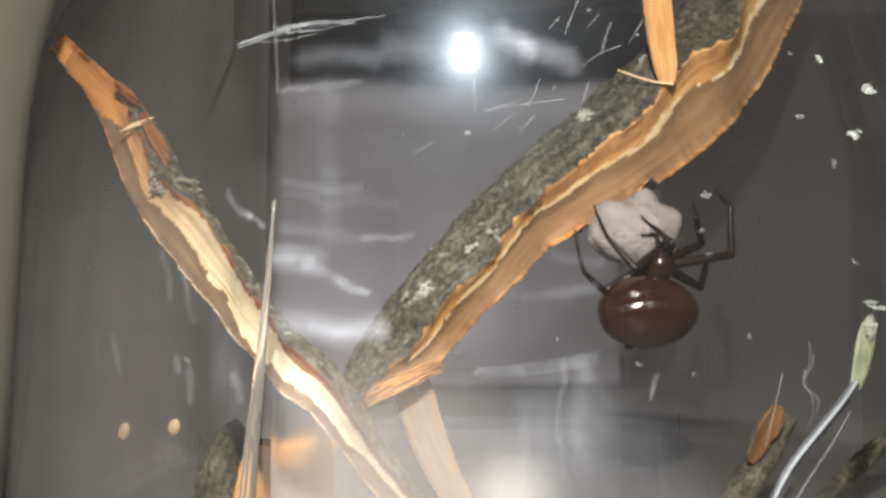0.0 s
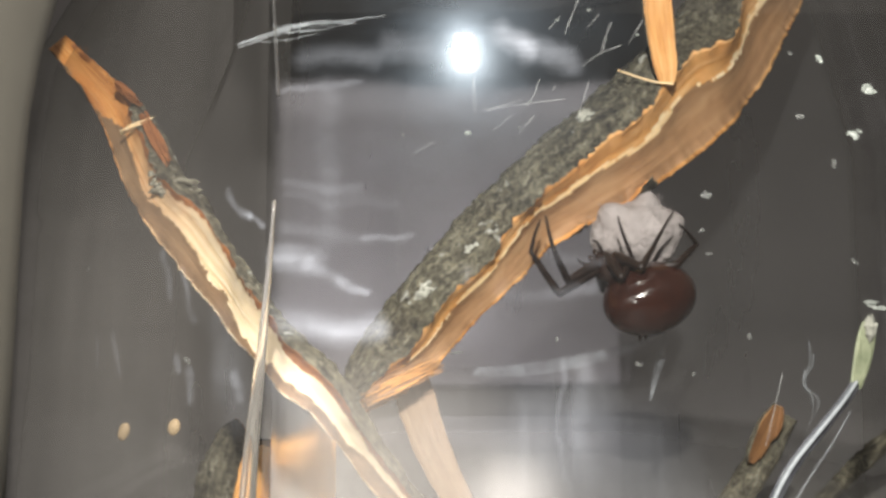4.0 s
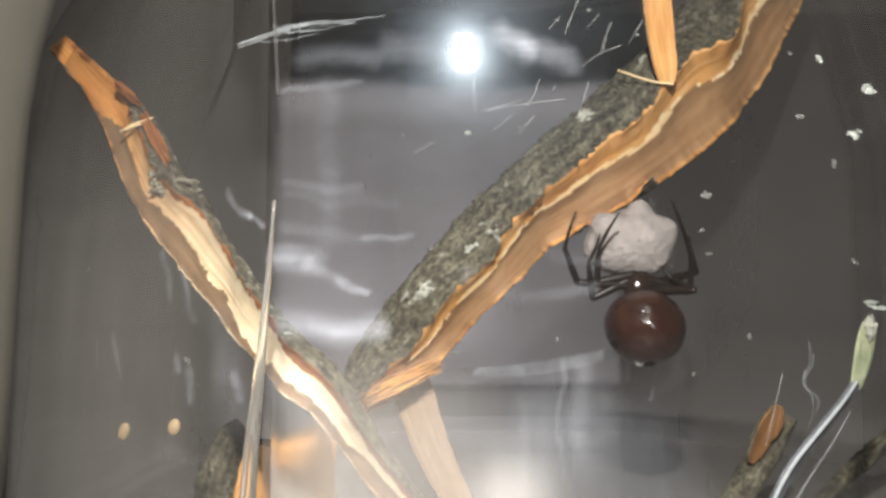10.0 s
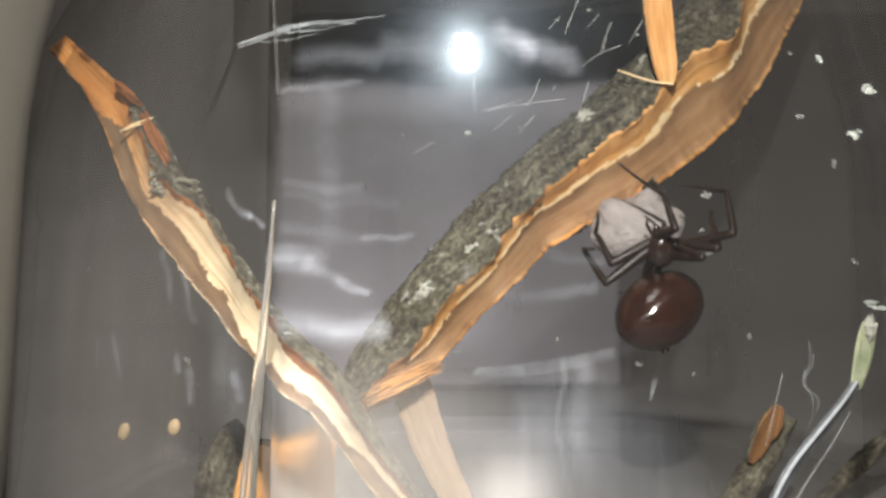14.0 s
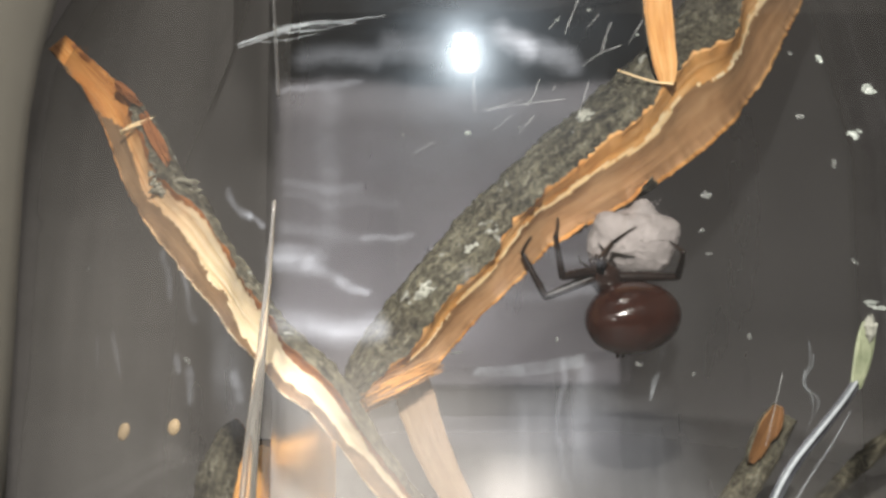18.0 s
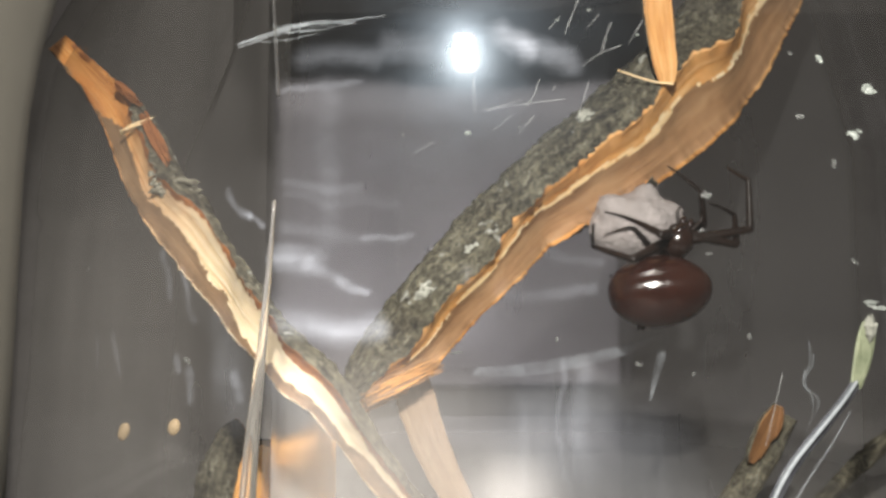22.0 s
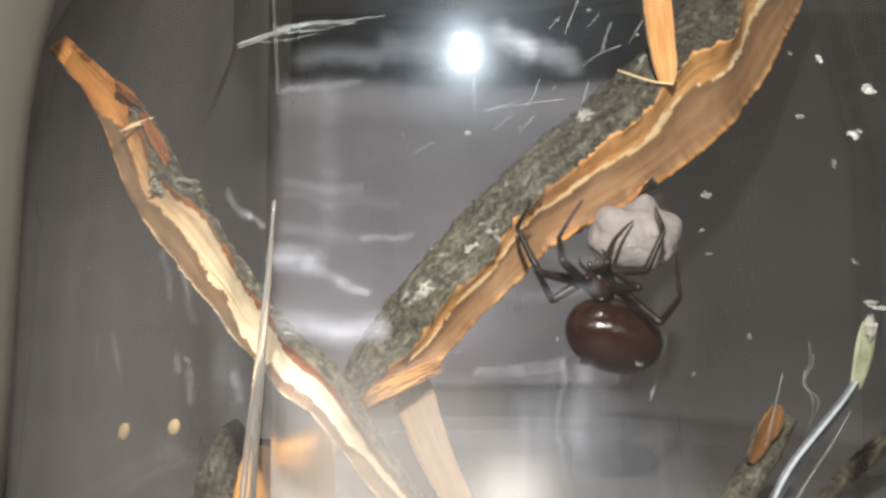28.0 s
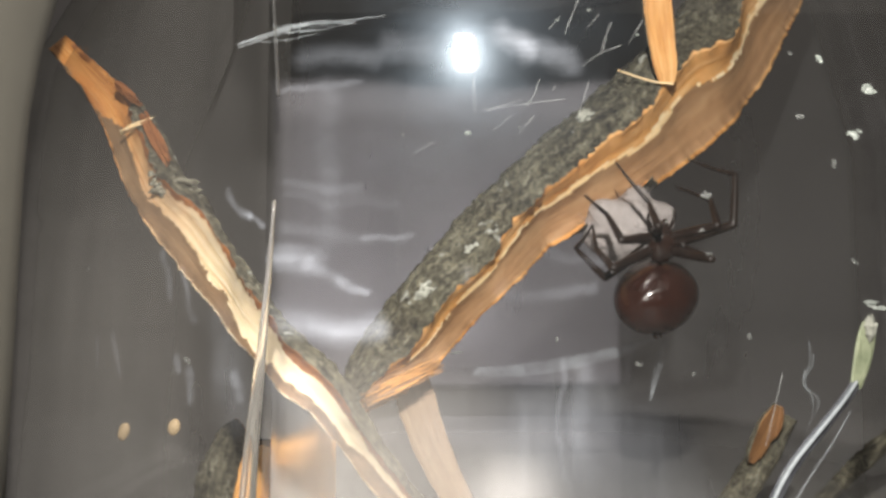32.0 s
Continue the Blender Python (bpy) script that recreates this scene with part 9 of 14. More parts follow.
    walk(LEGS["Ld"][1], [
        (0, pose(.0032, 0, 0, 50, 56, 102)), (0.25, pose(.0032, 0, 0, 46, 67, 90)), (0.5, pose(.0032, 0, 0, -42, 84, -12)), (0.75, pose(.0032, 0, 0, -104, 63, -88)),
        (1, pose(.0032, 0, 0, -108, 53, -99)), (1.17, pose(.0032, 0, 0, -113, 60, -101)), (1.33, pose(.0032, 0, 0, -146, 74, -128)), (1.5, pose(.0032, 0, 0, 139, 67, 167)),
        (1.67, pose(.0032, 0, 0, 120, 47, 161)), (1.83, pose(.0032, 0, 0, 116, 30, 167)), (2, pose(.0032, 0, 0, 115, 23, 170)), (2.5, pose(.0032, 0, 0, 117, 33, 178)),
        (3, pose(.0032, 0, 0, 121, 43, -172)), (3.5, pose(.0032, 0, 0, 122, 42, -150)), (3.75, pose(.0032, 0, 0, 112, 18, -148)), (4, pose(.0032, 0, 0, 102, -5, -140)),
        (4.25, pose(.0032, 0, 0, 88, -25, -125)), (4.5, pose(.0032, 0, 0, 66, -39, -100)), (4.75, pose(.0032, 0, 0, 36, -40, -67)), (5, pose(.0032, 0, 0, 13, -29, -39)),
        (5.25, pose(.0032, 0, 0, 1, -10, -20)), (5.5, pose(.0032, 0, 0, -2, 12, -4)), (5.67, pose(.0032, 0, 0, 2, -12, -67)), (5.83, pose(.0032, 0, 0, 33, -20, 164)),
        (6, pose(.0032, 0, 0, 37, -13, 96)), (6.17, pose(.0032, 0, 0, 38, -16, 114)), (6.33, pose(.0032, 0, 0, 35, -26, 160)), (6.5, pose(.0032, 0, 0, 13, -35, -132)),
        (6.67, pose(.0032, 0, 0, -15, -22, -65)), (6.83, pose(.0032, 0, 0, -24, 2, -24)), (7, pose(.0032, 0, 0, -24, 12, -9)), (7.17, pose(.0032, 0, 0, -24, 3, -20)),
        (7.33, pose(.0032, 0, 0, -19, -17, -48)), (7.5, pose(.0032, 0, 0, -5, -38, -92)), (7.67, pose(.0032, 0, 0, 20, -48, -150)), (7.83, pose(.0032, 0, 0, 37, -47, 165)),
        (8, pose(.0032, 0, 0, 42, -45, 148)), (8.25, pose(.0032, 0, 0, 38, -37, 151)), (8.5, pose(.0032, 0, 0, 31, -19, 152)), (8.75, pose(.0032, 0, 0, 27, -1, 151)),
        (9, pose(.0032, 0, 0, 25, 7, 149)), (9.25, pose(.0032, 0, 0, 31, -3, 140)), (9.5, pose(.0032, 0, 0, 54, -12, 117)), (9.75, pose(.0032, 0, 0, 81, -1, 99)),
        (10, pose(.0032, 0, 0, 91, 10, 96)), (10.17, pose(.0032, 0, 0, 86, 11, 92)), (10.33, pose(.0032, 0, 0, 73, 14, 81)), (10.5, pose(.0032, 0, 0, 57, 12, 66)),
        (10.67, pose(.0032, 0, 0, 44, 5, 52)), (10.83, pose(.0032, 0, 0, 35, -3, 43)), (11, pose(.0032, 0, 0, 33, -7, 39)), (11.5, pose(.0032, 0, 0, 44, -1, 48)),
        (12, pose(.0032, 0, 0, 56, 5, 58)), (12.17, pose(.0032, 0, 0, 53, -3, 59)), (12.33, pose(.0032, 0, 0, 41, -21, 66)), (12.5, pose(.0032, 0, 0, 15, -34, 85)),
        (12.67, pose(.0032, 0, 0, -16, -30, 110)), (12.83, pose(.0032, 0, 0, -32, -16, 123)), (13, pose(.0032, 0, 0, -37, -9, 126)),
        (13.5, pose(.0032, 0, 0, -41, -8, 123)), (14, pose(.0032, 0, 0, -45, -8, 120)), (14.17, pose(.0032, 0, 0, -46, 6, -179)), (14.33, pose(.0032, 0, 0, -30, 26, -62)),
        (14.5, pose(.0032, 0, 0, -15, 27, 5)), (14.75, pose(.0032, 0, 0, -27, 46, -17)), (15, pose(.0032, 0, 0, -58, 57, -55)), (15.25, pose(.0032, 0, 0, -96, 52, -100)),
        (15.5, pose(.0032, 0, 0, -117, 35, -126)), (15.75, pose(.0032, 0, 0, -127, 12, -140)), (16, pose(.0032, 0, 0, -130, -11, -150)),
        (16.25, pose(.0032, 0, 0, -131, -36, -157)), (16.5, pose(.0032, 0, 0, -126, -61, -168)), (16.67, pose(.0032, 0, 0, -117, -11, 177)),
        (16.83, pose(.0032, 0, 0, -166, 75, 117)), (17, pose(.0032, 0, 0, 94, 46, 10)), (17.17, pose(.0032, 0, 0, 89, 54, -3)), (17.33, pose(.0032, 0, 0, 50, 71, -60)),
        (17.5, pose(.0032, 0, 0, -18, 55, -151)), (17.67, pose(.0032, 0, 0, -28, 24, 175)), (17.83, pose(.0032, 0, 0, -26, -1, 154)),
        (18, pose(.0032, 0, 0, -24, -10, 145)), (18.17, pose(.0032, 0, 0, -22, -13, 144)), (18.33, pose(.0032, 0, 0, -18, -21, 140)),
        (18.5, pose(.0032, 0, 0, -11, -30, 133)), (18.67, pose(.0032, 0, 0, -1, -37, 123)), (18.83, pose(.0032, 0, 0, 9, -41, 114)), (19, pose(.0032, 0, 0, 13, -42, 110)),
        (19.17, pose(.0032, 0, 0, 7, -41, 131)), (19.33, pose(.0032, 0, 0, -5, -33, -180)), (19.5, pose(.0032, 0, 0, -15, -20, -121)),
        (19.67, pose(.0032, 0, 0, -18, -5, -65)), (19.83, pose(.0032, 0, 0, -18, 8, -23)), (20, pose(.0032, 0, 0, -17, 13, -6)), (20.17, pose(.0032, 0, 0, -17, -2, -4)),
        (20.33, pose(.0032, 0, 0, -13, -40, -1)), (20.5, pose(.0032, 0, 0, 61, -83, -62)), (20.67, pose(.0032, 0, 0, 161, -45, -143)),
        (20.83, pose(.0032, 0, 0, 174, -14, -131)), (21, pose(.0032, 0, 0, -179, -3, -124)), (21.17, pose(.0032, 0, 0, -179, -7, -141)),
        (21.33, pose(.0032, 0, 0, -175, -18, 176)), (21.5, pose(.0032, 0, 0, -164, -28, 117)), (21.67, pose(.0032, 0, 0, -148, -32, 54)),
        (21.83, pose(.0032, 0, 0, -136, -28, 5)), (22, pose(.0032, 0, 0, -132, -26, -13)), (22.17, pose(.0032, 0, 0, -134, -34, -1)),
        (22.33, pose(.0032, 0, 0, -153, -49, 40)), (22.5, pose(.0032, 0, 0, 159, -46, 109)), (22.67, pose(.0032, 0, 0, 136, -17, 150)),
        (22.83, pose(.0032, 0, 0, 131, 11, 171)), (23, pose(.0032, 0, 0, 131, 22, 179)), (23.17, pose(.0032, 0, 0, 131, 10, 171)),
        (23.33, pose(.0032, 0, 0, 136, -19, 152)), (23.5, pose(.0032, 0, 0, 162, -49, 109)), (23.67, pose(.0032, 0, 0, -145, -50, 36)),
        (23.83, pose(.0032, 0, 0, -127, -31, -2)), (24, pose(.0032, 0, 0, -125, -22, -14)), (24.25, pose(.0032, 0, 0, -127, -20, -13)),
        (24.5, pose(.0032, 0, 0, -130, -17, -12)), (24.75, pose(.0032, 0, 0, -132, -13, -11)), (25, pose(.0032, 0, 0, -133, -11, -11)),
        (25.5, pose(.0032, 0, 0, -134, -9, -9)), (25.75, pose(.0032, 0, 0, -135, -11, 12)), (26, pose(.0032, 0, 0, -135, -13, 32)),
        (26.25, pose(.0032, 0, 0, -135, -15, 53)), (26.5, pose(.0032, 0, 0, -135, -18, 73)), (26.75, pose(.0032, 0, 0, -136, -21, 94)),
        (27, pose(.0032, 0, 0, -136, -25, 114)), (27.25, pose(.0032, 0, 0, -137, -29, 135)), (27.5, pose(.0032, 0, 0, -140, -34, 156)),
        (27.75, pose(.0032, 0, 0, -144, -39, 178)), (28, pose(.0032, 0, 0, -150, -43, -158)), (28.17, pose(.0032, 0, 0, -142, -35, -173)),
        (28.33, pose(.0032, 0, 0, -138, -15, 157)), (28.5, pose(.0032, 0, 0, -150, 5, 120)), (28.67, pose(.0032, 0, 0, -174, 5, 80)),
        (28.83, pose(.0032, 0, 0, 171, -10, 54)), (29, pose(.0032, 0, 0, 167, -19, 45)), (29.17, pose(.0032, 0, 0, 172, -23, 44)),
        (29.33, pose(.0032, 0, 0, -171, -30, 35)), (29.5, pose(.0032, 0, 0, -147, -28, 19)), (29.67, pose(.0032, 0, 0, -132, -13, 6)),
        (29.83, pose(.0032, 0, 0, -129, 2, -1)), (30, pose(.0032, 0, 0, -130, 8, -4)), (30.17, pose(.0032, 0, 0, -132, 12, -12)), (30.33, pose(.0032, 0, 0, -140, 19, -34)),
        (30.5, pose(.0032, 0, 0, -156, 22, -64)), (30.67, pose(.0032, 0, 0, -171, 14, -92)), (30.83, pose(.0032, 0, 0, -178, 2, -111)),
        (31, pose(.0032, 0, 0, -179, -4, -117)), (31.5, pose(.0032, 0, 0, -171, -2, -129)), (32, pose(.0032, 0, 0, -163, 2, -140)),
    ])
    walk(LEGS["Ld"][2], [
        (0, pose(.00281, .00185, -.00282, -44, 49, -38)), (0.25, pose(.00319, .00134, -.00312, -51, 50, -52)), (0.5, pose(.00358, -.00008, -.00338, -66, 49, -84)),
        (0.75, pose(.00325, -.00152, -.00304, -79, 45, -115)), (1, pose(.00289, -.00204, -.0027, -84, 43, -128)), (1.17, pose(.00286, -.00168, -.00294, -81, 42, -120)),
        (1.33, pose(.00262, -.00074, -.00327, -72, 40, -101)), (1.5, pose(.00193, .00029, -.00314, -61, 34, -78)), (1.67, pose(.00099, .00077, -.00247, -53, 26, -58)),
        (1.83, pose(.00033, .00069, -.00168, -48, 18, -44)), (2, pose(.00012, .00056, -.00132, -47, 14, -39)), (2.5, pose(.00035, .00008, -.00186, -47, 15, -36)),
        (3, pose(.00074, -.00036, -.00232, -46, 15, -33)), (3.5, pose(.00101, -.00124, -.00229, -44, 23, -5)), (3.75, pose(.00047, -.00173, -.00106, -29, 55, 22)),
        (4, pose(.00062, -.0022, .00029, 43, 66, 103)), (4.25, pose(.00144, -.00253, .00144, 82, 38, 149)), (4.5, pose(.00274, -.00261, .00213, 91, 2, 163)),
        (4.75, pose(.00421, -.0024, .00219, 95, -35, 172)), (5, pose(.00552, -.00188, .00163, 94, -73, -180)), (5.25, pose(.00635, -.00113, .00058, -77, -70, -2)),
        (5.5, pose(.00652, -.00026, -.00069, -77, -32, 6)), (5.67, pose(.00451, -.00306, .00072, -55, -33, -63)), (5.83, pose(.00013, .0009, .00114, -30, 4, -174)),
        (6, pose(.00283, .00329, .00076, -39, 29, 130)), (6.17, pose(.00185, .00298, .00091, -34, 21, 146)), (6.33, pose(.00032, .00103, .00149, -30, -4, -179)),
        (6.5, pose(.00135, -.00206, .00197, -42, -35, -130)), (6.67, pose(.00455, -.00285, .00127, -79, -49, -57)), (6.83, pose(.0063, -.00138, -.00009, -105, -40, -1)),
        (7, pose(.00648, -.00052, -.00072, -110, -34, 17)), (7.17, pose(.0064, -.00114, -.00021, -108, -41, 3)), (7.33, pose(.00538, -.00241, .001, -88, -57, -44)),
        (7.5, pose(.00309, -.00267, .0021, -35, -57, -129)), (7.67, pose(.00122, -.00116, .00251, -13, -35, 173)), (7.83, pose(.00094, .0006, .00247, -11, -16, 140)),
        (8, pose(.00116, .00126, .00241, -12, -9, 128)), (8.25, pose(.00084, .00133, .00206, -15, 1, 117)), (8.5, pose(.00037, .0015, .00113, -27, 18, 90)),
        (8.75, pose(.00023, .00166, .00008, -45, 24, 57)), (9, pose(.00029, .00171, -.00041, -53, 23, 41)), (9.25, pose(.00059, .00217, .00017, -44, 29, 51)),
        (9.5, pose(.00171, .00297, .00071, -17, 36, 78)), (9.75, pose(.00269, .00336, .00003, 12, 31, 104)), (10, pose(.00286, .00334, -.00056, 23, 25, 113)),
        (10.17, pose(.00309, .00333, -.00067, 18, 19, 109)), (10.33, pose(.00371, .00326, -.00082, 7, 3, 105)), (10.5, pose(.00455, .00303, -.00072, -8, -18, 109)),
        (10.67, pose(.00529, .00267, -.00031, -29, -33, 127)), (10.83, pose(.0057, .0023, .00019, -50, -36, 149)), (11, pose(.00581, .00214, .00042, -57, -35, 158)),
        (11.5, pose(.00545, .00255, .00003, -62, -53, 180)), (12, pose(.005, .00287, -.00028, -88, -67, -140)), (12.17, pose(.00495, .00291, .00019, -75, -68, -157)),
        (12.33, pose(.00451, .0029, .00119, -48, -66, 164)), (12.5, pose(.00342, .00281, .0019, -31, -59, 129)), (12.67, pose(.00217, .00277, .00169, -25, -54, 103)),
        (12.83, pose(.00144, .00275, .00095, -24, -53, 85)), (13, pose(.00124, .00273, .00054, -24, -53, 78)), (13.5, pose(.00137, .00282, .0005, -33, -60, 84)),
        (14, pose(.0015, .00291, .00048, -47, -66, 96)), (14.17, pose(-.00018, -.00004, -.00034, -65, -67, 151)), (14.33, pose(.00463, -.00271, -.00147, -92, -62, -113)),
        (14.5, pose(.00622, .00026, -.00155, -101, -59, -66)), (14.75, pose(.00546, -.00071, -.00244, -93, -63, -82)), (15, pose(.00425, -.00152, -.00285, -80, -68, -101)),
        (15.25, pose(.00285, -.00206, -.00268, -60, -71, -126)), (15.5, pose(.00155, -.00227, -.00193, -36, -71, -156)),
        (15.75, pose(.00065, -.00213, -.00073, -13, -68, 177)), (16, pose(.00033, -.00169, .00067, 3, -62, 158)), (16.25, pose(.00066, -.00106, .00199, 14, -54, 145)),
        (16.5, pose(.00156, -.00034, .00296, 21, -46, 136)), (16.67, pose(-.00013, .00019, .00067, 4, -55, 149)), (16.83, pose(.00281, .00079, -.00328, -45, -59, -161)),
        (17, pose(.00555, .0004, -.00243, -63, -52, -138)), (17.17, pose(.00519, -.0001, -.00276, -58, -57, -153)), (17.33, pose(.00375, -.00097, -.00321, -26, -67, 154)),
        (17.5, pose(.00152, -.00094, -.0028, 30, -56, 77)), (17.67, pose(.0001, .00026, -.00138, 48, -26, 42)), (17.83, pose(.00014, .00148, .00003, 54, -1, 26)),
        (18, pose(.00045, .00192, .00058, 55, 10, 21)), (18.17, pose(.00053, .00196, .00077, 58, 9, 32)), (18.33, pose(.00077, .00205, .00121, 63, 4, 57)),
        (18.5, pose(.0012, .00216, .0017, 67, -7, 88)), (18.67, pose(.00171, .00226, .00206, 64, -21, 119)), (18.83, pose(.00216, .00233, .00225, 56, -32, 146)),
        (19, pose(.00234, .00236, .0023, 51, -35, 157)), (19.17, pose(.00152, .00195, .00222, 48, -36, 173)), (19.33, pose(.00036, -.00001, .00187, 42, -38, -147)),
        (19.5, pose(.00157, -.00275, .00117, 33, -39, -95)), (19.67, pose(.00462, -.00308, .00027, 24, -39, -42)), (19.83, pose(.00629, -.00133, -.00046, 17, -37, -2)),
        (20, pose(.0065, -.00037, -.00074, 15, -36, 13)), (20.17, pose(.00659, -.00026, .00014, 9, -49, 23)), (20.33, pose(.00581, -.00004, .00218, -47, -71, 89)),
        (20.5, pose(.00338, -.00035, .00338, -113, -42, 168)), (20.67, pose(.00128, -.00146, .0024, -116, 1, -168)), (20.83, pose(.00103, -.00249, .0008, -105, 32, -147)),
        (21, pose(.00132, -.00283, .00018, -95, 42, -134)), (21.17, pose(.0006, -.00214, .00043, -97, 42, -146)), (21.33, pose(-.00003, .0002, .00104, -100, 42, -176)),
        (21.5, pose(.00184, .00266, .00162, -103, 42, 146)), (21.67, pose(.00491, .00233, .00179, -104, 42, 108)), (21.83, pose(.00618, .00028, .00162, -105, 43, 80)),
        (22, pose(.00618, -.0007, .00149, -106, 43, 68)), (22.17, pose(.00603, -.00004, .00188, -112, 46, 72)), (22.33, pose(.0049, .00141, .00258, -133, 55, 75)),
        (22.5, pose(.00245, .00223, .00245, 178, 63, 51)), (22.67, pose(.00037, .00161, .00099, 130, 50, 23)), (22.83, pose(-.0001, .00053, -.00064, 111, 31, 19)),
        (23, pose(.00006, .00007, -.00129, 107, 23, 19)), (23.17, pose(-.00011, .0005, -.00061, 112, 31, 20)), (23.33, pose(.00036, .00152, .0011, 134, 49, 30)),
        (23.5, pose(.00248, .00209, .00258, -179, 56, 58)), (23.67, pose(.00497, .00129, .0026, -139, 46, 72)), (23.83, pose(.00613, -.00011, .00173, -120, 37, 67)),
        (24, pose(.00626, -.00076, .00127, -115, 34, 62)), (24.25, pose(.0063, -.00074, .00118, -114, 31, 58)), (24.5, pose(.00638, -.0007, .00099, -112, 24, 47)),
        (24.75, pose(.00645, -.00065, .00077, -110, 18, 35)), (25, pose(.00647, -.00063, .00067, -109, 16, 29)), (25.5, pose(.00652, -.00051, .00055, -109, 13, 25)),
        (25.75, pose(.00647, .00068, .00065, -107, 9, 43)), (26, pose(.006, .00178, .00076, -106, 3, 60)), (26.25, pose(.00518, .00262, .00088, -104, -2, 77)),
        (26.5, pose(.00413, .0031, .00104, -102, -9, 93)), (26.75, pose(.00299, .00317, .00122, -101, -16, 110)), (27, pose(.00194, .00281, .00143, -100, -23, 126)),
        (27.25, pose(.00111, .0021, .00166, -99, -31, 142)), (27.5, pose(.00062, .00114, .0019, -99, -39, 157)), (27.75, pose(.00054, .00008, .00212, -100, -47, 174)),
        (28, pose(.00088, -.00093, .0023, -102, -56, -169)), (28.17, pose(.00045, -.00033, .00197, -108, -47, -165)),
        (28.33, pose(.00017, .00127, .00088, -113, -23, -161)), (28.5, pose(.00149, .00293, -.00028, -108, 8, -157)), (28.67, pose(.00378, .00334, -.00028, -87, 33, -144)),
        (28.83, pose(.00517, .0027, .00061, -58, 41, -125)), (29, pose(.00548, .00227, .00111, -45, 40, -117)), (29.17, pose(.00546, .00215, .00135, -52, 43, -116)),
        (29.33, pose(.00559, .0017, .00171, -73, 50, -121)), (29.5, pose(.00605, .00098, .00157, -109, 50, -137)), (29.67, pose(.0065, .00034, .00076, -138, 38, -149)),
        (29.83, pose(.0066, -.00009, -.00012, -151, 23, -150)), (30, pose(.00656, -.00025, -.00047, -155, 17, -149)),
        (30.17, pose(.00645, -.00072, -.0007, -154, 17, -143)), (30.33, pose(.00586, -.00179, -.00113, -153, 20, -130)),
        (30.5, pose(.00458, -.00284, -.00125, -152, 25, -112)), (30.67, pose(.00306, -.0033, -.00079, -150, 30, -95)),
        (30.83, pose(.00199, -.00318, -.0001, -147, 35, -81)), (31, pose(.00164, -.00301, .00023, -145, 37, -75)), (31.5, pose(.00108, -.00265, .00013, -139, 30, -84)),
        (32, pose(.0006, -.00219, -.0001, -132, 26, -95)),
    ])
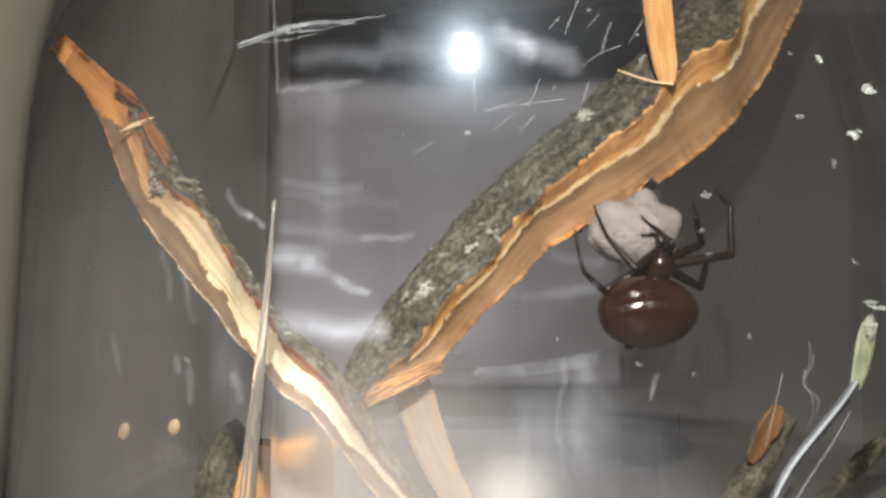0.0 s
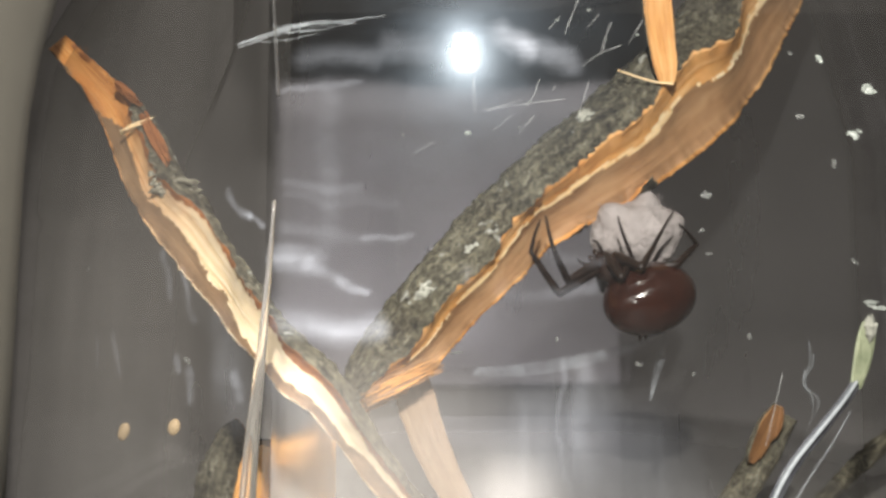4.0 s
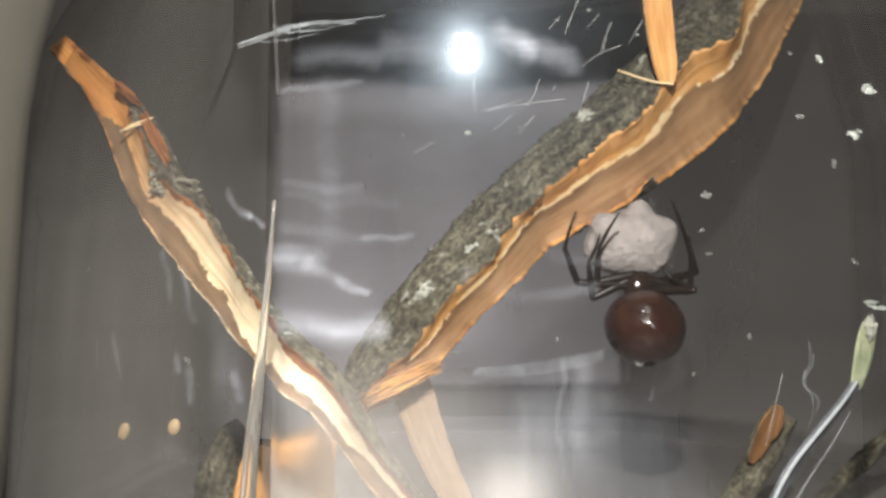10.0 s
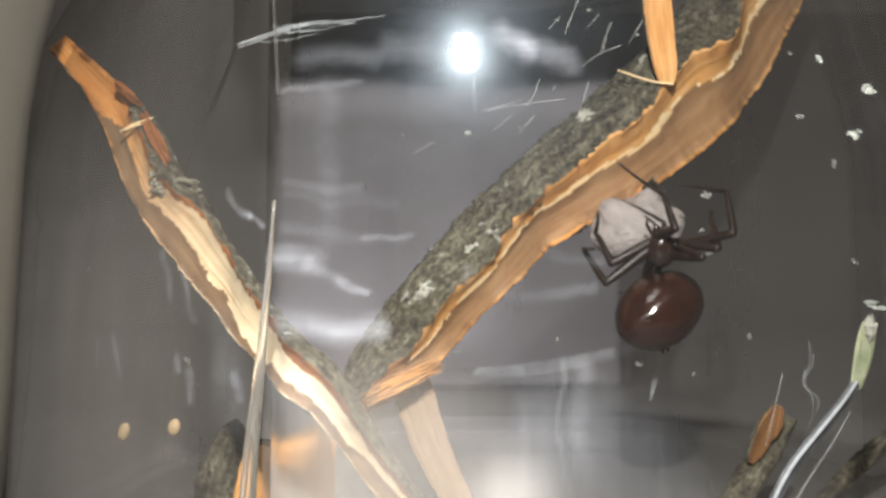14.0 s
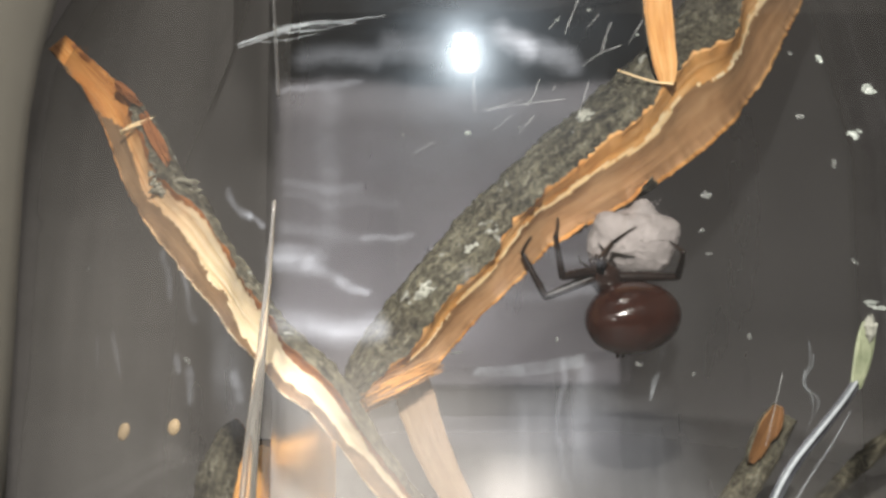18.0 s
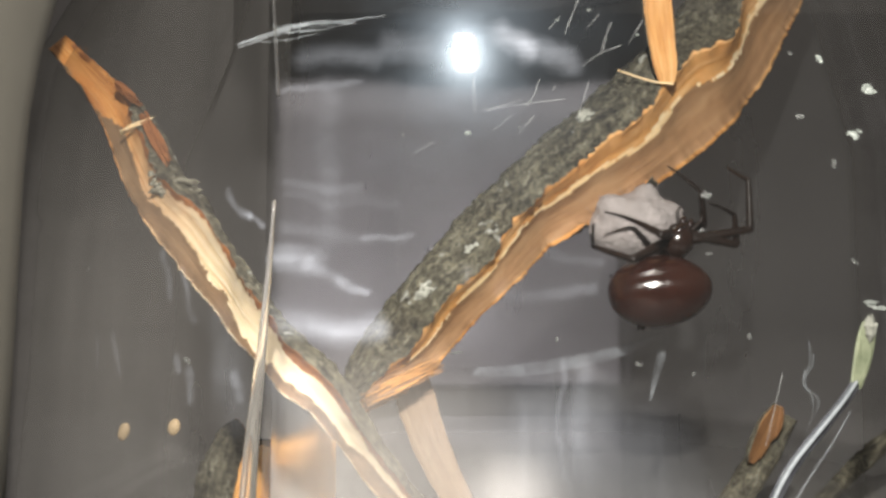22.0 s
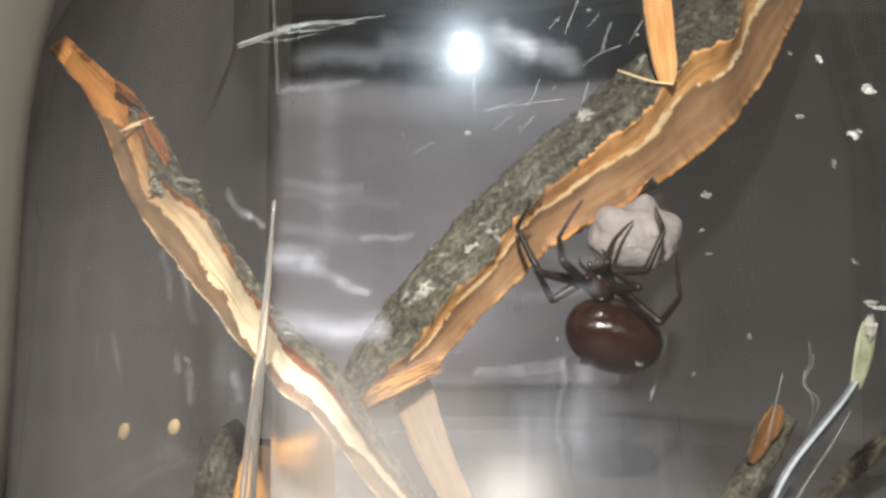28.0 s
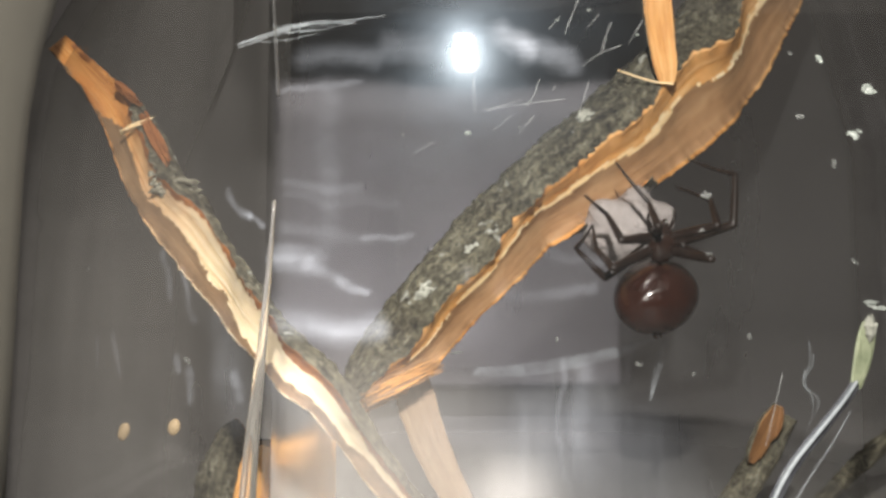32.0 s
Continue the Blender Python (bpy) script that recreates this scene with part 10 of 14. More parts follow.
    walk(LEGS["Ra"][0], [
        (0, pose(.00085, 0, 0, 0, -9)), (0.25, pose(.00085, 0, 0, -1, -11, 3)), (0.5, pose(.00085, 0, 0, -2, -14, 11)), (0.75, pose(.00085, 0, 0, -4, -17, 18)),
        (1, pose(.00085, 0, 0, -5, -18, 22)), (1.25, pose(.00085, 0, 0, -7, -15, 27)), (1.5, pose(.00085, 0, 0, -9, -7, 39)), (1.75, pose(.00085, 0, 0, -10, 1, 50)),
        (2, pose(.00085, 0, 0, -9, 4, 55)), (2.25, pose(.00085, 0, 0, -10, 1, 46)), (2.5, pose(.00085, 0, 0, -9, -5, 28)), (2.75, pose(.00085, 0, 0, -6, -11, 9)),
        (3, pose(.00085, 0, 0, -5, -13)), (3.17, pose(.00085, 0, 0, -7, -5, 12)), (3.33, pose(.00085, 0, 0, -6, 10, 35)), (3.5, pose(.00085, 0, 0, -2, 18, 48)),
        (3.75, pose(.00085, 0, 0, -6, 19, 36)), (4, pose(.00085, 0, 0, -10, 19, 24)), (4.25, pose(.00085, 0, 0, -14, 18, 13)), (4.5, pose(.00085, 0, 0, -17, 16, 1)),
        (4.75, pose(.00085, 0, 0, -20, 14, -10)), (5, pose(.00085, 0, 0, -22, 12, -21)), (5.25, pose(.00085, 0, 0, -24, 9, -32)), (5.5, pose(.00085, 0, 0, -26, 5, -42)),
        (5.67, pose(.00085, 0, 0, -24, 8, -32)), (5.83, pose(.00085, 0, 0, -21, 13, -11)), (6, pose(.00085, 0, 0, -18, 15)), (6.17, pose(.00085, 0, 0, -19, 12, -5)),
        (6.33, pose(.00085, 0, 0, -20, 4, -15)), (6.5, pose(.00085, 0, 0, -20, -6, -29)), (6.67, pose(.00085, 0, 0, -18, -15, -44)),
        (6.83, pose(.00085, 0, 0, -14, -22, -56)), (7, pose(.00085, 0, 0, -12, -24, -61)), (7.5, pose(.00085, 0, 0, -15, -11, -51)), (8, pose(.00085, 0, 0, -15, 3, -43)),
        (8.25, pose(.00085, 0, 0, -15, 1, -36)), (8.5, pose(.00085, 0, 0, -15, -3, -22)), (8.75, pose(.00085, 0, 0, -17, -8, -7)), (9, pose(.00085, 0, 0, -18, -9)),
        (9.25, pose(.00085, 0, 0, -18, -10, 3)), (9.5, pose(.00085, 0, 0, -20, -11, 10)), (9.75, pose(.00085, 0, 0, -21, -12, 17)), (10, pose(.00085, 0, 0, -22, -12, 20)),
        (10.5, pose(.00085, 0, 0, -22, -5, 20)), (11, pose(.00085, 0, 0, -22, 1, 19)), (11.5, pose(.00085, 0, 0, -22, -5, 21)), (12, pose(.00085, 0, 0, -22, -12, 23)),
        (12.25, pose(.00085, 0, 0, -21, -14, 20)), (12.5, pose(.00085, 0, 0, -19, -18, 12)), (12.75, pose(.00085, 0, 0, -16, -22, 4)), (13, pose(.00085, 0, 0, -15, -24)),
        (13.5, pose(.00085, 0, 0, -6, -20, -23)), (14, pose(.00085, 0, 0, 0, -13, -45)), (14.17, pose(.00085, 0, 0, -2, -9, -33)), (14.33, pose(.00085, 0, 0, -4, -2, -11)),
        (14.5, pose(.00085, 0, 0, -4, 2)), (15, pose(.00085, 0, 0, -4, -5, 5)), (15.5, pose(.00085, 0, 0, -5, -13, 10)), (16, pose(.00085, 0, 0, -7, -20, 15)),
        (16.5, pose(.00085, 0, 0, -9, -27, 21)), (16.67, pose(.00085, 0, 0, -9, -19, 21)), (16.83, pose(.00085, 0, 0, -9, -4, 20)), (17, pose(.00085, 0, 0, -9, 4, 20)),
        (17.17, pose(.00085, 0, 0, -9, 4, 19)), (17.33, pose(.00085, 0, 0, -9, 3, 15)), (17.5, pose(.00085, 0, 0, -9, 2, 10)), (17.67, pose(.00085, 0, 0, -9, 1, 5)),
        (17.83, pose(.00085, 0, 0, -9, 0, 1)), (18, pose(.00085, 0, 0, -9)), (18.17, pose(.00085, 0, 0, -10, 1, -3)), (18.33, pose(.00085, 0, 0, -10, 4, -11)),
        (18.5, pose(.00085, 0, 0, -11, 7, -22)), (18.67, pose(.00085, 0, 0, -12, 10, -32)), (18.83, pose(.00085, 0, 0, -14, 12, -41)),
        (19, pose(.00085, 0, 0, -14, 12, -44)), (19.5, pose(.00085, 0, 0, -15, 7, -45)), (20, pose(.00085, 0, 0, -15, 1, -45)), (20.5, pose(.00085, 0, 0, -15, -9, -44)),
        (21, pose(.00085, 0, 0, -15, -19, -43)), (21.5, pose(.00085, 0, 0, -22, -16, -21)), (22, pose(.00085, 0, 0, -26, -10)), (22.17, pose(.00085, 0, 0, -26, -10)),
        (22.33, pose(.00085, 0, 0, -26, -12)), (22.5, pose(.00085, 0, 0, -26, -15)), (22.67, pose(.00085, 0, 0, -26, -17)), (22.83, pose(.00085, 0, 0, -26, -19)),
        (23, pose(.00085, 0, 0, -26, -19)), (23.25, pose(.00085, 0, 0, -28, -17, 6)), (23.5, pose(.00085, 0, 0, -31, -12, 17)), (23.75, pose(.00085, 0, 0, -33, -6, 29)),
        (24, pose(.00085, 0, 0, -33, -4, 34)), (24.25, pose(.00085, 0, 0, -32, -6, 21)), (24.5, pose(.00085, 0, 0, -28, -11, -7)),
        (24.75, pose(.00085, 0, 0, -22, -13, -35)), (25, pose(.00085, 0, 0, -19, -13, -48)), (25.17, pose(.00085, 0, 0, -17, -21, -53)),
        (25.33, pose(.00085, 0, 0, -12, -34, -65)), (25.5, pose(.00085, 0, 0, -7, -41, -72)), (26, pose(.00085, 0, 0, -12, -26, -65)),
        (26.5, pose(.00085, 0, 0, -13, -11, -59)), (27, pose(.00085, 0, 0, -14, 4, -54)), (27.5, pose(.00085, 0, 0, -13, 19, -49)), (28, pose(.00085, 0, 0, -10, 34, -42)),
        (28.25, pose(.00085, 0, 0, -3, 33, -31)), (28.5, pose(.00085, 0, 0, 10, 30, -6)), (28.75, pose(.00085, 0, 0, 19, 22, 16)), (29, pose(.00085, 0, 0, 22, 17, 25)),
        (29.17, pose(.00085, 0, 0, 22, 14, 23)), (29.33, pose(.00085, 0, 0, 21, 8, 18)), (29.5, pose(.00085, 0, 0, 20, -1, 12)), (29.67, pose(.00085, 0, 0, 21, -9, 7)),
        (29.83, pose(.00085, 0, 0, 22, -15, 2)), (30, pose(.00085, 0, 0, 22, -18)), (30.25, pose(.00085, 0, 0, 25, -19, -7)), (30.5, pose(.00085, 0, 0, 30, -19, -23)),
        (30.75, pose(.00085, 0, 0, 35, -17, -39)), (31, pose(.00085, 0, 0, 37, -16, -46)), (31.25, pose(.00085, 0, 0, 37, -16, -46)),
        (31.5, pose(.00085, 0, 0, 36, -16, -45)), (31.75, pose(.00085, 0, 0, 36, -16, -44)), (32, pose(.00085, 0, 0, 36, -16, -43)),
    ])
    walk(LEGS["Ra"][1], [
        (0, pose(.005, 0, 0, 0, -83)), (0.25, pose(.005, 0, 0, 48, -83, -52)), (0.5, pose(.005, 0, 0, 87, -72, -99)), (0.75, pose(.005, 0, 0, 95, -61, -116)),
        (1, pose(.005, 0, 0, 97, -56, -123)), (1.25, pose(.005, 0, 0, 117, -47, -152)), (1.5, pose(.005, 0, 0, 134, -19, 167)), (1.75, pose(.005, 0, 0, 132, 12, 134)),
        (2, pose(.005, 0, 0, 127, 24, 117)), (2.25, pose(.005, 0, 0, 134, 22, 142)), (2.5, pose(.005, 0, 0, 144, 11, -166)), (2.75, pose(.005, 0, 0, 144, -3, -117)),
        (3, pose(.005, 0, 0, 141, -8, -94)), (3.17, pose(.005, 0, 0, 148, 7, -133)), (3.33, pose(.005, 0, 0, 128, 38, 150)), (3.5, pose(.005, 0, 0, 98, 38, 96)),
        (3.75, pose(.005, 0, 0, 92, 28, 97)), (4, pose(.005, 0, 0, 87, 17, 100)), (4.25, pose(.005, 0, 0, 84, 6, 104)), (4.5, pose(.005, 0, 0, 83, -5, 109)),
        (4.75, pose(.005, 0, 0, 83, -16, 114)), (5, pose(.005, 0, 0, 84, -27, 120)), (5.25, pose(.005, 0, 0, 86, -38, 124)), (5.5, pose(.005, 0, 0, 91, -48, 127)),
        (5.67, pose(.005, 0, 0, 90, -47, 118)), (5.83, pose(.005, 0, 0, 90, -46, 102)), (6, pose(.005, 0, 0, 90, -44, 92)), (6.17, pose(.005, 0, 0, 92, -45, 96)),
        (6.33, pose(.005, 0, 0, 97, -48, 105)), (6.5, pose(.005, 0, 0, 103, -52, 117)), (6.67, pose(.005, 0, 0, 111, -57, 127)), (6.83, pose(.005, 0, 0, 117, -61, 134)),
        (7, pose(.005, 0, 0, 119, -63, 137)), (7.5, pose(.005, 0, 0, 109, -54, 132)), (8, pose(.005, 0, 0, 99, -46, 126)), (8.25, pose(.005, 0, 0, 107, -49, 112)),
        (8.5, pose(.005, 0, 0, 127, -52, 80)), (8.75, pose(.005, 0, 0, 146, -48, 48)), (9, pose(.005, 0, 0, 152, -44, 36)), (9.25, pose(.005, 0, 0, 161, -55, 23)),
        (9.5, pose(.005, 0, 0, -152, -69, -36)), (9.75, pose(.005, 0, 0, -98, -58, -102)), (10, pose(.005, 0, 0, -88, -49, -118)), (10.5, pose(.005, 0, 0, -83, -58, -123)),
        (11, pose(.005, 0, 0, -74, -68, -132)), (11.5, pose(.005, 0, 0, -100, -60, -105)), (12, pose(.005, 0, 0, -115, -48, -91)),
        (12.25, pose(.005, 0, 0, -122, -53, -79)), (12.5, pose(.005, 0, 0, -144, -61, -45)), (12.75, pose(.005, 0, 0, -173, -61, -4)), (13, pose(.005, 0, 0, 175, -59, 13)),
        (13.5, pose(.005, 0, 0, 150, -64, 60)), (14, pose(.005, 0, 0, 121, -59, 109)), (14.17, pose(.005, 0, 0, 118, -68, 100)), (14.33, pose(.005, 0, 0, 81, -85, 113)),
        (14.5, pose(.005, 0, 0, -29, -82, -148)), (15, pose(.005, 0, 0, -75, -75, -107)), (15.5, pose(.005, 0, 0, -89, -66, -99)), (16, pose(.005, 0, 0, -95, -58, -100)),
        (16.5, pose(.005, 0, 0, -100, -50, -104)), (16.67, pose(.005, 0, 0, -87, -52, -115)), (16.83, pose(.005, 0, 0, -64, -50, -138)),
        (17, pose(.005, 0, 0, -54, -47, -149)), (17.17, pose(.005, 0, 0, -56, -45, -144)), (17.33, pose(.005, 0, 0, -60, -41, -134)),
        (17.5, pose(.005, 0, 0, -65, -35, -122)), (17.67, pose(.005, 0, 0, -68, -29, -110)), (17.83, pose(.005, 0, 0, -71, -24, -102)),
        (18, pose(.005, 0, 0, -71, -22, -99)), (18.17, pose(.005, 0, 0, -72, -29, -92)), (18.33, pose(.005, 0, 0, -76, -47, -73)), (18.5, pose(.005, 0, 0, -101, -70, -32)),
        (18.67, pose(.005, 0, 0, 176, -69, 64)), (18.83, pose(.005, 0, 0, 153, -50, 96)), (19, pose(.005, 0, 0, 149, -42, 103)), (19.5, pose(.005, 0, 0, 143, -51, 118)),
        (20, pose(.005, 0, 0, 130, -59, 138)), (20.5, pose(.005, 0, 0, 167, -75, 104)), (21, pose(.005, 0, 0, -118, -71, 30)), (21.5, pose(.005, 0, 0, -83, -69, -28)),
        (22, pose(.005, 0, 0, -63, -63, -72)), (22.17, pose(.005, 0, 0, -71, -65, -63)), (22.33, pose(.005, 0, 0, -98, -70, -34)), (22.5, pose(.005, 0, 0, -136, -67, 8)),
        (22.67, pose(.005, 0, 0, -157, -57, 33)), (22.83, pose(.005, 0, 0, -165, -47, 45)), (23, pose(.005, 0, 0, -167, -44, 48)), (23.25, pose(.005, 0, 0, -160, -47, 32)),
        (23.5, pose(.005, 0, 0, -138, -51, -9)), (23.75, pose(.005, 0, 0, -117, -48, -49)), (24, pose(.005, 0, 0, -109, -45, -66)),
        (24.25, pose(.005, 0, 0, -100, -50, -62)), (24.5, pose(.005, 0, 0, -75, -59, -61)), (24.75, pose(.005, 0, 0, -40, -64, -69)), (25, pose(.005, 0, 0, -23, -63, -74)),
        (25.17, pose(.005, 0, 0, -37, -75, -54)), (25.33, pose(.005, 0, 0, -144, -79, 67)), (25.5, pose(.005, 0, 0, -165, -71, 98)), (26, pose(.005, 0, 0, 166, -62, 115)),
        (26.5, pose(.005, 0, 0, 149, -52, 119)), (27, pose(.005, 0, 0, 136, -43, 117)), (27.5, pose(.005, 0, 0, 124, -36, 113)), (28, pose(.005, 0, 0, 112, -31, 107)),
        (28.25, pose(.005, 0, 0, 109, -39, 104)), (28.5, pose(.005, 0, 0, 95, -54, 104)), (28.75, pose(.005, 0, 0, 66, -63, 118)), (29, pose(.005, 0, 0, 49, -63, 128)),
        (29.17, pose(.005, 0, 0, 46, -65, 134)), (29.33, pose(.005, 0, 0, 33, -69, 152)), (29.5, pose(.005, 0, 0, 5, -72, -175)), (29.67, pose(.005, 0, 0, -26, -69, -141)),
        (29.83, pose(.005, 0, 0, -43, -64, -123)), (30, pose(.005, 0, 0, -48, -61, -119)), (30.25, pose(.005, 0, 0, -66, -76, -95)), (30.5, pose(.005, 0, 0, 170, -66, 46)),
        (30.75, pose(.005, 0, 0, 162, -35, 74)), (31, pose(.005, 0, 0, 162, -21, 85)), (31.25, pose(.005, 0, 0, 162, -23, 84)), (31.5, pose(.005, 0, 0, 163, -29, 81)),
        (31.75, pose(.005, 0, 0, 163, -34, 78)), (32, pose(.005, 0, 0, 163, -36, 77)),
    ])
    walk(LEGS["Ra"][2], [
        (0, pose(.00547, 0, .00396, -144, -25, 86)), (0.25, pose(.00532, -.00041, .00396, -144, -35, 84)), (0.5, pose(.00482, -.00119, .00381, -144, -57, 81)),
        (0.75, pose(.00414, -.00174, .00349, -149, -78, 80)), (1, pose(.00379, -.00189, .0033, 172, -88, 117)), (1.25, pose(.00261, -.00126, .00294, -59, -82, -19)),
        (1.5, pose(.00132, .00087, .00128, -49, -60, -41)), (1.75, pose(.00228, .0028, -.00082, -45, -38, -53)), (2, pose(.00334, .00324, -.00164, -44, -27, -58)),
        (2.25, pose(.00208, .00227, -.00149, -48, -28, -42)), (2.5, pose(.00119, -.00095, -.00073, -57, -26, -5)), (2.75, pose(.00321, -.00356, .00019, -63, -23, 30)),
        (3, pose(.00474, -.00395, .00053, -65, -21, 45)), (3.17, pose(.00232, -.00292, -.00047, -63, -29, 21)), (3.33, pose(.00228, .0016, -.00244, -45, -42, -33)),
        (3.5, pose(.00465, .00313, -.00244, -27, -43, -67)), (3.75, pose(.00458, .00351, -.00186, -35, -48, -44)), (4, pose(.00436, .00376, -.00117, -46, -53, -17)),
        (4.25, pose(.00404, .00385, -.00042, -61, -55, 12)), (4.5, pose(.0037, .00376, .00035, -77, -54, 42)), (4.75, pose(.00341, .00349, .00111, -92, -50, 70)),
        (5, pose(.00323, .00308, .00181, -103, -44, 95)), (5.25, pose(.00322, .00261, .00244, -110, -35, 116)), (5.5, pose(.00338, .00213, .00296, -115, -25, 135)),
        (5.67, pose(.00372, .00238, .00293, -138, -52, 161)), (5.83, pose(.00444, .00274, .00285, 139, -34, -117)), (6, pose(.00488, .00286, .00278, 130, -2, -107)),
        (6.17, pose(.0047, .0028, .00283, 129, -11, -101)), (6.33, pose(.00429, .00258, .00296, 124, -32, -85)), (6.5, pose(.0039, .00219, .00315, 111, -57, -54)),
        (6.67, pose(.00369, .00174, .00334, 62, -74, 14)), (6.83, pose(.00366, .00139, .00349, 7, -68, 86)), (7, pose(.00368, .00125, .00355, -4, -62, 103)),
        (7.5, pose(.00342, .00175, .00322, -44, -45, 134)), (8, pose(.00338, .00225, .00287, -59, -19, 138)), (8.25, pose(.004, .00241, .00302, -62, -31, 144)),
        (8.5, pose(.00543, .00243, .00313, -84, -53, 167)), (8.75, pose(.00679, .00201, .00295, -133, -56, -148)), (9, pose(.00732, .00169, .00277, -151, -48, -134)),
        (9.25, pose(.00713, .00089, .00325, -155, -48, -132)), (9.5, pose(.00614, -.00083, .00373, -164, -47, -128)), (9.75, pose(.00456, -.00205, .0034, -172, -45, -125)),
        (10, pose(.00376, -.00232, .003, -176, -44, -124)), (10.5, pose(.00387, -.00175, .0034, -158, -51, -146)), (11, pose(.00399, -.00111, .0037, -138, -52, -172)),
        (11.5, pose(.00449, -.00194, .00345, -131, -48, 179)), (12, pose(.00494, -.00266, .00297, -125, -44, 172)), (12.25, pose(.00544, -.00235, .00319, -123, -40, 173)),
        (12.5, pose(.00637, -.00138, .00348, -120, -31, 177)), (12.75, pose(.00691, -.00013, .0035, -119, -22, -178)), (13, pose(.007, .00047, .00342, -118, -18, -175)),
        (13.5, pose(.00588, .00152, .00358, -117, -18, -153)), (14, pose(.00433, .00193, .00343, -112, -19, -133)), (14.17, pose(.00475, .00148, .0037, -104, -30, -160)),
        (14.33, pose(.00486, .00032, .00397, -82, -42, 141)), (14.5, pose(.00453, -.00029, .00395, -69, -45, 107)), (15, pose(.0047, -.00096, .00386, -63, -57, 101)),
        (15.5, pose(.00474, -.00158, .00366, -52, -69, 89)), (16, pose(.00464, -.0021, .00337, -22, -79, 56)), (16.5, pose(.00438, -.0025, .00305, 43, -79, -14)),
        (16.67, pose(.00395, -.00225, .00312, 147, -73, -119)), (16.83, pose(.00311, -.00173, .00306, 168, -32, -139)), (17, pose(.00267, -.00142, .00291, 173, -10, -138)),
        (17.17, pose(.00272, -.00164, .00284, 174, -18, -144)), (17.33, pose(.00292, -.00216, .00263, -177, -36, -160)),
        (17.5, pose(.0033, -.00277, .00231, -147, -51, 163)), (17.67, pose(.00379, -.00327, .00195, -108, -45, 117)), (17.83, pose(.00423, -.00356, .00163, -91, -30, 95)),
        (18, pose(.00442, -.00365, .0015, -88, -22, 89)), (18.17, pose(.00487, -.00348, .00195, -90, -23, 93)), (18.33, pose(.00577, -.00259, .00293, -95, -26, 104)),
        (18.5, pose(.00618, -.00074, .00374, -101, -27, 120)), (18.67, pose(.00564, .00128, .00372, -108, -28, 135)), (18.83, pose(.00475, .00253, .00308, -112, -27, 147)),
        (19, pose(.00435, .00289, .00267, -113, -26, 151)), (19.5, pose(.00382, .00221, .0031, -112, -28, 155)), (20, pose(.00349, .00136, .00343, -111, -30, 160)),
        (20.5, pose(.00476, .00099, .00386, -104, -49, 154)), (21, pose(.00611, .00063, .00378, -85, -67, 137)), (21.5, pose(.00624, -.00067, .00373, -85, -59, 118)),
        (22, pose(.00558, -.00175, .00354, -84, -50, 98)), (22.17, pose(.00575, -.00148, .00363, -87, -58, 102)), (22.33, pose(.00614, -.00076, .00375, -108, -77, 126)),
        (22.5, pose(.00655, .00022, .00367, 134, -72, -113)), (22.67, pose(.00682, .00119, .00334, 119, -46, -97)), (22.83, pose(.00691, .0019, .00294, 116, -25, -92)),
        (23, pose(.00692, .00217, .00275, 115, -17, -91)), (23.25, pose(.00729, .00143, .00293, 116, -18, -101)), (23.5, pose(.00748, -.00037, .00311, 118, -19, -123)),
        (23.75, pose(.00675, -.00202, .00297, 120, -21, -145)), (24, pose(.00616, -.00259, .00281, 121, -22, -156)), (24.25, pose(.00621, -.00228, .00304, 127, -31, -153)),
        (24.5, pose(.006, -.00179, .00342, 152, -46, -159)), (24.75, pose(.00562, -.00165, .00358, -171, -45, 178)), (25, pose(.00549, -.00171, .00357, -158, -38, 170)),
        (25.17, pose(.00561, -.00084, .00385, -147, -49, 163)), (25.33, pose(.00529, .00069, .00392, -109, -60, 133)), (25.5, pose(.00482, .00131, .00377, -83, -58, 113)),
        (26, pose(.00421, .00169, .00353, -98, -65, 116)), (26.5, pose(.00382, .00213, .00316, -126, -71, 132)), (27, pose(.00367, .00258, .00274, -166, -71, 164)),
        (27.5, pose(.00374, .00298, .00234, 163, -62, -172)), (28, pose(.004, .00329, .00203, 149, -50, -162)), (28.25, pose(.00423, .00303, .00249, 143, -50, -163)),
        (28.5, pose(.00443, .00228, .00322, 131, -49, -169)), (28.75, pose(.00414, .00161, .00355, 120, -46, -176)), (29, pose(.00387, .00142, .00355, 117, -44, 179)),
        (29.17, pose(.00382, .00122, .00361, 124, -51, 170)), (29.33, pose(.00374, .00067, .00373, 158, -60, 134)), (29.5, pose(.00377, -.0001, .00379, -154, -50, 86)),
        (29.67, pose(.00389, -.00089, .00373, -134, -25, 69)), (29.83, pose(.00402, -.00148, .00357, -126, -4, 66)), (30, pose(.00408, -.0017, .00349, -123, 5, 67)),
        (30.25, pose(.00492, -.00098, .00387, -120, 1, 78)), (30.5, pose(.00613, .00116, .00365, -114, -12, 102)), (30.75, pose(.00589, .00316, .00227, -111, -28, 123)),
        (31, pose(.00531, .00371, .00144, -110, -37, 132)), (31.25, pose(.00539, .00364, .00159, -116, -42, 140)), (31.5, pose(.00554, .00346, .00191, -132, -50, 162)),
        (31.75, pose(.00568, .00324, .00222, -154, -53, -171)), (32, pose(.00573, .00314, .00236, -165, -51, -158)),
    ])
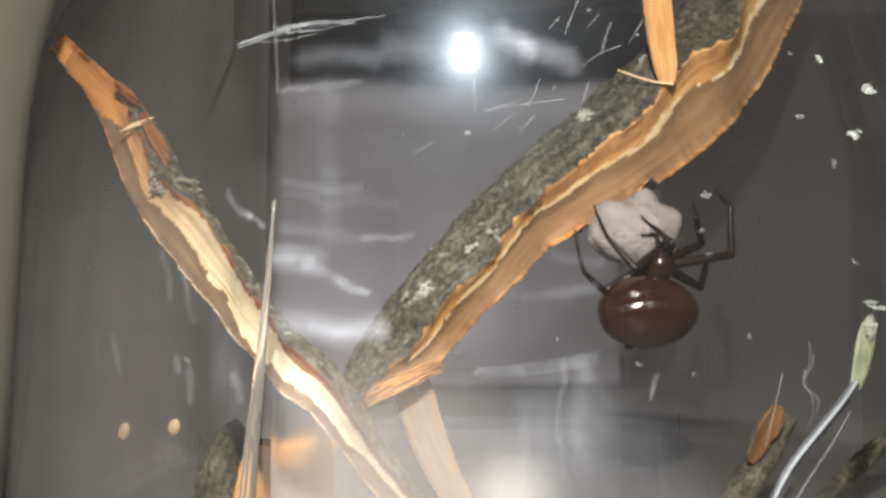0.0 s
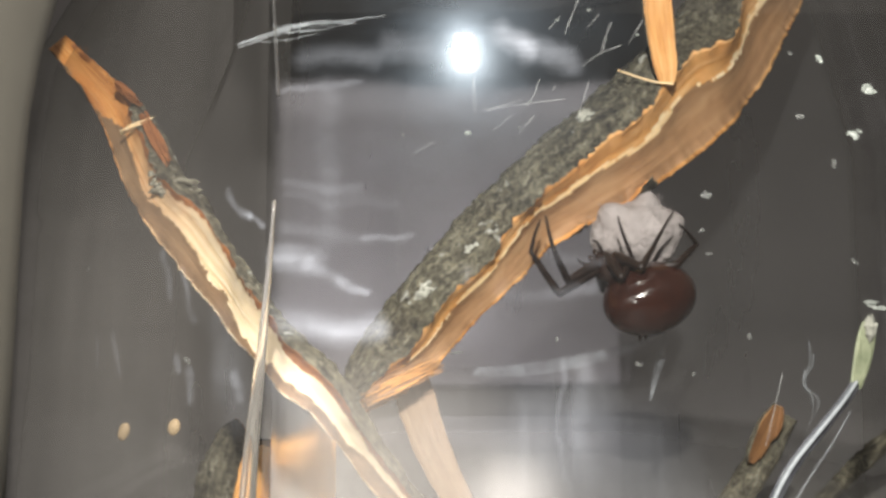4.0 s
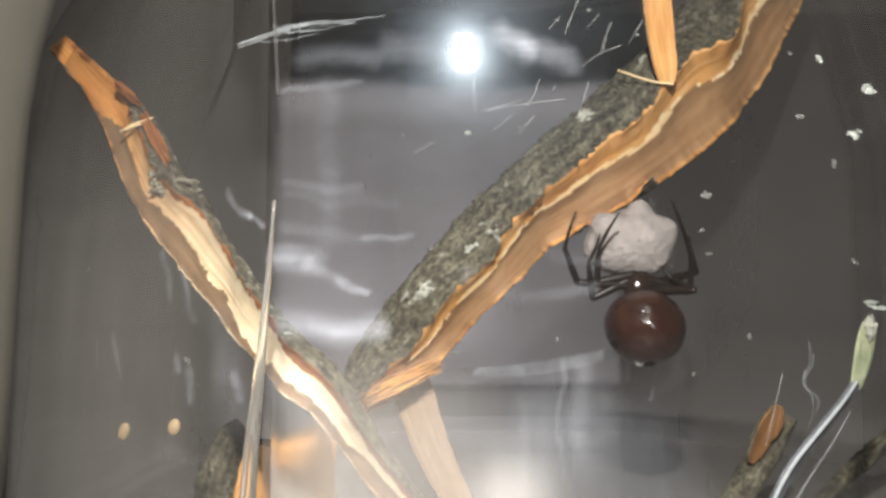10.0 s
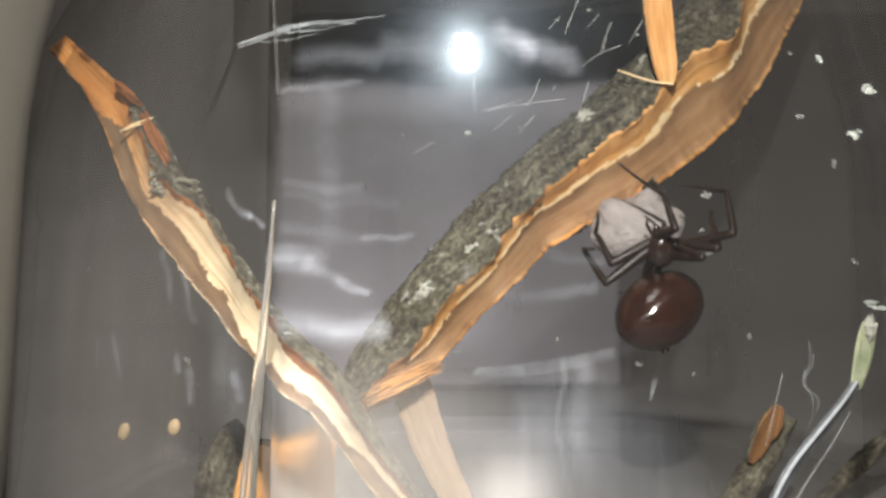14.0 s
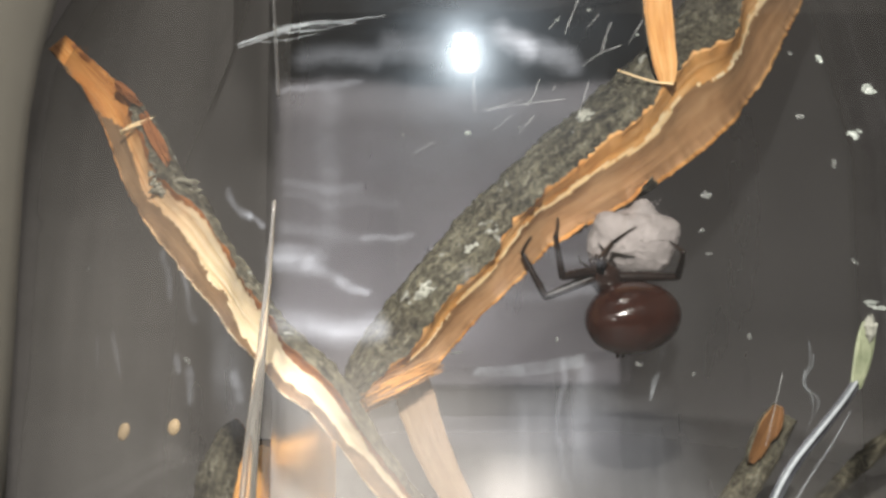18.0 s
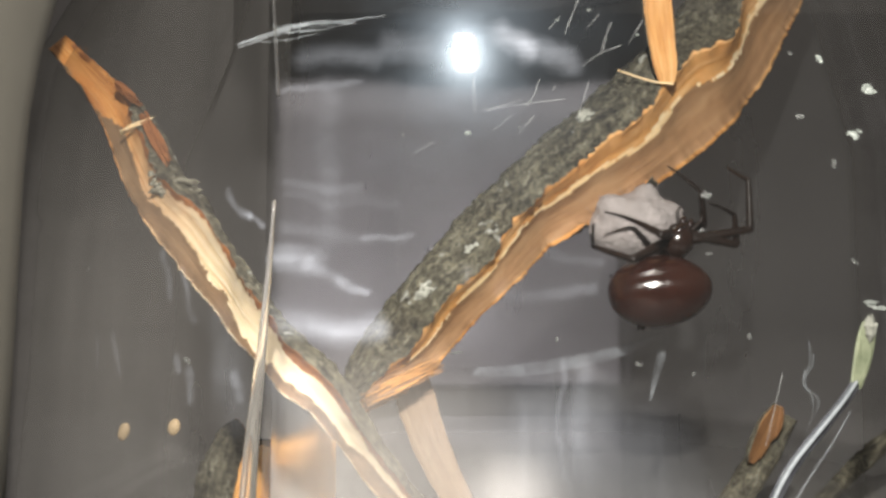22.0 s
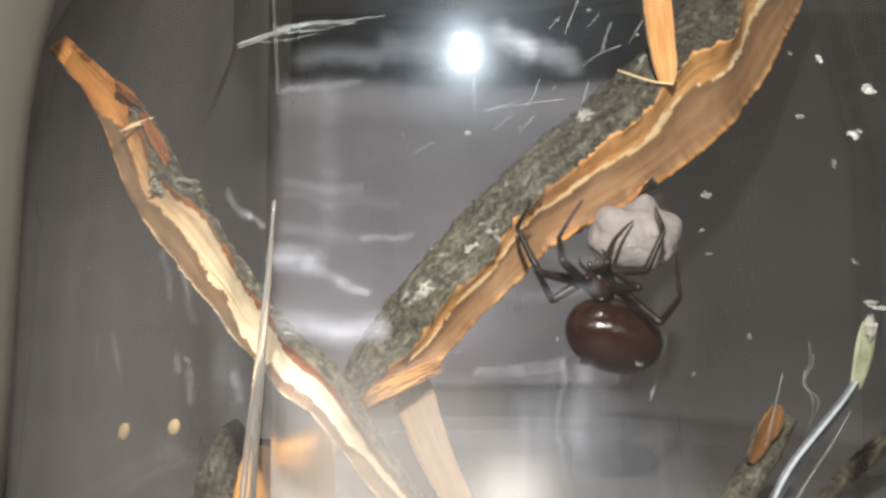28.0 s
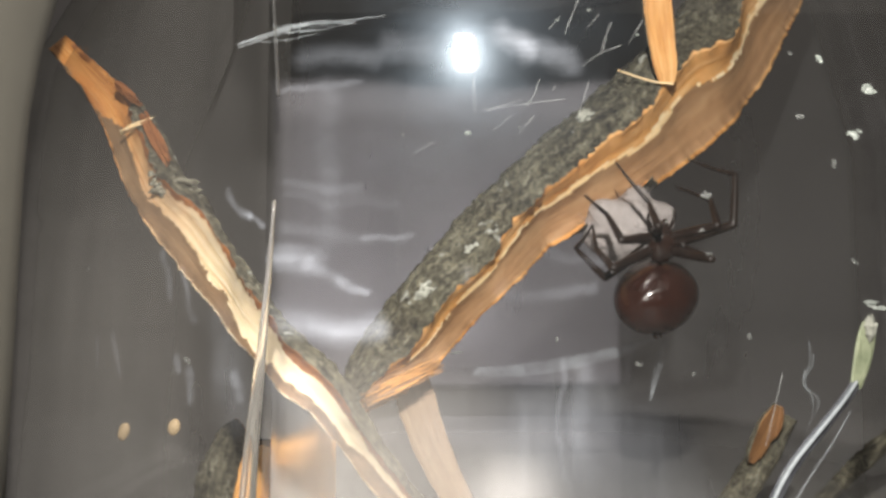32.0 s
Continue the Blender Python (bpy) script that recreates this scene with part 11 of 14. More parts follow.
    walk(LEGS["Rb"][0], [
        (0, pose(.00075, 0, .0005, -5, -17, 32)), (0.25, pose(.00075, 0, .0005, -4, -17, 27)), (0.5, pose(.00075, 0, .0005, 0, -15, 16)),
        (0.75, pose(.00075, 0, .0005, 2, -13, 5)), (1, pose(.00075, 0, .0005, 3, -12)), (1.17, pose(.00075, 0, .0005, 3, -11, 4)),
        (1.33, pose(.00075, 0, .0005, 1, -7, 14)), (1.5, pose(.00075, 0, .0005, 0, -1, 27)), (1.67, pose(.00075, 0, .0005, 1, 5, 40)),
        (1.83, pose(.00075, 0, .0005, 2, 9, 50)), (2, pose(.00075, 0, .0005, 3, 10, 54)), (2.5, pose(.00075, 0, .0005, 2, 16, 51)), (3, pose(.00075, 0, .0005, 1, 21, 49)),
        (3.5, pose(.00075, 0, .0005, 0, 23, 47)), (3.75, pose(.00075, 0, .0005, -6, 23, 30)), (4, pose(.00075, 0, .0005, -13, 22, 13)),
        (4.25, pose(.00075, 0, .0005, -18, 19, -3)), (4.5, pose(.00075, 0, .0005, -23, 15, -18)), (4.75, pose(.00075, 0, .0005, -26, 9, -33)),
        (5, pose(.00075, 0, .0005, -28, 3, -47)), (5.25, pose(.00075, 0, .0005, -28, -3, -62)), (5.5, pose(.00075, 0, .0005, -26, -9, -76)),
        (5.67, pose(.00075, 0, .0005, -26, 11, -45)), (5.83, pose(.00075, 0, .0005, 5, 34, 25)), (6, pose(.00075, 0, .0005, 27, 27, 66)),
        (6.17, pose(.00075, 0, .0005, 23, 30, 58)), (6.33, pose(.00075, 0, .0005, 11, 33, 36)), (6.5, pose(.00075, 0, .0005, -5, 31, 6)),
        (6.67, pose(.00075, 0, .0005, -17, 23, -21)), (6.83, pose(.00075, 0, .0005, -23, 14, -39)), (7, pose(.00075, 0, .0005, -25, 10, -45)),
        (7.5, pose(.00075, 0, .0005, -26, 1, -55)), (8, pose(.00075, 0, .0005, -25, -8, -65)), (8.17, pose(.00075, 0, .0005, -26, -4, -56)),
        (8.33, pose(.00075, 0, .0005, -26, 5, -36)), (8.5, pose(.00075, 0, .0005, -21, 15, -10)), (8.67, pose(.00075, 0, .0005, -11, 23, 20)),
        (8.83, pose(.00075, 0, .0005, -2, 24, 44)), (9, pose(.00075, 0, .0005, 2, 24, 53)), (9.17, pose(.00075, 0, .0005, 1, 24, 50)),
        (9.33, pose(.00075, 0, .0005, -3, 23, 41)), (9.5, pose(.00075, 0, .0005, -7, 21, 31)), (9.67, pose(.00075, 0, .0005, -10, 19, 20)),
        (9.83, pose(.00075, 0, .0005, -13, 17, 12)), (10, pose(.00075, 0, .0005, -14, 16, 9)), (10.5, pose(.00075, 0, .0005, -12, 6, 19)),
        (11, pose(.00075, 0, .0005, -12, -4, 28)), (11.17, pose(.00075, 0, .0005, -12, -2, 26)), (11.33, pose(.00075, 0, .0005, -12, 4, 21)),
        (11.5, pose(.00075, 0, .0005, -13, 12, 15)), (11.67, pose(.00075, 0, .0005, -15, 20, 8)), (11.83, pose(.00075, 0, .0005, -17, 26, 2)),
        (12, pose(.00075, 0, .0005, -18, 28)), (12.17, pose(.00075, 0, .0005, -20, 25, -4)), (12.33, pose(.00075, 0, .0005, -23, 17, -13)),
        (12.5, pose(.00075, 0, .0005, -25, 5, -24)), (12.67, pose(.00075, 0, .0005, -25, -6, -35)), (12.83, pose(.00075, 0, .0005, -24, -15, -43)),
        (13, pose(.00075, 0, .0005, -23, -18, -47)), (13.25, pose(.00075, 0, .0005, -22, -14, -47)), (13.5, pose(.00075, 0, .0005, -22, -6, -49)),
        (13.75, pose(.00075, 0, .0005, -22, 3, -50)), (14, pose(.00075, 0, .0005, -22, 7, -50)), (14.17, pose(.00075, 0, .0005, -21, 7, -37)),
        (14.33, pose(.00075, 0, .0005, -18, 6, -13)), (14.5, pose(.00075, 0, .0005, -16, 5)), (15, pose(.00075, 0, .0005, -16, 8)), (15.5, pose(.00075, 0, .0005, -16, 12)),
        (16, pose(.00075, 0, .0005, -16, 15)), (16.5, pose(.00075, 0, .0005, -16, 18)), (16.75, pose(.00075, 0, .0005, -16, 11, 3)),
        (17, pose(.00075, 0, .0005, -15, 4, 5)), (17.17, pose(.00075, 0, .0005, -15, 7, 8)), (17.33, pose(.00075, 0, .0005, -13, 15, 17)),
        (17.5, pose(.00075, 0, .0005, -9, 25, 29)), (17.67, pose(.00075, 0, .0005, -2, 33, 43)), (17.83, pose(.00075, 0, .0005, 5, 38, 55)),
        (18, pose(.00075, 0, .0005, 8, 40, 61)), (18.17, pose(.00075, 0, .0005, 2, 43, 51)), (18.33, pose(.00075, 0, .0005, -18, 47, 23)),
        (18.5, pose(.00075, 0, .0005, -44, 41, -13)), (18.67, pose(.00075, 0, .0005, -59, 27, -40)), (18.83, pose(.00075, 0, .0005, -65, 13, -55)),
        (19, pose(.00075, 0, .0005, -66, 7, -61)), (19.5, pose(.00075, 0, .0005, -64, 13, -50)), (20, pose(.00075, 0, .0005, -61, 18, -38)),
        (20.25, pose(.00075, 0, .0005, -61, 17, -40)), (20.5, pose(.00075, 0, .0005, -62, 16, -44)), (20.75, pose(.00075, 0, .0005, -64, 14, -48)),
        (21, pose(.00075, 0, .0005, -64, 13, -50)), (21.17, pose(.00075, 0, .0005, -63, 14, -47)), (21.33, pose(.00075, 0, .0005, -61, 14, -37)),
        (21.5, pose(.00075, 0, .0005, -58, 14, -25)), (21.67, pose(.00075, 0, .0005, -55, 14, -13)), (21.83, pose(.00075, 0, .0005, -53, 13, -4)),
        (22, pose(.00075, 0, .0005, -52, 13)), (22.5, pose(.00075, 0, .0005, -52, 20)), (23, pose(.00075, 0, .0005, -52, 27)), (23.5, pose(.00075, 0, .0005, -52, 14)),
        (24, pose(.00075, 0, .0005, -52, 1)), (24.17, pose(.00075, 0, .0005, -52, 0, -3)), (24.33, pose(.00075, 0, .0005, -52, -2, -11)),
        (24.5, pose(.00075, 0, .0005, -51, -4, -20)), (24.67, pose(.00075, 0, .0005, -50, -6, -30)), (24.83, pose(.00075, 0, .0005, -50, -7, -38)),
        (25, pose(.00075, 0, .0005, -49, -7, -41)), (25.17, pose(.00075, 0, .0005, -49, -8, -45)), (25.33, pose(.00075, 0, .0005, -48, -8, -51)),
        (25.5, pose(.00075, 0, .0005, -47, -8, -55)), (25.75, pose(.00075, 0, .0005, -48, 1, -46)), (26, pose(.00075, 0, .0005, -47, 9, -36)),
        (26.25, pose(.00075, 0, .0005, -45, 17, -26)), (26.5, pose(.00075, 0, .0005, -41, 25, -15)), (26.75, pose(.00075, 0, .0005, -35, 32, -3)),
        (27, pose(.00075, 0, .0005, -27, 37, 11)), (27.25, pose(.00075, 0, .0005, -17, 41, 27)), (27.5, pose(.00075, 0, .0005, -6, 42, 44)),
        (27.75, pose(.00075, 0, .0005, 6, 41, 61)), (28, pose(.00075, 0, .0005, 16, 37, 77)), (28.17, pose(.00075, 0, .0005, 12, 35, 72)),
        (28.33, pose(.00075, 0, .0005, 6, 29, 60)), (28.5, pose(.00075, 0, .0005, 1, 20, 46)), (28.67, pose(.00075, 0, .0005, -2, 9, 35)),
        (28.83, pose(.00075, 0, .0005, -3, 1, 26)), (29, pose(.00075, 0, .0005, -3, -2, 23)), (29.25, pose(.00075, 0, .0005, -3, -5, 24)),
        (29.5, pose(.00075, 0, .0005, -3, -11, 26)), (29.75, pose(.00075, 0, .0005, -4, -18, 29)), (30, pose(.00075, 0, .0005, -5, -21, 30)),
        (30.17, pose(.00075, 0, .0005, -2, -21, 24)), (30.33, pose(.00075, 0, .0005, 3, -20, 9)), (30.5, pose(.00075, 0, .0005, 9, -16, -10)),
        (30.67, pose(.00075, 0, .0005, 13, -12, -28)), (30.83, pose(.00075, 0, .0005, 15, -7, -42)), (31, pose(.00075, 0, .0005, 16, -5, -47)),
        (31.25, pose(.00075, 0, .0005, 16, -6, -47)), (31.5, pose(.00075, 0, .0005, 16, -9, -48)), (31.75, pose(.00075, 0, .0005, 16, -11, -49)),
        (32, pose(.00075, 0, .0005, 16, -12, -49)),
    ])
    walk(LEGS["Rb"][1], [
        (0, pose(.00401, 0, 0, 136, -50, -135)), (0.25, pose(.00401, 0, 0, 137, -56, -131)), (0.5, pose(.00401, 0, 0, 141, -71, -124)),
        (0.75, pose(.00401, 0, 0, 170, -85, -143)), (1, pose(.00401, 0, 0, -98, -86, 130)), (1.17, pose(.00401, 0, 0, -116, -76, 144)),
        (1.33, pose(.00401, 0, 0, -122, -51, 139)), (1.5, pose(.00401, 0, 0, -125, -20, 127)), (1.67, pose(.00401, 0, 0, -130, 10, 110)),
        (1.83, pose(.00401, 0, 0, -137, 32, 93)), (2, pose(.00401, 0, 0, -141, 40, 84)), (2.5, pose(.00401, 0, 0, -154, 40, 73)), (3, pose(.00401, 0, 0, -166, 38, 62)),
        (3.5, pose(.00401, 0, 0, -172, 36, 57)), (3.75, pose(.00401, 0, 0, -175, 25, 67)), (4, pose(.00401, 0, 0, -177, 13, 79)), (4.25, pose(.00401, 0, 0, -179, 2, 92)),
        (4.5, pose(.00401, 0, 0, -180, -9, 106)), (4.75, pose(.00401, 0, 0, 180, -20, 119)), (5, pose(.00401, 0, 0, 180, -30, 133)),
        (5.25, pose(.00401, 0, 0, -180, -41, 146)), (5.5, pose(.00401, 0, 0, -178, -51, 159)), (5.67, pose(.00401, 0, 0, 179, -29, 124)),
        (5.83, pose(.00401, 0, 0, 172, 7, 55)), (6, pose(.00401, 0, 0, 169, 23, 14)), (6.17, pose(.00401, 0, 0, 171, 16, 26)), (6.33, pose(.00401, 0, 0, 173, -1, 53)),
        (6.5, pose(.00401, 0, 0, 174, -25, 88)), (6.67, pose(.00401, 0, 0, 169, -50, 125)), (6.83, pose(.00401, 0, 0, 150, -69, 166)),
        (7, pose(.00401, 0, 0, 128, -75, -164)), (7.5, pose(.00401, 0, 0, -176, -66, 151)), (8, pose(.00401, 0, 0, -159, -50, 145)),
        (8.17, pose(.00401, 0, 0, -162, -44, 141)), (8.33, pose(.00401, 0, 0, -166, -28, 126)), (8.5, pose(.00401, 0, 0, -167, -7, 104)),
        (8.67, pose(.00401, 0, 0, -166, 14, 83)), (8.83, pose(.00401, 0, 0, -162, 31, 68)), (9, pose(.00401, 0, 0, -160, 37, 63)), (9.17, pose(.00401, 0, 0, -152, 38, 79)),
        (9.33, pose(.00401, 0, 0, -133, 34, 118)), (9.5, pose(.00401, 0, 0, -117, 18, 161)), (9.67, pose(.00401, 0, 0, -114, -2, -163)),
        (9.83, pose(.00401, 0, 0, -118, -18, -134)), (10, pose(.00401, 0, 0, -121, -24, -122)), (10.5, pose(.00401, 0, 0, -127, -35, -135)),
        (11, pose(.00401, 0, 0, -129, -49, -147)), (11.17, pose(.00401, 0, 0, -128, -46, -145)), (11.33, pose(.00401, 0, 0, -126, -41, -141)),
        (11.5, pose(.00401, 0, 0, -122, -34, -135)), (11.67, pose(.00401, 0, 0, -117, -29, -129)), (11.83, pose(.00401, 0, 0, -112, -25, -124)),
        (12, pose(.00401, 0, 0, -110, -24, -123)), (12.17, pose(.00401, 0, 0, -110, -32, -121)), (12.33, pose(.00401, 0, 0, -107, -52, -118)),
        (12.5, pose(.00401, 0, 0, -86, -75, -130)), (12.67, pose(.00401, 0, 0, 22, -75, 135)), (12.83, pose(.00401, 0, 0, 41, -59, 127)),
        (13, pose(.00401, 0, 0, 44, -52, 129)), (13.25, pose(.00401, 0, 0, 40, -51, 131)), (13.5, pose(.00401, 0, 0, 30, -48, 136)),
        (13.75, pose(.00401, 0, 0, 22, -44, 140)), (14, pose(.00401, 0, 0, 18, -42, 141)), (14.17, pose(.00401, 0, 0, 19, -60, 131)),
        (14.33, pose(.00401, 0, 0, 165, -89, -36)), (14.5, pose(.00401, 0, 0, -167, -73, -77)), (15, pose(.00401, 0, 0, -141, -66, -104)),
        (15.5, pose(.00401, 0, 0, -128, -56, -118)), (16, pose(.00401, 0, 0, -121, -46, -125)), (16.5, pose(.00401, 0, 0, -117, -35, -130)),
        (16.75, pose(.00401, 0, 0, -127, -21, -121)), (17, pose(.00401, 0, 0, -134, -7, -116)), (17.17, pose(.00401, 0, 0, -132, 0, -127)),
        (17.33, pose(.00401, 0, 0, -132, 21, -154)), (17.5, pose(.00401, 0, 0, -148, 46, 164)), (17.67, pose(.00401, 0, 0, 167, 53, 97)),
        (17.83, pose(.00401, 0, 0, 138, 39, 53)), (18, pose(.00401, 0, 0, 132, 30, 41)), (18.17, pose(.00401, 0, 0, 130, 20, 47)), (18.33, pose(.00401, 0, 0, 124, -4, 64)),
        (18.5, pose(.00401, 0, 0, 114, -32, 95)), (18.67, pose(.00401, 0, 0, 94, -54, 140)), (18.83, pose(.00401, 0, 0, 67, -62, -171)),
        (19, pose(.00401, 0, 0, 55, -63, -149)), (19.5, pose(.00401, 0, 0, 81, -71, 173)), (20, pose(.00401, 0, 0, 123, -70, 120)),
        (20.25, pose(.00401, 0, 0, 108, -69, 137)), (20.5, pose(.00401, 0, 0, 84, -62, 167)), (20.75, pose(.00401, 0, 0, 71, -52, -176)),
        (21, pose(.00401, 0, 0, 68, -47, -169)), (21.17, pose(.00401, 0, 0, 66, -51, -169)), (21.33, pose(.00401, 0, 0, 59, -59, -167)),
        (21.5, pose(.00401, 0, 0, 44, -69, -158)), (21.67, pose(.00401, 0, 0, 13, -77, -133)), (21.83, pose(.00401, 0, 0, -29, -78, -97)),
        (22, pose(.00401, 0, 0, -44, -77, -84)), (22.5, pose(.00401, 0, 0, -30, -83, -102)), (23, pose(.00401, 0, 0, 19, -86, -157)),
        (23.5, pose(.00401, 0, 0, -68, -83, -60)), (24, pose(.00401, 0, 0, -80, -75, -38)), (24.17, pose(.00401, 0, 0, -81, -78, -35)),
        (24.33, pose(.00401, 0, 0, -97, -87, -12)), (24.5, pose(.00401, 0, 0, 117, -81, 141)), (24.67, pose(.00401, 0, 0, 114, -69, 151)),
        (24.83, pose(.00401, 0, 0, 113, -59, 157)), (25, pose(.00401, 0, 0, 113, -55, 158)), (25.17, pose(.00401, 0, 0, 106, -57, 169)),
        (25.33, pose(.00401, 0, 0, 93, -60, -171)), (25.5, pose(.00401, 0, 0, 85, -60, -159)), (25.75, pose(.00401, 0, 0, 95, -56, 176)),
        (26, pose(.00401, 0, 0, 103, -50, 154)), (26.25, pose(.00401, 0, 0, 110, -44, 133)), (26.5, pose(.00401, 0, 0, 114, -37, 114)),
        (26.75, pose(.00401, 0, 0, 118, -29, 97)), (27, pose(.00401, 0, 0, 121, -20, 80)), (27.25, pose(.00401, 0, 0, 123, -12, 64)),
        (27.5, pose(.00401, 0, 0, 124, -2, 49)), (27.75, pose(.00401, 0, 0, 125, 7, 34)), (28, pose(.00401, 0, 0, 125, 17, 20)), (28.17, pose(.00401, 0, 0, 128, 11, 29)),
        (28.33, pose(.00401, 0, 0, 134, -5, 50)), (28.5, pose(.00401, 0, 0, 139, -30, 71)), (28.67, pose(.00401, 0, 0, 144, -59, 87)),
        (28.83, pose(.00401, 0, 0, 158, -84, 84)), (29, pose(.00401, 0, 0, -64, -86, -51)), (29.25, pose(.00401, 0, 0, -13, -80, -104)),
        (29.5, pose(.00401, 0, 0, 2, -63, -124)), (29.75, pose(.00401, 0, 0, 5, -46, -133)), (30, pose(.00401, 0, 0, 5, -38, -137)),
        (30.17, pose(.00401, 0, 0, 5, -47, -130)), (30.33, pose(.00401, 0, 0, 0, -69, -110)), (30.5, pose(.00401, 0, 0, -146, -81, 56)),
        (30.67, pose(.00401, 0, 0, -164, -52, 93)), (30.83, pose(.00401, 0, 0, -166, -29, 109)), (31, pose(.00401, 0, 0, -167, -19, 115)),
        (31.25, pose(.00401, 0, 0, -166, -21, 115)), (31.5, pose(.00401, 0, 0, -164, -24, 115)), (31.75, pose(.00401, 0, 0, -163, -28, 116)),
        (32, pose(.00401, 0, 0, -162, -30, 116)),
    ])
    walk(LEGS["Rb"][2], [
        (0, pose(.00245, -.00156, .00259, -3, -14, 40)), (0.25, pose(.00277, -.00144, .00282, -6, -26, 52)), (0.5, pose(.00338, -.00093, .00321, -22, -49, 87)),
        (0.75, pose(.00377, -.00018, .00339, -62, -59, 146)), (1, pose(.00384, .0002, .00339, -83, -56, 175)), (1.17, pose(.00334, .00049, .0033, -83, -62, 171)),
        (1.33, pose(.00239, .00139, .00264, -86, -76, 164)), (1.5, pose(.0021, .00257, .00114, 126, -85, -61)), (1.67, pose(.00287, .00314, -.00062, 110, -65, -56)),
        (1.83, pose(.00388, .00288, -.0018, 110, -50, -63)), (2, pose(.0043, .0026, -.00218, 110, -44, -66)), (2.5, pose(.00479, .00248, -.00219, 118, -47, -70)),
        (3, pose(.00527, .00237, -.00209, 127, -49, -74)), (3.5, pose(.00552, .00228, -.00202, 129, -50, -75)), (3.75, pose(.00519, .00285, -.00143, 123, -58, -50)),
        (4, pose(.00461, .00325, -.00079, 112, -64, -22)), (4.25, pose(.00388, .00339, -.00013, 92, -69, 15)), (4.5, pose(.00311, .00324, .00053, 66, -70, 58)),
        (4.75, pose(.00245, .00279, .00115, 42, -67, 99)), (5, pose(.00202, .00215, .00172, 26, -60, 131)), (5.25, pose(.00187, .00143, .00222, 18, -51, 156)),
        (5.5, pose(.00201, .00076, .00264, 13, -42, 178)), (5.67, pose(.00233, .00246, .00163, 21, -41, 127)), (5.83, pose(.00597, .00275, -.00041, 33, -43, 36)),
        (6, pose(.00706, .00076, -.00131, 44, -45, -17)), (6.17, pose(.00696, .00141, -.00094, 40, -43, -4)), (6.33, pose(.00603, .00273, .00006, 34, -38, 25)),
        (6.5, pose(.00411, .00308, .00143, 30, -31, 60)), (6.67, pose(.00277, .00178, .00262, 28, -25, 95)), (6.83, pose(.00284, .00029, .00318, 27, -21, 121)),
        (7, pose(.00316, -.00025, .00328, 27, -20, 131)), (7.5, pose(.00282, .00066, .00312, 26, -34, 150)), (8, pose(.0022, .00125, .00259, 22, -48, 172)),
        (8.17, pose(.00211, .00156, .00235, 25, -53, 159)), (8.33, pose(.00225, .00244, .00159, 39, -64, 120)), (8.5, pose(.00317, .00327, .00041, 83, -72, 46)),
        (8.67, pose(.00441, .00327, -.00085, 125, -64, -28)), (8.83, pose(.0051, .0027, -.00175, 139, -54, -67)), (9, pose(.00525, .0024, -.00206, 143, -49, -80)),
        (9.17, pose(.00453, .00262, -.0021, 149, -50, -85)), (9.33, pose(.0027, .0025, -.0019, 164, -50, -98)), (9.5, pose(.00096, .00107, -.00106, -179, -44, -112)),
        (9.67, pose(.00077, -.00101, .00015, -167, -35, -121)), (9.83, pose(.00175, -.00231, .00105, -161, -26, -125)),
        (10, pose(.00236, -.00264, .00136, -160, -23, -126)), (10.5, pose(.00205, -.00198, .00195, -166, -17, -138)), (11, pose(.00212, -.00121, .00255, -171, -14, -153)),
        (11.17, pose(.00207, -.00133, .00246, -167, -19, -160)), (11.33, pose(.00201, -.00163, .00222, -156, -27, 178)),
        (11.5, pose(.00202, -.00199, .00191, -140, -31, 146)), (11.67, pose(.00213, -.00231, .00164, -128, -28, 114)),
        (11.83, pose(.00227, -.00254, .00146, -122, -25, 90)), (12, pose(.00234, -.00261, .00139, -120, -24, 81)), (12.17, pose(.00252, -.00246, .00181, -119, -23, 88)),
        (12.33, pose(.00301, -.00185, .00267, -118, -23, 107)), (12.5, pose(.00346, -.00067, .00329, -118, -24, 132)),
        (12.67, pose(.00339, .00062, .00329, -120, -28, 158)), (12.83, pose(.00295, .00141, .00291, -124, -31, 179)), (13, pose(.0027, .00162, .00269, -126, -32, -172)),
        (13.25, pose(.0026, .00161, .00264, -122, -33, 179)), (13.5, pose(.00237, .0016, .00251, -114, -34, 160)), (13.75, pose(.00215, .00159, .00236, -108, -35, 141)),
        (14, pose(.00205, .00158, .00228, -106, -35, 133)), (14.17, pose(.00289, .00128, .00294, -100, -38, 116)), (14.33, pose(.00408, -.00005, .0034, -86, -40, 81)),
        (14.5, pose(.00423, -.00096, .00326, -78, -39, 63)), (15, pose(.00367, -.00133, .00311, -89, -58, 74)), (15.5, pose(.00313, -.00166, .00283, -125, -73, 111)),
        (16, pose(.00264, -.00194, .00244, 170, -69, 177)), (16.5, pose(.00222, -.00214, .00193, 147, -52, -158)), (16.75, pose(.0024, -.00272, .00124, 129, -39, -137)),
        (17, pose(.00252, -.00303, .0004, 118, -22, -126)), (17.17, pose(.00195, -.00271, -.00003, 118, -25, -125)), (17.33, pose(.00115, -.0014, -.00119, 116, -33, -123)),
        (17.5, pose(.00172, .00066, -.00243, 111, -42, -119)), (17.67, pose(.00377, .00202, -.00272, 100, -49, -112)),
        (17.83, pose(.00561, .00212, -.00212, 89, -53, -104)), (18, pose(.00624, .00192, -.0017, 84, -53, -100)), (18.17, pose(.00621, .00232, -.00116, 87, -57, -94)),
        (18.33, pose(.00548, .00306, .00025, 97, -67, -82)), (18.5, pose(.00376, .00286, .00182, 136, -80, -96)), (18.67, pose(.00247, .00129, .00274, -128, -75, -167)),
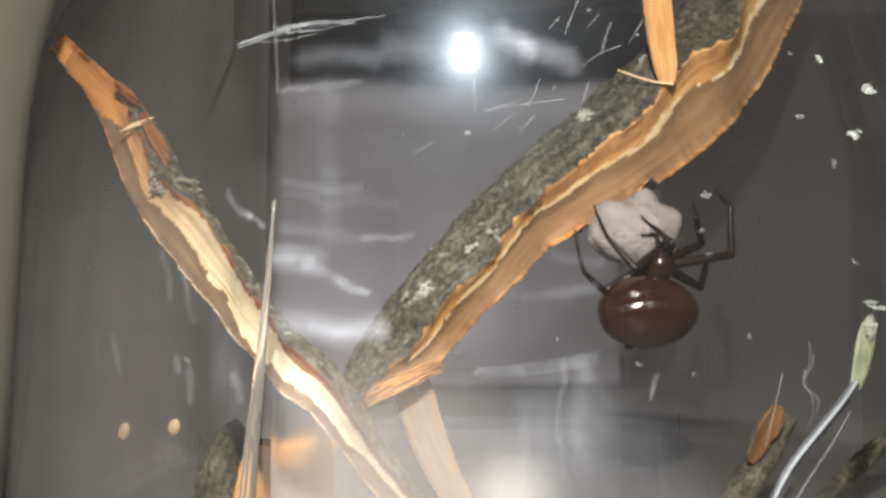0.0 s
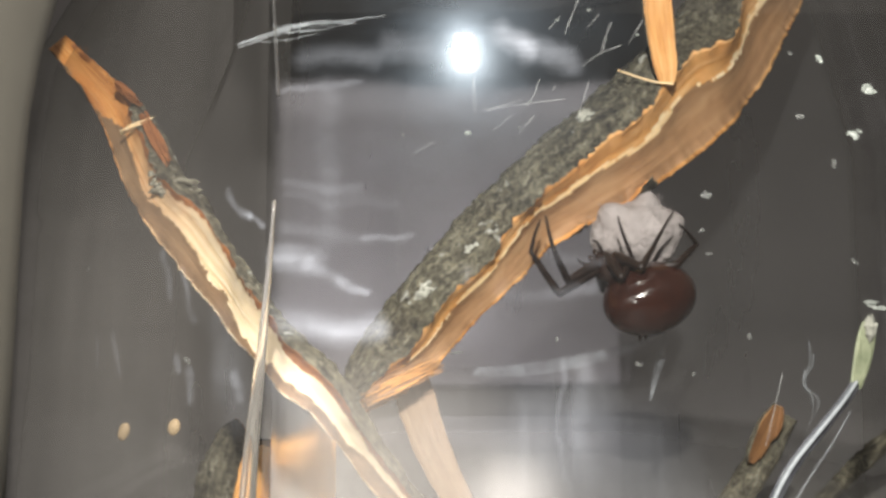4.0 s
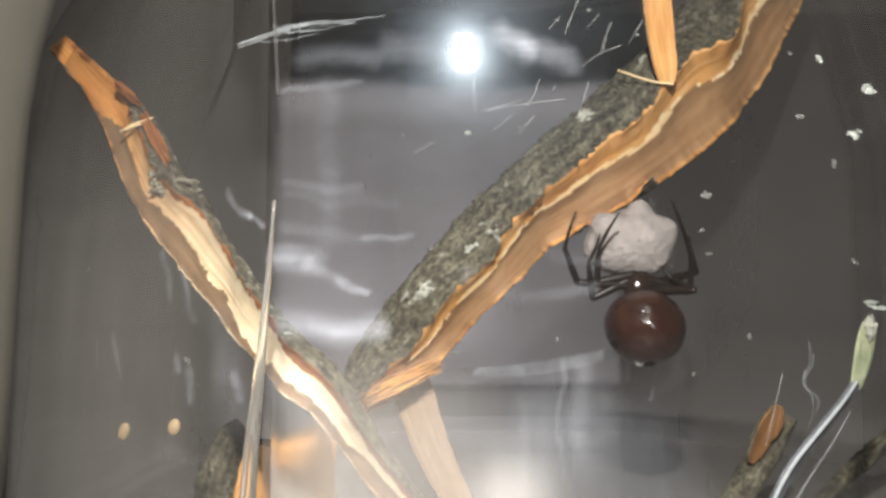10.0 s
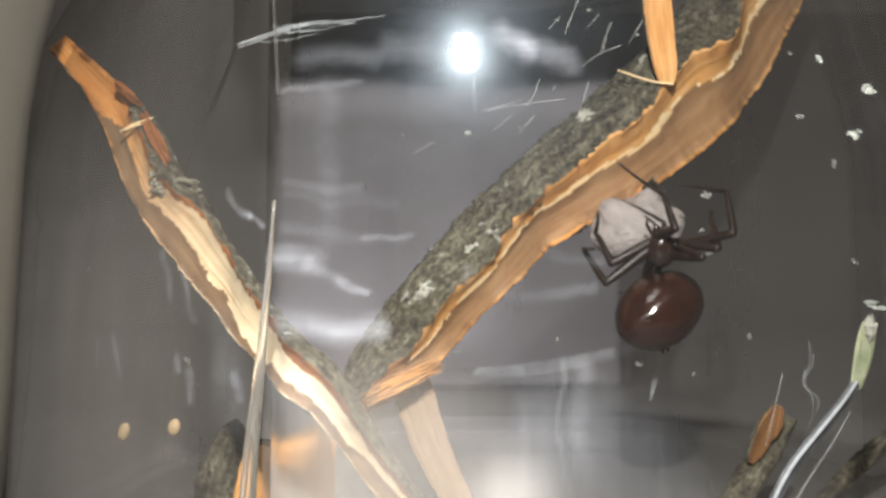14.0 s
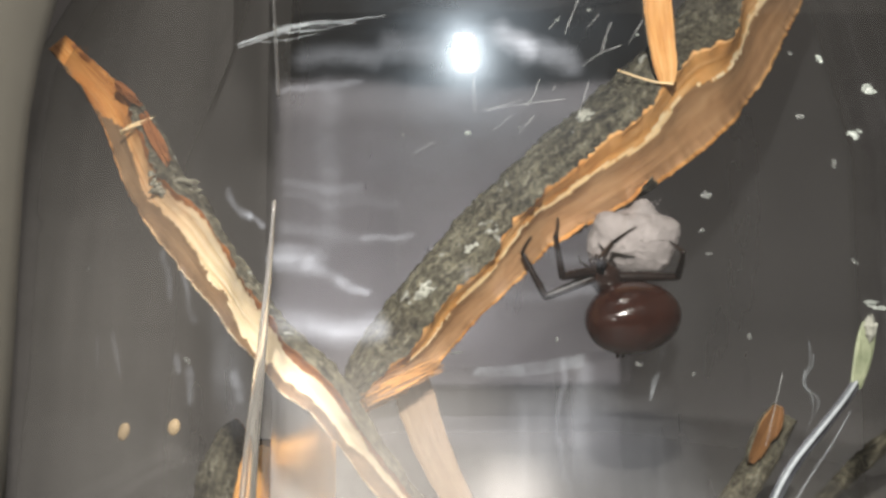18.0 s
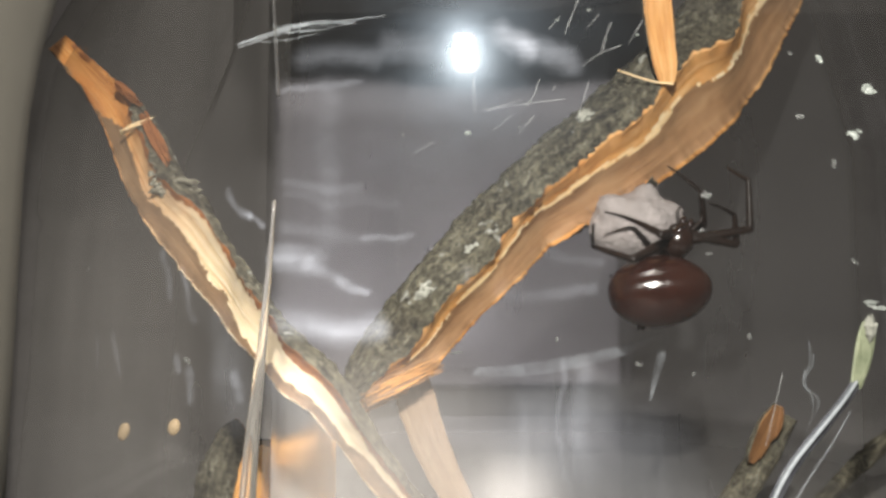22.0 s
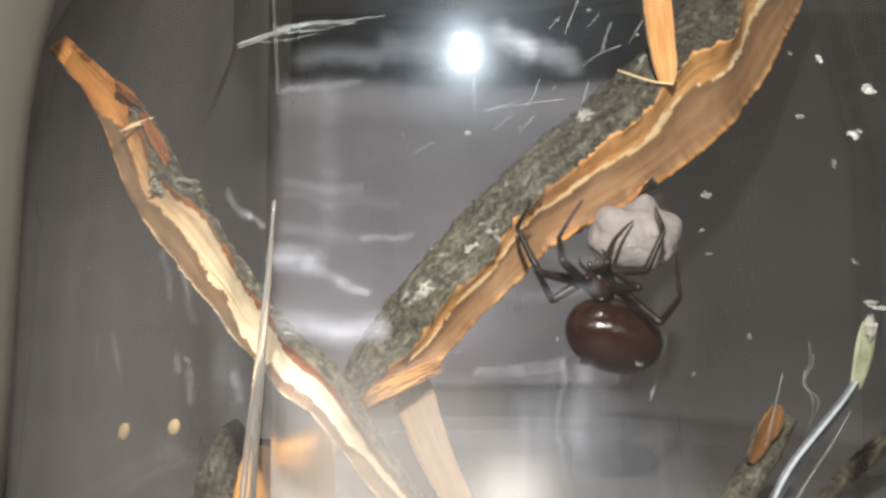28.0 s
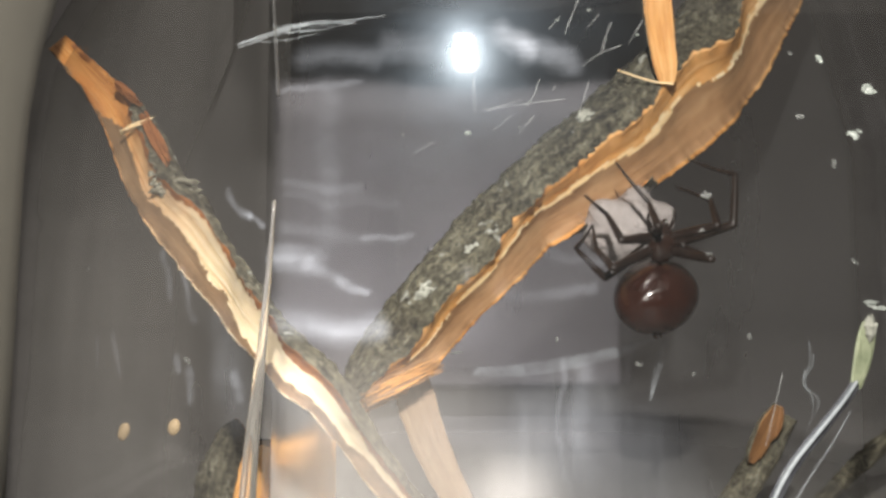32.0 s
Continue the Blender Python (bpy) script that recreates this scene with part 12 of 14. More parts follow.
        (18.83, pose(.00245, -.00026, .00301, -108, -61, -169)), (19, pose(.00271, -.0008, .00304, -104, -55, -166)), (19.5, pose(.0029, .00014, .00321, -115, -58, -164)),
        (20, pose(.00343, .00102, .00319, -125, -60, -163)), (20.25, pose(.00311, .00083, .00317, -113, -60, -176)), (20.5, pose(.00246, .00037, .003, -89, -57, 159)),
        (20.75, pose(.00194, -.00016, .00269, -73, -48, 141)), (21, pose(.00175, -.00042, .0025, -68, -43, 135)), (21.17, pose(.0019, -.0004, .00264, -73, -39, 142)),
        (21.33, pose(.00232, -.00039, .00292, -81, -29, 158)), (21.5, pose(.0029, -.00044, .00318, -88, -14, 175)), (21.67, pose(.00349, -.00056, .00331, -90, 3, -171)),
        (21.83, pose(.00393, -.0007, .00333, -89, 16, -161)), (22, pose(.0041, -.00076, .00331, -88, 22, -156)), (22.5, pose(.00392, -.00043, .00337, -78, 30, -143)),
        (23, pose(.0038, -.00009, .00339, -64, 33, -126)), (23.5, pose(.00422, -.00035, .00338, -70, 31, -118)), (24, pose(.00471, -.00055, .00328, -78, 29, -109)),
        (24.17, pose(.00458, -.0004, .00333, -76, 20, -105)), (24.33, pose(.0042, -.00004, .00339, -71, -2, -99)), (24.5, pose(.0036, .00033, .00336, -62, -33, -97)),
        (24.67, pose(.00294, .00059, .00317, -41, -60, -112)), (24.83, pose(.00242, .00069, .00292, 15, -70, -164)), (25, pose(.00222, .00071, .0028, 39, -66, 172)),
        (25.17, pose(.00222, .00036, .00287, 10, -54, -152)), (25.33, pose(.00232, -.00028, .00294, -4, -22, -121)), (25.5, pose(.00243, -.0006, .00295, -4, -4, -108)),
        (25.75, pose(.0021, .00013, .00281, -5, -16, -122)), (26, pose(.00206, .00097, .00261, -6, -29, -135)), (26.25, pose(.00233, .00179, .00235, -6, -41, -148)),
        (26.5, pose(.00289, .00249, .00203, -6, -54, -162)), (26.75, pose(.00366, .00296, .00164, -5, -67, -176)), (27, pose(.00455, .00314, .00119, 2, -80, 164)),
        (27.25, pose(.00545, .003, .00069, 130, -86, 24)), (27.5, pose(.00623, .00257, .00015, 159, -74, -19)), (27.75, pose(.00679, .00191, -.00042, 162, -61, -35)),
        (28, pose(.00708, .0011, -.00098, 162, -49, -49)), (28.17, pose(.00693, .00162, -.00065, 159, -54, -43)), (28.33, pose(.0062, .00259, .0003, 148, -66, -24)),
        (28.5, pose(.00495, .00278, .00171, 112, -78, 25)), (28.67, pose(.00411, .00173, .00292, 38, -78, 113)), (28.83, pose(.00405, .00038, .00338, 12, -70, 151)),
        (29, pose(.00417, -.0002, .00339, 5, -66, 162)), (29.25, pose(.00386, -.00058, .00335, -8, -65, 176)), (29.5, pose(.00313, -.00129, .00302, -32, -58, -160)),
        (29.75, pose(.00238, -.00174, .00243, -45, -47, -148)), (30, pose(.00205, -.00183, .00209, -49, -42, -144)), (30.17, pose(.00251, -.00179, .00247, -47, -51, -142)),
        (30.33, pose(.00359, -.00116, .00317, -28, -73, -148)), (30.5, pose(.00431, .00045, .00336, 90, -71, 109)), (30.67, pose(.00391, .0021, .00267, 106, -41, 108)),
        (30.83, pose(.00305, .00282, .00163, 108, -17, 117)), (31, pose(.00267, .00291, .00113, 108, -7, 120)), (31.25, pose(.00267, .00288, .00121, 108, -12, 127)),
        (31.5, pose(.00268, .0028, .0014, 105, -21, 143)), (31.75, pose(.00271, .00271, .00159, 99, -29, 160)), (32, pose(.00273, .00267, .00167, 95, -32, 168)),
    ])
    walk(LEGS["Rc"][0], [
        (0, pose(.00075, .0001, -.0005, 7, 20, 38)), (0.25, pose(.00075, .0001, -.0005, 11, 31, 47)), (0.5, pose(.00075, .0001, -.0005, 32, 51, 79)),
        (0.75, pose(.00075, .0001, -.0005, 74, 55, 130)), (1, pose(.00075, .0001, -.0005, 91, 50, 151)), (1.17, pose(.00075, .0001, -.0005, 80, 56, 138)),
        (1.33, pose(.00075, .0001, -.0005, 36, 62, 87)), (1.5, pose(.00075, .0001, -.0005, -4, 43, 39)), (1.67, pose(.00075, .0001, -.0005, -14, 14, 17)),
        (1.83, pose(.00075, .0001, -.0005, -15, -9, 5)), (2, pose(.00075, .0001, -.0005, -14, -18)), (2.17, pose(.00075, .0001, -.0005, -15, -16, 4)),
        (2.33, pose(.00075, .0001, -.0005, -17, -11, 13)), (2.5, pose(.00075, .0001, -.0005, -18, -4, 24)), (2.67, pose(.00075, .0001, -.0005, -19, 3, 36)),
        (2.83, pose(.00075, .0001, -.0005, -18, 8, 44)), (3, pose(.00075, .0001, -.0005, -17, 11, 48)), (3.17, pose(.00075, .0001, -.0005, -19, 3, 36)),
        (3.33, pose(.00075, .0001, -.0005, -17, -10, 13)), (3.5, pose(.00075, .0001, -.0005, -14, -17)), (3.75, pose(.00075, .0001, -.0005, -13, -14, -6)),
        (4, pose(.00075, .0001, -.0005, -11, -10, -12)), (4.25, pose(.00075, .0001, -.0005, -10, -7, -18)), (4.5, pose(.00075, .0001, -.0005, -10, -4, -24)),
        (4.75, pose(.00075, .0001, -.0005, -10, 0, -30)), (5, pose(.00075, .0001, -.0005, -10, 3, -36)), (5.25, pose(.00075, .0001, -.0005, -10, 7, -42)),
        (5.5, pose(.00075, .0001, -.0005, -11, 10, -48)), (5.67, pose(.00075, .0001, -.0005, -4, 21, -21)), (5.83, pose(.00075, .0001, -.0005, 21, 27, 36)),
        (6, pose(.00075, .0001, -.0005, 34, 21, 66)), (6.25, pose(.00075, .0001, -.0005, 28, 28, 51)), (6.5, pose(.00075, .0001, -.0005, 7, 35, 12)),
        (6.75, pose(.00075, .0001, -.0005, -15, 29, -28)), (7, pose(.00075, .0001, -.0005, -22, 23, -44)), (7.25, pose(.00075, .0001, -.0005, -22, 22, -42)),
        (7.5, pose(.00075, .0001, -.0005, -21, 18, -40)), (7.75, pose(.00075, .0001, -.0005, -20, 15, -37)), (8, pose(.00075, .0001, -.0005, -20, 13, -36)),
        (8.17, pose(.00075, .0001, -.0005, -18, 14, -30)), (8.33, pose(.00075, .0001, -.0005, -14, 17, -14)), (8.5, pose(.00075, .0001, -.0005, -8, 18, 8)),
        (8.67, pose(.00075, .0001, -.0005, -1, 17, 30)), (8.83, pose(.00075, .0001, -.0005, 3, 14, 46)), (9, pose(.00075, .0001, -.0005, 5, 13, 52)),
        (9.17, pose(.00075, .0001, -.0005, 3, 13, 45)), (9.33, pose(.00075, .0001, -.0005, -1, 12, 25)), (9.5, pose(.00075, .0001, -.0005, -6, 8, -1)),
        (9.67, pose(.00075, .0001, -.0005, -8, 3, -25)), (9.83, pose(.00075, .0001, -.0005, -9, -1, -44)), (10, pose(.00075, .0001, -.0005, -9, -3, -52)),
        (10.5, pose(.00075, .0001, -.0005, -9, 7, -71)), (11, pose(.00075, .0001, -.0005, -13, 15, -91)), (11.25, pose(.00075, .0001, -.0005, -17, 26, -103)),
        (11.5, pose(.00075, .0001, -.0005, -38, 44, -138)), (11.75, pose(.00075, .0001, -.0005, -73, 47, 174)), (12, pose(.00075, .0001, -.0005, -87, 41, 154)),
        (12.17, pose(.00075, .0001, -.0005, -80, 46, 164)), (12.33, pose(.00075, .0001, -.0005, -55, 53, -164)), (12.5, pose(.00075, .0001, -.0005, -21, 47, -120)),
        (12.67, pose(.00075, .0001, -.0005, -3, 29, -91)), (12.83, pose(.00075, .0001, -.0005, 2, 13, -76)), (13, pose(.00075, .0001, -.0005, 3, 6, -71)),
        (13.5, pose(.00075, .0001, -.0005, 3, 4, -75)), (14, pose(.00075, .0001, -.0005, 3, 2, -78)), (14.17, pose(.00075, .0001, -.0005, 0, 36, -86)),
        (14.33, pose(.00075, .0001, -.0005, -126, 74, 142)), (14.5, pose(.00075, .0001, -.0005, -153, 42, 111)), (14.75, pose(.00075, .0001, -.0005, -152, 44, 113)),
        (15, pose(.00075, .0001, -.0005, -150, 46, 115)), (15.25, pose(.00075, .0001, -.0005, -149, 47, 118)), (15.5, pose(.00075, .0001, -.0005, -147, 49, 120)),
        (15.75, pose(.00075, .0001, -.0005, -145, 51, 122)), (16, pose(.00075, .0001, -.0005, -143, 52, 125)), (16.25, pose(.00075, .0001, -.0005, -141, 54, 128)),
        (16.5, pose(.00075, .0001, -.0005, -138, 55, 131)), (16.67, pose(.00075, .0001, -.0005, -138, 59, 132)), (16.83, pose(.00075, .0001, -.0005, -136, 67, 134)),
        (17, pose(.00075, .0001, -.0005, -134, 71, 136)), (17.25, pose(.00075, .0001, -.0005, -157, 69, 111)), (17.5, pose(.00075, .0001, -.0005, 174, 56, 79)),
        (17.75, pose(.00075, .0001, -.0005, 163, 39, 64)), (18, pose(.00075, .0001, -.0005, 161, 31, 60)), (18.5, pose(.00075, .0001, -.0005, 164, 29, 66)),
        (19, pose(.00075, .0001, -.0005, 166, 26, 71)), (19.5, pose(.00075, .0001, -.0005, 166, 23, 71)), (20, pose(.00075, .0001, -.0005, 166, 20, 71)),
        (20.17, pose(.00075, .0001, -.0005, 163, 27, 64)), (20.33, pose(.00075, .0001, -.0005, 150, 41, 41)), (20.5, pose(.00075, .0001, -.0005, 119, 49, -1)),
        (20.67, pose(.00075, .0001, -.0005, 89, 41, -43)), (20.83, pose(.00075, .0001, -.0005, 76, 26, -65)), (21, pose(.00075, .0001, -.0005, 74, 19, -73)),
        (21.17, pose(.00075, .0001, -.0005, 73, 28, -74)), (21.33, pose(.00075, .0001, -.0005, 69, 50, -80)), (21.5, pose(.00075, .0001, -.0005, 42, 76, -110)),
        (21.67, pose(.00075, .0001, -.0005, -70, 69, 136)), (21.83, pose(.00075, .0001, -.0005, -83, 48, 121)), (22, pose(.00075, .0001, -.0005, -85, 40, 118)),
        (22.5, pose(.00075, .0001, -.0005, -83, 39, 121)), (23, pose(.00075, .0001, -.0005, -82, 37, 123)), (23.25, pose(.00075, .0001, -.0005, -90, 35, 109)),
        (23.5, pose(.00075, .0001, -.0005, -105, 26, 80)), (23.75, pose(.00075, .0001, -.0005, -113, 12, 57)), (24, pose(.00075, .0001, -.0005, -114, 5, 47)),
        (24.17, pose(.00075, .0001, -.0005, -115, 8, 38)), (24.33, pose(.00075, .0001, -.0005, -119, 12, 16)), (24.5, pose(.00075, .0001, -.0005, -127, 16, -15)),
        (24.67, pose(.00075, .0001, -.0005, -135, 15, -45)), (24.83, pose(.00075, .0001, -.0005, -141, 12, -68)), (25, pose(.00075, .0001, -.0005, -143, 10, -77)),
        (25.25, pose(.00075, .0001, -.0005, -140, 19, -67)), (25.5, pose(.00075, .0001, -.0005, -135, 27, -55)), (26, pose(.00075, .0001, -.0005, -137, 21, -59)),
        (26.5, pose(.00075, .0001, -.0005, -138, 14, -63)), (27, pose(.00075, .0001, -.0005, -139, 8, -67)), (27.5, pose(.00075, .0001, -.0005, -139, 1, -71)),
        (28, pose(.00075, .0001, -.0005, -139, -5, -75)), (28.17, pose(.00075, .0001, -.0005, -139, 3, -78)), (28.33, pose(.00075, .0001, -.0005, -141, 22, -86)),
        (28.5, pose(.00075, .0001, -.0005, -149, 46, -101)), (28.67, pose(.00075, .0001, -.0005, -179, 66, -136)), (28.83, pose(.00075, .0001, -.0005, 131, 67, 170)),
        (29, pose(.00075, .0001, -.0005, 115, 63, 153)), (29.5, pose(.00075, .0001, -.0005, 113, 53, 150)), (30, pose(.00075, .0001, -.0005, 111, 43, 148)),
        (30.25, pose(.00075, .0001, -.0005, 103, 43, 136)), (30.5, pose(.00075, .0001, -.0005, 85, 40, 109)), (30.75, pose(.00075, .0001, -.0005, 71, 32, 86)),
        (31, pose(.00075, .0001, -.0005, 67, 27, 77)), (31.17, pose(.00075, .0001, -.0005, 63, 33, 69)), (31.33, pose(.00075, .0001, -.0005, 45, 45, 41)),
        (31.5, pose(.00075, .0001, -.0005, 12, 46, -5)), (31.67, pose(.00075, .0001, -.0005, -12, 31, -42)), (31.83, pose(.00075, .0001, -.0005, -20, 15, -61)),
        (32, pose(.00075, .0001, -.0005, -21, 8, -68)),
    ])
    walk(LEGS["Rc"][1], [
        (0, pose(.0046, 0, 0, 160, -37, -148)), (0.25, pose(.0046, 0, 0, 168, -28, -163)), (0.5, pose(.0046, 0, 0, 173, -3, 170)), (0.75, pose(.0046, 0, 0, 161, 19, 144)),
        (1, pose(.0046, 0, 0, 150, 25, 129)), (1.17, pose(.0046, 0, 0, 157, 14, 140)), (1.33, pose(.0046, 0, 0, 166, -16, 161)), (1.5, pose(.0046, 0, 0, 169, -59, -176)),
        (1.67, pose(.0046, 0, 0, 25, -76, -10)), (1.83, pose(.0046, 0, 0, 17, -45, 19)), (2, pose(.0046, 0, 0, 19, -33, 27)), (2.17, pose(.0046, 0, 0, 12, -34, 35)),
        (2.33, pose(.0046, 0, 0, -7, -33, 55)), (2.5, pose(.0046, 0, 0, -25, -21, 75)), (2.67, pose(.0046, 0, 0, -33, -1, 88)), (2.83, pose(.0046, 0, 0, -33, 15, 95)),
        (3, pose(.0046, 0, 0, -32, 22, 99)), (3.17, pose(.0046, 0, 0, -39, 11, 77)), (3.33, pose(.0046, 0, 0, -34, -9, 39)), (3.5, pose(.0046, 0, 0, -26, -14, 16)),
        (3.75, pose(.0046, 0, 0, -30, -23, 31)), (4, pose(.0046, 0, 0, -38, -30, 48)), (4.25, pose(.0046, 0, 0, -48, -35, 67)), (4.5, pose(.0046, 0, 0, -61, -36, 87)),
        (4.75, pose(.0046, 0, 0, -73, -34, 107)), (5, pose(.0046, 0, 0, -83, -28, 125)), (5.25, pose(.0046, 0, 0, -90, -20, 141)), (5.5, pose(.0046, 0, 0, -95, -11, 156)),
        (5.67, pose(.0046, 0, 0, -100, 7, 124)), (5.83, pose(.0046, 0, 0, -118, 28, 55)), (6, pose(.0046, 0, 0, -128, 32, 14)), (6.25, pose(.0046, 0, 0, -124, 28, 37)),
        (6.5, pose(.0046, 0, 0, -116, 16, 85)), (6.75, pose(.0046, 0, 0, -112, 2, 130)), (7, pose(.0046, 0, 0, -111, -6, 150)), (7.25, pose(.0046, 0, 0, -109, -10, 144)),
        (7.5, pose(.0046, 0, 0, -103, -19, 130)), (7.75, pose(.0046, 0, 0, -94, -24, 113)), (8, pose(.0046, 0, 0, -89, -26, 105)), (8.17, pose(.0046, 0, 0, -90, -20, 104)),
        (8.33, pose(.0046, 0, 0, -91, -6, 99)), (8.5, pose(.0046, 0, 0, -87, 13, 95)), (8.67, pose(.0046, 0, 0, -77, 30, 94)), (8.83, pose(.0046, 0, 0, -63, 40, 99)),
        (9, pose(.0046, 0, 0, -56, 42, 103)), (9.17, pose(.0046, 0, 0, -59, 38, 106)), (9.33, pose(.0046, 0, 0, -63, 27, 116)), (9.5, pose(.0046, 0, 0, -65, 12, 130)),
        (9.67, pose(.0046, 0, 0, -64, -4, 145)), (9.83, pose(.0046, 0, 0, -62, -16, 156)), (10, pose(.0046, 0, 0, -61, -21, 160)), (10.5, pose(.0046, 0, 0, -63, -9, 178)),
        (11, pose(.0046, 0, 0, -62, 3, -164)), (11.25, pose(.0046, 0, 0, -55, 24, -148)), (11.5, pose(.0046, 0, 0, -4, 47, -80)), (11.75, pose(.0046, 0, 0, 38, 15, -21)),
        (12, pose(.0046, 0, 0, 41, -6, -5)), (12.17, pose(.0046, 0, 0, 40, 5, -15)), (12.33, pose(.0046, 0, 0, 29, 29, -42)), (12.5, pose(.0046, 0, 0, -9, 43, -96)),
        (12.67, pose(.0046, 0, 0, -43, 25, -148)), (12.83, pose(.0046, 0, 0, -51, 1, -175)), (13, pose(.0046, 0, 0, -51, -9, 176)),
        (13.5, pose(.0046, 0, 0, -51, -11, 180)), (14, pose(.0046, 0, 0, -51, -13, -177)), (14.17, pose(.0046, 0, 0, -39, 32, -153)),
        (14.33, pose(.0046, 0, 0, 67, 29, -42)), (14.5, pose(.0046, 0, 0, 87, -17, -29)), (14.75, pose(.0046, 0, 0, 89, -15, -43)), (15, pose(.0046, 0, 0, 91, -13, -56)),
        (15.25, pose(.0046, 0, 0, 92, -10, -70)), (15.5, pose(.0046, 0, 0, 92, -9, -83)), (15.75, pose(.0046, 0, 0, 92, -7, -97)), (16, pose(.0046, 0, 0, 91, -7, -110)),
        (16.25, pose(.0046, 0, 0, 91, -7, -124)), (16.5, pose(.0046, 0, 0, 91, -7, -137)), (16.67, pose(.0046, 0, 0, 87, -5, -126)),
        (16.83, pose(.0046, 0, 0, 81, 3, -107)), (17, pose(.0046, 0, 0, 79, 9, -98)), (17.25, pose(.0046, 0, 0, 87, 9, -93)), (17.5, pose(.0046, 0, 0, 104, 4, -83)),
        (17.75, pose(.0046, 0, 0, 118, -8, -78)), (18, pose(.0046, 0, 0, 123, -16, -77)), (18.5, pose(.0046, 0, 0, 122, -12, -54)), (19, pose(.0046, 0, 0, 121, -9, -30)),
        (19.5, pose(.0046, 0, 0, 122, -10, -32)), (20, pose(.0046, 0, 0, 124, -11, -34)), (20.17, pose(.0046, 0, 0, 119, -1, -38)),
        (20.33, pose(.0046, 0, 0, 104, 23, -55)), (20.5, pose(.0046, 0, 0, 69, 40, -95)), (20.67, pose(.0046, 0, 0, 32, 31, -142)),
        (20.83, pose(.0046, 0, 0, 19, 12, -168)), (21, pose(.0046, 0, 0, 17, 3, -176)), (21.17, pose(.0046, 0, 0, 18, 2, -163)), (21.33, pose(.0046, 0, 0, 19, -1, -129)),
        (21.5, pose(.0046, 0, 0, 21, -8, -86)), (21.67, pose(.0046, 0, 0, 21, -17, -43)), (21.83, pose(.0046, 0, 0, 18, -24, -9)), (22, pose(.0046, 0, 0, 16, -27, 5)),
        (22.5, pose(.0046, 0, 0, 16, -25, 6)), (23, pose(.0046, 0, 0, 17, -23, 7)), (23.25, pose(.0046, 0, 0, 21, -31, -1)), (23.5, pose(.0046, 0, 0, 42, -42, -23)),
        (23.75, pose(.0046, 0, 0, 71, -42, -46)), (24, pose(.0046, 0, 0, 84, -39, -52)), (24.17, pose(.0046, 0, 0, 91, -42, -63)),
        (24.33, pose(.0046, 0, 0, 115, -46, -94)), (24.5, pose(.0046, 0, 0, 143, -37, -132)), (24.67, pose(.0046, 0, 0, 158, -18, -158)),
        (24.83, pose(.0046, 0, 0, 162, -1, -173)), (25, pose(.0046, 0, 0, 162, 6, -179)), (25.25, pose(.0046, 0, 0, 162, -8, -177)),
        (25.5, pose(.0046, 0, 0, 161, -21, -174)), (26, pose(.0046, 0, 0, 162, -14, -172)), (26.5, pose(.0046, 0, 0, 163, -6, -171)), (27, pose(.0046, 0, 0, 164, 1, -170)),
        (27.5, pose(.0046, 0, 0, 165, 8, -169)), (28, pose(.0046, 0, 0, 167, 16, -167)), (28.17, pose(.0046, 0, 0, 166, 15, -178)),
        (28.33, pose(.0046, 0, 0, 165, 13, 156)), (28.5, pose(.0046, 0, 0, 171, 14, 124)), (28.67, pose(.0046, 0, 0, -179, 22, 94)),
        (28.83, pose(.0046, 0, 0, -170, 33, 75)), (29, pose(.0046, 0, 0, -167, 38, 69)), (29.5, pose(.0046, 0, 0, 177, 30, 34)), (30, pose(.0046, 0, 0, 168, 17, 4)),
        (30.25, pose(.0046, 0, 0, 169, 19, 3)), (30.5, pose(.0046, 0, 0, 171, 24)), (30.75, pose(.0046, 0, 0, 171, 29, -3)), (31, pose(.0046, 0, 0, 171, 31, -4)),
        (31.17, pose(.0046, 0, 0, 173, 34, 9)), (31.33, pose(.0046, 0, 0, -173, 40, 47)), (31.5, pose(.0046, 0, 0, -148, 36, 99)),
        (31.67, pose(.0046, 0, 0, -132, 18, 141)), (31.83, pose(.0046, 0, 0, -126, -1, 167)), (32, pose(.0046, 0, 0, -126, -9, 177)),
    ])
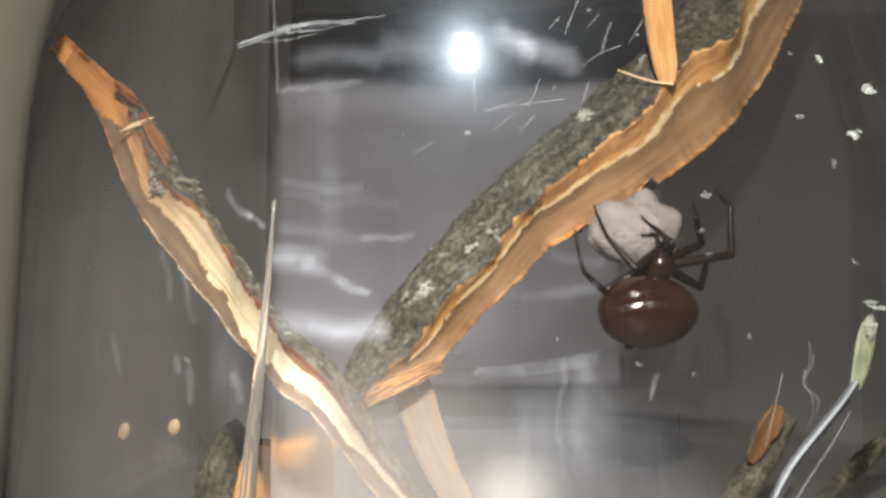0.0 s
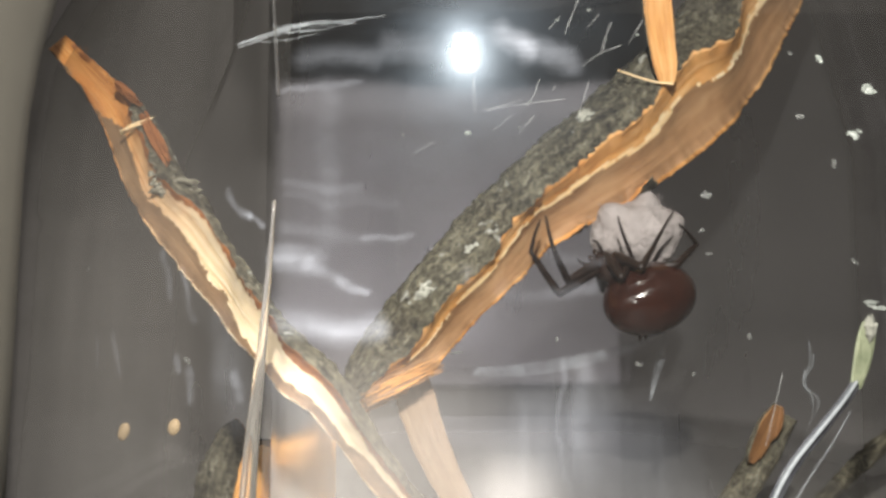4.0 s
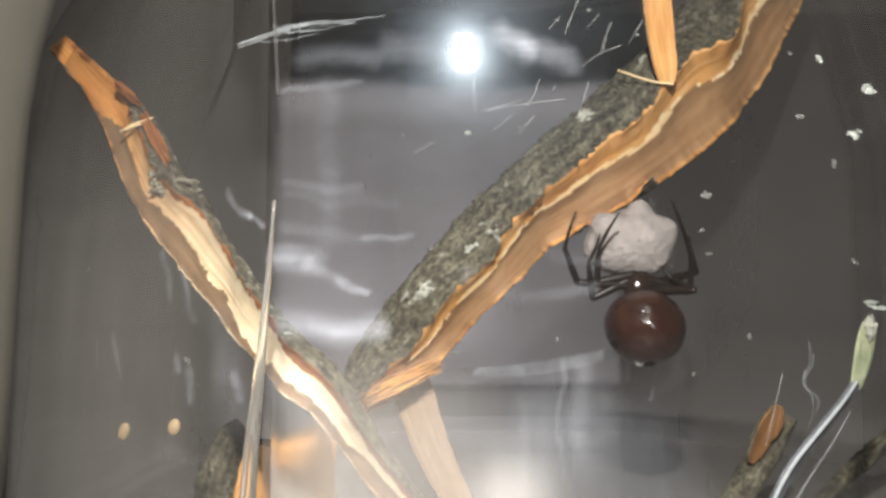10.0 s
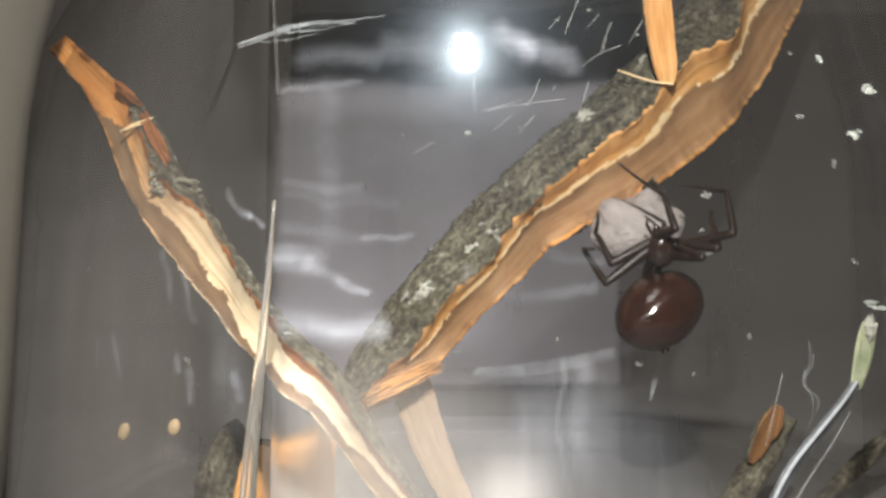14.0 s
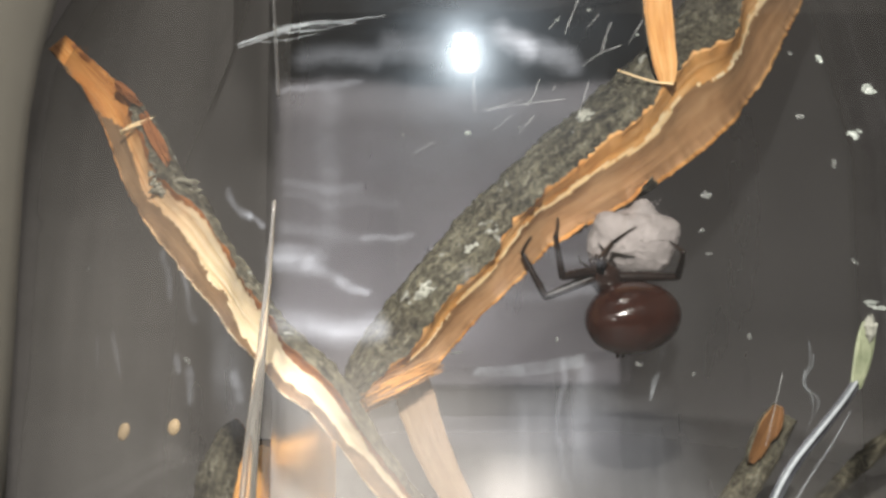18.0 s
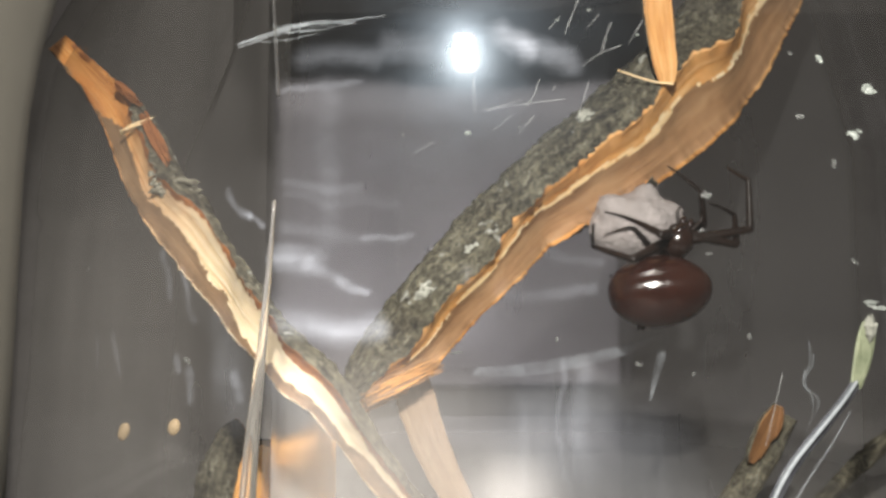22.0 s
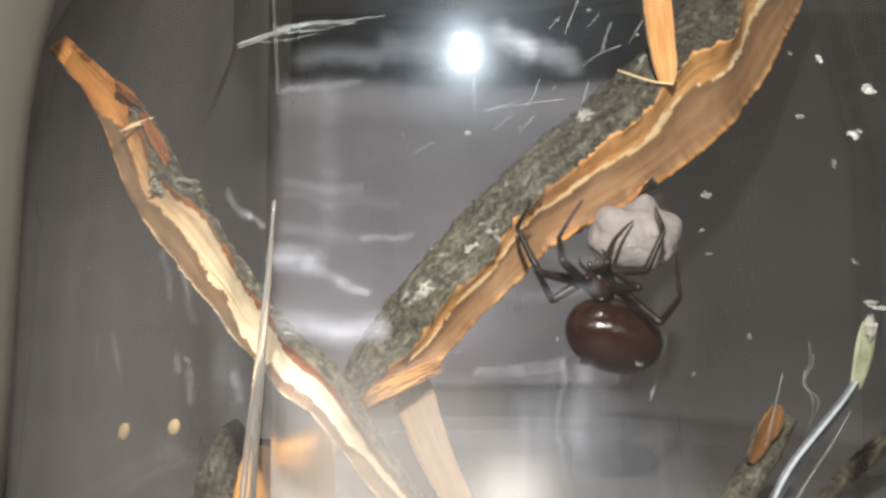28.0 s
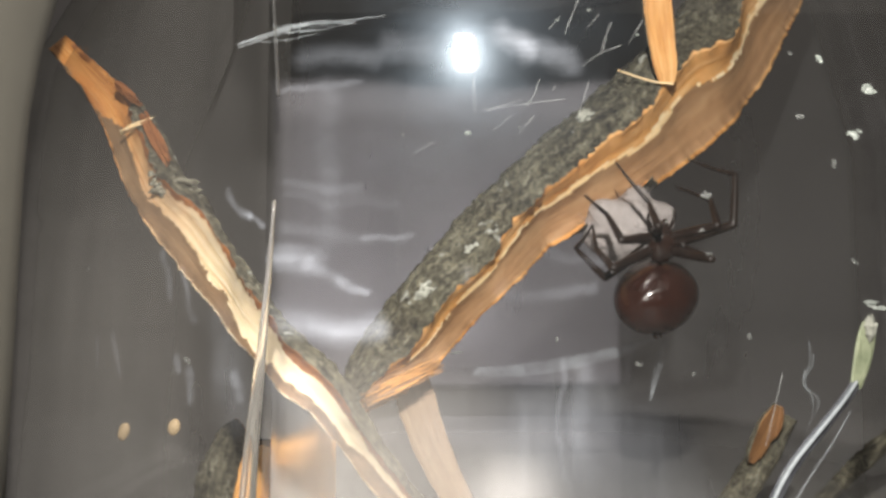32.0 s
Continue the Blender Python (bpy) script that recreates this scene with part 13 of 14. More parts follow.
    walk(LEGS["Rc"][2], [
        (0, pose(.00231, -.00145, .00205, -21, -16, 40)), (0.25, pose(.00172, -.00088, .00157, -25, -27, 26)), (0.5, pose(.00125, .00056, .00019, -11, -52, -14)),
        (0.75, pose(.00201, .00192, -.00108, 48, -56, -88)), (1, pose(.00267, .0024, -.00144, 68, -44, -111)), (1.17, pose(.00208, .00212, -.00085, 62, -37, -102)),
        (1.33, pose(.00152, .00108, .00094, 47, -17, -89)), (1.5, pose(.00284, -.00012, .00291, 24, 5, -88)), (1.67, pose(.00538, -.00013, .00331, -7, 11, -101)),
        (1.83, pose(.00688, .00079, .0024, -29, 0, -110)), (2, pose(.00716, .00129, .00183, -35, -7, -112)), (2.17, pose(.00691, .00159, .00192, -35, -9, -109)),
        (2.33, pose(.00624, .00233, .00186, -37, -14, -101)), (2.5, pose(.00542, .00308, .0012, -41, -20, -90)), (2.67, pose(.00473, .0034, .00008, -48, -25, -78)),
        (2.83, pose(.00429, .00327, -.00089, -54, -26, -68)), (3, pose(.00412, .00312, -.00126, -57, -27, -64)), (3.17, pose(.00534, .00325, -.00065, -47, -26, -78)),
        (3.33, pose(.0072, .00212, .00053, -35, -15, -101)), (3.5, pose(.00777, .00093, .00081, -33, -8, -111)), (3.75, pose(.00728, .00163, .0013, -27, -16, -112)),
        (4, pose(.00658, .00219, .00169, -21, -24, -115)), (4.25, pose(.0057, .00257, .00193, -13, -30, -120)), (4.5, pose(.00474, .00275, .002, -3, -35, -127)),
        (4.75, pose(.00376, .0027, .00189, 8, -38, -136)), (5, pose(.00286, .00244, .0016, 20, -38, -146)), (5.25, pose(.0021, .00199, .00117, 31, -35, -156)),
        (5.5, pose(.00156, .00138, .00062, 40, -31, -165)), (5.67, pose(.00272, .0028, -.00044, 50, -41, 148)), (5.83, pose(.00631, .00245, -.00162, 80, -61, 51)),
        (6, pose(.0074, .00072, -.00179, 124, -64, -26)), (6.25, pose(.007, .00182, -.00158, 93, -67, 24)), (6.5, pose(.00487, .00325, -.00096, 46, -52, 111)),
        (6.75, pose(.00239, .00259, -.00009, 32, -28, 169)), (7, pose(.00166, .00167, .00036, 29, -17, -169)), (7.25, pose(.00189, .00195, .00062, 33, -21, 179)),
        (7.5, pose(.00254, .00248, .00109, 46, -25, 149)), (7.75, pose(.00337, .00284, .0014, 61, -22, 119)), (8, pose(.00379, .00295, .00148, 67, -18, 106)),
        (8.17, pose(.00384, .0031, .00118, 69, -23, 96)), (8.33, pose(.00405, .00334, .00034, 76, -32, 69)), (8.5, pose(.00433, .0033, -.00076, 89, -41, 30)),
        (8.67, pose(.00439, .00294, -.00169, 104, -45, -13)), (8.83, pose(.00418, .00259, -.00216, 116, -46, -47)), (9, pose(.00403, .00246, -.00228, 121, -46, -60)),
        (9.17, pose(.00385, .00257, -.00209, 118, -52, -48)), (9.33, pose(.00327, .00272, -.00155, 103, -67, -13)), (9.5, pose(.00245, .00253, -.0007, 40, -76, 78)),
        (9.67, pose(.00182, .00194, .00022, -11, -64, 157)), (9.83, pose(.00161, .00134, .00093, -23, -49, -169)), (10, pose(.00161, .00109, .00119, -25, -43, -158)),
        (10.5, pose(.00124, .00011, .00052, -18, -33, -145)), (11, pose(.00133, -.00092, -.00018, -9, -24, -132)), (11.25, pose(.00197, -.00167, -.00137, 6, -25, -139)),
        (11.5, pose(.00499, -.0023, -.00248, 33, -15, -159)), (11.75, pose(.00765, -.00119, -.00091, 41, 9, -175)), (12, pose(.00797, -.00032, .00034, 38, 21, 178)),
        (12.17, pose(.00788, -.00086, -.00029, 40, 15, 179)), (12.33, pose(.00683, -.00198, -.00164, 42, 0, -177)), (12.5, pose(.00433, -.00248, -.00232, 36, -19, -172)),
        (12.67, pose(.00199, -.00162, -.00146, 20, -34, -164)), (12.83, pose(.00122, -.00032, -.00007, 2, -39, -156)), (13, pose(.00125, .00025, .00054, -5, -40, -153)),
        (13.5, pose(.00126, .00003, .00065, -7, -42, -148)), (14, pose(.00129, -.00019, .00076, -8, -43, -144)), (14.17, pose(.00204, -.00132, -.00181, 22, -27, -169)),
        (14.33, pose(.00681, -.002, -.00164, 19, 20, 159)), (14.5, pose(.00745, -.00156, .001, -10, 33, 137)), (14.75, pose(.00702, -.00222, .00088, -11, 31, 133)),
        (15, pose(.00644, -.00276, .00075, -12, 30, 129)), (15.25, pose(.00576, -.00314, .00062, -13, 29, 125)), (15.5, pose(.005, -.00334, .00051, -13, 28, 121)),
        (15.75, pose(.00421, -.00335, .00043, -13, 27, 117)), (16, pose(.00344, -.00317, .00039, -14, 26, 113)), (16.25, pose(.00273, -.00281, .00038, -14, 25, 109)),
        (16.5, pose(.00212, -.00229, .00041, -13, 25, 105)), (16.67, pose(.00259, -.00273, .00027, -8, 20, 108)), (16.83, pose(.00359, -.00324, -.00018, 0, 10, 112)),
        (17, pose(.00414, -.00333, -.00052, 3, 4, 114)), (17.25, pose(.00443, -.00335, -.00056, -3, 8, 111)), (17.5, pose(.005, -.00337, -.00025, -15, 15, 104)),
        (17.75, pose(.0053, -.00329, .00049, -27, 22, 94)), (18, pose(.00531, -.0032, .00091, -33, 24, 89)), (18.5, pose(.00656, -.00269, .0007, -43, 27, 78)),
        (19, pose(.0075, -.0017, .00055, -53, 27, 66)), (19.5, pose(.00743, -.00178, .0006, -54, 26, 69)), (20, pose(.00737, -.00187, .00064, -55, 26, 71)),
        (20.17, pose(.00727, -.0021, .00003, -47, 36, 71)), (20.33, pose(.00641, -.00256, -.00132, -12, 57, 87)), (20.5, pose(.00439, -.00258, -.0022, 63, 51, 146)),
        (20.67, pose(.0023, -.00178, -.00177, 89, 14, 161)), (20.83, pose(.00135, -.0007, -.0007, 95, -18, 160)), (21, pose(.00121, -.00022, -.00017, 97, -31, 159)),
        (21.17, pose(.00135, -.00101, -.00012, 99, -26, 162)), (21.33, pose(.00246, -.00264, .00007, 103, -11, 170)), (21.5, pose(.00485, -.00336, .00044, 103, 8, -177)),
        (21.67, pose(.007, -.00221, .00097, 98, 27, -166)), (21.83, pose(.00766, -.00047, .0014, 90, 40, -160)), (22, pose(.00761, .00028, .00156, 85, 44, -159)),
        (22.5, pose(.00765, .00032, .00146, 84, 42, -158)), (23, pose(.0077, .00036, .00135, 83, 41, -158)), (23.25, pose(.00753, -.00007, .00173, 102, 42, -133)),
        (23.5, pose(.00694, -.00101, .00225, 141, 22, -95)), (23.75, pose(.00638, -.00182, .00226, 167, -10, -90)), (24, pose(.00624, -.00209, .00212, -179, -23, -97)),
        (24.17, pose(.00575, -.00224, .00229, -172, -21, -106)), (24.33, pose(.00442, -.00236, .00244, -155, -14, -125)),
        (24.5, pose(.00278, -.00202, .00204, -139, 3, -146)), (24.67, pose(.0016, -.00121, .00106, -129, 23, -163)), (24.83, pose(.00122, -.00039, .00007, -126, 40, -176)),
        (25, pose(.00122, -.00004, -.00034, -125, 47, 179)), (25.25, pose(.00124, -.0002, .00045, -125, 34, -179)), (25.5, pose(.00145, -.00036, .00122, -126, 20, -176)),
        (26, pose(.00132, -.00043, .0008, -125, 28, -175)), (26.5, pose(.00126, -.00051, .00037, -124, 35, -173)), (27, pose(.00125, -.00059, -.00006, -123, 43, -171)),
        (27.5, pose(.0013, -.00066, -.00049, -121, 50, -168)), (28, pose(.00141, -.00074, -.00091, -118, 57, -164)),
        (28.17, pose(.00132, -.00013, -.00087, -109, 51, -159)), (28.33, pose(.00158, .00135, -.00076, -97, 33, -155)), (28.5, pose(.00278, .00275, -.00082, -94, 6, -156)),
        (28.67, pose(.00435, .00315, -.00126, -102, -20, -156)), (28.83, pose(.00532, .00277, -.00183, -118, -35, -149)),
        (29, pose(.00557, .0025, -.00209, -127, -39, -144)), (29.5, pose(.00706, .00163, -.00169, -120, -32, -165)), (30, pose(.00785, .00021, -.00097, -115, -24, 175)),
        (30.25, pose(.00781, .00016, -.0011, -113, -36, 171)), (30.5, pose(.00771, .00002, -.00137, -98, -62, 152)), (30.75, pose(.00758, -.00013, -.00163, -29, -74, 80)),
        (31, pose(.00751, -.00021, -.00174, 4, -67, 46)), (31.17, pose(.00737, .00046, -.00191, 2, -60, 58)), (31.33, pose(.00637, .0019, -.0022, 4, -44, 86)),
        (31.5, pose(.00417, .00271, -.002, 9, -32, 124)), (31.67, pose(.00209, .00203, -.00105, 9, -28, 167)), (31.83, pose(.00129, .00076, .00005, 2, -26, -157)),
        (32, pose(.00125, .00018, .00052, -3, -25, -143)),
    ])
    walk(LEGS["Rd"][0], [
        (0, pose(.0004, -.0001, .00095, 168, -14, -99)), (0.17, pose(.0004, -.0001, .00095, 167, -11, -92)), (0.33, pose(.0004, -.0001, .00095, 165, -2, -75)),
        (0.5, pose(.0004, -.0001, .00095, 166, 10, -53)), (0.67, pose(.0004, -.0001, .00095, 173, 20, -29)), (0.83, pose(.0004, -.0001, .00095, -179, 26, -9)),
        (1, pose(.0004, -.0001, .00095, -175, 27)), (1.17, pose(.0004, -.0001, .00095, -179, 27, -9)), (1.33, pose(.0004, -.0001, .00095, 172, 24, -30)),
        (1.5, pose(.0004, -.0001, .00095, 163, 16, -55)), (1.67, pose(.0004, -.0001, .00095, 158, 6, -79)), (1.83, pose(.0004, -.0001, .00095, 158, -3, -96)),
        (2, pose(.0004, -.0001, .00095, 158, -6, -103)), (2.5, pose(.0004, -.0001, .00095, 157, -5, -92)), (3, pose(.0004, -.0001, .00095, 156, -3, -81)),
        (3.25, pose(.0004, -.0001, .00095, 157, 8, -66)), (3.5, pose(.0004, -.0001, .00095, 161, 18, -50)), (3.75, pose(.0004, -.0001, .00095, 159, 16, -57)),
        (4, pose(.0004, -.0001, .00095, 157, 15, -63)), (4.25, pose(.0004, -.0001, .00095, 155, 13, -69)), (4.5, pose(.0004, -.0001, .00095, 154, 11, -75)),
        (4.75, pose(.0004, -.0001, .00095, 153, 9, -81)), (5, pose(.0004, -.0001, .00095, 152, 7, -87)), (5.25, pose(.0004, -.0001, .00095, 152, 5, -93)),
        (5.5, pose(.0004, -.0001, .00095, 151, 3, -99)), (5.75, pose(.0004, -.0001, .00095, 152, 5, -86)), (6, pose(.0004, -.0001, .00095, 154, 7, -72)),
        (6.25, pose(.0004, -.0001, .00095, 155, 9, -61)), (6.5, pose(.0004, -.0001, .00095, 160, 14, -37)), (6.75, pose(.0004, -.0001, .00095, 167, 16, -12)),
        (7, pose(.0004, -.0001, .00095, 170, 16)), (7.25, pose(.0004, -.0001, .00095, 166, 15, -14)), (7.5, pose(.0004, -.0001, .00095, 159, 10, -44)),
        (7.75, pose(.0004, -.0001, .00095, 156, 3, -74)), (8, pose(.0004, -.0001, .00095, 156, -1, -87)), (8.5, pose(.0004, -.0001, .00095, 155, 4, -88)),
        (9, pose(.0004, -.0001, .00095, 155, 8, -90)), (9.17, pose(.0004, -.0001, .00095, 155, 15, -91)), (9.33, pose(.0004, -.0001, .00095, 155, 32, -92)),
        (9.5, pose(.0004, -.0001, .00095, 153, 55, -95)), (9.67, pose(.0004, -.0001, .00095, 143, 77, -105)), (9.83, pose(.0004, -.0001, .00095, 15, 84, 126)),
        (10, pose(.0004, -.0001, .00095, -5, 78, 106)), (10.17, pose(.0004, -.0001, .00095, 24, 83, 135)), (10.33, pose(.0004, -.0001, .00095, 117, 75, -130)),
        (10.5, pose(.0004, -.0001, .00095, 132, 54, -114)), (10.67, pose(.0004, -.0001, .00095, 136, 32, -109)), (10.83, pose(.0004, -.0001, .00095, 137, 15, -107)),
        (11, pose(.0004, -.0001, .00095, 137, 8, -106)), (11.17, pose(.0004, -.0001, .00095, 138, 6, -95)), (11.33, pose(.0004, -.0001, .00095, 140, -1, -67)),
        (11.5, pose(.0004, -.0001, .00095, 136, -10, -30)), (11.67, pose(.0004, -.0001, .00095, 128, -14, 8)), (11.83, pose(.0004, -.0001, .00095, 121, -14, 38)),
        (12, pose(.0004, -.0001, .00095, 118, -13, 50)), (12.17, pose(.0004, -.0001, .00095, 119, -11, 46)), (12.33, pose(.0004, -.0001, .00095, 120, -9, 36)),
        (12.5, pose(.0004, -.0001, .00095, 122, -5, 24)), (12.67, pose(.0004, -.0001, .00095, 122, -1, 13)), (12.83, pose(.0004, -.0001, .00095, 122, 3, 4)),
        (13, pose(.0004, -.0001, .00095, 122, 4)), (13.25, pose(.0004, -.0001, .00095, 123, 12, 10)), (13.5, pose(.0004, -.0001, .00095, 132, 28, 35)),
        (13.75, pose(.0004, -.0001, .00095, 150, 38, 67)), (14, pose(.0004, -.0001, .00095, 160, 40, 83)), (14.17, pose(.0004, -.0001, .00095, 152, 34, 70)),
        (14.33, pose(.0004, -.0001, .00095, 143, 22, 51)), (14.5, pose(.0004, -.0001, .00095, 140, 14, 42)), (14.75, pose(.0004, -.0001, .00095, 141, 22, 44)),
        (15, pose(.0004, -.0001, .00095, 142, 30, 47)), (15.25, pose(.0004, -.0001, .00095, 144, 38, 50)), (15.5, pose(.0004, -.0001, .00095, 147, 46, 55)),
        (15.75, pose(.0004, -.0001, .00095, 151, 54, 60)), (16, pose(.0004, -.0001, .00095, 158, 61, 69)), (16.25, pose(.0004, -.0001, .00095, 170, 68, 81)),
        (16.5, pose(.0004, -.0001, .00095, -171, 72, 102)), (16.67, pose(.0004, -.0001, .00095, -67, 75, -153)), (16.83, pose(.0004, -.0001, .00095, -36, 31, -117)),
        (17, pose(.0004, -.0001, .00095, -35, 6, -112)), (17.17, pose(.0004, -.0001, .00095, -34, 16, -110)), (17.33, pose(.0004, -.0001, .00095, -32, 40, -105)),
        (17.5, pose(.0004, -.0001, .00095, -15, 69, -85)), (17.67, pose(.0004, -.0001, .00095, 98, 73, 30)), (17.83, pose(.0004, -.0001, .00095, 119, 51, 54)),
        (18, pose(.0004, -.0001, .00095, 121, 42, 58)), (18.17, pose(.0004, -.0001, .00095, 112, 47, 44)), (18.33, pose(.0004, -.0001, .00095, 79, 51, 2)),
        (18.5, pose(.0004, -.0001, .00095, 48, 35, -43)), (18.67, pose(.0004, -.0001, .00095, 37, 9, -70)), (18.83, pose(.0004, -.0001, .00095, 38, -13, -88)),
        (19, pose(.0004, -.0001, .00095, 40, -21, -95)), (19.5, pose(.0004, -.0001, .00095, 39, -7, -91)), (20, pose(.0004, -.0001, .00095, 39, 8, -87)),
        (20.17, pose(.0004, -.0001, .00095, 39, 18, -86)), (20.33, pose(.0004, -.0001, .00095, 42, 42, -81)), (20.5, pose(.0004, -.0001, .00095, 59, 74, -61)),
        (20.67, pose(.0004, -.0001, .00095, -171, 70, 71)), (20.83, pose(.0004, -.0001, .00095, -159, 46, 84)), (21, pose(.0004, -.0001, .00095, -158, 36, 86)),
        (21.17, pose(.0004, -.0001, .00095, -160, 33, 82)), (21.33, pose(.0004, -.0001, .00095, -165, 27, 73)), (21.5, pose(.0004, -.0001, .00095, -168, 17, 63)),
        (21.67, pose(.0004, -.0001, .00095, -170, 6, 53)), (21.83, pose(.0004, -.0001, .00095, -171, -2, 47)), (22, pose(.0004, -.0001, .00095, -170, -5, 44)),
        (22.25, pose(.0004, -.0001, .00095, -171, -6, 47)), (22.5, pose(.0004, -.0001, .00095, -172, -9, 55)), (22.75, pose(.0004, -.0001, .00095, -173, -12, 63)),
        (23, pose(.0004, -.0001, .00095, -174, -13, 66)), (23.25, pose(.0004, -.0001, .00095, -174, -11, 65)), (23.5, pose(.0004, -.0001, .00095, -173, -7, 63)),
        (23.75, pose(.0004, -.0001, .00095, -173, -3, 60)), (24, pose(.0004, -.0001, .00095, -173, -1, 59)), (24.17, pose(.0004, -.0001, .00095, -172, -6, 49)),
        (24.33, pose(.0004, -.0001, .00095, -167, -18, 23)), (24.5, pose(.0004, -.0001, .00095, -152, -27, -15)), (24.67, pose(.0004, -.0001, .00095, -134, -25, -55)),
        (24.83, pose(.0004, -.0001, .00095, -123, -17, -84)), (25, pose(.0004, -.0001, .00095, -121, -12, -94)), (25.17, pose(.0004, -.0001, .00095, -119, 25, -81)),
        (25.33, pose(.0004, -.0001, .00095, -27, 69, 26)), (25.5, pose(.0004, -.0001, .00095, 14, 39, 74)), (25.75, pose(.0004, -.0001, .00095, 8, 37, 64)),
        (26, pose(.0004, -.0001, .00095, 3, 35, 55)), (26.25, pose(.0004, -.0001, .00095, -2, 31, 47)), (26.5, pose(.0004, -.0001, .00095, -5, 28, 39)),
        (26.75, pose(.0004, -.0001, .00095, -9, 24, 31)), (27, pose(.0004, -.0001, .00095, -11, 19, 25)), (27.25, pose(.0004, -.0001, .00095, -13, 14, 18)),
        (27.5, pose(.0004, -.0001, .00095, -14, 9, 12)), (27.75, pose(.0004, -.0001, .00095, -15, 5, 6)), (28, pose(.0004, -.0001, .00095, -15, -1)),
        (28.17, pose(.0004, -.0001, .00095, -15, 2, 5)), (28.33, pose(.0004, -.0001, .00095, -14, 8, 18)), (28.5, pose(.0004, -.0001, .00095, -10, 16, 34)),
        (28.67, pose(.0004, -.0001, .00095, -5, 22, 53)), (28.83, pose(.0004, -.0001, .00095, 1, 25, 67)), (29, pose(.0004, -.0001, .00095, 4, 26, 73)),
        (29.17, pose(.0004, -.0001, .00095, 5, 29, 76)), (29.33, pose(.0004, -.0001, .00095, 10, 37, 85)), (29.5, pose(.0004, -.0001, .00095, 19, 46, 98)),
        (29.67, pose(.0004, -.0001, .00095, 33, 53, 116)), (29.83, pose(.0004, -.0001, .00095, 46, 56, 133)), (30, pose(.0004, -.0001, .00095, 53, 56, 141)),
        (30.25, pose(.0004, -.0001, .00095, 41, 56, 127)), (30.5, pose(.0004, -.0001, .00095, 20, 50, 101)), (30.75, pose(.0004, -.0001, .00095, 6, 40, 82)),
        (31, pose(.0004, -.0001, .00095, 2, 35, 75)), (31.5, pose(.0004, -.0001, .00095, 5, 35, 80)), (32, pose(.0004, -.0001, .00095, 9, 36, 86)),
    ])
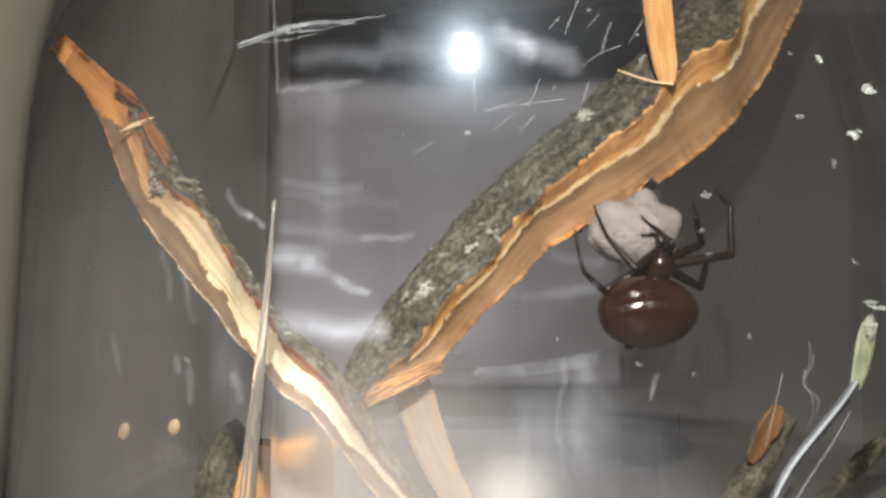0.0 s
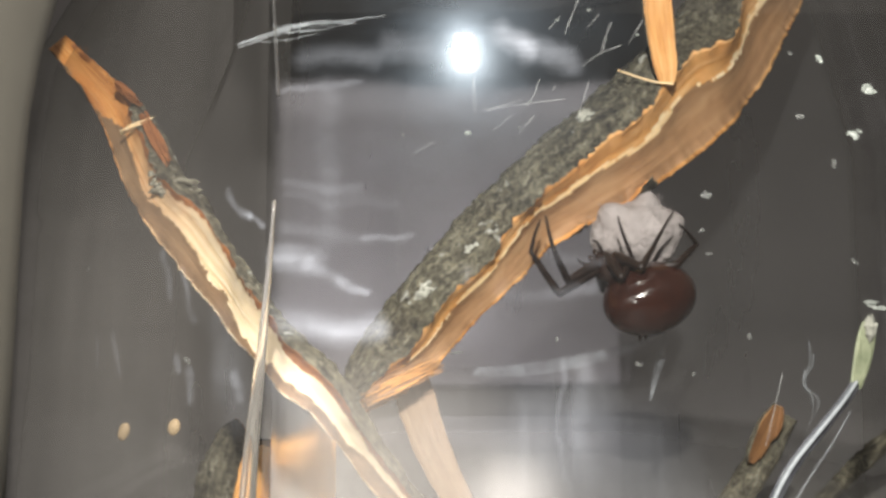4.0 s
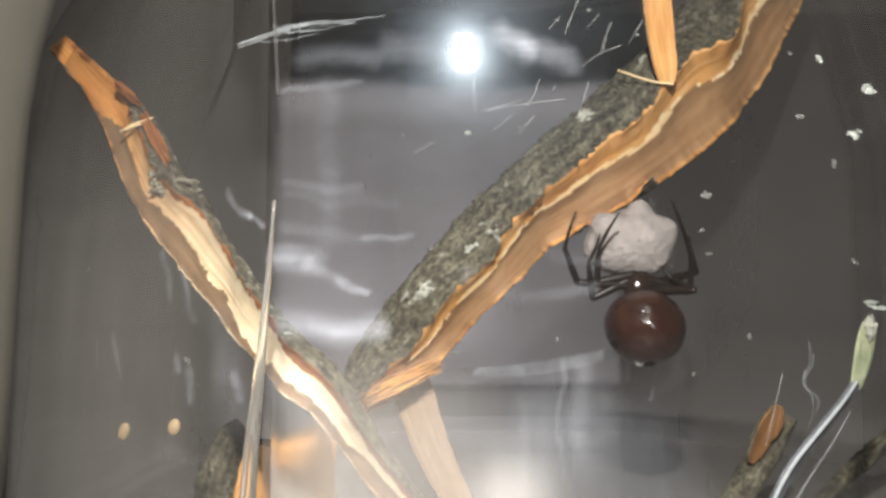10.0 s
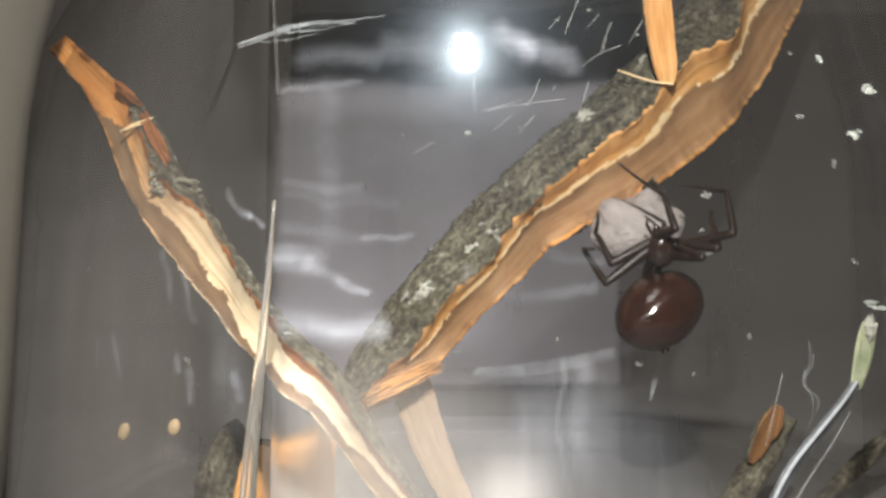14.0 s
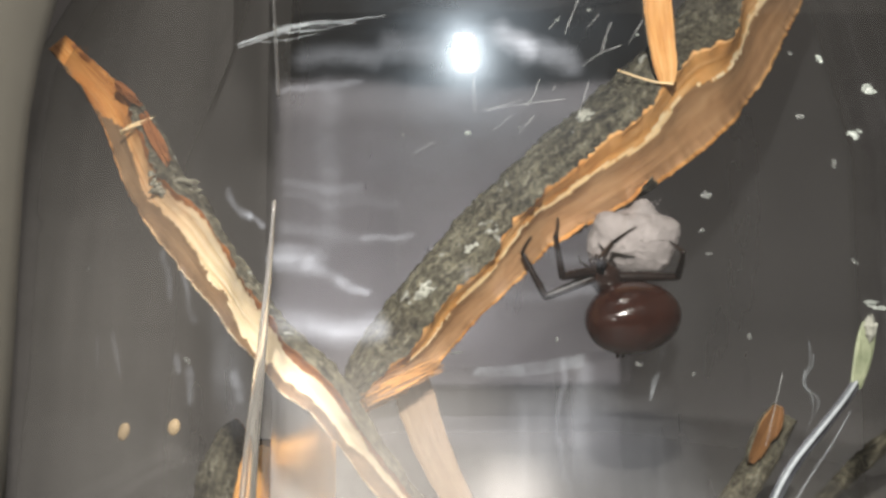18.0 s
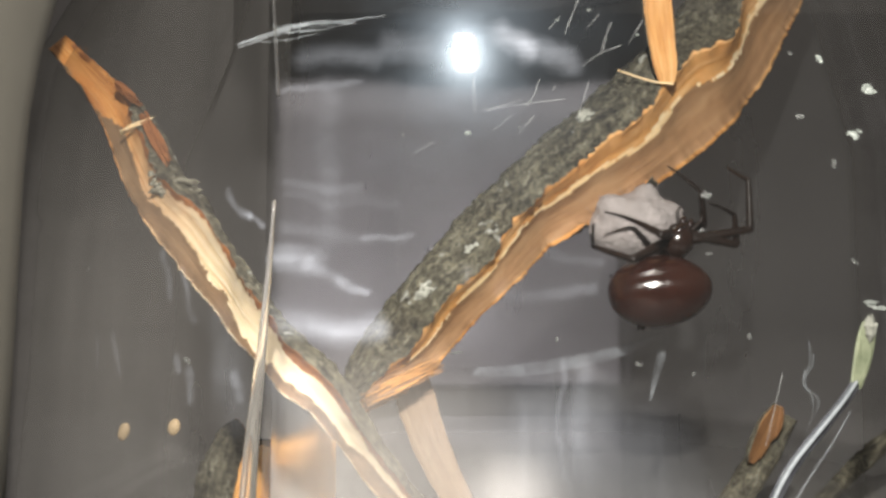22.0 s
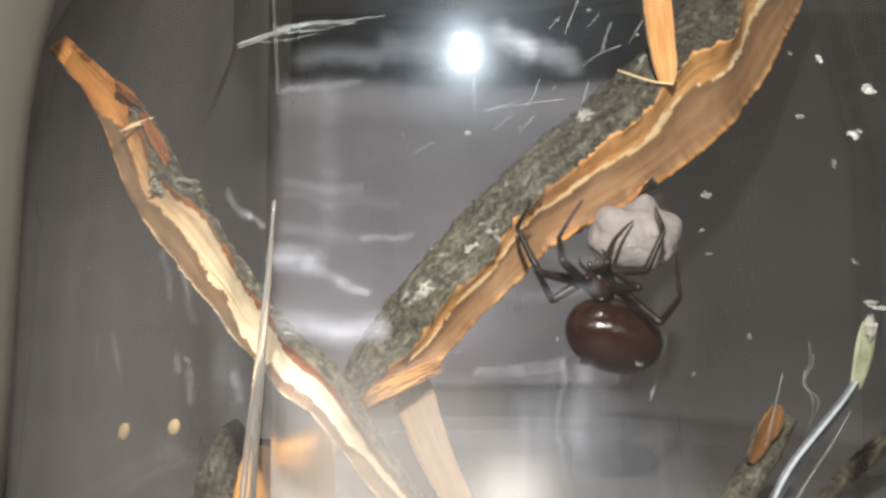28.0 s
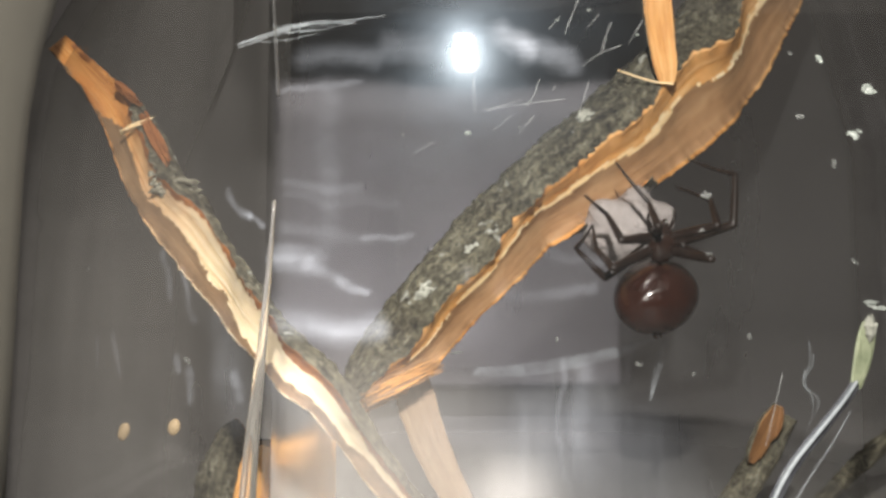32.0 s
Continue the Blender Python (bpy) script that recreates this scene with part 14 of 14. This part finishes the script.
    walk(LEGS["Rd"][1], [
        (0, pose(.0032, 0, 0, 1, 30, 154)), (0.17, pose(.0032, 0, 0, 0, 33, 160)), (0.33, pose(.0032, 0, 0, -2, 40, 173)), (0.5, pose(.0032, 0, 0, -10, 49, -173)),
        (0.67, pose(.0032, 0, 0, -25, 56, -168)), (0.83, pose(.0032, 0, 0, -44, 59, -170)), (1, pose(.0032, 0, 0, -52, 59, -172)), (1.17, pose(.0032, 0, 0, -46, 61, -173)),
        (1.33, pose(.0032, 0, 0, -28, 63, -172)), (1.5, pose(.0032, 0, 0, -5, 62, -171)), (1.67, pose(.0032, 0, 0, 13, 57, -176)), (1.83, pose(.0032, 0, 0, 21, 52, 176)),
        (2, pose(.0032, 0, 0, 24, 49, 172)), (2.5, pose(.0032, 0, 0, 28, 43, -172)), (3, pose(.0032, 0, 0, 32, 37, -157)), (3.25, pose(.0032, 0, 0, 32, 36, -135)),
        (3.5, pose(.0032, 0, 0, 31, 35, -114)), (3.75, pose(.0032, 0, 0, 29, 37, -124)), (4, pose(.0032, 0, 0, 26, 39, -134)), (4.25, pose(.0032, 0, 0, 23, 41, -144)),
        (4.5, pose(.0032, 0, 0, 20, 42, -155)), (4.75, pose(.0032, 0, 0, 17, 43, -165)), (5, pose(.0032, 0, 0, 14, 44, -176)), (5.25, pose(.0032, 0, 0, 11, 45, 174)),
        (5.5, pose(.0032, 0, 0, 8, 46, 163)), (5.75, pose(.0032, 0, 0, 8, 49, 177)), (6, pose(.0032, 0, 0, 10, 53, -168)), (6.25, pose(.0032, 0, 0, 10, 59, -157)),
        (6.5, pose(.0032, 0, 0, 14, 71, -130)), (6.75, pose(.0032, 0, 0, 35, 80, -86)), (7, pose(.0032, 0, 0, 60, 83, -50)), (7.25, pose(.0032, 0, 0, 33, 80, -90)),
        (7.5, pose(.0032, 0, 0, 14, 69, -139)), (7.75, pose(.0032, 0, 0, 11, 55, -171)), (8, pose(.0032, 0, 0, 11, 49, 176)), (8.5, pose(.0032, 0, 0, 22, 51, -169)),
        (9, pose(.0032, 0, 0, 33, 50, -154)), (9.17, pose(.0032, 0, 0, 25, 35, -160)), (9.33, pose(.0032, 0, 0, 18, -5, -162)), (9.5, pose(.0032, 0, 0, 13, -56, -156)),
        (9.67, pose(.0032, 0, 0, -150, -72, 14)), (9.83, pose(.0032, 0, 0, -154, -34, 29)), (10, pose(.0032, 0, 0, -152, -19, 34)),
        (10.17, pose(.0032, 0, 0, -157, -19, 37)), (10.33, pose(.0032, 0, 0, -171, -15, 44)), (10.5, pose(.0032, 0, 0, 174, -7, 45)),
        (10.67, pose(.0032, 0, 0, 162, 4, 39)), (10.83, pose(.0032, 0, 0, 154, 11, 30)), (11, pose(.0032, 0, 0, 151, 14, 25)), (11.17, pose(.0032, 0, 0, 147, 5, 31)),
        (11.33, pose(.0032, 0, 0, 132, -16, 50)), (11.5, pose(.0032, 0, 0, 100, -30, 87)), (11.67, pose(.0032, 0, 0, 66, -22, 126)),
        (11.83, pose(.0032, 0, 0, 50, -4, 149)), (12, pose(.0032, 0, 0, 45, 5, 157)), (12.17, pose(.0032, 0, 0, 46, 9, 147)), (12.33, pose(.0032, 0, 0, 47, 21, 125)),
        (12.5, pose(.0032, 0, 0, 43, 42, 97)), (12.67, pose(.0032, 0, 0, 20, 62, 55)), (12.83, pose(.0032, 0, 0, -31, 66, -4)), (13, pose(.0032, 0, 0, -50, 62, -25)),
        (13.25, pose(.0032, 0, 0, -64, 55, -30)), (13.5, pose(.0032, 0, 0, -78, 34, -29)), (13.75, pose(.0032, 0, 0, -82, 10, -21)), (14, pose(.0032, 0, 0, -81, -1, -17)),
        (14.17, pose(.0032, 0, 0, -87, 23, -57)), (14.33, pose(.0032, 0, 0, -135, 42, -159)), (14.5, pose(.0032, 0, 0, -160, 27, 149)),
        (14.75, pose(.0032, 0, 0, -152, 24, 170)), (15, pose(.0032, 0, 0, -148, 18, -171)), (15.25, pose(.0032, 0, 0, -146, 13, -152)),
        (15.5, pose(.0032, 0, 0, -147, 8, -133)), (15.75, pose(.0032, 0, 0, -149, 4, -114)), (16, pose(.0032, 0, 0, -153, 3, -96)),
        (16.25, pose(.0032, 0, 0, -157, 4, -77)), (16.5, pose(.0032, 0, 0, -160, 7, -58)), (16.67, pose(.0032, 0, 0, 178, -3, -67)),
        (16.83, pose(.0032, 0, 0, 141, -31, -46)), (17, pose(.0032, 0, 0, 120, -38, -16)), (17.17, pose(.0032, 0, 0, 122, -33, -24)),
        (17.33, pose(.0032, 0, 0, 130, -20, -39)), (17.5, pose(.0032, 0, 0, 144, -2, -51)), (17.67, pose(.0032, 0, 0, 164, 13, -49)),
        (17.83, pose(.0032, 0, 0, -177, 15, -38)), (18, pose(.0032, 0, 0, -170, 13, -33)), (18.17, pose(.0032, 0, 0, -174, 30, -28)),
        (18.33, pose(.0032, 0, 0, -174, 73, -18)), (18.5, pose(.0032, 0, 0, -3, 50, 151)), (18.67, pose(.0032, 0, 0, 12, -4, 141)),
        (18.83, pose(.0032, 0, 0, 42, -33, 114)), (19, pose(.0032, 0, 0, 61, -37, 96)), (19.5, pose(.0032, 0, 0, 54, -47, 98)), (20, pose(.0032, 0, 0, 45, -57, 105)),
        (20.17, pose(.0032, 0, 0, 19, -52, 137)), (20.33, pose(.0032, 0, 0, -6, -19, -178)), (20.5, pose(.0032, 0, 0, 7, 26, -134)),
        (20.67, pose(.0032, 0, 0, 59, 32, -63)), (20.83, pose(.0032, 0, 0, 81, 3, -24)), (21, pose(.0032, 0, 0, 83, -12, -13)), (21.17, pose(.0032, 0, 0, 87, -15, -26)),
        (21.33, pose(.0032, 0, 0, 101, -15, -61)), (21.5, pose(.0032, 0, 0, 117, 2, -101)), (21.67, pose(.0032, 0, 0, 120, 30, -135)),
        (21.83, pose(.0032, 0, 0, 105, 53, -167)), (22, pose(.0032, 0, 0, 89, 60, 171)), (22.25, pose(.0032, 0, 0, 87, 56, 173)), (22.5, pose(.0032, 0, 0, 85, 48, 178)),
        (22.75, pose(.0032, 0, 0, 83, 39, -176)), (23, pose(.0032, 0, 0, 83, 35, -174)), (23.25, pose(.0032, 0, 0, 85, 34, -170)), (23.5, pose(.0032, 0, 0, 89, 29, -164)),
        (23.75, pose(.0032, 0, 0, 92, 24, -158)), (24, pose(.0032, 0, 0, 93, 21, -155)), (24.17, pose(.0032, 0, 0, 97, 34, -160)),
        (24.33, pose(.0032, 0, 0, 116, 66, -163)), (24.5, pose(.0032, 0, 0, -112, 69, -61)), (24.67, pose(.0032, 0, 0, -84, 36, -70)),
        (24.83, pose(.0032, 0, 0, -71, 17, -95)), (25, pose(.0032, 0, 0, -66, 12, -107)), (25.17, pose(.0032, 0, 0, -87, -17, -159)),
        (25.33, pose(.0032, 0, 0, 7, -41, 51)), (25.5, pose(.0032, 0, 0, 26, 12, 13)), (25.75, pose(.0032, 0, 0, 27, 2, 19)), (26, pose(.0032, 0, 0, 28, -9, 25)),
        (26.25, pose(.0032, 0, 0, 30, -19, 29)), (26.5, pose(.0032, 0, 0, 33, -29, 33)), (26.75, pose(.0032, 0, 0, 38, -39, 34)), (27, pose(.0032, 0, 0, 45, -49, 33)),
        (27.25, pose(.0032, 0, 0, 56, -57, 27)), (27.5, pose(.0032, 0, 0, 75, -64, 13)), (27.75, pose(.0032, 0, 0, 102, -65, -9)), (28, pose(.0032, 0, 0, 126, -61, -30)),
        (28.17, pose(.0032, 0, 0, 129, -64, -39)), (28.33, pose(.0032, 0, 0, 142, -69, -65)), (28.5, pose(.0032, 0, 0, 168, -72, -109)),
        (28.67, pose(.0032, 0, 0, -166, -70, -153)), (28.83, pose(.0032, 0, 0, -154, -66, 180)), (29, pose(.0032, 0, 0, -150, -64, 171)),
        (29.17, pose(.0032, 0, 0, -135, -59, 150)), (29.33, pose(.0032, 0, 0, -117, -42, 116)), (29.5, pose(.0032, 0, 0, -114, -21, 85)),
        (29.67, pose(.0032, 0, 0, -119, -6, 52)), (29.83, pose(.0032, 0, 0, -123, 0, 25)), (30, pose(.0032, 0, 0, -125, 1, 14)), (30.25, pose(.0032, 0, 0, -123, 2, 15)),
        (30.5, pose(.0032, 0, 0, -120, 5, 16)), (30.75, pose(.0032, 0, 0, -118, 8, 17)), (31, pose(.0032, 0, 0, -117, 10, 17)), (31.5, pose(.0032, 0, 0, -117, 9, 16)),
        (32, pose(.0032, 0, 0, -117, 9, 15)),
    ])
    walk(LEGS["Rd"][2], [
        (0, pose(.00056, .0013, -.0017, -3, -3, 24)), (0.17, pose(.00053, .001, -.00185, -2, 1, 35)), (0.33, pose(.00063, .00032, -.0022, 2, 11, 62)),
        (0.5, pose(.00099, -.00025, -.00257, 11, 19, 100)), (0.67, pose(.00135, -.00041, -.00283, 21, 22, 139)), (0.83, pose(.00147, -.00031, -.00291, 27, 21, 170)),
        (1, pose(.00145, -.00024, -.00291, 29, 20, -178)), (1.17, pose(.00154, -.00022, -.00296, 27, 25, 169)), (1.33, pose(.00168, -.00022, -.00303, 20, 35, 136)),
        (1.5, pose(.00163, -.00026, -.003, 3, 44, 88)), (1.67, pose(.00136, -.00014, -.00286, -18, 45, 34)), (1.83, pose(.0011, .00015, -.00267, -32, 40, -4)),
        (2, pose(.00101, .00032, -.00258, -36, 38, -19)), (2.5, pose(.00076, -.00033, -.00234, -32, 27)), (3, pose(.00071, -.00107, -.00206, -30, 17, 17)),
        (3.25, pose(.00124, -.00194, -.00199, -28, 24, 35)), (3.5, pose(.00205, -.00253, -.00196, -26, 31, 53)), (3.75, pose(.00168, -.00224, -.00206, -25, 44, 47)),
        (4, pose(.00136, -.00189, -.00215, -25, 57, 41)), (4.25, pose(.00111, -.0015, -.00222, -24, 70, 34)), (4.5, pose(.00092, -.00107, -.00229, -24, 83, 29)),
        (4.75, pose(.00081, -.00063, -.00234, 155, 83, -159)), (5, pose(.00078, -.00018, -.00238, 155, 70, -164)), (5.25, pose(.00082, .00026, -.00241, 156, 57, -170)),
        (5.5, pose(.00093, .00069, -.00244, 156, 44, -176)), (5.75, pose(.00099, .00012, -.00258, 152, 42, -170)), (6, pose(.0012, -.00043, -.00272, 149, 41, -162)),
        (6.25, pose(.00157, -.00068, -.00291, 150, 40, -151)), (6.5, pose(.00247, -.00087, -.00321, 152, 36, -128)), (6.75, pose(.00324, -.00058, -.00335, 156, 31, -104)),
        (7, pose(.00348, -.00033, -.00337, 158, 28, -93)), (7.25, pose(.0032, -.00061, -.00335, 157, 33, -105)), (7.5, pose(.00226, -.00081, -.00317, 155, 42, -133)),
        (7.75, pose(.0013, -.0003, -.0028, 156, 50, -159)), (8, pose(.00099, .00016, -.00258, 157, 54, -170)), (8.5, pose(.00108, -.0004, -.00263, 162, 50, -163)),
        (9, pose(.00124, -.00095, -.00261, 166, 46, -157)), (9.17, pose(.00059, -.00097, -.00195, 164, 42, -154)), (9.33, pose(-.00003, -.00103, .00027, 157, 33, -149)),
        (9.5, pose(.00147, -.00075, .00283, 146, 23, -142)), (9.67, pose(.00423, .00026, .00323, 132, 15, -135)), (9.83, pose(.00568, .00137, .00188, 120, 10, -131)),
        (10, pose(.00587, .0018, .00109, 115, 8, -129)), (10.17, pose(.00576, .00196, .00109, 119, 6, -132)), (10.33, pose(.00557, .00226, .00091, 129, 2, -141)),
        (10.5, pose(.00558, .0024, .0004, 138, -1, -157)), (10.67, pose(.00584, .00213, -.00022, 142, -1, -175)), (10.83, pose(.0061, .00165, -.00066, 142, -1, 170)),
        (11, pose(.00619, .0014, -.00081, 141, -1, 165)), (11.17, pose(.0061, .00175, -.00027, 137, 9, 161)), (11.33, pose(.0053, .00251, .00091, 117, 28, 146)),
        (11.5, pose(.00338, .00295, .00168, 75, 29, 123)), (11.67, pose(.00133, .00255, .00125, 43, 13, 125)), (11.83, pose(.00029, .00174, .00022, 26, 3, 143)),
        (12, pose(.00009, .00134, -.00029, 21, 1, 153)), (12.17, pose(.00037, .00181, -.00054, 23, 7, 154)), (12.33, pose(.00138, .00259, -.00124, 28, 22, 159)),
        (12.5, pose(.00291, .00253, -.00225, 39, 40, 172)), (12.67, pose(.0041, .0013, -.00301, 58, 53, -164)), (12.83, pose(.00458, -.00011, -.00311, 81, 58, -136)),
        (13, pose(.00466, -.0007, -.00299, 90, 58, -124)), (13.25, pose(.00489, -.00099, -.00278, 111, 59, -90)), (13.5, pose(.00566, -.00135, -.00192, 143, 44, -29)),
        (13.75, pose(.00633, -.00118, -.00062, 151, 21, 12)), (14, pose(.00646, -.00098, .00004, 151, 10, 28)), (14.17, pose(.00491, -.00262, -.00133, 142, 32, -8)),
        (14.33, pose(.00085, -.00092, -.00228, 88, 47, -107)), (14.5, pose(.00062, .00158, -.00155, 63, 33, -155)), (14.75, pose(.00014, .00056, -.00136, 52, 38, -165)),
        (15, pose(.00002, -.00053, -.00107, 40, 40, -177)), (15.25, pose(.00028, -.00158, -.00076, 28, 38, 170)), (15.5, pose(.0009, -.00246, -.00047, 17, 34, 158)),
        (15.75, pose(.0018, -.00309, -.00027, 10, 28, 148)), (16, pose(.00287, -.00338, -.00018, 7, 20, 140)), (16.25, pose(.00397, -.0033, -.00024, 6, 13, 132)),
        (16.5, pose(.00497, -.00287, -.00043, 7, 5, 124)), (16.67, pose(.00454, -.00312, .00019, 25, 3, 137)), (16.83, pose(.00522, -.00208, .00177, 44, -12, 166)),
        (17, pose(.00576, -.00076, .0021, 44, -24, -177)), (17.17, pose(.0058, -.00113, .00187, 45, -19, 174)), (17.33, pose(.00567, -.00202, .00118, 41, -8, 154)),
        (17.5, pose(.00533, -.00265, .00009, 27, 1, 127)), (17.67, pose(.00539, -.00249, -.00077, 7, 2, 102)), (17.83, pose(.00579, -.00201, -.0009, -10, -4, 85)),
        (18, pose(.00599, -.00178, -.00079, -17, -8, 80)), (18.17, pose(.0058, -.0014, -.00169, -6, -3, 82)), (18.33, pose(.00415, -.00032, -.00325, 21, 1, 92)),
        (18.5, pose(.00128, .00106, -.0026, 56, -7, 105)), (18.67, pose(.00055, .00212, .00023, 90, -27, 106)), (18.83, pose(.00206, .0026, .00186, 122, -41, 90)),
        (19, pose(.00293, .0027, .00204, 137, -44, 80)), (19.5, pose(.00288, .00231, .00247, 112, -43, 108)), (20, pose(.00273, .0018, .00285, 92, -33, 131)),
        (20.17, pose(.00167, .00144, .00267, 84, -22, 142)), (20.33, pose(-.00002, -.00009, .0011, 73, 10, 160)), (20.5, pose(.00106, -.00219, -.00147, 68, 56, 176)),
        (20.67, pose(.00448, -.00257, -.00182, -127, 78, -2)), (20.83, pose(.00629, -.0014, -.00016, -126, 43, 14)), (21, pose(.00644, -.00073, .00073, -129, 30, 19)),
        (21.17, pose(.00614, -.00146, .00087, -134, 31, 7)), (21.33, pose(.00478, -.00289, .00086, -145, 30, -22)), (21.5, pose(.00253, -.00333, -.00009, -152, 27, -58)),
        (21.67, pose(.00113, -.0021, -.0017, -153, 27, -91)), (21.83, pose(.00122, -.00045, -.00273, -156, 32, -118)), (22, pose(.00153, .00025, -.00295, -158, 34, -128)),
        (22.25, pose(.00133, .00023, -.00283, -164, 34, -136)), (22.5, pose(.00092, .00009, -.00252, -176, 32, -152)),
        (22.75, pose(.00058, -.00016, -.00216, 174, 25, -166)), (23, pose(.00045, -.00031, -.00197, 170, 21, -172)), (23.25, pose(.00041, -.00048, -.00188, 172, 21, -166)),
        (23.5, pose(.00034, -.00084, -.00164, 176, 19, -153)), (23.75, pose(.00033, -.00119, -.00137, 179, 16, -141)), (24, pose(.00033, -.00134, -.00124, 180, 15, -135)),
        (24.17, pose(.00055, -.00095, -.00191, -173, 25, -137)), (24.33, pose(.00185, -.00041, -.00309, -146, 46, -130)),
        (24.5, pose(.0038, -.00107, -.00317, -88, 49, -100)), (24.67, pose(.00413, -.0026, -.00199, -52, 28, -98)), (24.83, pose(.00293, -.00324, -.001, -35, 13, -114)),
        (25, pose(.00225, -.00318, -.00072, -30, 8, -124)), (25.17, pose(.00018, -.00117, .00102, -48, -27, -156)), (25.33, pose(.00481, .00197, .00225, 87, -68, 18)),
        (25.5, pose(.00644, .00078, -.00068, 92, -24, -14)), (25.75, pose(.00641, .00112, -.00009, 90, -26, -3)), (26, pose(.00626, .0014, .0005, 89, -27, 8)),
        (26.25, pose(.00601, .00157, .00109, 87, -29, 19)), (26.5, pose(.0057, .00161, .00164, 87, -31, 30)), (26.75, pose(.00538, .0015, .00214, 87, -33, 40)),
        (27, pose(.00508, .00123, .00255, 87, -35, 50)), (27.25, pose(.00484, .00084, .00286, 88, -38, 60)), (27.5, pose(.00467, .00034, .00305, 88, -42, 69)),
        (27.75, pose(.0046, -.00023, .00309, 89, -46, 78)), (28, pose(.00462, -.00081, .00298, 90, -51, 87)), (28.17, pose(.00438, -.00094, .00305, 83, -57, 90)),
        (28.33, pose(.00372, -.00111, .00317, 47, -69, 115)), (28.5, pose(.00286, -.00099, .00323, -13, -60, 161)), (28.67, pose(.00215, -.00053, .00319, -33, -37, 169)),
        (28.83, pose(.00179, 0, .0031, -38, -18, 165)), (29, pose(.00171, .00024, .00305, -39, -10, 163)), (29.17, pose(.00168, .00088, .00291, -41, -12, 166)),
        (29.33, pose(.00207, .00227, .00227, -47, -17, 175)), (29.5, pose(.00349, .00317, .0012, -54, -22, -172)), (29.67, pose(.00526, .00268, .00036, -60, -25, -158)),
        (29.83, pose(.00627, .00145, .00001, -64, -26, -146)), (30, pose(.0065, .00083, -.00007, -65, -27, -142)), (30.25, pose(.00649, .00087, -.00013, -74, -36, -126)),
        (30.5, pose(.00646, .00093, -.0003, -106, -44, -81)), (30.75, pose(.00642, .00097, -.00048, -135, -33, -38)), (31, pose(.00641, .00098, -.00057, -142, -23, -23)),
        (31.5, pose(.00642, .00093, -.00056, -143, -24, -24)), (32, pose(.00644, .00088, -.00054, -144, -25, -25)),
    ])
    walk(EGG_OB, [
        (0, pose(.01658, .06673, .02605, 4)), (1, pose(.01682, .06679, .02521, 4, 2)), (2, pose(.01648, .06677, .02546, 4, -1)), (3, pose(.01687, .06677, .02546, 4, 2)),
        (3.5, pose(.01673, .06674, .0258, 4, 1)), (5.5, pose(.01697, .06674, .0258, 4, 3)), (6, pose(.01697, .06674, .0258, 4, 3)), (7, pose(.01673, .06673, .02605, 4, 1)),
        (8, pose(.01707, .06676, .02556, 4, 3)), (9, pose(.01668, .0668, .02497, 4, 1)), (10, pose(.01623, .0668, .02506, 4, -2)), (11, pose(.01658, .06672, .02615, 4)),
        (12, pose(.01608, .0667, .02644, 4, -3)), (13, pose(.01608, .06673, .02605, 4, -3)), (14, pose(.01682, .06672, .02615, 4, 2)),
        (14.5, pose(.01668, .06669, .02664, 4, 1)), (16.5, pose(.01707, .0668, .02506, 4, 3)), (17, pose(.01697, .06678, .02531, 4, 3)),
        (18, pose(.01648, .06679, .02516, 4, -1)), (19, pose(.01673, .06674, .0259, 4, 1)), (20, pose(.01692, .06674, .0258, 4, 2)),
        (21, pose(.01668, .06668, .02679, 4, 1)), (22, pose(.01668, .06669, .02654, 4, 1)), (23, pose(.01623, .06672, .02615, 4, -2)),
        (24, pose(.01658, .06667, .02689, 4)), (25, pose(.01673, .06669, .02654, 4, 1)), (25.5, pose(.01648, .0667, .02639, 4, -1)), (28, pose(.01658, .06676, .02556, 4)),
        (29, pose(.01623, .06677, .02541, 4, -2)), (30, pose(.01623, .06673, .02595, 4, -2)), (31, pose(.01599, .06669, .02654, 4, -4)),
        (32, pose(.01608, .06671, .02629, 4, -3)),
    ])


motions()
